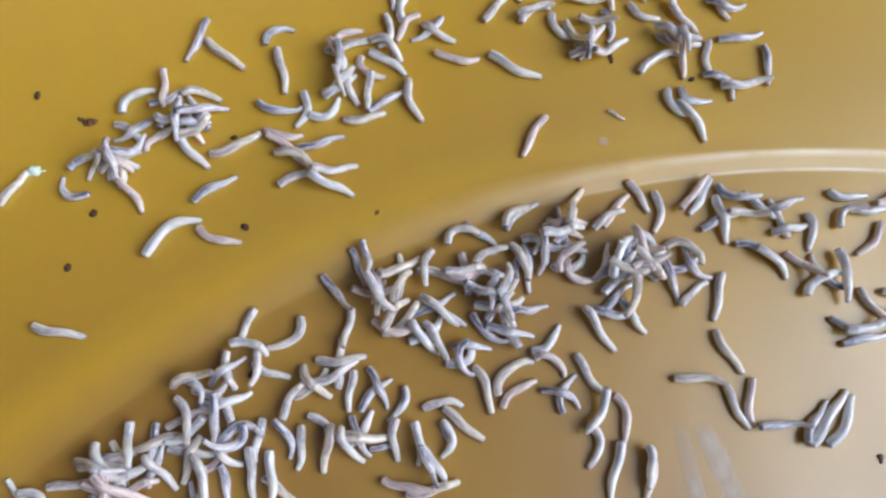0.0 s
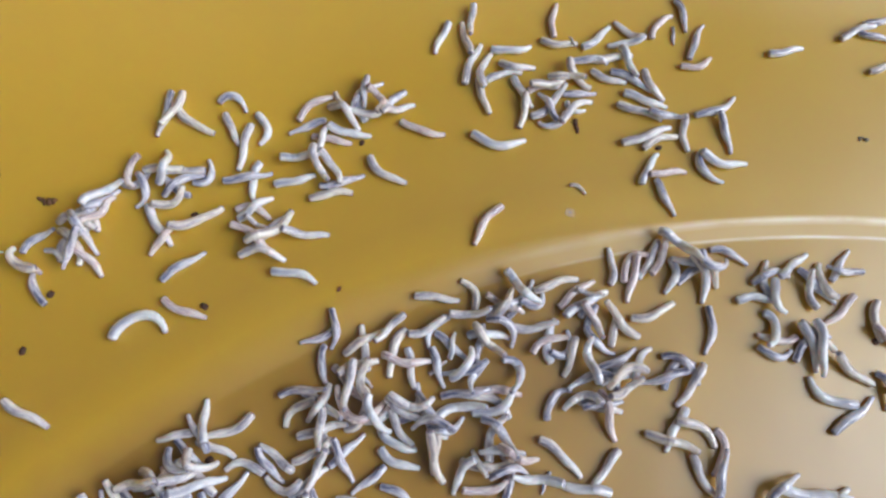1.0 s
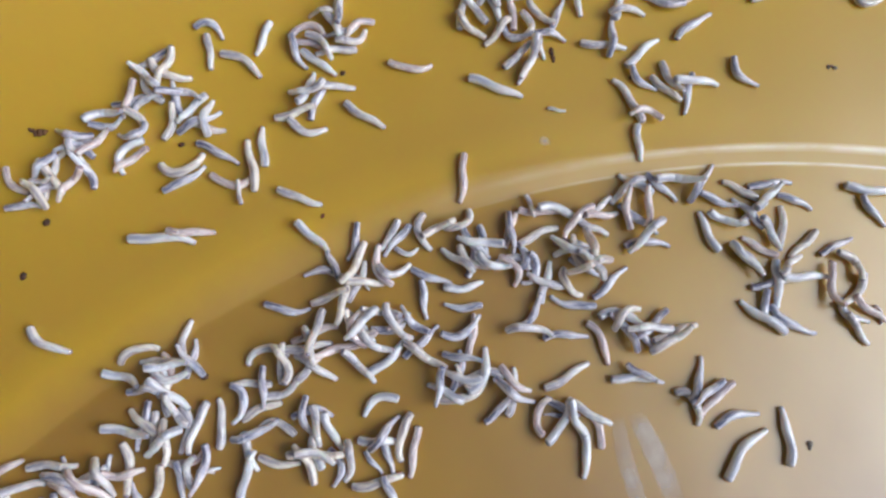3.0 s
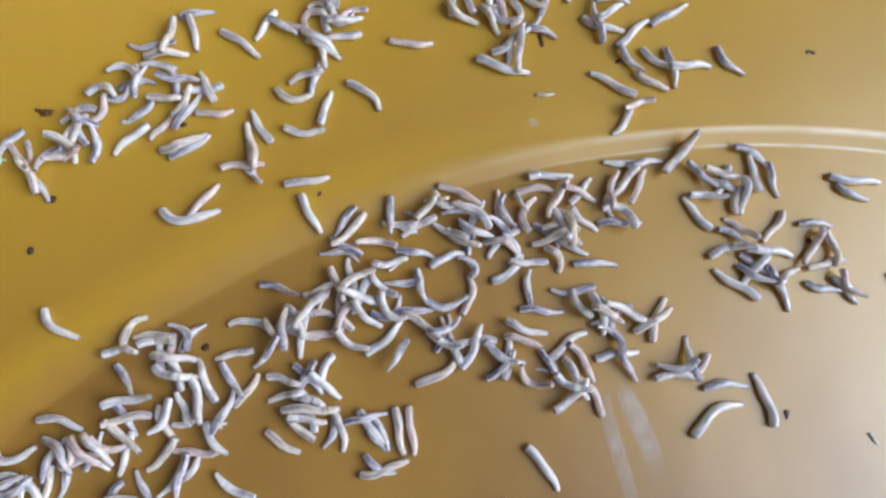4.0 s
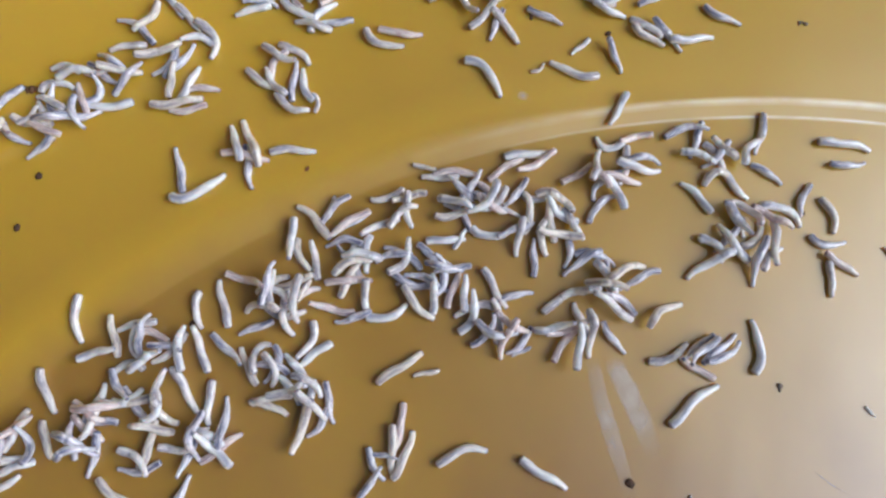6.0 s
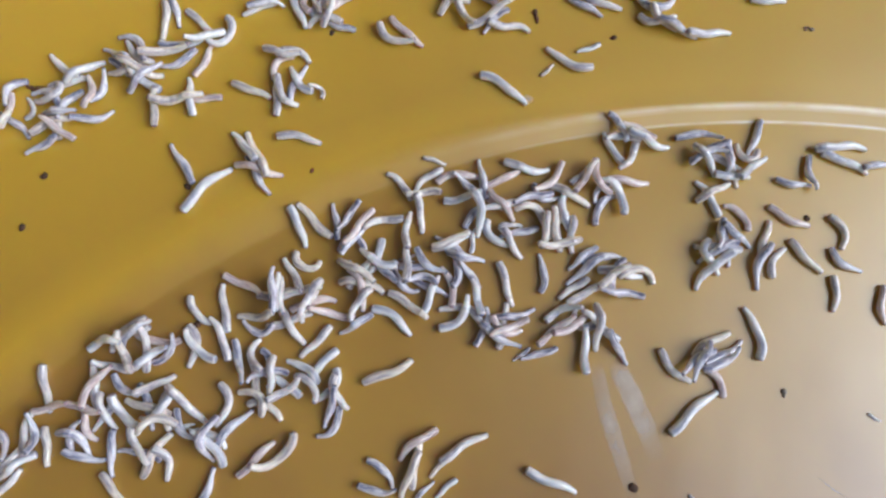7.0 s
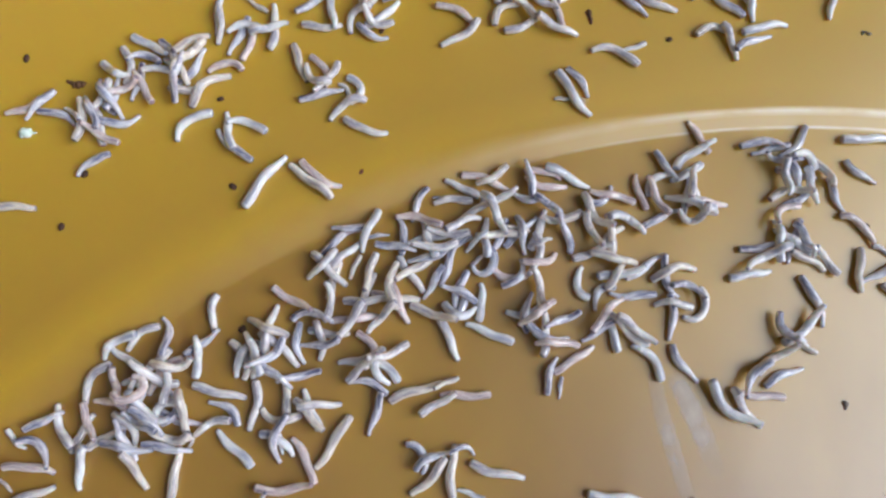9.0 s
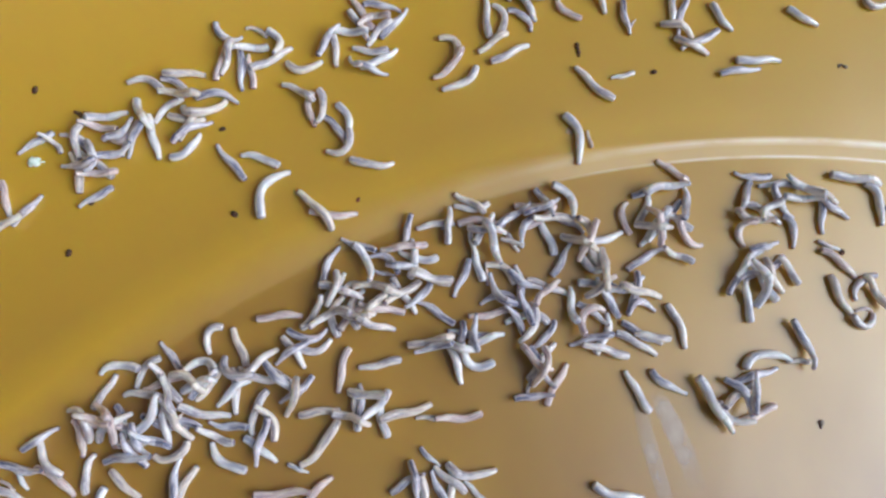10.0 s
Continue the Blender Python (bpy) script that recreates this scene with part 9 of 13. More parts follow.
    crawl(maggot(0.0084, 2), [(448, 354, -21, 62, 53), (484, 341, -8, -26, -36), (451, 291, -67, -2, -4), (474, 296, -64, 14, 15), (457, 281, -32, 15, 9), (470, 214, -91, 11, -7), (500, 166, -42, -5, -5), (494, 179, 12, -3, -3), (488, 169, 11, -2, -2), (477, 116, -6, -20, -20), (633, 142, 15, -40, -40), (658, 140, 91, -13, -12), (653, 121, 116, 20, 83), (663, 129, 92, -148, -30), (671, 146, 177, -27, -28), (664, 153, 165, -34, -25), (636, 122, 253, 22, 20)])
    crawl(maggot(0.0076, 2), [(292, 34, 44, 0, 0), (247, 75, 44, 0, 0), (188, 81, 22, 48, 98), (172, 90, -10, 21, 14), (193, 74, 15, 6, 6), (210, 54, 78, 4, 5), (211, 26, 100, 64, 83), (168, 37, 143, 62, 57), (148, 17, 108, 87, 78), (126, 39, 124, 13, 23), (133, 73, 137, 15, 15), (133, 77, 149, -19, -14), (160, 40, 161, 11, 24), (161, 27, 145, 31, 29), (145, 55, 168, -43, -41), (152, 46, 175, 5, -6), (162, 43, 250, 42, 36)])
    crawl(maggot(0.0086, 4), [(831, 156, -154, 0, 0), (740, 149, -237, -17, 5), (753, 125, -262, -87, -38), (720, 124, -334, 22, 13), (719, 114, -315, -52, -45), (751, 122, -282, 19, 21), (743, 87, -277, 9, 8), (680, 112, -311, -52, -55), (681, 97, -345, -75, -78), (671, 96, -352, -90, -76), (645, 66, -333, 0, 0), (623, 72, -276, -31, 20), (631, 72, -280, -27, 6), (654, 65, -273, -100, -34), (676, 75, -350, -32, -34), (640, 72, -320, 6, 10), (647, 79, -372, 52, 35)])
    crawl(maggot(0.0099, 1), [(-355, 220, -38, -9, -9), (-343, 210, -42, -7, -7), (-345, 196, -37, -17, -16), (-334, 194, -40, -19, -17), (-339, 173, -14, 15, 15), (-333, 158, -11, 6, 6), (-356, 167, 0, 56, 54), (-326, 149, 3, -39, -37), (-331, 151, 4, -10, -4), (-318, 141, -8, -11, -11), (-285, 98, -14, 1, -1), (-294, 98, -36, 96, 88), (-280, 80, -34, 103, 127), (-269, 104, -33, 1, 1), (-261, 87, -33, 31, 29), (-251, 90, -19, 10, 4), (-229, 67, 3, 26, 0)])
    crawl(maggot(0.0079, 0), [(-50, -255, 5, -39, -38), (-63, -144, -37, 51, 52), (-62, -154, -57, 17, 16), (-55, -140, -128, -1, -11), (-59, -144, -89, 0, 0), (-62, -149, -65, 1, -1), (-75, -149, -30, 27, 26), (-83, -148, -42, 3, -1), (-61, -136, -16, -12, -9), (-57, -152, -47, 16, 15), (-82, -170, -122, 36, 37), (-100, -163, -71, 45, 52), (-112, -166, -119, 28, 32), (-134, -144, -99, 20, 21), (-136, -186, -134, 10, 14), (-138, -141, -88, 22, 22), (-138, -156, -8, 10, -4)])
    crawl(maggot(0.0077, 2), [(-492, -233, -40, -66, -62), (-467, -257, -41, 10, -13), (-449, -215, -38, 63, 65), (-459, -212, -8, 57, 66), (-461, -207, 3, 21, 23), (-474, -212, -4, 0, -2), (-497, -234, 1, -22, -23), (-546, -278, -67, 8, 3), (-539, -283, -18, -1, -1), (-531, -317, -55, 23, 7), (-522, -330, -35, 36, 34), (-527, -302, -103, 56, 45), (-517, -340, -60, 103, 88), (-526, -347, -100, -5, -10), (-545, -375, -37, -16, -24), (-548, -386, -45, 13, 22), (-576, -379, -69, 3, 58)])
    crawl(maggot(0.0079, 5), [(938, 158, -110, 0, 0), (797, 140, -176, -25, -26), (799, 148, -185, -22, -23), (806, 140, -203, -8, -9), (946, 124, -237, -9, -9), (803, 183, -322, -1, -1), (852, 47, -335, -1, -1), (861, 50, -376, -30, -30), (873, 59, -389, -59, -62), (842, 19, -477, 16, 17), (854, 108, -447, 14, 26), (839, 115, -427, 22, 23), (862, 134, -421, 2, 2), (885, 141, -395, 2, 1), (836, 122, -397, 19, 18), (838, 113, -401, -28, -27), (829, 104, -388, 14, 0)])
    crawl(maggot(0.0095, 5), [(382, -18, -61, -28, -33), (432, -66, -138, -29, -31), (424, -60, -165, -3, -3), (426, -41, -158, 33, 33), (417, -75, -186, -5, -5), (428, -93, -178, -22, -24), (410, -125, -234, 13, 17), (420, -205, -233, 59, 56), (456, -171, -217, 26, 20), (441, -180, -216, 37, 29), (443, -147, -187, -2, -5), (412, -149, -206, 18, 17), (407, -162, -219, 13, 15), (393, -171, -170, 1, 1), (427, -177, -89, -9, -27), (423, -166, -11, 1, -1), (400, -166, -28, 3, 1)])
    crawl(maggot(0.0095, 1), [(283, -275, -81, -34, -34), (275, -246, -108, -2, -2), (315, -130, -76, 2, 2), (346, -90, -100, 2, 2), (336, -141, -80, -3, -3), (343, -130, -67, 13, 13), (362, -145, -66, -27, -27), (338, -262, -46, -20, -20), (329, -232, -2, -2, -1), (333, -226, 11, 8, 8), (340, -211, 29, 20, 20), (297, -192, 15, 0, 0), (283, -203, 48, 18, 17), (296, -177, -38, -13, -18), (293, -174, 49, -11, -19), (288, -174, 20, -7, -7), (288, -134, 48, -84, -78)])
    crawl(maggot(0.0078, 4), [(-525, 325, -4, -30, -40), (-511, 327, -5, -15, -20), (-521, 325, 1, 0, 1), (-542, 319, 17, -34, -28), (-552, 277, -59, -88, -79), (-558, 282, -78, -105, -95), (-543, 282, -63, -61, -64), (-487, 298, 10, 18, 36), (-553, 276, 11, -11, -11), (-559, 288, 5, 0, 0), (-523, 300, -14, 22, 21), (-513, 297, -30, -25, -26), (-531, 303, -43, -16, -16), (-536, 294, -56, -34, -33), (-541, 295, -47, -22, -22), (-515, 289, -45, -31, -31), (-532, 259, -5, 27, 27)])
    crawl(maggot(0.0078, 0), [(-388, -193, -94, -18, -19), (-360, -223, -121, 11, -19), (-333, -219, -187, 43, 48), (-323, -231, -192, 37, 40), (-304, -220, -189, 4, 4), (-314, -225, -188, -14, -13), (-307, -223, -180, 0, 0), (-354, -222, -141, -2, -3), (-360, -191, -95, -42, -44), (-383, -182, -97, 19, 19), (-395, -185, -50, 49, 49), (-418, -177, -80, 38, 35), (-422, -188, -90, 7, 7), (-441, -167, -88, 37, 31), (-451, -180, -88, 34, 33), (-462, -182, -115, 96, 70), (-460, -181, -108, 86, 63)])
    crawl(maggot(0.0095, 3), [(413, 481, -28, 9, 7), (436, 484, -23, -17, -11), (427, 501, -22, -7, -3), (462, 509, -27, 9, 20), (454, 436, 36, -10, -10), (468, 444, 30, -11, -11), (469, 451, 42, -9, -9), (483, 461, 43, 2, 2), (476, 437, 16, 24, 5), (479, 440, 28, 0, 0), (479, 579, 28, 0, 0), (479, 564, 28, 0, 0), (479, 568, 28, 0, 0), (479, 572, 28, 0, 0), (479, 584, 28, 0, 0), (479, 616, 28, 0, 0), (479, 660, 28, 0, 0)])
    crawl(maggot(0.0082, 0), [(-204, 341, -93, 2, 2), (-221, 334, -59, 20, 20), (-201, 338, -58, -26, -22), (-166, 361, -8, 7, 7), (-185, 359, -8, 3, 3), (-175, 371, -24, 25, 25), (-161, 364, 4, 23, -4), (-181, 427, -59, 0, 0), (-177, 365, -76, 0, 0), (-190, 346, -56, -10, -10), (-222, 347, -12, -41, -46), (-217, 339, -97, -19, -4), (-244, 312, -112, 16, 13), (-245, 280, -145, 1, -15), (-251, 287, -126, -20, -21), (-256, 289, -103, -40, -39), (-260, 293, -90, -46, -47)])
    crawl(maggot(0.0080, 1), [(647, 18, -43, -8, 3), (608, 0, -127, 64, 45), (650, 15, -182, -22, -33), (647, 25, -185, 20, 20), (636, 18, -184, -36, -39), (674, 42, -170, 3, 1), (693, 43, -211, -4, 1), (693, 32, -219, 27, 29), (693, 29, -222, 37, 38), (714, 11, -224, 43, 44), (697, 16, -229, 53, 57), (661, 65, -162, 18, 17), (653, 60, -157, 14, 14), (655, 54, -201, 3, 39), (665, 36, -147, 44, 50), (628, 34, -119, -1, 42), (626, 51, -114, 83, 78)])
    crawl(maggot(0.0093, 4), [(196, 121, 64, -15, -9), (213, 116, 42, -7, -8), (230, 117, 19, -11, -14), (228, 121, 15, 25, 24), (205, 101, 40, 37, 35), (218, 107, 86, -10, 2), (244, 66, 26, -12, -13), (243, 58, 98, -70, -62), (247, 6, 100, 36, 34), (258, 6, 65, 37, 36), (269, 17, 151, 65, 61), (263, 23, 137, 32, 32), (282, -8, 123, -8, 4), (252, 33, 196, -5, 2), (213, 15, 189, -40, -40), (223, 41, 192, 2, -3), (218, 67, 184, 5, 1)])
    crawl(maggot(0.0111, 0), [(382, 438, 25, -48, -47), (405, 422, 35, -20, -20), (424, 422, 21, 0, -1), (440, 432, 29, 0, 0), (433, 411, 88, -6, -20), (427, 347, 98, -85, -66), (438, 346, 118, 13, 29), (422, 341, 156, -5, -5), (396, 331, 156, 9, 4), (378, 308, 165, -18, -18), (349, 341, 156, -28, -28), (330, 367, 168, 9, 10), (338, 338, 149, -11, -11), (331, 343, 161, -49, -54), (333, 362, 162, 35, 37), (330, 365, 138, -17, -17), (314, 363, 138, -9, -9)])
    crawl(maggot(0.0083, 2), [(254, 14, 68, 12, 17), (201, 7, -22, -38, -43), (242, -5, 50, 84, 84), (227, 13, 35, -28, -29), (212, 13, 122, 20, 16), (230, 7, 209, 0, -4), (231, -6, 256, -90, -86), (206, -18, 289, -76, -96), (238, -35, 210, -7, -6), (241, -29, 206, -6, -6), (239, -23, 194, 2, -3), (242, -19, 192, 57, 57), (267, -14, 125, 10, 10), (268, -7, 106, 25, 32), (221, -18, 115, 47, 44), (239, -3, 134, 15, 12), (239, -16, 61, 1, 1)])
    crawl(maggot(0.0078, 1), [(-134, 490, -124, 21, 22), (-156, 475, -136, 76, 143), (-115, 474, -75, -75, -59), (-122, 477, -130, 45, 41), (-112, 494, -155, 31, 31), (-134, 467, -160, -39, -75), (-117, 488, -139, 44, 22), (-124, 484, -153, 34, 34), (-125, 479, -153, 31, 30), (-127, 474, -152, 26, 25), (-132, 457, -141, 23, 5), (-143, 455, -161, 0, 0), (-154, 449, -167, 0, 0), (-170, 456, -156, 35, 34), (-153, 460, -159, 35, 34), (-166, 471, -162, 35, 34), (-159, 488, -164, 34, 34)])
    crawl(maggot(0.0097, 5), [(-542, 437, -113, -1, 1), (-552, 419, -126, 9, 10), (-531, 444, -104, -4, -3), (-536, 413, -100, -1, 1), (-541, 408, -132, -18, -18), (-546, 411, -130, -11, -9), (-524, 415, -151, -19, -19), (-534, 402, -176, -34, -34), (-537, 397, -192, -49, -39), (-522, 403, -206, 0, -1), (-541, 357, -226, 44, 57), (-510, 362, -136, 93, 71), (-537, 364, -100, 37, -8), (-558, 332, -46, -20, -19), (-553, 320, -57, -9, -10), (-569, 317, -44, 2, 7), (-547, 325, -34, -22, -20)])
    crawl(maggot(0.0078, 4), [(-526, 245, 29, 23, 35), (-512, 260, 27, 26, 32), (-503, 265, 29, 47, 48), (-511, 255, 54, -44, -36), (-504, 230, 24, 4, 4), (-506, 277, 73, -2, -11), (-480, 283, 77, 12, 16), (-458, 286, 48, 10, 13), (-466, 253, 41, 23, 14), (-441, 292, 67, 0, 0), (-497, 223, 90, -20, -20), (-506, 205, 39, 8, 38), (-493, 165, 95, -39, -37), (-478, 152, 91, 3, 2), (-523, 260, 11, 43, 48), (-515, 275, 1, 33, 57), (-525, 244, 57, -23, -23)])
    crawl(maggot(0.0078, 1), [(-596, 231, 40, -45, -49), (-610, 248, 39, -40, -42), (-628, 238, 62, 26, -10), (-602, 242, 62, 14, -26), (-611, 238, 67, -7, -1), (-613, 243, 49, 7, -24), (-621, 238, 54, 7, -19), (-622, 271, 79, 32, 41), (-642, 247, 136, 28, 31), (-635, 235, 120, -11, -5), (-623, 253, 92, 42, 40), (-630, 242, 45, -9, -2), (-606, 256, 114, -15, -14), (-622, 245, 154, -33, -11), (-643, 247, 210, 4, -12), (-676, 262, 166, 5, 12), (-700, 235, 171, 6, 6)])
    crawl(maggot(0.0078, 5), [(235, 464, -114, -4, -4), (240, 447, -135, -22, -23), (238, 448, -157, -75, -77), (247, 451, -117, -33, -34), (249, 451, -145, 20, 20), (240, 439, -131, -8, -9), (228, 410, -119, 4, 4), (209, 415, -94, 1, 1), (204, 420, -85, 1, 1), (215, 408, -95, 1, 1), (194, 429, -136, 11, 18), (205, 422, -103, 19, 19), (216, 415, -43, 22, 14), (247, 309, -46, -13, -14), (256, 298, -56, -18, -18), (230, 199, -62, -20, -20), (204, 100, -67, -22, -22)])
    crawl(maggot(0.0076, 3), [(-40, -318, -89, -54, -56), (63, -250, -105, -4, -1), (48, -232, -120, 33, 30), (59, -220, -44, 65, 60), (45, -194, -76, 18, 21), (70, -248, -160, 1, -3), (60, -241, -207, 0, 1), (105, -186, -267, -1, 3), (101, -157, -292, 0, 0), (116, -154, -286, 0, 0), (151, -156, -256, 9, 9), (125, -161, -260, 0, 4), (122, -183, -270, 56, 41), (81, -175, -232, 2, -6), (55, -153, -275, 19, 21), (64, -175, -272, 32, 35), (81, -180, -342, -2, -2)])
    crawl(maggot(0.0095, 0), [(235, 463, 43, 24, 24), (229, 487, 43, 24, 24), (228, 484, 43, 24, 24), (216, 445, 43, 25, 24), (212, 440, 11, -33, -26), (218, 435, 34, -1, 4), (216, 441, 38, -15, -15), (204, 428, 49, 45, 46), (191, 432, 97, -8, -5), (188, 435, 68, 4, 4), (178, 433, 27, 0, 7), (163, 423, 41, -20, -19), (168, 418, -2, 2, 24), (164, 410, 24, -15, -11), (146, 419, 27, 17, 16), (156, 427, 26, 5, 5), (134, 427, 28, -1, -1)])
    crawl(maggot(0.0080, 1), [(182, 22, 49, -50, -51), (161, -13, 74, -49, -50), (210, 4, 22, -36, -35), (155, 9, 64, 43, 41), (166, -8, -12, 30, 16), (206, 2, -83, 11, 3), (192, -4, -59, -53, -68), (193, -1, 9, -13, -14), (195, 14, 36, 4, 5), (190, 18, -6, 59, 53), (203, 30, -45, 10, 1), (173, -6, -88, -43, -44), (165, -21, -68, -33, -38), (167, -20, -52, 10, 3), (171, -72, 16, 42, 40), (154, -82, 53, 37, 36), (201, -85, 44, -17, -17)])
    crawl(maggot(0.0096, 4), [(-488, 411, -35, 11, 10), (-498, 404, -46, -14, -13), (-477, 430, -35, 28, 29), (-489, 420, -43, 12, 11), (-482, 405, -30, -17, -17), (-494, 419, -34, 1, -2), (-491, 386, -21, 57, 48), (-504, 391, 10, -17, -20), (-493, 344, 0, 5, 4), (-484, 341, 15, 11, 19), (-479, 340, 20, 7, -5), (-497, 337, 13, -82, -135), (-519, 347, -14, -67, -76), (-518, 330, -75, 22, -38), (-520, 317, -120, 9, 7), (-528, 313, -119, 11, -53), (-543, 305, -194, 3, 14)])
    crawl(maggot(0.0082, 5), [(-750, 123, -210, -69, -73), (-735, 89, -254, -21, -16), (-732, 96, -252, -47, -24), (-719, 113, -193, -35, -37), (-726, 132, -278, -53, 7), (-691, 161, -217, 11, 8), (-706, 142, -136, 71, 3), (-732, 173, -120, 58, 59), (-767, 163, -39, 8, 8), (-756, 160, -39, 50, 66), (-768, 186, -38, -17, -17), (-769, 192, -26, -6, -6), (-765, 195, -17, 4, 4), (-756, 195, -9, 0, 1), (-765, 197, -19, -25, -24), (-792, 194, 21, 29, -15), (-826, 62, 53, 7, -7)])
    crawl(maggot(0.0077, 0), [(264, 101, 33, -17, -17), (258, 118, 44, -1, -1), (297, 81, 41, -24, -23), (336, 89, -3, -67, -72), (328, 72, -53, -17, -9), (329, 69, -47, -11, -5), (353, 84, -25, 14, 0), (363, 14, -38, 0, 0), (360, -14, -34, -8, 13), (362, -13, -49, 0, 0), (345, -28, -94, 5, 12), (358, -37, -158, -1, -4), (359, -15, -143, -4, -17), (415, 59, -221, -59, -45), (473, 22, -186, -129, -65), (486, 49, -232, 35, 19), (479, -4, -199, 10, 5)])
    crawl(maggot(0.0116, 3), [(953, 174, -55, 0, 0), (953, 174, -55, 0, 0), (953, 174, -55, 0, 0), (953, 174, -55, 0, 0), (955, 175, -51, 8, 9), (960, 184, -44, 1, 3), (939, 164, -7, 2, 2), (955, 142, -6, 1, 1), (948, 155, -10, -5, -4), (947, 157, -13, -18, -18), (925, 164, 2, -18, -18), (908, 165, 2, -7, -7), (905, 178, -7, 0, 0), (901, 177, -4, -7, -7), (861, 195, 0, -13, -13), (877, 179, -7, 1, 1), (885, 171, -9, -8, -8)])
    crawl(maggot(0.0083, 0), [(-168, 440, -33, -43, -47), (-192, 455, -22, -58, -31), (-181, 451, -38, -18, -25), (-180, 454, -24, -20, -13), (-190, 450, -34, 15, 19), (-188, 463, -47, -33, -21), (-190, 451, -47, -32, -30), (-184, 374, -71, -44, -40), (-182, 344, -80, -46, -43), (-230, 333, -52, 18, 19), (-246, 344, -13, 16, 17), (-252, 348, 0, 16, 16), (-250, 363, 2, 23, 23), (-255, 321, 87, -1, -2), (-267, 400, 0, 14, 14), (-287, 402, -4, 0, 0), (-237, 425, -82, 0, 0)])
    crawl(maggot(0.0100, 4), [(428, -204, -4, -19, -20), (430, -175, -18, -19, -19), (429, -175, -19, -11, -11), (443, -166, -20, -10, -10), (512, -177, -4, -44, -45), (512, -151, 0, -16, -16), (509, -127, 21, 0, -2), (506, -163, 79, -19, -16), (522, -154, 21, -13, -4), (450, -123, 27, -9, -6), (476, -106, -6, -68, -74), (458, -129, -21, 18, 12), (457, -137, -43, 7, 8), (407, -114, -9, -57, -63), (435, -86, 14, -35, -32), (389, -78, 8, 2, -1), (396, -81, -9, 4, -3)])
    crawl(maggot(0.0099, 0), [(476, -47, -103, 2, 2), (486, -65, -104, 1, -5), (475, -73, -125, -4, -8), (453, -60, -149, -7, -8), (446, -78, -211, -69, -131), (445, -67, -163, -34, -34), (453, -120, -178, 2, 1), (427, -147, -202, 9, 5), (426, -166, -196, -9, -11), (437, -170, -207, 0, 0), (395, -212, -218, 0, 0), (459, -189, -221, -2, -2), (455, -177, -194, 2, -11), (452, -189, -196, -1, -1), (483, -159, -124, -96, -79), (479, -134, -70, -58, -70), (477, -148, -69, -13, -13)])
    crawl(maggot(0.0084, 4), [(-506, 634, -145, -7, -7), (-503, 452, -129, 20, 1), (-512, 449, -116, -14, -22), (-522, 446, -103, -47, -46), (-518, 438, -67, -44, -85), (-507, 453, -105, 3, -26), (-495, 396, -113, -9, -9), (-493, 432, -103, 8, 5), (-526, 416, -168, -23, -26), (-516, 414, -155, -27, -27), (-488, 414, -92, -23, -22), (-477, 397, -92, -5, -20), (-478, 390, -32, 36, 39), (-521, 363, 22, -38, -35), (-523, 354, 41, -26, -34), (-527, 350, 28, 16, 16), (-542, 355, 4, -3, -4)])
    crawl(maggot(0.0081, 3), [(145, -139, 44, 38, 39), (140, -181, 105, 1, 26), (119, -194, 175, 8, 10), (83, -221, 171, 0, 0), (73, -215, 148, -24, -24), (104, -223, 145, -10, -10), (89, -212, 167, -30, -31), (72, -198, 156, -33, -34), (73, -201, 147, -4, -4), (74, -169, 117, 24, 22), (60, -149, 69, 0, 0), (42, -153, 89, 82, 81), (37, -161, 3, 73, 94), (17, -169, 19, -15, -14), (13, -173, -6, 66, 67), (30, -183, -21, -23, -26), (28, -197, -14, 8, 11)])
    crawl(maggot(0.0080, 3), [(632, 91, 15, 15, 8), (616, 91, -4, -24, -26), (617, 92, -3, -22, -23), (616, 97, 0, -2, -2), (612, 100, -3, 24, 23), (620, 95, -7, 1, 3), (627, 98, -21, 23, 26), (623, 109, -3, -19, -12), (627, 119, -35, 10, -7), (625, 128, -14, -32, -15), (631, 131, -47, 16, -15), (682, 101, -38, -26, -18), (691, 90, -46, 79, 83), (683, 93, -81, -34, -35), (672, 105, -83, -5, -22), (684, 121, -127, 6, 2), (677, 95, -141, 21, 21)])
    crawl(maggot(0.0099, 2), [(-637, -369, -9, 11, 11), (-638, -394, -9, 11, 11), (-638, -394, -9, 11, 11), (-638, -394, -9, 11, 11), (-638, -394, -9, 11, 11), (-638, -394, -9, 11, 11), (-627, -391, -8, 4, 8), (-660, -412, -55, -31, -54), (-630, -412, -37, 13, 8), (-592, -432, -34, -8, 16), (-605, -429, -40, -52, -44), (-583, -439, -8, -13, -18), (-594, -439, -8, -15, -16), (-607, -443, 14, -26, -26), (-584, -423, -8, 8, 6), (-604, -417, 3, 5, 5), (-595, -409, 6, -12, -13)])
    crawl(maggot(0.0053, 3), [(53, -17, 19, 71, 52), (31, 18, 21, -5, -5), (32, -3, 80, -2, -2), (23, 40, 37, 1, 1), (6, 33, -44, 0, 0), (-11, 28, -10, 5, 2), (-15, 31, 0, 55, 54), (19, 28, -27, 1, 1), (123, -44, 22, -11, 4), (129, -42, 51, 0, 0), (145, -40, 83, 2, -3), (182, -59, 160, -17, -25), (179, -67, 148, 0, -17), (107, -45, 155, 16, -6), (44, -36, 223, 0, 3), (58, 3, 244, 0, 0), (54, 13, 282, 11, 8)])
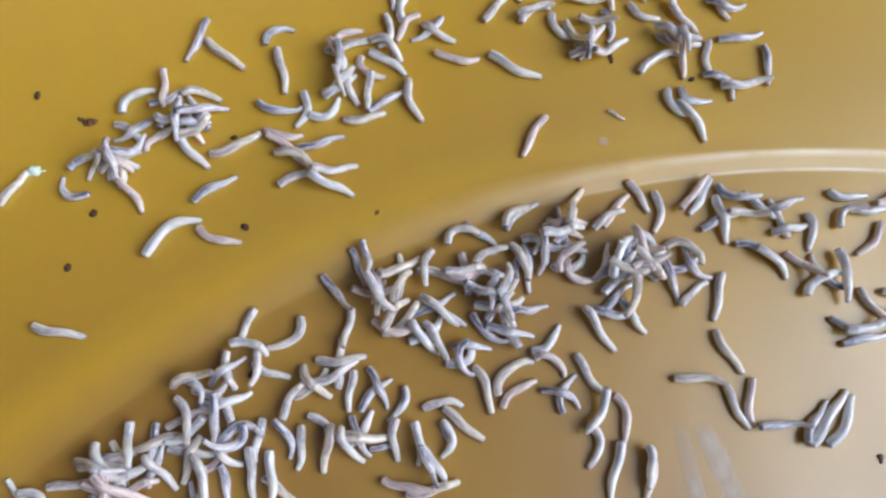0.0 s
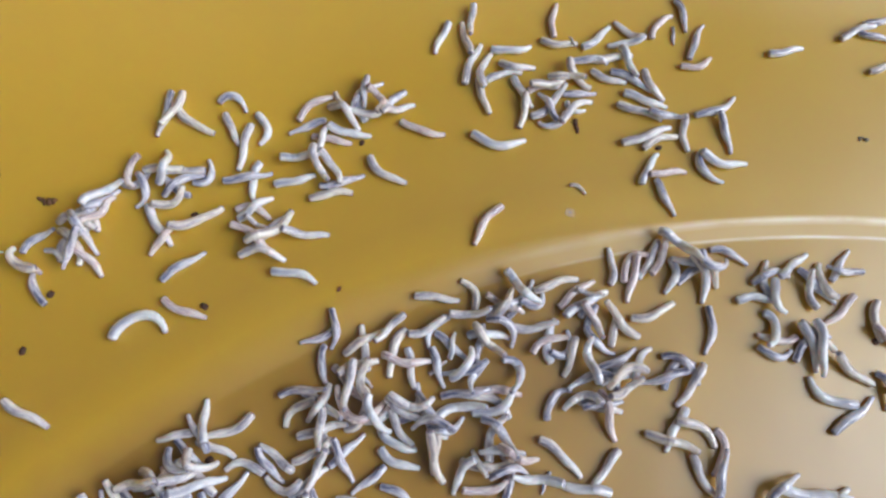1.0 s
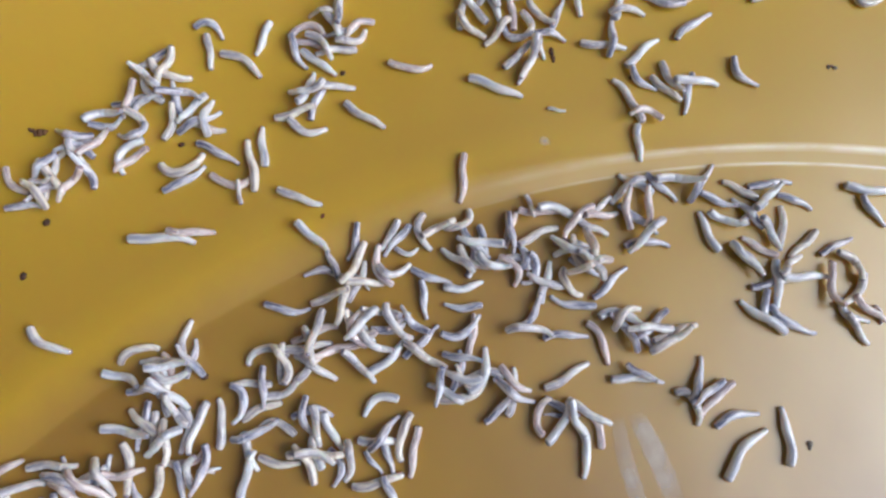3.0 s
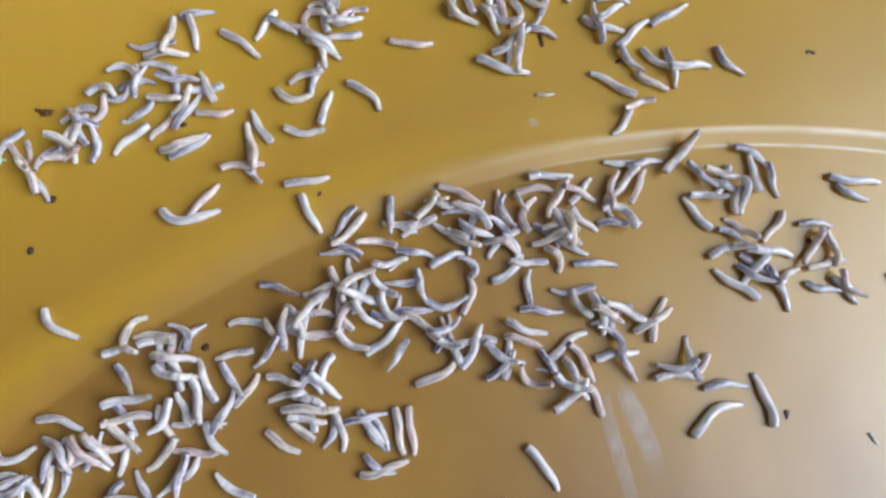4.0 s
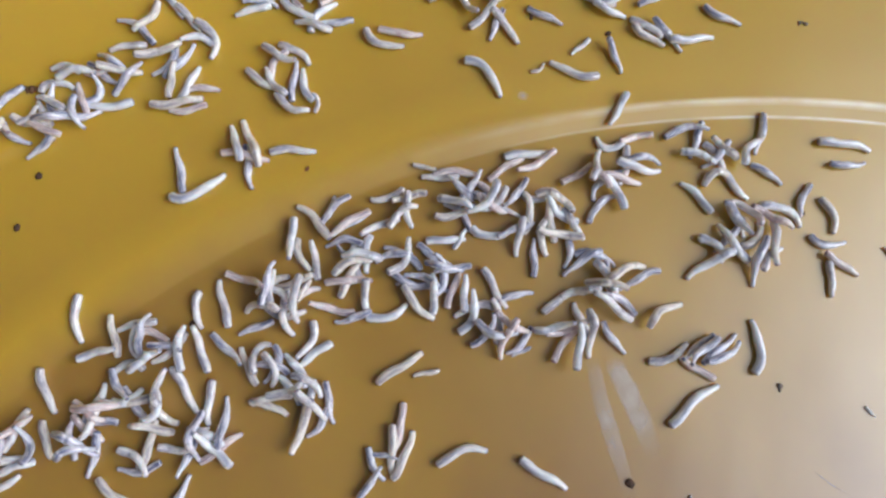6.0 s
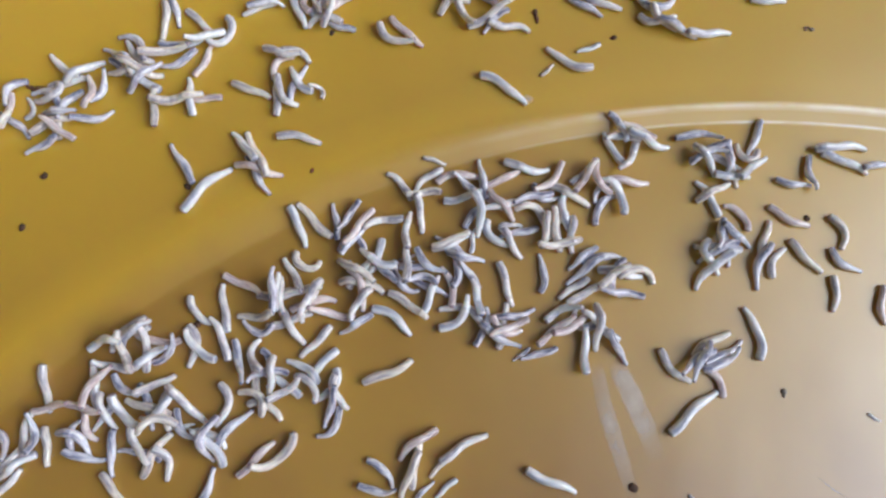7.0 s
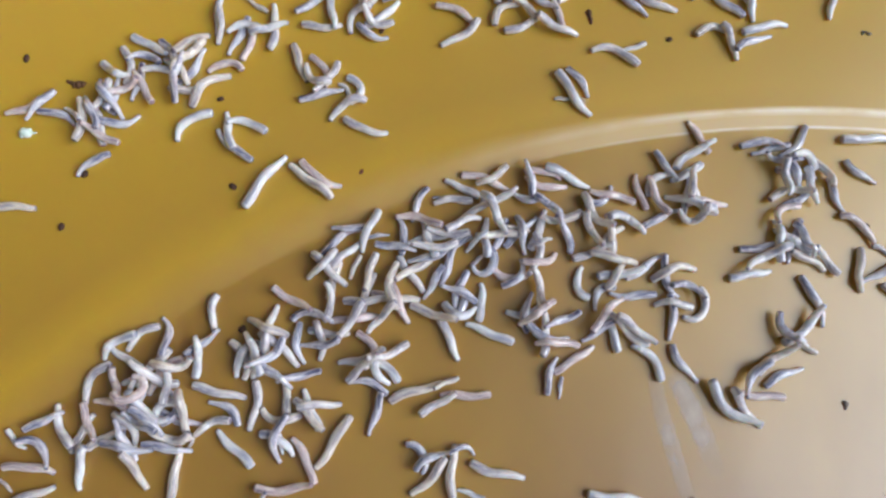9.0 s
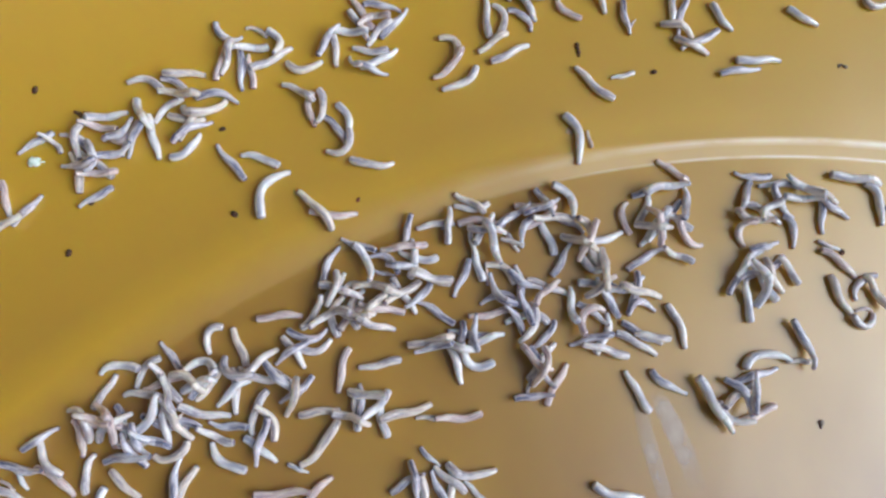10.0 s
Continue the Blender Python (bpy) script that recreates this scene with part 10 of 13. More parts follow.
    crawl(maggot(0.0091, 4), [(-665, 174, -70, -56, -57), (-645, 169, -114, -101, -88), (-675, 177, -56, -53, -50), (-702, 183, -16, -21, -23), (-679, 185, -54, 9, 10), (-657, 189, -67, -1, 8), (-697, 170, -51, -16, -12), (-676, 194, -35, -67, -64), (-700, 167, 8, 8, 11), (-724, 191, -16, 28, 20), (-697, 187, 24, -24, -24), (-688, 186, 38, -41, -39), (-688, 160, 44, -42, -44), (-688, 172, 63, -12, -13), (-718, 187, 94, 39, 14), (-735, 174, 77, 91, 88), (-737, 142, 111, 26, 4)])
    crawl(maggot(0.0081, 0), [(307, -90, -55, 13, 10), (254, -134, -100, -7, -11), (267, -102, -171, 66, 61), (205, -77, -127, 40, 40), (231, -43, -102, 10, 10), (234, -94, -121, -3, -6), (256, -29, -198, -29, -29), (243, -42, -150, 2, 1), (268, -39, -113, 17, 17), (258, -39, -106, 21, 21), (221, -44, -59, 7, 8), (207, -48, -5, 15, -10), (252, -50, 34, 15, 18), (228, -47, -3, -11, -18), (272, -53, 22, -3, -4), (295, -47, -43, -4, -30), (304, -28, -17, 71, 91)])
    crawl(maggot(0.0077, 1), [(-668, 177, -26, 0, 0), (-714, 110, -26, 0, 0), (-753, 134, -25, 0, 0), (-787, 155, -23, -9, -3), (-786, 158, -43, 28, 29), (-778, 159, -46, 31, 33), (-773, 160, -48, 32, 35), (-771, 165, -45, -8, -9), (-796, 149, -66, -6, -6), (-791, 164, -29, 0, 0), (-780, 211, -90, 3, -36), (-802, 182, -140, -13, -14), (-809, 191, -146, -15, -15), (-817, 199, -150, -16, -16), (-827, 210, -154, -18, -18), (-839, 191, -140, -21, -21), (-869, 84, -73, -9, -9)])
    crawl(maggot(0.0075, 0), [(-435, -203, -68, 27, 18), (-438, -213, -57, 26, 6), (-408, -213, -31, 64, 100), (-452, -220, 33, 8, -1), (-445, -254, 119, -9, -12), (-448, -269, 83, -29, -7), (-440, -272, 122, -44, -43), (-429, -343, 112, 19, 0), (-441, -299, 25, -5, -3), (-442, -331, 99, -55, -54), (-464, -324, 28, 6, 3), (-479, -323, 9, -6, -6), (-489, -330, 8, 5, 6), (-505, -286, 36, -41, -33), (-522, -311, 97, 18, 1), (-518, -310, 86, 54, -4), (-526, -290, 110, -6, -3)])
    crawl(maggot(0.0080, 2), [(-646, -455, -74, 0, 0), (-646, -455, -74, 0, 0), (-646, -455, -74, 0, 0), (-646, -455, -74, 0, 0), (-646, -455, -74, 0, 0), (-646, -455, -74, 0, 0), (-646, -455, -74, 0, 0), (-633, -452, -118, -61, -14), (-590, -408, -29, 2, -11), (-592, -426, 22, -56, -50), (-586, -457, -14, 25, 25), (-553, -423, 67, -16, -16), (-536, -449, 117, 19, 24), (-561, -393, 157, -21, -18), (-559, -379, 158, -6, -13), (-552, -370, 188, -50, -54), (-553, -375, 159, -4, -6)])
    crawl(maggot(0.0089, 3), [(590, 24, -43, -24, -29), (620, 33, -102, -60, -56), (638, 31, -104, -91, -63), (649, 32, -124, -56, -43), (645, 32, -119, -50, -42), (633, 39, -70, 13, 28), (662, 18, -48, 11, -1), (663, -12, 27, -30, -30), (662, -7, 23, -21, -25), (657, -46, -36, -81, -62), (625, -73, -53, 102, 9), (636, -92, 27, -23, -22), (617, -83, 16, -18, -18), (597, -87, 3, 4, 4), (590, -92, 10, 4, 4), (590, -83, 14, -11, -12), (624, -97, 102, 7, 3)])
    crawl(maggot(0.0080, 2), [(-440, -202, 38, 0, 0), (-391, -206, 107, -15, -10), (-416, -163, 126, 3, 2), (-407, -177, 100, 4, 7), (-432, -163, 128, -7, -8), (-438, -175, 107, -49, -61), (-421, -180, 132, -9, -8), (-460, -190, 118, 64, 71), (-478, -219, 81, -23, -21), (-476, -229, 87, -24, -21), (-506, -226, 39, -18, -18), (-507, -226, 28, -20, -23), (-493, -210, -42, -2, -2), (-484, -197, 0, 1, 1), (-466, -235, 38, 2, 2), (-453, -278, 68, 46, 46), (-463, -271, 45, -8, -4)])
    crawl(maggot(0.0077, 4), [(254, 515, -9, -1, 4), (288, 531, -46, 0, 1), (264, 542, -6, -13, -14), (272, 545, -20, -17, -17), (260, 556, 11, -30, -24), (220, 559, 8, -32, -30), (222, 565, 16, -14, -14), (222, 565, 16, -14, -14), (222, 565, 16, -14, -14), (222, 565, 16, -14, -14), (222, 565, 16, -14, -14), (222, 565, 16, -14, -14), (222, 565, 16, -14, -14), (222, 565, 16, -14, -14), (222, 565, 16, -14, -14), (214, 606, 106, 0, 0), (214, 651, 106, 0, 0)])
    crawl(maggot(0.0076, 0), [(331, 150, -58, -6, -5), (303, 145, 16, 16, 5), (340, 152, 91, 25, 26), (329, 154, 99, 9, 20), (346, 80, 48, 0, 0), (375, 131, 34, -1, -1), (366, 123, 35, 6, 6), (349, 112, 71, 3, 3), (333, 148, 90, -8, 5), (415, 106, 86, 0, 0), (376, 103, 42, 0, 0), (382, 87, 26, -8, -3), (429, 85, -35, -5, 34), (450, 90, -6, 36, 33), (472, 90, 75, -10, -8), (414, 92, 24, -33, -43), (427, 51, -9, 15, 20)])
    crawl(maggot(0.0076, 0), [(900, -111, -112, 0, 0), (969, -111, -112, 0, 0), (952, -111, -112, 0, 0), (984, -111, -112, 0, 0), (1037, -111, -112, 0, 0), (907, -104, -40, 19, 22), (877, -121, -56, 6, 6), (917, -82, -47, 1, 1), (914, -109, -51, 3, 2), (896, -118, -80, 10, 10), (885, -146, -95, -13, -13), (894, -133, -81, -1, -1), (933, -131, -47, 15, 14), (904, -124, -33, 5, 4), (887, -134, -48, 1, 1), (876, -144, -61, 1, 1), (874, -136, 7, 91, 80)])
    crawl(maggot(0.0095, 0), [(-237, -180, 5, 8, 9), (-199, -111, -17, -27, -27), (-200, -113, -34, -12, -12), (-183, -102, -25, -5, -5), (-210, -133, -56, 16, 16), (-229, -154, -62, 0, 0), (-204, -155, 9, 0, 0), (-239, -159, 37, -40, -39), (-248, -155, 87, -43, -45), (-247, -141, 78, -74, -66), (-236, -153, 3, 10, 10), (-267, -130, -42, 87, 77), (-271, -109, -78, 0, 0), (-246, -97, -52, -7, -7), (-237, -95, -44, 0, 0), (-209, -73, -39, 0, 0), (-208, -88, -18, -19, -19)])
    crawl(maggot(0.0094, 0), [(-328, 168, 25, -6, -6), (-330, 167, 13, -11, 9), (-324, 163, -8, -33, -29), (-264, 142, -11, -5, -3), (-246, 140, -14, -32, -30), (-312, 180, -25, 11, 11), (-226, 135, -20, 13, 13), (-204, 124, 17, 8, 8), (-203, 128, -9, 14, 14), (-209, 131, 3, 2, 2), (-207, 167, -10, -14, -14), (-212, 185, -4, -4, -4), (-195, 178, -3, 3, 3), (-180, 169, -16, -6, -6), (-175, 187, -19, 31, 31), (-179, 174, -2, 31, 30), (-154, 175, -5, 28, 28)])
    crawl(maggot(0.0099, 3), [(276, 22, 61, -40, -42), (289, 74, 42, -11, -11), (284, 79, 30, -14, -14), (291, 105, 28, -38, -40), (280, 93, 66, -25, -25), (275, 77, 21, -8, 1), (288, 112, -17, -33, -32), (296, 145, 7, 11, 11), (265, 141, 1, 18, 18), (270, 143, 6, -12, -12), (257, 112, -12, 24, 24), (220, 116, -37, -8, -10), (244, 94, -8, 43, 28), (241, 80, -15, -7, -11), (229, 100, -25, 5, -3), (257, 120, -106, 41, 45), (252, 110, -64, -52, -48)])
    crawl(maggot(0.0077, 3), [(63, -29, 67, 34, 40), (75, -61, 78, 28, 27), (54, -40, 56, 48, 47), (83, -21, -8, -5, 11), (117, -5, 4, 9, 32), (120, 4, -60, -65, -107), (151, 4, -19, 43, 39), (135, 29, -18, 8, -1), (134, 27, 15, 1, 1), (119, 23, -34, -34, -35), (123, 46, 9, 7, 16), (88, 51, -14, 1, -1), (87, 59, -32, 66, 65), (105, 71, 24, 15, 15), (91, 54, 21, 35, 30), (113, 69, 40, -57, -69), (77, 44, 58, 3, 3)])
    crawl(maggot(0.0085, 2), [(-641, 202, 33, 56, 46), (-648, 200, -23, -48, -46), (-650, 195, -65, -15, 14), (-656, 205, -11, 2, 1), (-623, 206, 53, 87, 113), (-633, 216, 66, 37, 78), (-634, 183, 124, 24, 29), (-627, 203, 73, 14, 19), (-630, 198, 54, -44, -76), (-631, 203, 9, 12, 12), (-616, 203, 13, 24, 27), (-608, 211, 17, -3, -4), (-629, 202, 13, -15, -16), (-629, 200, 10, -23, -19), (-647, 187, 10, 41, 34), (-660, 190, 36, 48, 56), (-665, 180, 14, 8, 24)])
    crawl(maggot(0.0108, 4), [(-331, 196, -31, -36, -37), (-333, 206, 11, 10, 11), (-309, 208, 35, 23, 17), (-314, 194, 17, 13, 6), (-327, 172, 54, 19, 18), (-320, 184, 84, 9, 5), (-320, 199, 103, 9, 3), (-313, 187, 106, 8, 5), (-291, 164, 112, 8, 8), (-290, 155, 112, 8, 8), (-289, 129, 118, 1, 0), (-318, 111, 127, -1, -1), (-302, 88, 115, 3, 3), (-275, 81, 138, 9, 9), (-277, 77, 143, 6, 6), (-264, 84, 140, 20, 20), (-262, 76, 133, 18, 18)])
    crawl(maggot(0.0080, 2), [(-726, 183, 17, -39, -28), (-722, 199, 10, -32, -18), (-739, 185, 34, -42, -39), (-766, 185, -53, -2, -2), (-744, 183, -108, 2, -2), (-708, 208, -168, 1, 18), (-715, 186, -135, 8, 12), (-818, 213, -133, 4, 5), (-786, 237, -139, 0, 0), (-774, 236, -138, -4, -4), (-772, 251, -112, 67, 46), (-770, 246, -140, 65, 60), (-768, 240, -163, 69, 71), (-768, 236, -181, 84, 91), (-797, 215, -128, 6, 2), (-787, 218, -169, 33, 30), (-822, 200, -145, -4, -4)])
    crawl(maggot(0.0079, 3), [(-261, 355, 33, 25, 24), (-279, 338, 43, -3, -4), (-265, 358, -2, -19, -4), (-246, 388, 15, -3, -3), (-255, 373, 21, 3, 3), (-242, 365, 64, -10, -12), (-216, 357, 68, 22, 19), (-164, 260, 87, -2, -2), (-173, 264, 118, 4, 4), (-175, 268, 106, -11, -11), (-209, 284, 129, -37, -35), (-204, 271, 161, 9, 9), (-202, 273, 191, 4, 4), (-201, 279, 246, -13, -13), (-195, 267, 276, -78, -73), (-200, 268, 292, -32, -32), (-209, 270, 291, -28, -28)])
    crawl(maggot(0.0077, 0), [(747, 124, 40, -57, -69), (737, 102, 115, 9, 4), (723, 108, 98, -23, -22), (742, 88, 86, 49, 44), (774, 60, 44, 4, 4), (758, 34, 48, -3, 0), (747, 7, 35, -7, -4), (794, -87, 29, -17, 1), (752, -91, 40, -36, -28), (760, -87, 39, -14, -15), (766, -80, 61, -35, -34), (752, -100, 71, 15, 14), (733, -97, 89, 4, -7), (743, -78, 124, 12, 11), (744, -62, 135, 4, 6), (717, -45, 145, 28, 19), (716, -30, 132, 18, 9)])
    crawl(maggot(0.0080, 1), [(-637, 118, -51, -16, -14), (-630, 136, -87, -5, 8), (-642, 146, -44, -14, -9), (-654, 161, -93, -28, -22), (-665, 140, -81, -2, 23), (-666, 139, -116, 4, 9), (-657, 152, -124, 9, 1), (-695, 169, -179, -16, -12), (-682, 130, -114, 50, 70), (-702, 173, -184, 0, 0), (-680, 175, -214, 1, 1), (-684, 192, -228, -21, -16), (-683, 163, -220, -20, -11), (-681, 170, -215, -5, -5), (-677, 157, -208, -6, -6), (-694, 155, -203, -14, -14), (-693, 137, -177, -11, 3)])
    crawl(maggot(0.0077, 0), [(-218, -235, -96, 4, 4), (-198, -159, -92, 8, 8), (-201, -155, -92, 8, 8), (-202, -208, -87, -1, -1), (-212, -208, -80, -4, -4), (-178, -289, -73, -18, -22), (-181, -300, -76, -10, -14), (-187, -322, -1, -35, -35), (-183, -328, -30, 20, 18), (-168, -326, -31, -17, -17), (-174, -328, -53, -75, -57), (-197, -336, -30, 5, 7), (-185, -327, 35, 92, 72), (-178, -309, 52, 65, 58), (-169, -279, 40, -4, 1), (-151, -305, -15, -60, -57), (-151, -289, 0, 18, 19)])
    crawl(maggot(0.0115, 4), [(-199, -316, 0, 0, 0), (-167, -353, 0, 0, 0), (-167, -353, 0, 0, 0), (-167, -353, 0, 0, 0), (-167, -353, 0, 0, 0), (-167, -353, 0, 0, 0), (-180, -352, 0, 0, 0), (-187, -322, 0, 0, 0), (-164, -352, -3, -7, -8), (-164, -375, -68, 24, 21), (-231, -457, -142, -59, -60), (-235, -444, -127, -45, -44), (-233, -445, -114, -23, -24), (-211, -418, -116, -19, -19), (-219, -415, -122, -7, -7), (-250, -381, -130, -25, -24), (-238, -385, -128, -25, -24)])
    crawl(maggot(0.0085, 3), [(-85, -140, -44, 32, 29), (-104, -138, -70, 24, 26), (-106, -132, -58, 54, 51), (-107, -114, -44, 19, 19), (-117, -88, -67, 60, 74), (-107, -86, -93, -6, -4), (-101, -112, -131, -1, -8), (-95, -108, -206, 0, -10), (-88, -103, -186, 19, 10), (-78, -78, -178, 34, 36), (-46, -84, -205, -34, -35), (-38, -50, -206, -17, -19), (-75, -47, -200, 0, 0), (-70, -38, -254, 0, 0), (-48, -33, -252, 0, 0), (-38, -19, -258, 0, 0), (-66, -19, -272, 33, 33)])
    crawl(maggot(0.0096, 4), [(487, -153, -58, 9, 9), (513, -160, -53, -13, -13), (480, -153, -30, -37, -42), (505, -165, -34, -45, -45), (556, -205, -27, 44, 42), (554, -167, -28, -23, -27), (497, -143, 31, 12, 13), (497, -167, 31, 11, 11), (500, -174, 59, 12, 12), (501, -179, 32, -34, -33), (619, -246, 30, -16, -15), (619, -276, 25, 12, 17), (621, -296, -20, 13, 0), (628, -276, 19, -14, -13), (624, -257, 36, -5, -6), (582, -288, 32, 0, 0), (594, -286, 32, 0, 0)])
    crawl(maggot(0.0077, 5), [(235, 463, 81, 0, 0), (227, 482, 103, -10, -10), (226, 479, 115, -3, 0), (208, 485, 101, 10, -5), (232, 485, 23, 26, 42), (214, 522, 30, -31, -30), (203, 480, -26, 52, 63), (199, 484, -38, 46, 61), (197, 482, -38, 40, 54), (195, 481, -38, 35, 47), (189, 476, -39, 20, 26), (187, 475, -39, 15, 19), (185, 473, -39, 10, 13), (183, 472, -39, 6, 8), (181, 470, -39, 2, 3), (180, 470, -42, -1, 10), (162, 510, -43, -53, -49)])
    crawl(maggot(0.0083, 3), [(-283, 299, 38, 57, 52), (-287, 301, 15, 10, 10), (-273, 313, 15, 0, 0), (-267, 311, 26, -39, -37), (-259, 313, 21, -25, -23), (-299, 234, 99, 33, 35), (-300, 238, 97, -2, -2), (-310, 237, 131, -3, -3), (-325, 188, 107, -1, -1), (-324, 159, 107, 10, 10), (-314, 145, 130, 11, 11), (-431, 195, 188, -14, -15), (-426, 187, 166, 29, 29), (-405, 171, 165, 29, 30), (-403, 188, 168, 39, 40), (-387, 181, 160, 29, 30), (-379, 179, 164, 22, 22)])
    crawl(maggot(0.0078, 0), [(-85, -4, -99, 34, 37), (-104, 3, -128, 10, 3), (-84, 28, -131, 4, -6), (-93, 31, -136, 71, 58), (-77, 36, -97, -16, -16), (-54, 56, -64, 18, 18), (-51, 61, -123, -23, -23), (-5, 32, -182, -26, -20), (-27, 35, -148, -1, -1), (-21, 35, -140, -55, -54), (0, 73, -228, 28, 28), (25, 25, -229, -111, -74), (-13, 32, -141, -2, -2), (10, 15, -98, 43, 40), (0, 48, -176, 11, 12), (-15, 43, -149, 2, 1), (-23, 53, -168, -1, -1)])
    crawl(maggot(0.0096, 1), [(-111, -399, -8, 23, 22), (-87, -359, -20, 13, 14), (-63, -319, -37, -3, -4), (-39, -278, -57, -24, -24), (-44, -299, -71, -24, -23), (-3, -336, -117, 2, 2), (0, -350, -99, -2, -2), (11, -376, -81, -7, -7), (-8, -371, -96, -14, -14), (-1, -388, -86, -20, -20), (33, -436, -143, 17, 17), (51, -427, -140, 31, 33), (34, -383, -181, -55, -69), (17, -373, -175, -9, -9), (25, -329, -180, 0, 0), (34, -372, -164, -30, -30), (27, -333, -175, -9, -9)])
    crawl(maggot(0.0094, 3), [(-349, -385, -81, -6, -9), (-347, -370, -73, -7, -9), (-342, -356, -57, -11, -17), (-338, -341, -32, -28, -35), (-334, -326, -6, -46, -53), (-326, -310, 11, -49, -64), (-307, -388, 73, -17, -12), (-343, -479, 160, -27, -27), (-349, -467, 158, -32, -32), (-342, -456, 128, -33, -13), (-354, -439, 130, 23, 29), (-375, -444, 137, 11, 19), (-389, -453, 156, -30, -31), (-404, -447, 171, -39, -41), (-398, -427, 137, 1, 1), (-407, -427, 179, -45, -48), (-418, -414, 144, -36, -36)])
    crawl(maggot(0.0130, 3), [(670, -271, 52, 5, 5), (681, -284, 37, -9, -9), (678, -265, -7, -1, -1), (679, -264, -18, -33, -33), (646, -310, 39, 4, 4), (641, -331, 51, -19, -19), (631, -355, 48, -18, -18), (607, -342, 28, -35, -35), (598, -344, 28, -10, -9), (591, -369, 34, -10, -10), (576, -380, 40, -4, -4), (609, -397, 40, 21, 21), (569, -368, -12, 22, 21), (550, -366, -30, 33, 31), (530, -348, -42, 34, 33), (529, -330, -56, 3, 3), (539, -307, -60, 0, 3)])
    crawl(maggot(0.0086, 4), [(-254, -336, -100, -1, 2), (-266, -309, -135, -1, 0), (-260, -301, -138, -6, -6), (-255, -294, -140, -10, -9), (-241, -312, -209, -8, -6), (-211, -301, -249, -11, -9), (-198, -369, -244, 14, 24), (-231, -361, -193, -45, -49), (-256, -361, -146, 1, 3), (-237, -357, -149, 3, 4), (-276, -352, -226, 67, 75), (-319, -371, -233, 9, 1), (-311, -397, -194, 25, 27), (-308, -364, -154, -17, -17), (-319, -370, -188, -51, -51), (-336, -374, -238, -18, -21), (-339, -341, -239, 36, 36)])
    crawl(maggot(0.0086, 0), [(-63, -143, -60, -19, -20), (-50, -133, -38, -1, -1), (-54, -124, -31, 9, 10), (-57, -118, -26, 15, 16), (-67, -124, -49, 1, 1), (-77, -155, -45, 27, 26), (-104, -191, -43, -12, -13), (-115, -210, -23, 42, 37), (-178, -253, -106, -11, -15), (-173, -247, -106, -43, -43), (-164, -243, -134, 0, 0), (-152, -250, -89, 14, 14), (-139, -241, -115, 27, 27), (-133, -239, -147, 13, 13), (-120, -252, -156, -12, -18), (-120, -251, -163, -14, -15), (-129, -231, -168, 1, 1)])
    crawl(maggot(0.0080, 0), [(-239, 349, -74, 37, 36), (-244, 349, -71, 26, 29), (-227, 341, -66, 27, 28), (-202, 360, -87, 9, 11), (-213, 359, -87, 24, 28), (-204, 362, -82, -12, -10), (-214, 353, -165, -36, -41), (-210, 342, -162, 26, 27), (-205, 289, -208, -2, 8), (-232, 283, -217, -27, -25), (-255, 252, -269, 2, 2), (-251, 242, -203, 7, 7), (-259, 257, -244, -53, -42), (-288, 276, -182, -72, -57), (-276, 286, -220, -57, -53), (-289, 282, -216, 17, 17), (-308, 325, -210, 22, 21)])
    crawl(maggot(0.0079, 4), [(-524, -494, -8, -27, -26), (-524, -494, -8, -27, -26), (-524, -494, -8, -27, -26), (-524, -494, -8, -27, -26), (-524, -494, -8, -27, -26), (-524, -494, -8, -27, -26), (-524, -494, -8, -27, -26), (-517, -492, -6, -23, -22), (-506, -505, 14, 17, 17), (-526, -526, -19, 20, 21), (-534, -518, -50, -3, -3), (-530, -522, -67, -8, -8), (-525, -532, -66, -8, -8), (-542, -441, -49, 2, 11), (-569, -464, -62, -9, -2), (-613, -472, -47, 6, 6), (-602, -459, -41, 2, 2)])
    crawl(maggot(0.0095, 0), [(228, -325, -91, -55, -56), (292, -288, -67, -39, -36), (304, -225, -128, 11, 11), (344, -144, -80, 9, -4), (413, -195, -41, 60, 56), (333, -286, -1, -1, -1), (333, -280, -30, 2, 2), (339, -262, -76, 6, 6), (363, -221, -90, 60, 112), (376, -243, -83, -3, -17), (390, -215, -93, 1, 1), (393, -217, -46, 1, 1), (379, -193, -54, 1, 1), (384, -200, -41, 1, 1), (348, -204, -34, -8, -8), (388, -190, -30, -13, -12), (389, -185, -28, -13, -15)])
    crawl(maggot(0.0079, 2), [(842, -80, -20, 0, 0), (837, -80, -23, -4, -2), (845, -80, -84, -46, -44), (847, -81, -101, -37, -35), (843, -94, -152, -37, -50), (733, -111, -107, 31, 29), (697, -80, -84, 36, 30), (720, -49, -18, 0, 0), (712, -9, -21, -11, -18), (700, 3, -53, -28, -17), (685, -28, -35, -4, -12), (681, -55, -68, 40, -8), (727, -22, -89, 6, 7), (724, -29, -110, -8, 23), (700, -22, -72, -18, 8), (682, 45, -78, -22, -22), (733, 55, -75, -43, -47)])
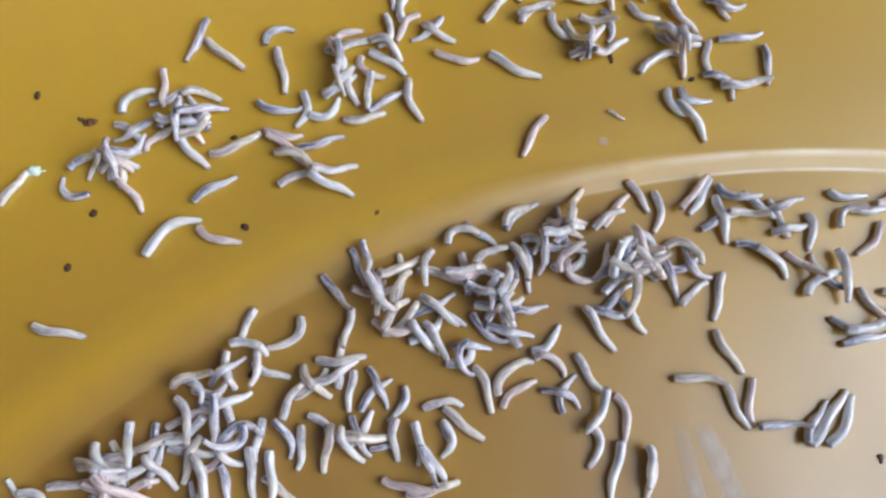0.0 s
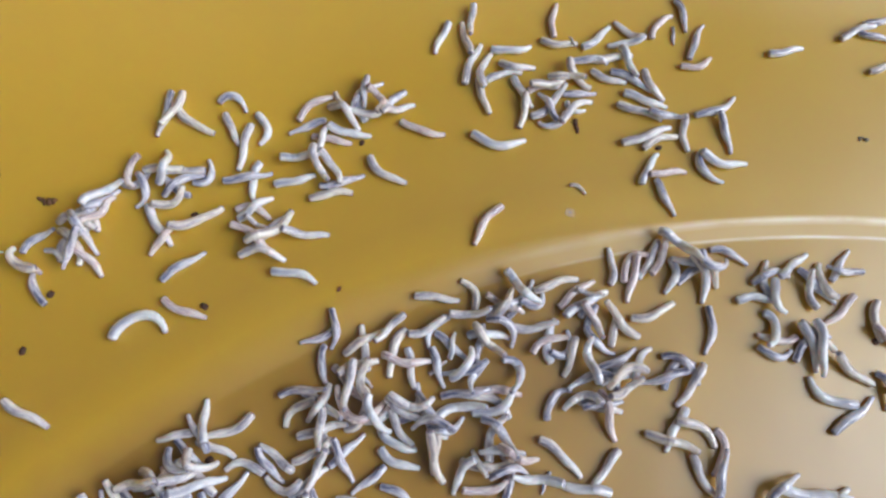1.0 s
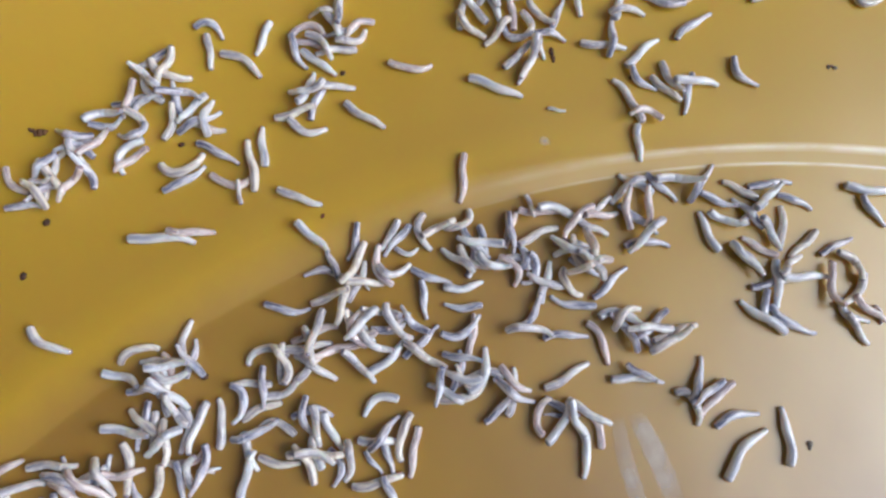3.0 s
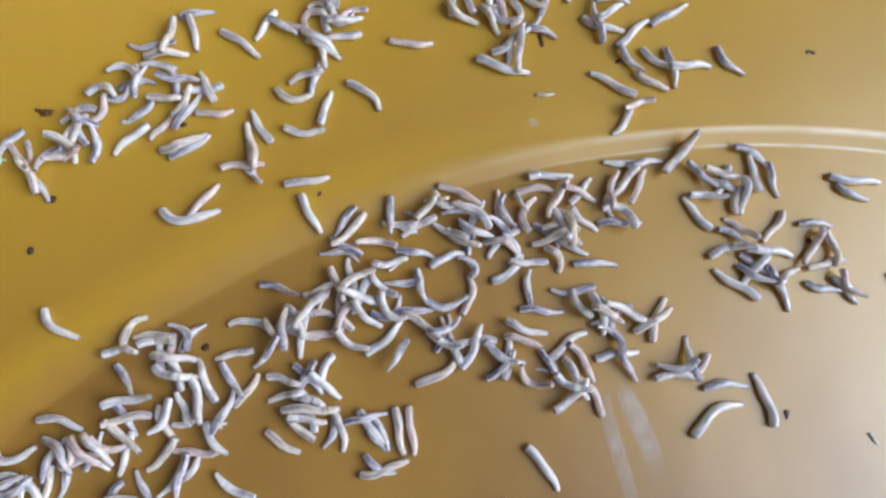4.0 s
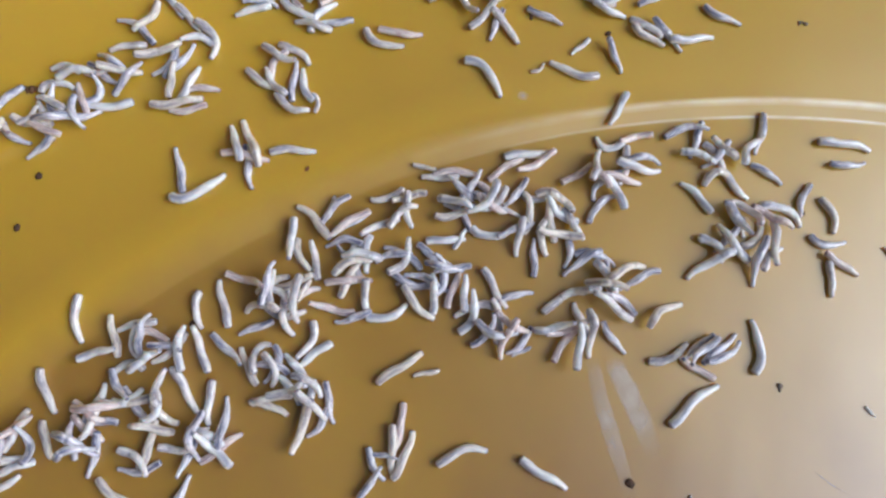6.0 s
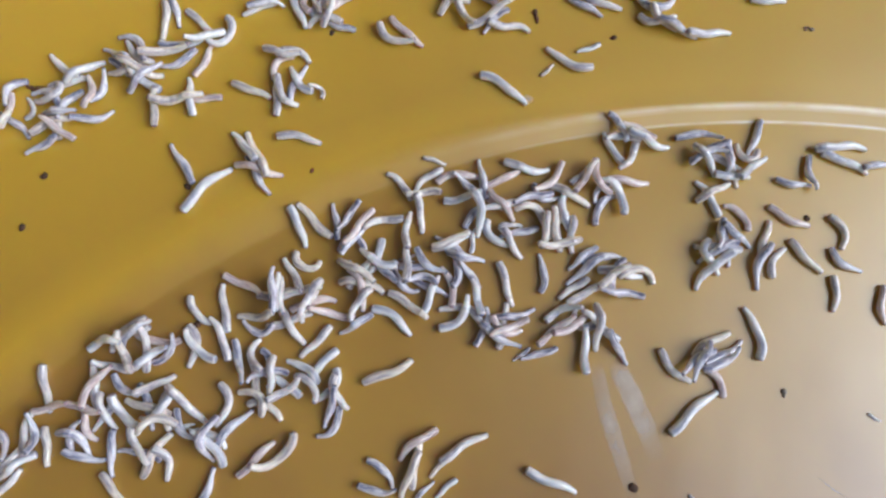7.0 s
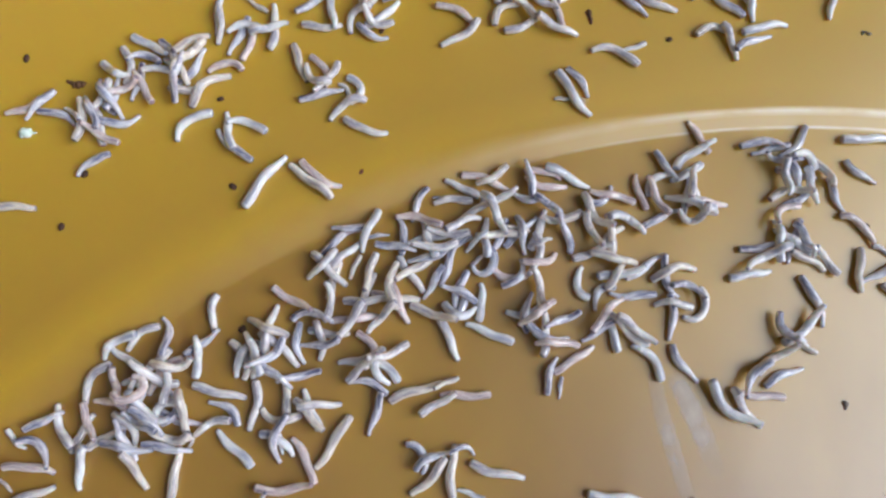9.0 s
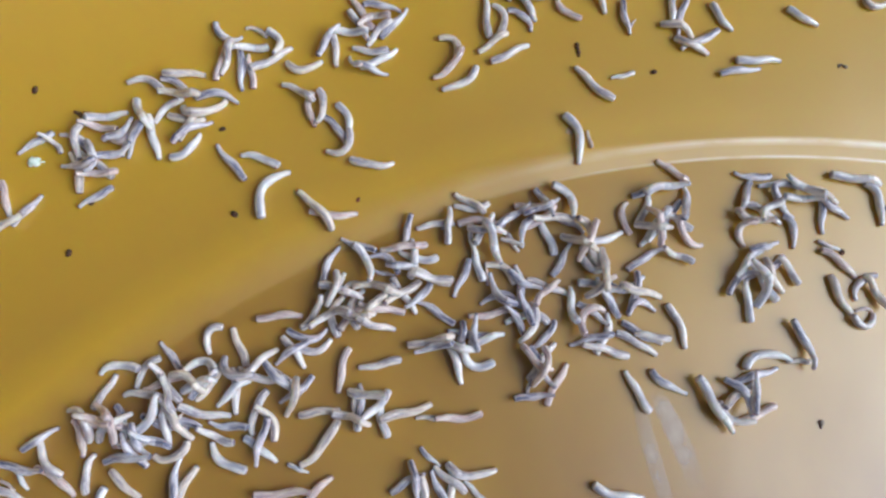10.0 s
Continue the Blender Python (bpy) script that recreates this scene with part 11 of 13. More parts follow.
    crawl(maggot(0.0082, 2), [(21, 62, -34, -1, -1), (-2, 60, -45, -9, -5), (-1, 26, -122, 45, 44), (17, 70, -81, -3, -2), (17, 57, -69, 24, 25), (-61, 85, -152, -25, -37), (-35, 54, -129, -1, -3), (-37, 57, -55, -7, -3), (-69, 32, 13, -11, -10), (-91, 9, 25, 0, 0), (-94, -40, 48, 0, 0), (-78, -47, 93, 2, 1), (-96, -63, 93, 0, 1), (-99, -72, 30, -4, -1), (-111, -49, -10, -2, 3), (-92, -68, -8, -1, -2), (-80, -40, -8, 1, 1)])
    crawl(maggot(0.0076, 4), [(205, 481, -63, 26, 35), (173, 488, -93, -7, -10), (176, 470, -100, -4, -4), (181, 483, -144, -7, 7), (181, 483, -196, 36, 61), (186, 492, -171, 12, 12), (169, 487, -131, -5, -8), (174, 481, -46, 3, 3), (165, 473, -49, 9, 9), (156, 467, -52, 17, 18), (128, 441, -57, 24, 21), (136, 431, -132, -3, -3), (135, 406, -90, -17, -20), (124, 422, -126, 10, 10), (144, 452, -214, 54, 34), (101, 452, -129, -3, 0), (97, 450, -145, 1, 4)])
    crawl(maggot(0.0101, 0), [(-376, 383, -76, -5, -5), (-365, 368, -85, 14, 14), (-375, 381, -99, 1, 1), (-376, 397, -87, -24, -24), (-358, 410, -73, -10, -10), (-343, 414, -38, -3, -4), (-347, 415, -31, -26, -26), (-353, 421, -36, 9, 9), (-369, 397, -38, 12, 12), (-386, 370, -51, -17, -17), (-367, 384, -128, -97, -101), (-380, 385, -178, -51, -84), (-392, 383, -156, -22, -79), (-374, 391, -243, 20, 20), (-362, 395, -271, 25, 22), (-361, 396, -290, 54, 66), (-367, 394, -329, -8, 7)])
    crawl(maggot(0.0095, 4), [(416, 43, -33, -85, -72), (415, 59, -5, 4, 4), (415, 62, 21, 20, 19), (425, 65, 12, 20, 20), (427, 62, 9, 40, 36), (417, 53, -4, 31, 35), (346, 33, -83, 5, 12), (324, 37, -51, -61, -45), (335, 45, -28, -68, -68), (315, 33, -28, -70, -67), (345, 56, -28, -15, -17), (316, 65, 26, -43, -43), (305, 43, -5, -24, -10), (299, 37, 11, -8, -16), (280, 26, -58, 23, 37), (277, 41, -40, 38, 37), (286, 36, -86, -86, -77)])
    crawl(maggot(0.0095, 1), [(318, 32, -72, 0, 0), (411, 126, -66, 28, 6), (379, 128, -105, 0, 0), (335, 120, -135, 1, 1), (326, 119, -181, -43, -48), (318, 96, -165, 49, 47), (320, 94, -132, 35, 35), (300, 95, -118, -3, -2), (296, 84, -159, -23, -21), (283, 125, -158, -9, -7), (306, 88, -134, -29, -29), (308, 89, -178, 60, 93), (314, 80, -164, -1, 5), (318, 54, -215, -28, -18), (318, 61, -193, 0, 0), (307, 58, -137, -2, 0), (287, 20, -117, 4, 14)])
    crawl(maggot(0.0118, 3), [(85, 408, -25, 12, 12), (111, 407, -15, 32, 31), (123, 402, -7, 34, 33), (138, 414, -8, 12, 12), (158, 417, -18, 8, 8), (170, 394, -18, 6, 6), (163, 370, -20, -6, -6), (211, 378, -13, 13, 9), (182, 308, -46, -33, -32), (184, 310, -54, -41, -40), (212, 281, -34, -21, -21), (244, 317, -39, 1, 1), (260, 309, -53, -35, -34), (278, 258, -80, -67, -65), (241, 270, -56, 10, 11), (256, 256, -68, -16, -15), (273, 244, -76, -33, -29)])
    crawl(maggot(0.0055, 0), [(-708, 167, -151, -12, 65), (-690, 165, -69, -59, -68), (-701, 156, -29, -20, -24), (-704, 163, -22, 37, 41), (-710, 159, -17, -13, -8), (-677, 182, 61, -54, -14), (-710, 159, 3, 22, 17), (-758, 196, -74, 10, 11), (-759, 212, 0, -46, -36), (-722, 196, 40, -3, -3), (-743, 220, 88, 60, 68), (-733, 219, 156, 5, 10), (-748, 214, 135, 1, 1), (-704, 225, 155, 11, 17), (-733, 199, 141, 22, 26), (-770, 183, 114, 1, 1), (-788, 199, 140, 37, 39)])
    crawl(maggot(0.0107, 3), [(263, -369, -104, 2, 2), (259, -305, -163, 1, 1), (262, -255, -189, 0, 0), (185, -265, -123, -33, -32), (306, -310, -49, -29, -29), (313, -341, -79, -6, -5), (323, -349, -86, -34, -33), (246, -489, -35, 6, 6), (245, -503, -28, 34, 32), (273, -502, -35, -2, -2), (291, -510, -23, -1, -1), (309, -512, -23, 29, 29), (322, -522, -23, 45, 41), (331, -515, -14, 26, 25), (304, -514, -6, -2, -1), (340, -479, -13, 17, 16), (339, -478, -13, 17, 17)])
    crawl(maggot(0.0080, 4), [(538, 117, -5, -2, 3), (550, 131, -34, 2, -7), (521, 146, -53, -9, -1), (564, 136, -99, 0, -3), (582, 143, -147, 0, 0), (609, 139, -212, 30, 30), (663, 162, -208, 6, 6), (652, 144, -189, -7, -10), (652, 141, -207, -7, -1), (659, 146, -227, 25, 24), (721, 146, -196, -107, -102), (712, 153, -146, 1, 0), (738, 151, -69, 8, 8), (751, 123, -58, 8, 16), (756, 122, -63, -42, -36), (770, 128, -36, -2, 5), (809, 137, -27, -24, -19)])
    crawl(maggot(0.0079, 3), [(672, 86, -92, -22, -33), (669, 75, -61, 1, -23), (654, 94, -84, 42, 61), (682, 105, -55, 32, 23), (683, 108, -29, 17, 9), (715, 92, -32, 15, -21), (714, 70, -60, -28, -36), (697, 115, -101, 0, -1), (730, 66, -108, 8, 9), (719, 58, -89, 18, 22), (683, 96, -4, -1, 6), (684, 86, -67, -22, 45), (723, 91, -19, -18, -38), (728, 81, -74, 9, 16), (725, 90, -79, 15, 24), (734, 80, -76, 22, -7), (759, 124, -8, -11, -4)])
    crawl(maggot(0.0085, 4), [(856, 48, -84, 20, 21), (859, 48, -84, 21, 22), (848, 52, -95, 25, 40), (888, 62, -81, 6, 5), (894, 11, -64, -2, -2), (901, 23, -60, -47, -48), (878, 11, -53, -51, -49), (888, -9, -87, -28, -16), (880, -14, -83, -61, -49), (890, 8, -74, -29, -28), (909, -16, -75, -55, -48), (912, -44, -157, -33, -36), (923, -26, -95, -36, -34), (934, -41, -149, 6, 38), (926, -51, -205, -5, -5), (916, -62, -233, -7, -7), (901, -73, -238, 13, 9)])
    crawl(maggot(0.0079, 3), [(-573, 276, 37, 86, 84), (-553, 301, 20, 62, 69), (-519, 334, 90, 54, 37), (-528, 331, 97, 48, 31), (-510, 344, 57, 32, 19), (-517, 364, 126, 29, 22), (-533, 376, 140, 0, 4), (-612, 342, 182, 67, 82), (-639, 331, 189, 77, 86), (-650, 303, 181, 57, 76), (-682, 307, 144, -34, -30), (-683, 303, 188, 11, 12), (-676, 310, 201, 8, 10), (-657, 293, 291, 39, 12), (-657, 282, 330, 26, 30), (-672, 278, 311, 16, 13), (-687, 259, 376, -4, -6)])
    crawl(maggot(0.0096, 2), [(642, -278, 54, -20, -9), (645, -285, 51, -21, -13), (617, -256, 41, -26, -32), (637, -271, 68, -49, -75), (625, -272, 20, -55, -49), (619, -278, 21, -36, -38), (621, -290, 15, -22, -22), (645, -278, 0, 0, 0), (636, -265, 38, 45, 47), (644, -268, 40, -2, -2), (645, -267, 27, 20, 20), (656, -268, 27, -8, -7), (657, -262, 31, 8, 8), (636, -252, 22, -12, -11), (655, -206, -55, 44, 58), (635, -251, 14, -4, -3), (635, -247, 16, 6, 6)])
    crawl(maggot(0.0079, 3), [(-261, 353, 43, 0, 0), (-313, 307, 22, 4, -3), (-345, 255, 37, 0, 0), (-362, 288, 97, -3, -4), (-386, 283, 100, -5, -5), (-406, 282, 115, 3, 3), (-410, 295, 86, -20, -20), (-421, 328, 128, 8, 8), (-436, 338, 107, -11, -11), (-404, 362, 152, 46, 44), (-399, 372, 204, -18, -19), (-390, 355, 283, -78, -94), (-386, 355, 303, -46, -44), (-380, 375, 331, -33, -31), (-369, 386, 384, 7, -22), (-394, 448, 312, -23, -23), (-358, 430, 289, -50, -56)])
    crawl(maggot(0.0051, 0), [(292, 34, -18, 0, 0), (294, 39, -18, 0, 0), (290, 96, -18, 2, 2), (287, 152, -17, 3, 3), (267, 144, -46, 0, 0), (250, 139, -72, 1, 2), (230, 124, -78, -18, 4), (233, 52, -55, 0, 0), (227, 21, -46, 6, -11), (230, 19, -32, -9, -9), (222, -9, 4, -23, -26), (211, -12, -7, -17, -23), (209, 25, 53, 96, 113), (224, -6, -10, 4, -1), (173, -35, 26, 5, -3), (169, -11, -56, 2, 2), (137, 20, -57, 0, 0)])
    crawl(maggot(0.0087, 3), [(-652, 314, 39, -50, -52), (-643, 305, 8, 37, 36), (-628, 276, 38, -15, -26), (-611, 278, 20, -11, -1), (-626, 285, 39, -2, -3), (-624, 300, 28, -49, -44), (-607, 296, 7, -36, -29), (-638, 309, -15, -73, -68), (-669, 292, 17, -28, -20), (-639, 291, -9, -35, -22), (-640, 299, 43, 9, -31), (-580, 351, -31, -9, -7), (-576, 342, -18, 0, 0), (-590, 323, -24, 0, 0), (-598, 343, -29, 0, 0), (-587, 316, -39, -7, -3), (-616, 261, -57, 22, 16)])
    crawl(maggot(0.0079, 0), [(-227, -121, -100, 2, 1), (-203, -111, -102, -33, -36), (-205, -111, -121, -17, -18), (-190, -109, -114, -6, -3), (-227, -120, -144, 8, 12), (-220, -145, -139, 9, 0), (-197, -153, -70, -7, -16), (-231, -160, -49, -38, -42), (-240, -147, -2, -36, -39), (-238, -150, -8, -77, -67), (-233, -154, -80, 11, 7), (-264, -124, -128, 93, 88), (-275, -95, -171, -35, -12), (-259, -85, -142, -10, -7), (-250, -85, -136, -14, -1), (-233, -66, -128, -4, -3), (-223, -85, -103, -22, -23)])
    crawl(maggot(0.0094, 2), [(510, 389, -38, -43, -61), (552, 335, -15, 76, 66), (540, 352, -62, 64, 70), (543, 342, -57, 46, 51), (552, 354, -135, 20, 21), (553, 356, -144, -1, -1), (561, 362, -102, 2, 2), (562, 388, -77, -15, -15), (570, 373, -84, 3, 3), (571, 381, -67, 1, 1), (582, 414, -20, 5, 5), (584, 418, 2, 51, 52), (620, 370, -54, 17, 17), (611, 406, 2, 15, 14), (621, 395, 23, -19, -19), (636, 396, 11, -1, -1), (638, 405, 8, -2, -2)])
    crawl(maggot(0.0095, 2), [(73, -123, -11, -1, 1), (114, -155, -60, 5, 1), (118, -165, -50, -30, -33), (114, -164, -22, -36, -36), (112, -183, -22, -45, -57), (177, -245, -25, 8, 8), (189, -242, -32, 23, 22), (185, -219, -24, 18, 20), (157, -216, -15, 2, 0), (191, -224, -12, 46, 44), (194, -234, -31, 10, 11), (161, -230, -2, 0, 2), (153, -227, 45, 0, 0), (173, -229, -26, -13, -10), (180, -216, -18, 34, 34), (187, -214, 5, 28, 28), (189, -235, -62, 2, 3)])
    crawl(maggot(0.0080, 0), [(-216, -332, -55, 37, 42), (-237, -303, -119, -2, 0), (-230, -301, -102, 0, 0), (-220, -297, -100, 4, 10), (-201, -312, -68, -7, -5), (-172, -346, -19, 9, 6), (-179, -352, -14, -27, -25), (-198, -347, -4, 26, 26), (-204, -349, 0, 34, 35), (-208, -345, 8, 32, 32), (-218, -335, 35, 20, 23), (-249, -351, 26, 8, 8), (-239, -344, 42, -15, -15), (-244, -339, -10, -30, -29), (-246, -348, 3, 0, 1), (-184, -333, -13, 8, 8), (-181, -334, -14, -3, -8)])
    crawl(maggot(0.0098, 1), [(-598, -407, -27, 14, 14), (-598, -407, -27, 14, 14), (-598, -407, -27, 14, 14), (-598, -407, -27, 14, 14), (-598, -407, -27, 14, 14), (-598, -407, -27, 14, 14), (-586, -404, -36, -1, 10), (-603, -412, -41, 16, 12), (-563, -352, -7, -11, -10), (-552, -374, -4, 19, 23), (-578, -324, 58, -29, -30), (-560, -306, 112, 64, -14), (-566, -298, 141, 5, 34), (-582, -286, 54, 0, 3), (-575, -323, 51, 128, 131), (-608, -336, 101, 17, 2), (-631, -339, 133, 69, 24)])
    crawl(maggot(0.0078, 4), [(286, -6, -18, 29, 29), (251, -18, -93, -32, -31), (251, -23, -107, -4, -4), (259, -3, -94, -45, -38), (264, -11, -91, 44, 45), (285, -23, -59, 53, 64), (303, -33, -58, 67, 70), (301, -29, -52, -65, -90), (320, -42, -11, 12, 15), (302, -49, -61, 52, 45), (290, -21, -99, -11, -13), (284, -14, -107, -26, -30), (305, 5, -131, -38, -40), (278, 5, -100, -5, -2), (273, -9, -70, 11, 11), (261, 7, -78, 20, 24), (270, 15, -34, -1, 22)])
    crawl(maggot(0.0095, 3), [(234, -267, -117, -26, -22), (181, -250, -201, 0, 0), (181, -241, -186, -1, -1), (189, -245, -206, -13, -12), (216, -228, -223, -27, -28), (256, -296, -285, 35, 38), (277, -299, -299, 33, 36), (335, -309, -322, 23, 21), (335, -281, -304, 19, 10), (346, -261, -280, 27, 22), (364, -260, -271, -2, -4), (373, -247, -251, 0, 0), (384, -246, -233, -19, -22), (383, -252, -232, 44, 43), (381, -261, -229, 37, 30), (387, -269, -234, 24, 24), (386, -282, -240, -8, -8)])
    crawl(maggot(0.0080, 2), [(-557, 255, -92, 16, 18), (-556, 272, -134, 4, 25), (-560, 286, -89, -66, -56), (-549, 272, -105, -103, -77), (-532, 247, -173, -23, -19), (-546, 232, -150, 59, 67), (-548, 258, -163, -83, -70), (-550, 261, -120, -27, -1), (-637, 216, -34, 40, 46), (-625, 207, -45, 50, 53), (-664, 228, -117, 29, 20), (-663, 248, -74, 6, 4), (-679, 239, -57, 4, -22), (-654, 259, -51, -3, -6), (-661, 223, -54, -8, -2), (-700, 197, -105, 1, -34), (-705, 169, -77, -45, -81)])
    crawl(maggot(0.0079, 3), [(-400, -157, -16, -50, -47), (-411, -147, 11, 37, 36), (-407, -142, 101, 4, -23), (-431, -152, 52, 10, 19), (-438, -166, 41, 41, 48), (-457, -195, -4, 40, 39), (-457, -189, 9, -3, -4), (-493, -224, -4, -44, -38), (-469, -270, 7, -20, -18), (-477, -282, 26, -8, -6), (-473, -271, 32, -11, -12), (-455, -277, 24, 59, 62), (-433, -271, 48, 34, 40), (-442, -264, 92, 72, 53), (-473, -262, 90, 18, 25), (-479, -270, 75, 62, 66), (-469, -271, 17, -24, -24)])
    crawl(maggot(0.0098, 2), [(527, 155, -17, 46, 56), (501, 164, -38, -19, -16), (529, 153, -3, 95, 83), (521, 183, -42, -30, -30), (547, 178, -32, -54, -48), (546, 185, 1, -11, -6), (581, 175, 54, -1, -1), (586, 218, 45, 1, 0), (589, 183, 24, -38, -33), (596, 188, 16, -36, -30), (618, 184, -4, -31, -31), (625, 186, 17, -42, -41), (624, 185, 6, -59, -54), (632, 189, 18, -42, -40), (633, 178, -3, -34, -34), (514, 142, 55, -1, -1), (501, 112, 82, 29, 32)])
    crawl(maggot(0.0095, 2), [(576, -286, 3, -17, -18), (574, -294, -3, -16, -15), (511, -234, 76, 17, 18), (546, -244, 69, 28, 31), (536, -239, 95, -4, -4), (539, -233, 91, 58, 60), (549, -219, 69, 21, 30), (583, -247, 142, -20, -40), (597, -257, 186, 0, 1), (600, -263, 210, -21, -18), (585, -281, 214, 15, 9), (591, -311, 209, 1, 2), (593, -287, 222, 28, 29), (591, -286, 217, -6, -6), (576, -293, 229, 18, 19), (584, -288, 307, 3, 3), (595, -286, 301, -41, -42)])
    crawl(maggot(0.0089, 2), [(893, -282, 30, -27, -27), (656, -426, 30, -27, -27), (656, -419, 30, -27, -27), (656, -412, 30, -27, -27), (656, -448, 30, -27, -27), (656, -504, 30, -27, -27), (656, -571, 30, -27, -27), (656, -685, 30, -27, -27), (656, -282, 28, -25, -25), (657, -279, 26, 37, 38), (638, -283, 31, 37, 36), (639, -306, 31, -15, -14), (643, -297, 26, -1, 3), (635, -293, 54, 5, -2), (642, -289, 23, -12, -12), (646, -301, 16, -11, -11), (620, -282, 80, 13, 8)])
    crawl(maggot(0.0050, 4), [(130, 42, 57, 0, 0), (127, 57, 57, 0, 0), (130, 74, 57, 0, 0), (122, 99, 55, 0, 2), (127, 92, 43, 2, 3), (102, 83, 29, 6, 6), (84, 81, 18, 9, 9), (46, 89, -4, 14, 14), (40, 81, -8, 15, 15), (47, 90, -11, 11, 11), (68, 125, -15, 2, -1), (74, 107, 1, -43, -43), (130, 71, 23, 1, 1), (127, 44, 64, 2, 2), (127, -9, -7, -1, 3), (127, -2, -46, -6, 1), (136, 19, -15, 7, 5)])
    crawl(maggot(0.0079, 0), [(-323, -252, 61, -24, -20), (-301, -198, 134, 8, 8), (-278, -204, 143, 0, 0), (-274, -197, 148, 9, 11), (-268, -170, 88, -8, -8), (-249, -169, 88, -8, -8), (-249, -186, 88, -8, -8), (-237, -156, 88, -8, -8), (-247, -143, 88, -8, -8), (-245, -144, 88, -8, -8), (-240, -149, 88, -8, -8), (-259, -152, 88, -8, -8), (-272, -139, 88, -8, -8), (-261, -156, 88, -7, -7), (-235, -157, 88, 44, 46), (-255, -153, 75, 18, 18), (-262, -133, 60, 30, 30)])
    crawl(maggot(0.0095, 4), [(27, -227, -70, -20, -21), (-1, -186, -78, 1, -1), (1, -187, -93, 3, 3), (3, -189, -96, 4, 3), (-8, -162, -98, 4, 4), (7, -179, -119, 4, 4), (20, -172, -32, 2, 2), (29, -164, -36, -37, -37), (34, -171, -27, -2, 0), (41, -176, -53, 29, 28), (15, -170, -35, -15, -14), (-17, -180, -48, 47, 50), (-43, -199, -6, -26, -25), (-17, -170, 28, 121, 84), (-38, -177, -21, -3, 3), (-27, -189, -17, -6, -1), (-30, -186, 12, -1, 0)])
    crawl(maggot(0.0076, 0), [(427, -41, 41, -22, -22), (409, -34, 88, 0, -14), (382, -31, 57, -41, -35), (377, -30, 64, 0, 1), (369, -22, 70, 3, 2), (379, -24, 74, -26, 0), (343, 2, 134, 20, 20), (352, -170, 122, -50, -46), (377, -150, 171, 22, 22), (373, -153, 175, 27, 27), (347, -136, 213, 0, 0), (373, -106, 170, 67, 73), (373, -138, 183, -12, -8), (376, -130, 231, -105, -109), (431, -153, 174, 25, 26), (419, -153, 161, -29, -30), (419, -172, 172, 5, 5)])
    crawl(maggot(0.0081, 1), [(152, -177, -27, -63, -75), (164, -210, -18, 29, 29), (147, -201, -18, 29, 29), (130, -191, -18, 29, 29), (113, -182, -18, 29, 29), (189, -224, -44, 11, 9), (191, -220, -40, 28, 26), (242, -192, -12, -37, -38), (236, -215, -48, 1, 8), (229, -215, -40, 12, 10), (206, -217, -22, 60, 47), (165, -195, -89, -7, -6), (167, -176, -82, 14, 20), (159, -185, -89, -12, -10), (157, -175, -144, 4, 4), (156, -191, -54, 24, 29), (178, -221, -41, 24, 27)])
    crawl(maggot(0.0091, 5), [(-515, 286, 27, 1, -22), (-505, 295, 30, -60, -53), (-485, 303, 34, -8, -33), (-485, 290, 14, 22, 8), (-491, 304, -11, -8, -17), (-472, 322, 17, 10, 13), (-461, 340, -5, -32, -32), (-490, 319, 0, 28, 29), (-551, 266, 64, 17, 29), (-549, 275, 49, 13, 40), (-518, 287, 48, 10, -10), (-518, 291, 24, 31, 43), (-527, 291, 15, 21, 23), (-530, 280, -2, 35, 39), (-534, 271, 74, 0, 0), (-476, 254, 58, 0, 0), (-519, 233, 31, -16, -5)])
    crawl(maggot(0.0079, 1), [(425, 435, -68, -18, -46), (441, 362, -13, -39, -42), (460, 342, 8, -11, -12), (468, 350, -6, 2, -17), (446, 334, 77, -2, -1), (466, 325, 166, 27, 27), (468, 315, 174, 45, 42), (489, 292, 209, -3, -4), (491, 276, 155, -5, -5), (494, 162, 199, 8, 8), (497, 197, 155, 4, 2), (493, 197, 127, 33, 15), (505, 201, 125, 20, 8), (499, 204, 75, 13, 5), (503, 190, 125, 13, 7), (491, 184, 183, -3, -3), (481, 180, 145, -2, -1)])
    crawl(maggot(0.0077, 2), [(422, 476, -76, 0, 0), (441, 455, -56, -17, -38), (465, 463, -13, -11, -11), (470, 536, -39, -67, -97), (447, 507, -17, 20, 19), (421, 476, -95, -12, -4), (465, 388, -43, 30, 31), (475, 397, -65, -13, -13), (481, 390, -81, -19, -19), (469, 384, -69, -11, -10), (451, 199, -65, -48, -43), (466, 158, -34, -50, -61), (464, 159, -45, -33, -33), (457, 143, -33, -27, -28), (429, 126, -60, -14, -14), (413, 128, 27, 23, -10), (426, 135, 20, 0, 0)])
    crawl(maggot(0.0087, 0), [(-21, 64, 18, -74, -70), (-23, 73, 8, 11, 19), (3, 87, -6, 1, 0), (22, 91, -18, 44, 22), (44, 57, -8, -4, -6), (16, 61, -29, -3, 3), (14, 70, -78, 58, 56), (25, 8, -162, -11, -10), (-11, -15, -158, 10, 10), (-29, -20, -152, -1, -2), (-36, -4, -164, 24, 23), (-26, 2, -155, 4, 3), (-34, -7, -155, 2, -1), (-27, -11, -176, 28, 30), (-11, -20, -179, -2, -35), (-35, -10, -198, 0, 0), (-31, -59, -198, 0, 0)])
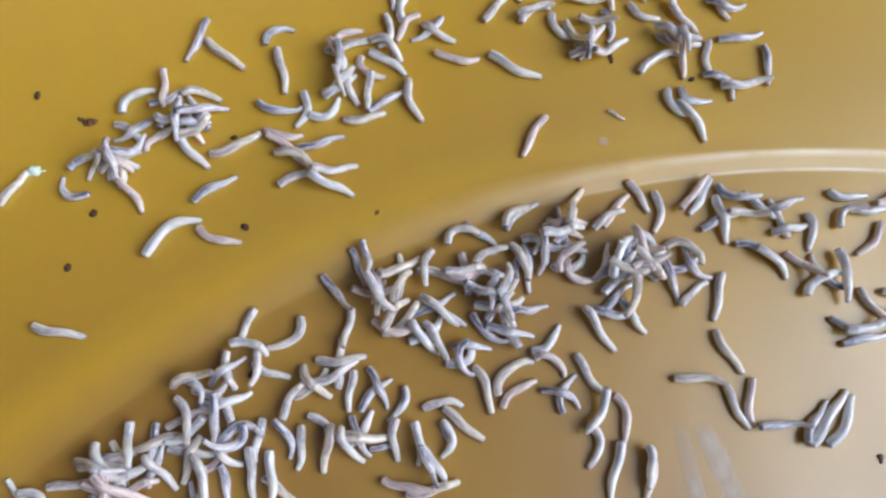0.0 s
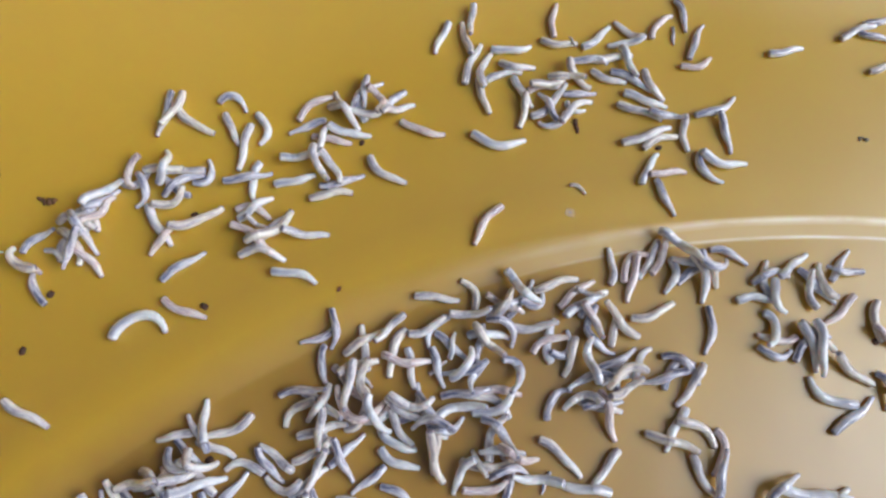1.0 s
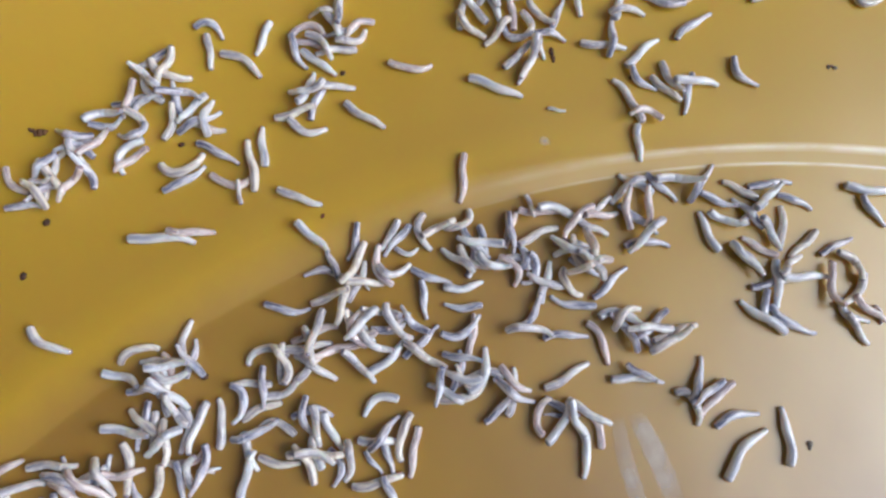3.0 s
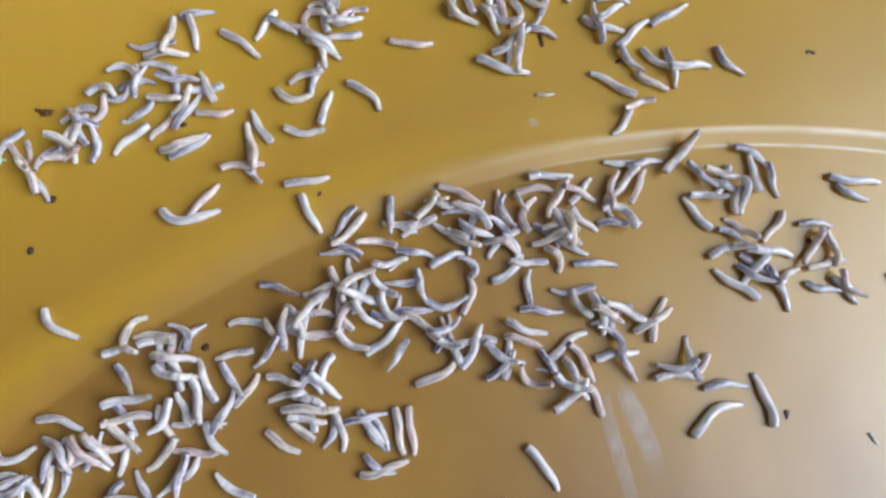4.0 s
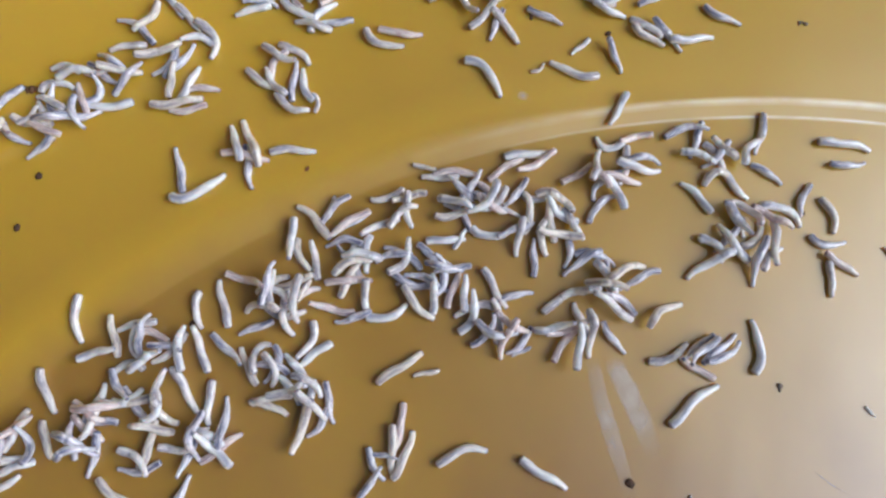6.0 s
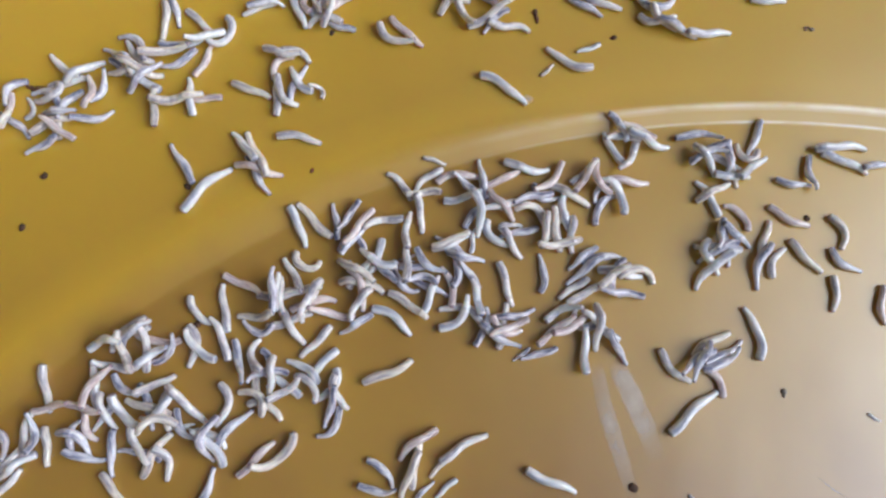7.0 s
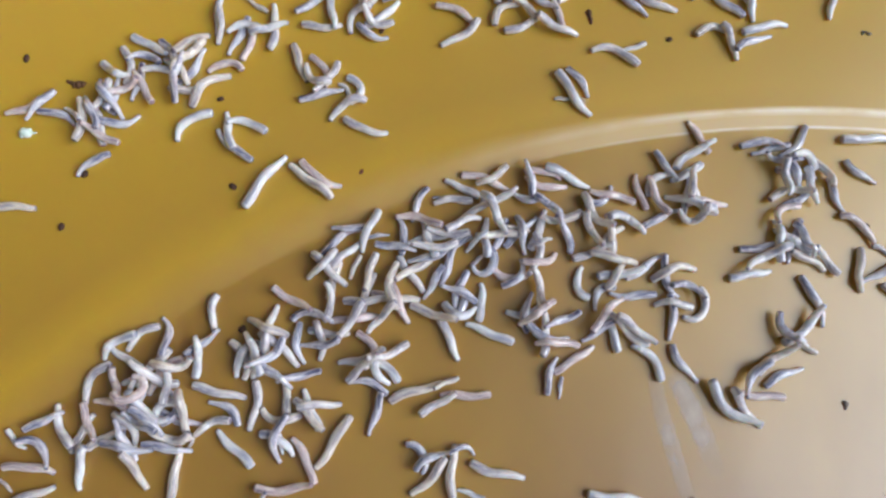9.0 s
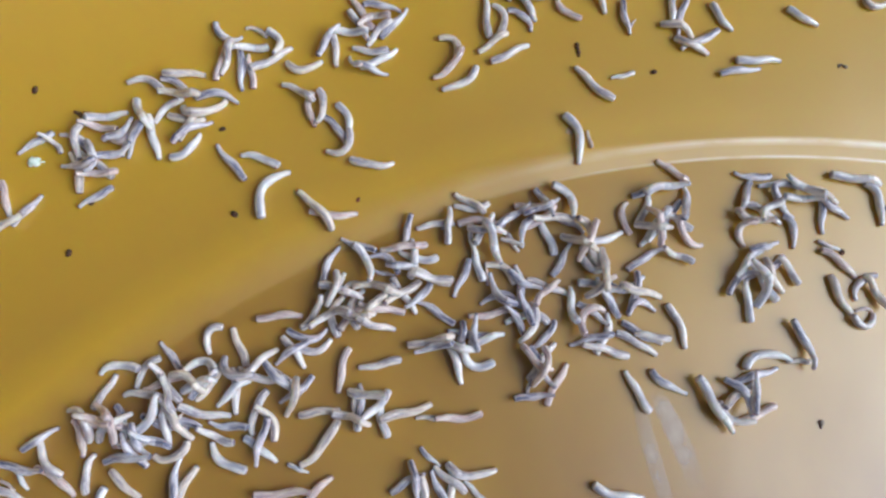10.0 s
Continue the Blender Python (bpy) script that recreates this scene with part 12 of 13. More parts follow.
    crawl(maggot(0.0085, 4), [(-496, -216, 16, -27, -26), (-518, -247, 4, 1, 1), (-506, -248, 11, -10, -8), (-528, -253, 20, -9, -7), (-534, -226, 17, -31, -27), (-509, -159, 25, -30, -28), (-521, -163, 23, -51, -54), (-537, -201, 99, -59, -67), (-532, -231, 124, -4, -3), (-544, -232, 101, 0, 0), (-521, -264, 103, -37, -6), (-504, -291, 32, 10, 25), (-493, -290, 40, 24, 25), (-466, -248, -44, -5, -26), (-514, -277, 5, 41, 44), (-531, -271, -27, -18, -31), (-490, -264, -26, -33, -28)])
    crawl(maggot(0.0098, 0), [(-119, 328, -71, 24, 23), (-111, 335, -57, 22, 23), (-100, 333, -36, 31, 32), (-106, 321, -46, 22, 22), (-101, 315, -33, 29, 29), (-93, 318, -40, 23, 23), (-102, 305, -32, 8, 8), (-82, 317, -44, -47, -42), (-75, 321, -42, -11, -11), (-48, 348, -24, 30, 30), (-18, 386, -28, 50, 49), (-1, 381, -34, 52, 52), (31, 358, -107, -17, -17), (44, 388, -149, -51, -55), (15, 391, -145, -18, -17), (26, 372, -122, 33, 38), (32, 361, -144, -31, -34)])
    crawl(maggot(0.0077, 2), [(-41, -94, -30, 2, 1), (-27, -102, -21, 4, 3), (-10, -121, -53, 1, 1), (24, -61, -83, 1, 1), (34, -74, -104, 0, 0), (36, -68, -34, -13, -13), (91, -175, -10, 1, 4), (68, -162, 65, 54, 71), (67, -128, 135, 12, 9), (61, -125, 149, 19, 17), (40, -121, 179, 46, 45), (48, -107, 166, 62, 75), (32, -130, 187, -26, -21), (13, -134, 229, 0, -6), (12, -137, 158, 4, 5), (6, -138, 103, -8, 6), (57, -169, 91, -18, -18)])
    crawl(maggot(0.0084, 1), [(935, 2, 49, -44, -60), (849, -31, 1, 1, 1), (866, 15, -39, 0, 0), (863, 27, -87, 31, 32), (892, -70, -13, 12, -5), (911, -88, -30, 7, 4), (903, -81, -35, 1, -1), (917, -86, -53, 53, 49), (894, -47, -33, 14, 3), (896, -63, -13, -4, -8), (982, -169, -94, 22, 23), (1008, -184, -93, -7, -6), (982, -174, -86, 10, 10), (979, -175, -85, 8, 8), (979, -175, -85, 8, 8), (979, -175, -85, 8, 8), (979, -175, -85, 8, 8)])
    crawl(maggot(0.0095, 1), [(-15, -17, 12, 54, 51), (-54, -15, -2, -7, -10), (-52, -33, -6, 20, 19), (-43, -2, -7, 11, 12), (-33, -8, 7, 13, 13), (-53, -24, 90, -2, -1), (-67, -1, 108, -45, -42), (-61, 0, 196, 44, 39), (-75, 23, 149, 16, 13), (-93, 3, 183, 11, 7), (-84, -16, 233, -5, -4), (-60, 7, 236, -5, -23), (-61, 3, 192, -3, -7), (-67, 2, 181, 23, 23), (-66, 5, 166, 15, 16), (-53, 11, 174, -19, -20), (-86, 2, 188, -7, -8)])
    crawl(maggot(0.0110, 3), [(764, -96, 22, 43, 50), (748, -81, 111, -15, -17), (736, -92, 151, -43, -47), (764, -74, 167, -48, -61), (750, -92, 211, -4, -3), (729, -72, 181, -14, -15), (688, -98, 144, -10, -3), (676, -77, 153, 1, 0), (670, -94, 180, 23, 23), (643, -95, 197, 15, 16), (629, -97, 224, 28, 26), (637, -74, 179, -5, -3), (640, -55, 193, 23, 23), (616, -59, 189, -8, -6), (619, -57, 209, 23, 15), (647, -54, 123, -4, -24), (647, -60, 105, 53, 40)])
    crawl(maggot(0.0091, 2), [(607, 434, -88, -19, -19), (604, 434, -87, -23, -22), (586, 431, -79, -11, -12), (601, 427, -77, -17, -17), (616, 421, -59, 31, 32), (624, 417, -69, 6, 6), (678, 406, -52, 45, 45), (696, 396, -47, 9, 9), (712, 392, -46, 0, -1), (696, 386, -27, 14, 14), (694, 585, -28, 13, 13), (694, 570, -28, 13, 13), (694, 556, -28, 13, 13), (694, 580, -28, 13, 13), (694, 593, -28, 13, 13), (694, 625, -28, 13, 13), (694, 668, -28, 13, 13)])
    crawl(maggot(0.0087, 5), [(135, 28, -89, -14, -25), (121, 49, -118, -82, -89), (130, 28, -45, -58, -66), (134, 52, -25, -51, -42), (168, 13, -83, -66, -57), (185, 51, -162, 21, 29), (190, 70, -84, 2, 5), (212, 65, -73, 59, 66), (229, 71, -129, -39, -34), (232, 49, -115, -34, -35), (267, 49, -167, 8, 13), (233, 53, -146, -9, -11), (217, 40, -143, 6, -1), (217, 22, -131, -21, -21), (190, 28, -52, -33, -19), (229, 89, 9, -49, -61), (196, 90, 24, 12, 10)])
    crawl(maggot(0.0089, 2), [(556, -569, -31, 44, 46), (556, -450, -31, 44, 46), (556, -385, -31, 44, 46), (556, -437, -31, 44, 46), (521, -280, -109, -9, -15), (589, -249, -162, 33, 33), (564, -243, -147, 7, 8), (539, -251, -183, -48, -47), (542, -249, -165, 13, 13), (604, -263, -156, 10, 10), (591, -282, -117, 2, 2), (559, -308, -111, 1, 17), (455, -261, -59, 22, 22), (436, -252, -59, 31, 26), (445, -269, -55, 21, 20), (444, -276, -43, 33, 32), (449, -266, -32, 25, 24)])
    crawl(maggot(0.0075, 4), [(81, 102, 40, -45, -46), (57, 96, 110, 25, 27), (70, 95, 111, 43, 51), (59, 101, 24, -9, -11), (51, 98, 32, -4, -6), (43, 95, 39, 2, 0), (45, 76, 23, -9, 7), (35, 68, 90, 3, 0), (33, 44, 172, -29, -27), (25, 39, 195, 14, 13), (45, 56, 188, 15, 12), (74, 27, 120, 15, 14), (78, 36, 171, -10, -11), (81, 77, 252, 1, 1), (79, 97, 215, -7, -22), (68, 100, 172, 4, -2), (49, 99, 148, -1, 8)])
    crawl(maggot(0.0080, 0), [(33, 24, 31, -37, -41), (48, 43, 4, 56, 56), (64, 55, 4, 23, 23), (80, 80, 76, 39, 44), (43, 74, 112, 36, 38), (32, 63, 76, 0, 0), (84, 14, 144, 2, 4), (87, 33, 161, 0, 1), (104, 42, 201, 26, 26), (21, 15, 273, 26, 27), (38, 13, 279, -18, -18), (50, 4, 314, 20, 22), (53, 8, 305, -36, -35), (45, 50, 338, 1, 1), (42, 24, 391, -7, -7), (62, 31, 371, -3, -3), (82, 40, 353, 0, 2)])
    crawl(maggot(0.0079, 4), [(328, 6, -46, -20, -20), (330, -101, 35, -19, -18), (346, -84, 29, 20, 23), (353, -63, -4, -3, -4), (347, -65, -79, 8, 8), (396, -78, -46, -20, -20), (408, -95, 37, -47, -44), (394, -156, -47, -21, -21), (416, -141, -20, -40, -41), (412, -141, -24, -27, -27), (420, -114, 36, -6, -6), (401, -93, 46, 32, 32), (415, -118, 38, -57, -59), (360, -72, 35, -33, -34), (319, -95, 55, 8, 7), (311, -106, 41, 21, 21), (316, -71, 36, 2, 2)])
    crawl(maggot(0.0089, 3), [(-167, 409, -32, -10, -10), (-183, 433, -14, 32, 25), (-173, 416, -12, 23, 22), (-175, 410, 21, 1, -12), (-183, 418, -29, -39, -36), (-191, 421, -40, -55, -49), (-195, 416, -40, -8, 14), (-180, 427, -30, -8, -22), (-194, 422, -30, 20, 34), (-201, 431, -23, 35, 43), (-217, 442, -67, -1, -1), (-216, 427, -57, -5, -4), (-217, 413, -71, 0, 0), (-251, 400, -16, 1, 2), (-247, 433, -80, 0, 0), (-242, 430, -131, 0, 4), (-211, 458, -184, 6, 29)])
    crawl(maggot(0.0078, 1), [(328, 6, 19, 0, 0), (292, 76, 19, 0, 0), (296, 44, -63, -16, -16), (357, 92, -63, -14, -14), (347, 74, -61, -42, -41), (376, 73, -6, -11, -11), (372, 106, 7, 1, 1), (351, 109, -29, -20, -20), (354, 117, -11, -4, -4), (365, 93, 10, 4, 4), (373, 89, 59, 6, 6), (348, 61, 34, 4, 2), (342, 92, 93, 11, 11), (354, 83, 49, -8, -8), (375, 72, 106, -19, -18), (366, 61, 111, -47, -46), (374, 75, 95, -50, -53)])
    crawl(maggot(0.0095, 3), [(171, 66, 14, 0, 6), (178, 91, -37, 20, 27), (163, 104, -48, 14, 21), (159, 115, -77, 1, -1), (174, 31, -136, -12, -12), (171, 72, -168, -19, -25), (128, 48, -186, -14, -16), (139, 63, -216, 34, 32), (168, 53, -162, -55, -44), (181, 36, -153, -38, -41), (155, 12, -81, -32, -35), (141, -20, -77, -49, -47), (139, 0, 9, 42, 39), (109, 27, 10, 14, 17), (80, 17, -59, -12, -19), (82, 6, -59, -31, -36), (95, 14, -67, -3, -14)])
    crawl(maggot(0.0095, 0), [(-385, -381, -82, -1, 1), (-384, -366, -72, 7, 5), (-384, -352, -52, 18, 8), (-383, -337, 6, -50, -33), (-383, -322, 46, -48, -44), (-339, -305, 46, 53, 68), (-360, -296, 93, 23, 23), (-391, -268, 113, -6, 5), (-389, -270, 92, -12, -9), (-388, -269, 102, -4, -5), (-347, -236, 114, 22, 24), (-367, -233, 127, 31, 33), (-348, -197, 98, 14, 10), (-346, -206, 91, 8, 9), (-344, -208, 79, 2, -3), (-343, -223, 48, 51, 56), (-365, -233, 44, 9, -4)])
    crawl(maggot(0.0092, 0), [(-58, -87, -38, 7, 5), (-34, -98, -45, 39, 39), (-42, -110, -5, 54, 51), (-30, -82, -25, -37, -37), (-45, -78, -5, -24, -23), (-46, -85, -8, -15, -14), (-36, -112, -53, 43, 46), (-34, -144, -20, 82, 71), (-24, -153, 41, -1, 0), (13, -85, 57, 40, 41), (12, -84, 90, 0, 0), (6, -111, 120, -24, -23), (-43, -58, 147, 4, -2), (-52, -84, 178, 9, -2), (-36, -50, 182, -23, -17), (-33, -53, 181, 0, 0), (-32, -62, 173, 0, 1)])
    crawl(maggot(0.0082, 4), [(-856, 126, 57, -1, 0), (-740, 154, 59, -28, -30), (-758, 137, 143, -64, -64), (-748, 143, 158, -48, -47), (-759, 128, 144, -32, -31), (-724, 138, 133, 7, -10), (-725, 139, 135, 26, 24), (-761, 125, 107, 17, 17), (-764, 154, 99, 19, 18), (-774, 149, 87, 3, 3), (-794, 174, 48, 12, 11), (-793, 162, 34, 0, 0), (-804, 113, 16, 0, 0), (-815, 64, 5, 0, 0), (-829, 15, -1, 1, 1), (-830, 28, -14, -31, -31), (-863, 30, 29, 4, 5)])
    crawl(maggot(0.0076, 2), [(2, -151, -3, -24, -23), (33, -153, -8, 1, -1), (24, -152, 18, 41, 43), (39, -142, -37, -1, -6), (67, -133, -28, -13, -14), (44, -193, -41, 26, 26), (47, -230, -98, 1, 0), (-63, -214, -138, -1, -6), (-83, -195, -182, -31, -31), (-84, -198, -174, -25, -26), (-86, -209, -148, -8, -9), (-86, -216, -173, 84, 92), (-79, -175, -119, 1, -2), (-25, -115, -108, -2, 0), (-37, -116, -119, 0, -1), (-12, -181, -148, -2, -3), (-26, -199, -167, -2, 2)])
    crawl(maggot(0.0080, 5), [(-668, 177, -71, 0, 0), (-667, 170, -92, 0, 0), (-666, 163, -114, 0, 0), (-690, 198, -170, -59, -13), (-673, 220, -159, 0, 0), (-711, 269, -153, -11, -9), (-667, 255, -190, -35, -33), (-656, 239, -226, 12, 13), (-662, 159, -270, 66, 0), (-672, 176, -345, 0, 0), (-678, 207, -362, 0, 0), (-660, 204, -351, 10, 43), (-678, 213, -327, 74, 88), (-657, 209, -321, 23, 20), (-695, 201, -238, 38, 12), (-722, 194, -204, -1, -2), (-726, 152, -172, -15, -25)])
    crawl(maggot(0.0082, 4), [(-284, -222, -45, 27, 28), (-237, -116, -116, 26, 33), (-245, -122, -142, 42, 46), (-237, -124, -136, 16, 17), (-268, -170, -186, 44, 51), (-243, -169, -195, 6, 6), (-244, -187, -252, 41, 45), (-268, -184, -219, -7, -8), (-273, -172, -206, 47, 52), (-259, -173, -190, 59, 82), (-278, -194, -178, -10, -9), (-299, -176, -156, -24, -13), (-324, -168, -181, 38, 39), (-348, -183, -173, 16, 17), (-348, -206, -203, 2, 3), (-381, -203, -245, -18, -18), (-403, -200, -246, 5, 5)])
    crawl(maggot(0.0080, 5), [(575, -545, 0, 0, 0), (575, -423, 0, 0, 0), (575, -290, 0, 0, 0), (570, -289, 0, 3, 4), (534, -239, -46, -20, -20), (459, -219, -4, -18, -18), (442, -209, -27, 20, 19), (433, -258, -66, 25, 16), (420, -253, -63, 14, 14), (430, -241, -54, 21, 20), (429, -255, -60, 8, 8), (445, -253, -67, 1, 1), (467, -155, -14, 10, -3), (444, -152, -39, 38, 38), (459, -121, -18, -41, -47), (418, -114, -21, -1, -3), (398, -110, 6, -72, -69)])
    crawl(maggot(0.0107, 4), [(-454, 224, 28, 21, 20), (-458, 231, 25, 9, 9), (-452, 229, 25, 21, 21), (-454, 221, 28, 12, 12), (-446, 192, 30, 14, 14), (-443, 201, 22, -6, -5), (-454, 195, 17, 74, 65), (-455, 214, 23, -7, -7), (-451, 231, 13, 9, -8), (-442, 232, 8, 4, 5), (-451, 241, 5, 5, 21), (-456, 249, 55, -3, 5), (-450, 274, -17, -52, -48), (-458, 266, -39, 13, 10), (-485, 263, 44, -32, -33), (-469, 255, 51, 12, 9), (-497, 277, 15, 69, 57)])
    crawl(maggot(0.0095, 0), [(-171, -63, -53, 19, 20), (-151, -61, -72, 5, 3), (-154, -79, -98, 12, 11), (-156, -79, -97, 21, 21), (-169, -101, -129, 4, 3), (-192, -119, -149, -43, -42), (-187, -127, -103, 16, 16), (-201, -147, -134, 33, 33), (-221, -160, -49, 0, 0), (-210, -165, -76, 13, 13), (-177, -163, -115, 32, 33), (-183, -162, -140, -18, -18), (-176, -152, -106, -18, -18), (-180, -179, -137, -20, -20), (-194, -195, -122, 7, 7), (-193, -166, -168, 29, 30), (-228, -140, -162, 44, 48)])
    crawl(maggot(0.0097, 4), [(302, -50, -93, -33, -45), (330, -90, -142, 0, -3), (347, -56, -157, 42, 46), (339, -21, -189, -22, -21), (324, -36, -161, 0, 0), (345, -58, -161, 0, 0), (343, 2, -161, 0, 0), (286, 13, -161, 0, 0), (329, -28, -182, 1, -16), (331, -31, -188, -2, -13), (319, -48, -170, -24, -25), (329, -41, -160, 6, 9), (335, -37, -135, 13, 13), (328, -43, -47, -16, -11), (313, -65, -11, 1, -7), (325, -51, -73, -24, -21), (320, -38, -90, 17, 5)])
    crawl(maggot(0.0077, 3), [(324, -362, -93, -18, -19), (465, -460, -46, -20, -20), (465, -398, -46, -20, -20), (308, -236, 41, -33, -32), (310, -222, 31, 38, 39), (317, -285, -44, -49, -96), (304, -289, -65, 16, 11), (326, -269, -12, 19, 22), (310, -236, -32, -5, -8), (304, -226, 1, 23, 23), (319, -184, 21, -27, -28), (292, -133, 83, -1, -1), (283, -133, 80, -5, -4), (278, -129, 82, -1, -1), (249, -115, 101, -63, -66), (246, -90, 104, 4, 4), (256, -110, 96, -12, -16)])
    crawl(maggot(0.0078, 0), [(-69, 475, -18, 46, -1), (-85, 475, 58, 30, 27), (-77, 462, 41, -2, -42), (-96, 467, 1, -42, -47), (-96, 464, 26, 47, 40), (-118, 463, 32, 30, 43), (-125, 464, 31, 53, 47), (-139, 470, 5, 7, -8), (-143, 478, 1, 0, 0), (-146, 472, 12, 0, 0), (-149, 437, 70, 2, -11), (-144, 404, 141, 9, 9), (-156, 400, 135, 54, 60), (-159, 416, 217, 27, -25), (-157, 410, 160, -51, -54), (-179, 410, 201, 17, 3), (-163, 422, 176, -13, -12)])
    crawl(maggot(0.0079, 0), [(-13, -13, 8, 0, 0), (-57, 28, 14, 4, -8), (-14, 28, 26, 25, 28), (-25, 42, 6, -18, -20), (-9, 23, 4, 7, 7), (-50, 20, -13, -12, -11), (-40, -8, 7, 71, 61), (-33, -42, 18, 6, -1), (-20, -11, 52, 9, 7), (3, 8, 34, -36, -35), (12, -22, 85, -14, -13), (15, -35, 115, -2, -2), (27, -11, 109, -1, -1), (37, -9, 113, 46, 48), (18, 1, 24, -18, -20), (23, 4, 113, 57, 52), (5, 50, 87, 6, 5)])
    crawl(maggot(0.0087, 1), [(86, -232, 37, -30, -30), (89, -260, 35, 8, 8), (91, -256, 11, 34, 34), (89, -260, 20, 17, 15), (184, -279, 50, 41, 44), (215, -296, 10, 7, 4), (240, -284, 77, -65, -70), (247, -259, 163, -53, -48), (218, -232, 182, 1, -2), (215, -249, 258, 31, 25), (213, -216, 202, 5, 4), (212, -205, 186, 0, 0), (196, -237, 177, -6, -6), (211, -242, 184, -22, -24), (199, -231, 178, 20, 18), (218, -258, 250, -47, -39), (191, -235, 252, -36, -36)])
    crawl(maggot(0.0095, 4), [(-13, -291, -38, -2, -2), (23, -226, -85, -1, -1), (0, -204, -75, 16, 16), (37, -233, -90, 3, 3), (40, -223, -107, 2, 0), (39, -246, -107, 11, 12), (-21, -321, -103, 33, 32), (-14, -373, -74, -6, -6), (-28, -381, -77, 22, 22), (-24, -418, -80, 5, 5), (20, -493, -113, 10, 10), (-27, -505, -89, -2, -1), (-10, -513, -133, 6, 4), (17, -479, -124, 16, 17), (-41, -478, -134, -13, -13), (-39, -486, -82, 0, 0), (-39, -486, -82, 0, 0)])
    crawl(maggot(0.0079, 2), [(-263, 394, -90, -9, -8), (-255, 424, -175, -13, -12), (-255, 427, -156, 9, 9), (-258, 421, -175, -11, -1), (-249, 419, -114, 2, 2), (-243, 428, -103, -5, -3), (-239, 435, -66, 20, 20), (-277, 464, -22, -36, -34), (-279, 465, -14, -38, -38), (-280, 461, -11, -37, -38), (-283, 451, 8, -28, -30), (-284, 447, 21, -20, -21), (-285, 444, 39, -9, -8), (-287, 443, 57, 4, 5), (-287, 445, 24, -23, -14), (-261, 441, 21, -17, -7), (-252, 437, 52, -20, -6)])
    crawl(maggot(0.0102, 3), [(554, 386, 10, 9, 1), (561, 373, -7, 18, 17), (574, 368, -11, 23, 20), (566, 377, -22, 55, 51), (593, 377, -7, 62, 43), (587, 375, -6, 47, 28), (577, 385, 1, -16, -20), (614, 386, 9, -18, -23), (620, 392, -3, -4, -5), (616, 378, 8, 0, -3), (650, 407, 5, -4, -7), (654, 414, -4, 1, 0), (665, 410, 0, -2, -2), (651, 440, 25, -13, -13), (652, 430, 12, -19, -19), (666, 422, 1, -6, -6), (681, 431, 2, -7, -7)])
    crawl(maggot(0.0054, 2), [(-154, -333, 5, -2, -1), (-120, -306, -45, 0, 0), (-95, -304, -72, 0, 0), (-70, -303, -125, 0, 0), (-76, -319, -110, -28, -25), (-69, -343, -84, 0, 0), (-76, -369, -49, 2, 2), (-54, -405, -47, -1, 1), (-75, -431, 6, 0, 0), (-62, -436, -12, -10, -10), (47, -526, 43, -1, -1), (21, -505, 90, 0, 0), (32, -508, 90, -1, 0), (35, -487, 65, 1, -1), (21, -427, -9, -58, -55), (11, -432, -77, -2, 0), (-29, -409, -41, 6, 5)])
    crawl(maggot(0.0082, 3), [(-595, -332, -74, 14, 0), (-591, -314, -66, 13, 11), (-580, -295, -44, 4, 3), (-570, -277, -20, -11, -9), (-559, -258, -1, -18, -16), (-550, -239, 12, -19, -18), (-541, -212, -18, -11, -11), (-556, -228, 9, -26, -21), (-564, -253, 6, -18, -16), (-575, -268, 15, 6, 6), (-559, -245, 8, -36, -32), (-576, -233, 20, -36, -36), (-577, -224, -52, 5, 7), (-589, -219, -121, 76, 88), (-620, -238, -142, 39, 37), (-618, -252, -125, 83, 67), (-627, -241, -173, 49, 47)])
    crawl(maggot(0.0080, 2), [(946, 124, -57, 9, 9), (946, 124, -57, 9, 9), (946, 124, -57, 9, 9), (946, 124, -57, 9, 9), (1080, 196, -48, 0, 0), (949, 125, -56, 12, 12), (936, 119, -55, 16, 15), (945, 111, -16, 28, 26), (945, 124, -23, 16, 15), (935, 110, -12, 25, 23), (1003, 126, 11, 1, 1), (1015, 117, 10, -20, -20), (984, 110, 1, 1, 1), (981, 108, 1, 0, 0), (981, 108, 1, 0, 0), (981, 108, 1, 0, 0), (981, 108, 1, 0, 0)])
    crawl(maggot(0.0049, 0), [(-261, 353, -64, 0, 0), (-349, 275, -67, 14, 8), (-338, 222, -30, 0, 0), (-323, 162, -2, -15, -6), (-337, 148, 28, 0, 0), (-347, 128, 31, -24, -9), (-341, 143, 96, -9, -5), (-246, 127, 143, -3, 2), (-158, 220, 91, 6, 7), (-161, 234, 69, 19, 66), (-170, 266, 148, 100, 67), (-203, 289, 65, -1, 10), (-208, 288, 45, -13, -13), (-210, 276, 44, -23, -28), (-214, 264, 121, 38, 44), (-218, 257, 127, 66, 71), (-196, 390, 133, -80, -62)])
    crawl(maggot(0.0092, 5), [(-250, -58, -50, 9, 10), (-255, -58, -22, -28, -26), (-237, -89, 3, -17, -15), (-249, -97, 7, -9, -8), (-236, -86, 12, -16, -16), (-249, -97, 0, 26, 29), (-245, -82, -8, 24, 24), (-268, -106, -21, -21, -19), (-289, -117, -13, -15, -13), (-256, -130, 55, -20, -20), (-244, -146, 93, -4, -3), (-252, -156, 105, -1, 3), (-269, -141, 46, -43, -45), (-275, -176, 13, 4, 6), (-265, -183, -5, -49, -51), (-278, -178, 18, -13, -8), (-272, -176, 2, 54, 52)])
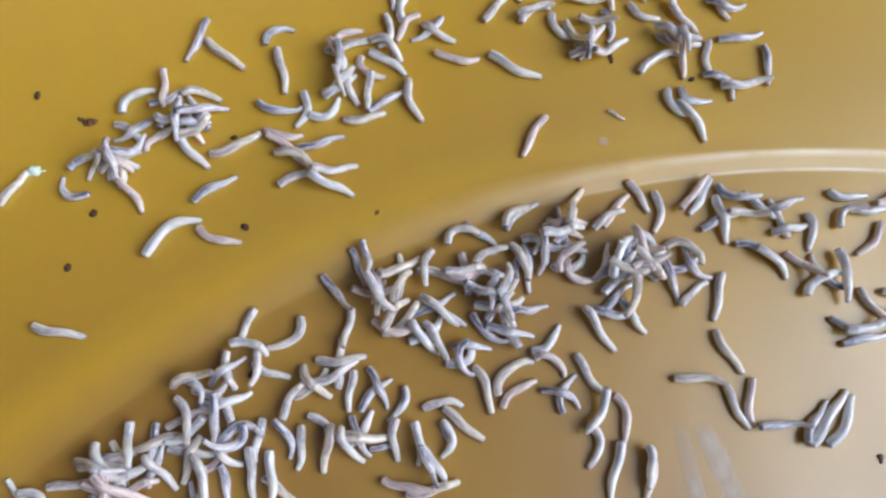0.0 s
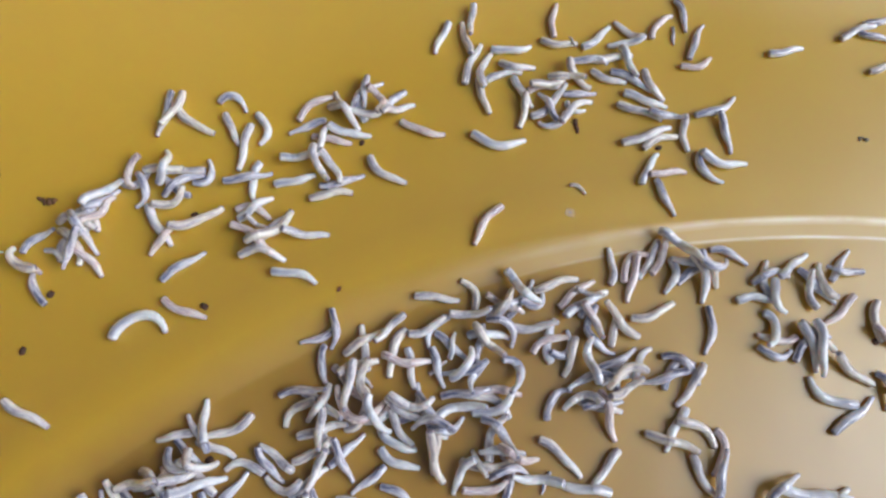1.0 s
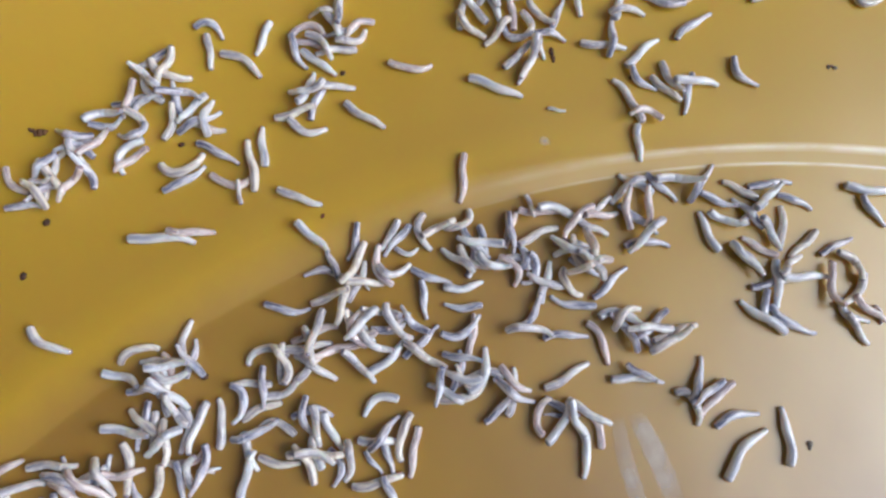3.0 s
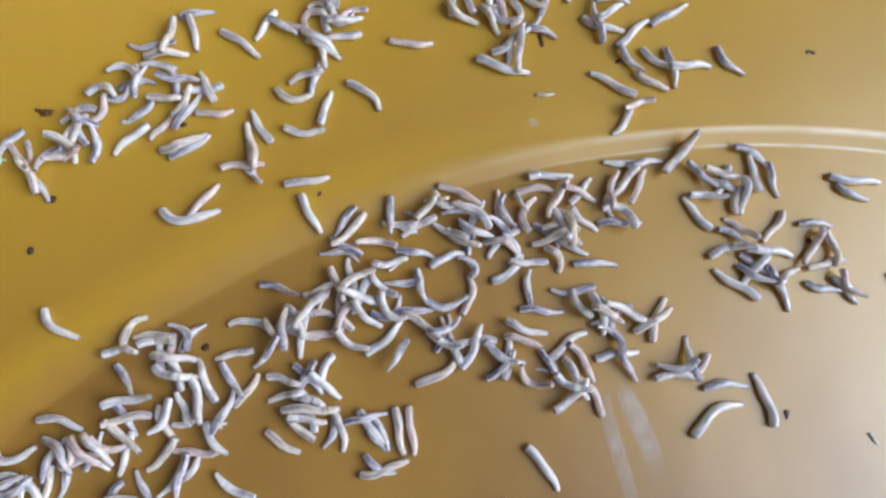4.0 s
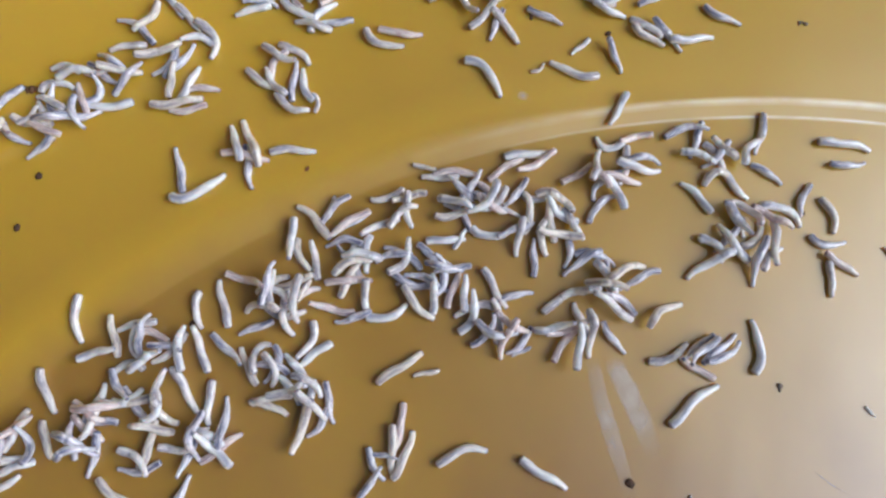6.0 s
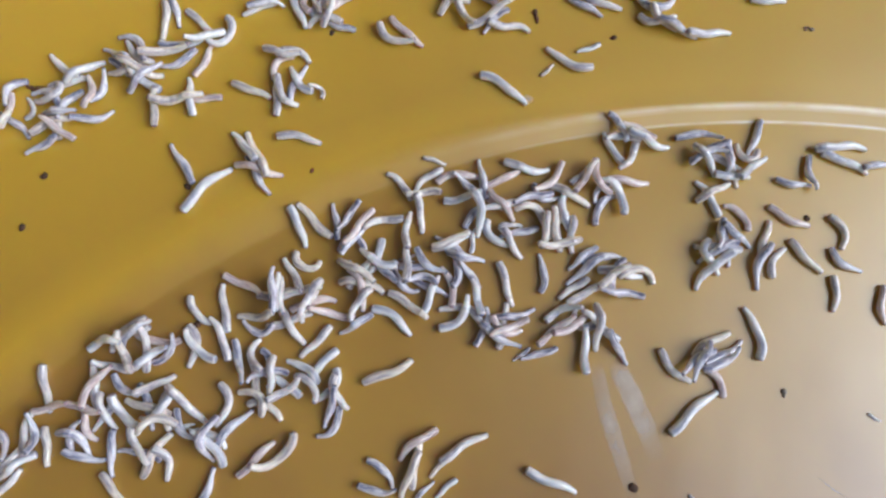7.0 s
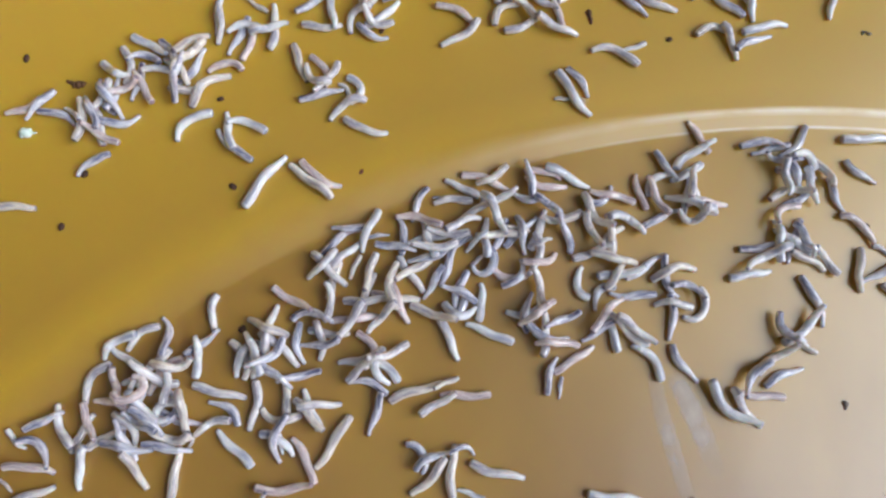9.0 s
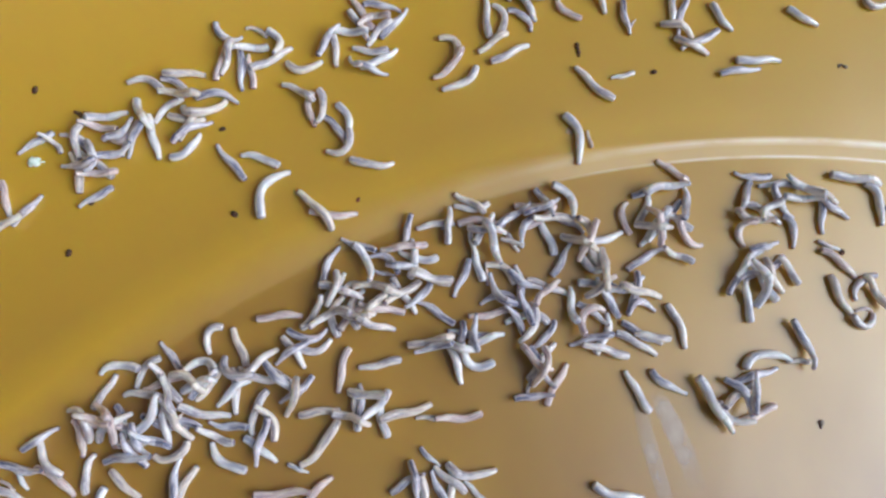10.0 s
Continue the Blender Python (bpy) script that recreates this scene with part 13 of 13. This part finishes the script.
    crawl(maggot(0.0084, 3), [(755, 162, -3, 31, 28), (712, 157, 56, 6, 14), (696, 159, 36, -2, 1), (681, 161, 16, -10, -12), (656, 190, -35, 18, 15), (660, 184, -19, -18, -18), (712, 144, 42, 11, 12), (732, 158, 108, -11, -11), (736, 135, 53, 3, -5), (740, 155, 56, -35, -29), (725, 114, 36, 0, -1), (726, 120, 124, 65, 49), (706, 130, 154, -10, -20), (716, 137, 173, 79, 78), (706, 144, 169, 50, 52), (746, 162, 237, 11, 58), (757, 147, 148, -9, -22)])
    crawl(maggot(0.0080, 0), [(-136, -319, -85, 23, 23), (-124, -273, 1, -52, -63), (-137, -286, -31, -39, -45), (-150, -298, -97, -1, -1), (-136, -319, -143, 52, 56), (-114, -330, -122, 1, -2), (-120, -366, -92, -41, -35), (-128, -372, -76, -4, -4), (-128, -351, -100, 37, 33), (-162, -372, -41, -13, -11), (-119, -340, -69, 47, 42), (-90, -327, -30, 6, 6), (-105, -329, -48, 3, 4), (-126, -308, -37, 6, 5), (-28, -345, 30, 1, -1), (0, -438, 107, -1, 0), (10, -450, 144, 4, 2)])
    crawl(maggot(0.0107, 0), [(145, -516, 5, 40, 36), (145, -516, 5, 40, 36), (145, -516, 5, 40, 36), (145, -516, 5, 40, 36), (145, -516, 5, 40, 36), (145, -516, 5, 40, 36), (145, -516, 5, 40, 36), (145, -516, 5, 39, 34), (133, -482, 9, -16, -16), (126, -469, 11, -36, -33), (122, -444, 29, -7, -7), (83, -440, 33, 15, 14), (81, -448, 30, 43, 42), (104, -483, -34, -1, 0), (83, -468, -14, 11, 10), (70, -461, 27, 53, 55), (50, -437, -6, 41, 41)])
    crawl(maggot(0.0098, 5), [(-450, -290, -83, -1, -4), (-438, -297, -94, 1, -9), (-436, -304, -65, 0, 0), (-409, -304, -54, 8, 40), (-410, -320, -102, 4, -15), (-380, -307, -116, 38, 26), (-388, -378, -104, -27, -29), (-434, -457, -97, 19, 19), (-392, -408, -88, -26, -26), (-382, -414, -96, 3, 3), (-361, -426, -94, 47, 50), (-356, -410, -45, -24, -23), (-340, -417, -84, -14, -14), (-358, -400, -71, 0, 0), (-319, -407, -100, 38, 39), (-329, -410, -86, 79, 80), (-351, -378, -104, 6, 6)])
    crawl(maggot(0.0085, 5), [(-14, -175, -83, 67, 92), (1, -156, -153, -2, -3), (-4, -146, -184, 50, 48), (7, -147, -221, -70, -64), (-21, -147, -309, 123, 53), (-27, -179, -316, 16, 17), (-56, -315, -310, -2, 0), (-87, -347, -375, -9, -9), (-104, -338, -396, -29, -24), (-122, -355, -426, 6, 13), (-133, -367, -465, -1, 1), (-102, -346, -487, 2, 2), (-126, -364, -451, -5, -3), (-141, -351, -476, -2, 1), (-143, -363, -466, 0, 0), (-72, -435, -386, 2, -1), (-57, -455, -438, 0, 0)])
    crawl(maggot(0.0078, 2), [(-75, -363, -65, 6, 6), (-63, -291, -45, -53, -59), (-60, -267, -28, -9, -19), (-31, -236, -101, 0, 0), (-60, -295, -99, 0, 0), (-88, -354, -99, 0, 0), (-42, -427, -67, -2, -1), (-57, -450, 13, 51, 54), (-54, -493, 74, 0, 0), (-53, -508, 75, -13, -13), (-42, -522, -7, 35, 35), (-58, -524, 35, -1, -1), (6, -520, 91, 0, 0), (-32, -478, 32, -1, -1), (-39, -443, 26, -33, -32), (-20, -480, 102, 0, 0), (-11, -468, 115, 0, 0)])
    crawl(maggot(0.0076, 2), [(-727, -472, 29, 11, 11), (-727, -472, 29, 11, 11), (-727, -472, 29, 11, 11), (-727, -472, 29, 11, 11), (-727, -472, 29, 11, 11), (-727, -472, 29, 11, 11), (-727, -472, 29, 11, 11), (-717, -469, 29, 16, 26), (-689, -425, 94, 1, 1), (-689, -432, 108, 38, 39), (-686, -411, 98, 21, 20), (-604, -357, 14, -2, 0), (-620, -358, 16, -35, -34), (-724, -364, 12, -1, 3), (-738, -377, 25, -13, -10), (-732, -397, 23, 23, 22), (-763, -375, 34, -9, -9)])
    crawl(maggot(0.0091, 2), [(-420, -323, -149, -68, -92), (-402, -309, -80, 30, 50), (-392, -305, -71, 0, 0), (-364, -296, -63, 33, -12), (-368, -305, -70, -37, -48), (-339, -270, -35, -58, -75), (-325, -258, -85, -75, -71), (-345, -277, -43, 28, 28), (-330, -248, -42, 11, 11), (-332, -253, -33, -2, -3), (-309, -281, -72, 1, 1), (-314, -292, -74, -43, -53), (-340, -290, -101, 34, 35), (-323, -272, -74, 10, 11), (-341, -258, -138, -31, -37), (-367, -262, -74, -24, 4), (-405, -247, -25, 69, 61)])
    crawl(maggot(0.0091, 1), [(-474, 41, -17, 30, 30), (-456, 84, -25, -11, -11), (-462, 56, -22, 16, 17), (-455, 47, -13, 23, 23), (-452, 74, -25, -12, -12), (-441, 66, -20, -15, -15), (-430, 64, 1, 14, 10), (-405, 88, 61, -11, -11), (-391, 56, 44, -21, -21), (-292, -113, -7, -9, -7), (-307, -132, -26, -6, -5), (-322, -117, -20, 0, 0), (-313, -113, -29, -23, -21), (-309, -126, -11, 8, 8), (-304, -153, -29, 5, 5), (-338, -152, -24, 3, 3), (-329, -139, 6, -5, -5)])
    crawl(maggot(0.0079, 2), [(22, -51, -21, 1, 11), (3, -59, -73, 1, 5), (5, -44, -74, 0, 1), (17, -37, -22, -4, -4), (12, -47, -82, 2, 3), (-19, -34, -97, 0, 0), (18, -63, -83, 0, 0), (35, -91, -64, 13, 13), (92, -94, -3, -7, -5), (89, -113, -13, 0, 0), (130, -77, -8, 12, 3), (144, -79, -35, 2, 2), (138, -31, -89, -29, -30), (142, -32, -29, 14, 7), (134, -20, -81, 1, 1), (149, -39, -42, 11, 11), (158, -64, -29, 15, 15)])
    crawl(maggot(0.0091, 3), [(-267, 147, -18, 1, -7), (-276, 127, 1, 31, 32), (-263, 125, -13, -22, -22), (-226, 125, -62, 0, 0), (-184, 47, -89, 32, 34), (-246, 123, -19, -25, -24), (-197, 56, -42, -8, -7), (-197, 56, -62, 3, 3), (-245, -11, -13, 4, 3), (-214, -56, -102, 9, 9), (-205, -14, -67, -15, -15), (-201, -23, -85, -25, -24), (-159, -33, -86, -41, -41), (-157, -23, -111, 0, -7), (-163, -16, -111, 9, 7), (-162, -8, -89, -25, -25), (-162, -30, -66, -45, -42)])
    crawl(maggot(0.0088, 0), [(-262, 180, 13, 6, 1), (-245, 200, -7, 12, 12), (-246, 204, -3, 2, 2), (-252, 202, 26, 19, 19), (-207, 285, -22, 32, 32), (-201, 284, -27, 41, 39), (-215, 275, -14, 41, 44), (-206, 217, 0, 1, 1), (-185, 222, 1, -12, -5), (-195, 219, -11, 25, 25), (-240, 258, -59, 42, 51), (-211, 244, -44, -12, -12), (-212, 251, -51, -10, -16), (-217, 241, -91, -10, -3), (-213, 230, -151, 30, 45), (-229, 235, -138, 7, 9), (-214, 210, -134, -71, -77)])
    crawl(maggot(0.0080, 5), [(-328, -319, -65, -39, -36), (-293, -231, -31, 22, 21), (-291, -218, -49, 23, 19), (-277, -229, -35, 12, 9), (-257, -225, -29, 25, 24), (-266, -217, -17, -55, -66), (-283, -229, -83, -1, -10), (-269, -218, -143, -31, -23), (-281, -227, -156, -19, -19), (-274, -219, -150, 18, 20), (-276, -218, -187, -69, -68), (-287, -205, -132, -19, -14), (-248, -198, -189, 4, 4), (-275, -206, -194, -9, -9), (-247, -236, -172, -25, -24), (-259, -228, -163, -20, -21), (-302, -209, -145, 5, 5)])
    crawl(maggot(0.0095, 1), [(795, 72, -130, -23, -24), (789, 61, -134, -9, -9), (779, 69, -139, -7, -8), (773, 65, -142, 1, 2), (863, 9, -71, 19, 19), (866, 9, -73, -34, -31), (832, -34, -87, 28, 27), (853, 10, -126, -5, -17), (858, 11, -118, 5, -9), (762, -4, -40, -13, -13), (801, 11, -27, 14, 13), (812, 14, -30, 21, 20), (825, 9, -27, 35, 33), (828, 7, -30, 22, 21), (824, 10, -41, -40, -46), (830, 11, -39, 2, 2), (832, -11, -40, -21, -21)])
    crawl(maggot(0.0095, 0), [(280, 455, 33, 10, 8), (282, 475, 53, -49, -49), (278, 474, 41, -33, -35), (270, 462, 15, 20, 8), (261, 457, -71, -12, -12), (223, 440, -101, -15, -15), (233, 425, -110, -14, -14), (231, 402, -81, 14, 16), (234, 403, -73, -14, -14), (231, 407, -71, -14, -13), (224, 415, 9, 26, -48), (219, 431, -17, -2, -47), (217, 427, -51, -35, -33), (210, 405, -15, -24, -71), (210, 411, -20, -5, -3), (202, 428, 11, 1, -5), (222, 565, 16, -14, -14)])
    crawl(maggot(0.0101, 3), [(444, 306, -53, -3, -20), (439, 297, -78, 1, 1), (468, 188, -53, -30, -9), (483, 182, -50, -13, -14), (486, 187, -28, -35, -37), (474, 179, -27, -29, -31), (529, 180, -2, -15, -17), (570, 191, 57, 0, -2), (478, 101, 14, -2, -9), (486, 84, -3, 18, 6), (510, 168, -12, 32, 13), (481, 172, -19, -10, 7), (487, 164, 15, 0, 3), (457, 169, 24, -24, -27), (484, 152, 35, -22, -23), (472, 156, 21, -41, -33), (458, 139, 12, -20, -21)])
    set_off(times)


motions()
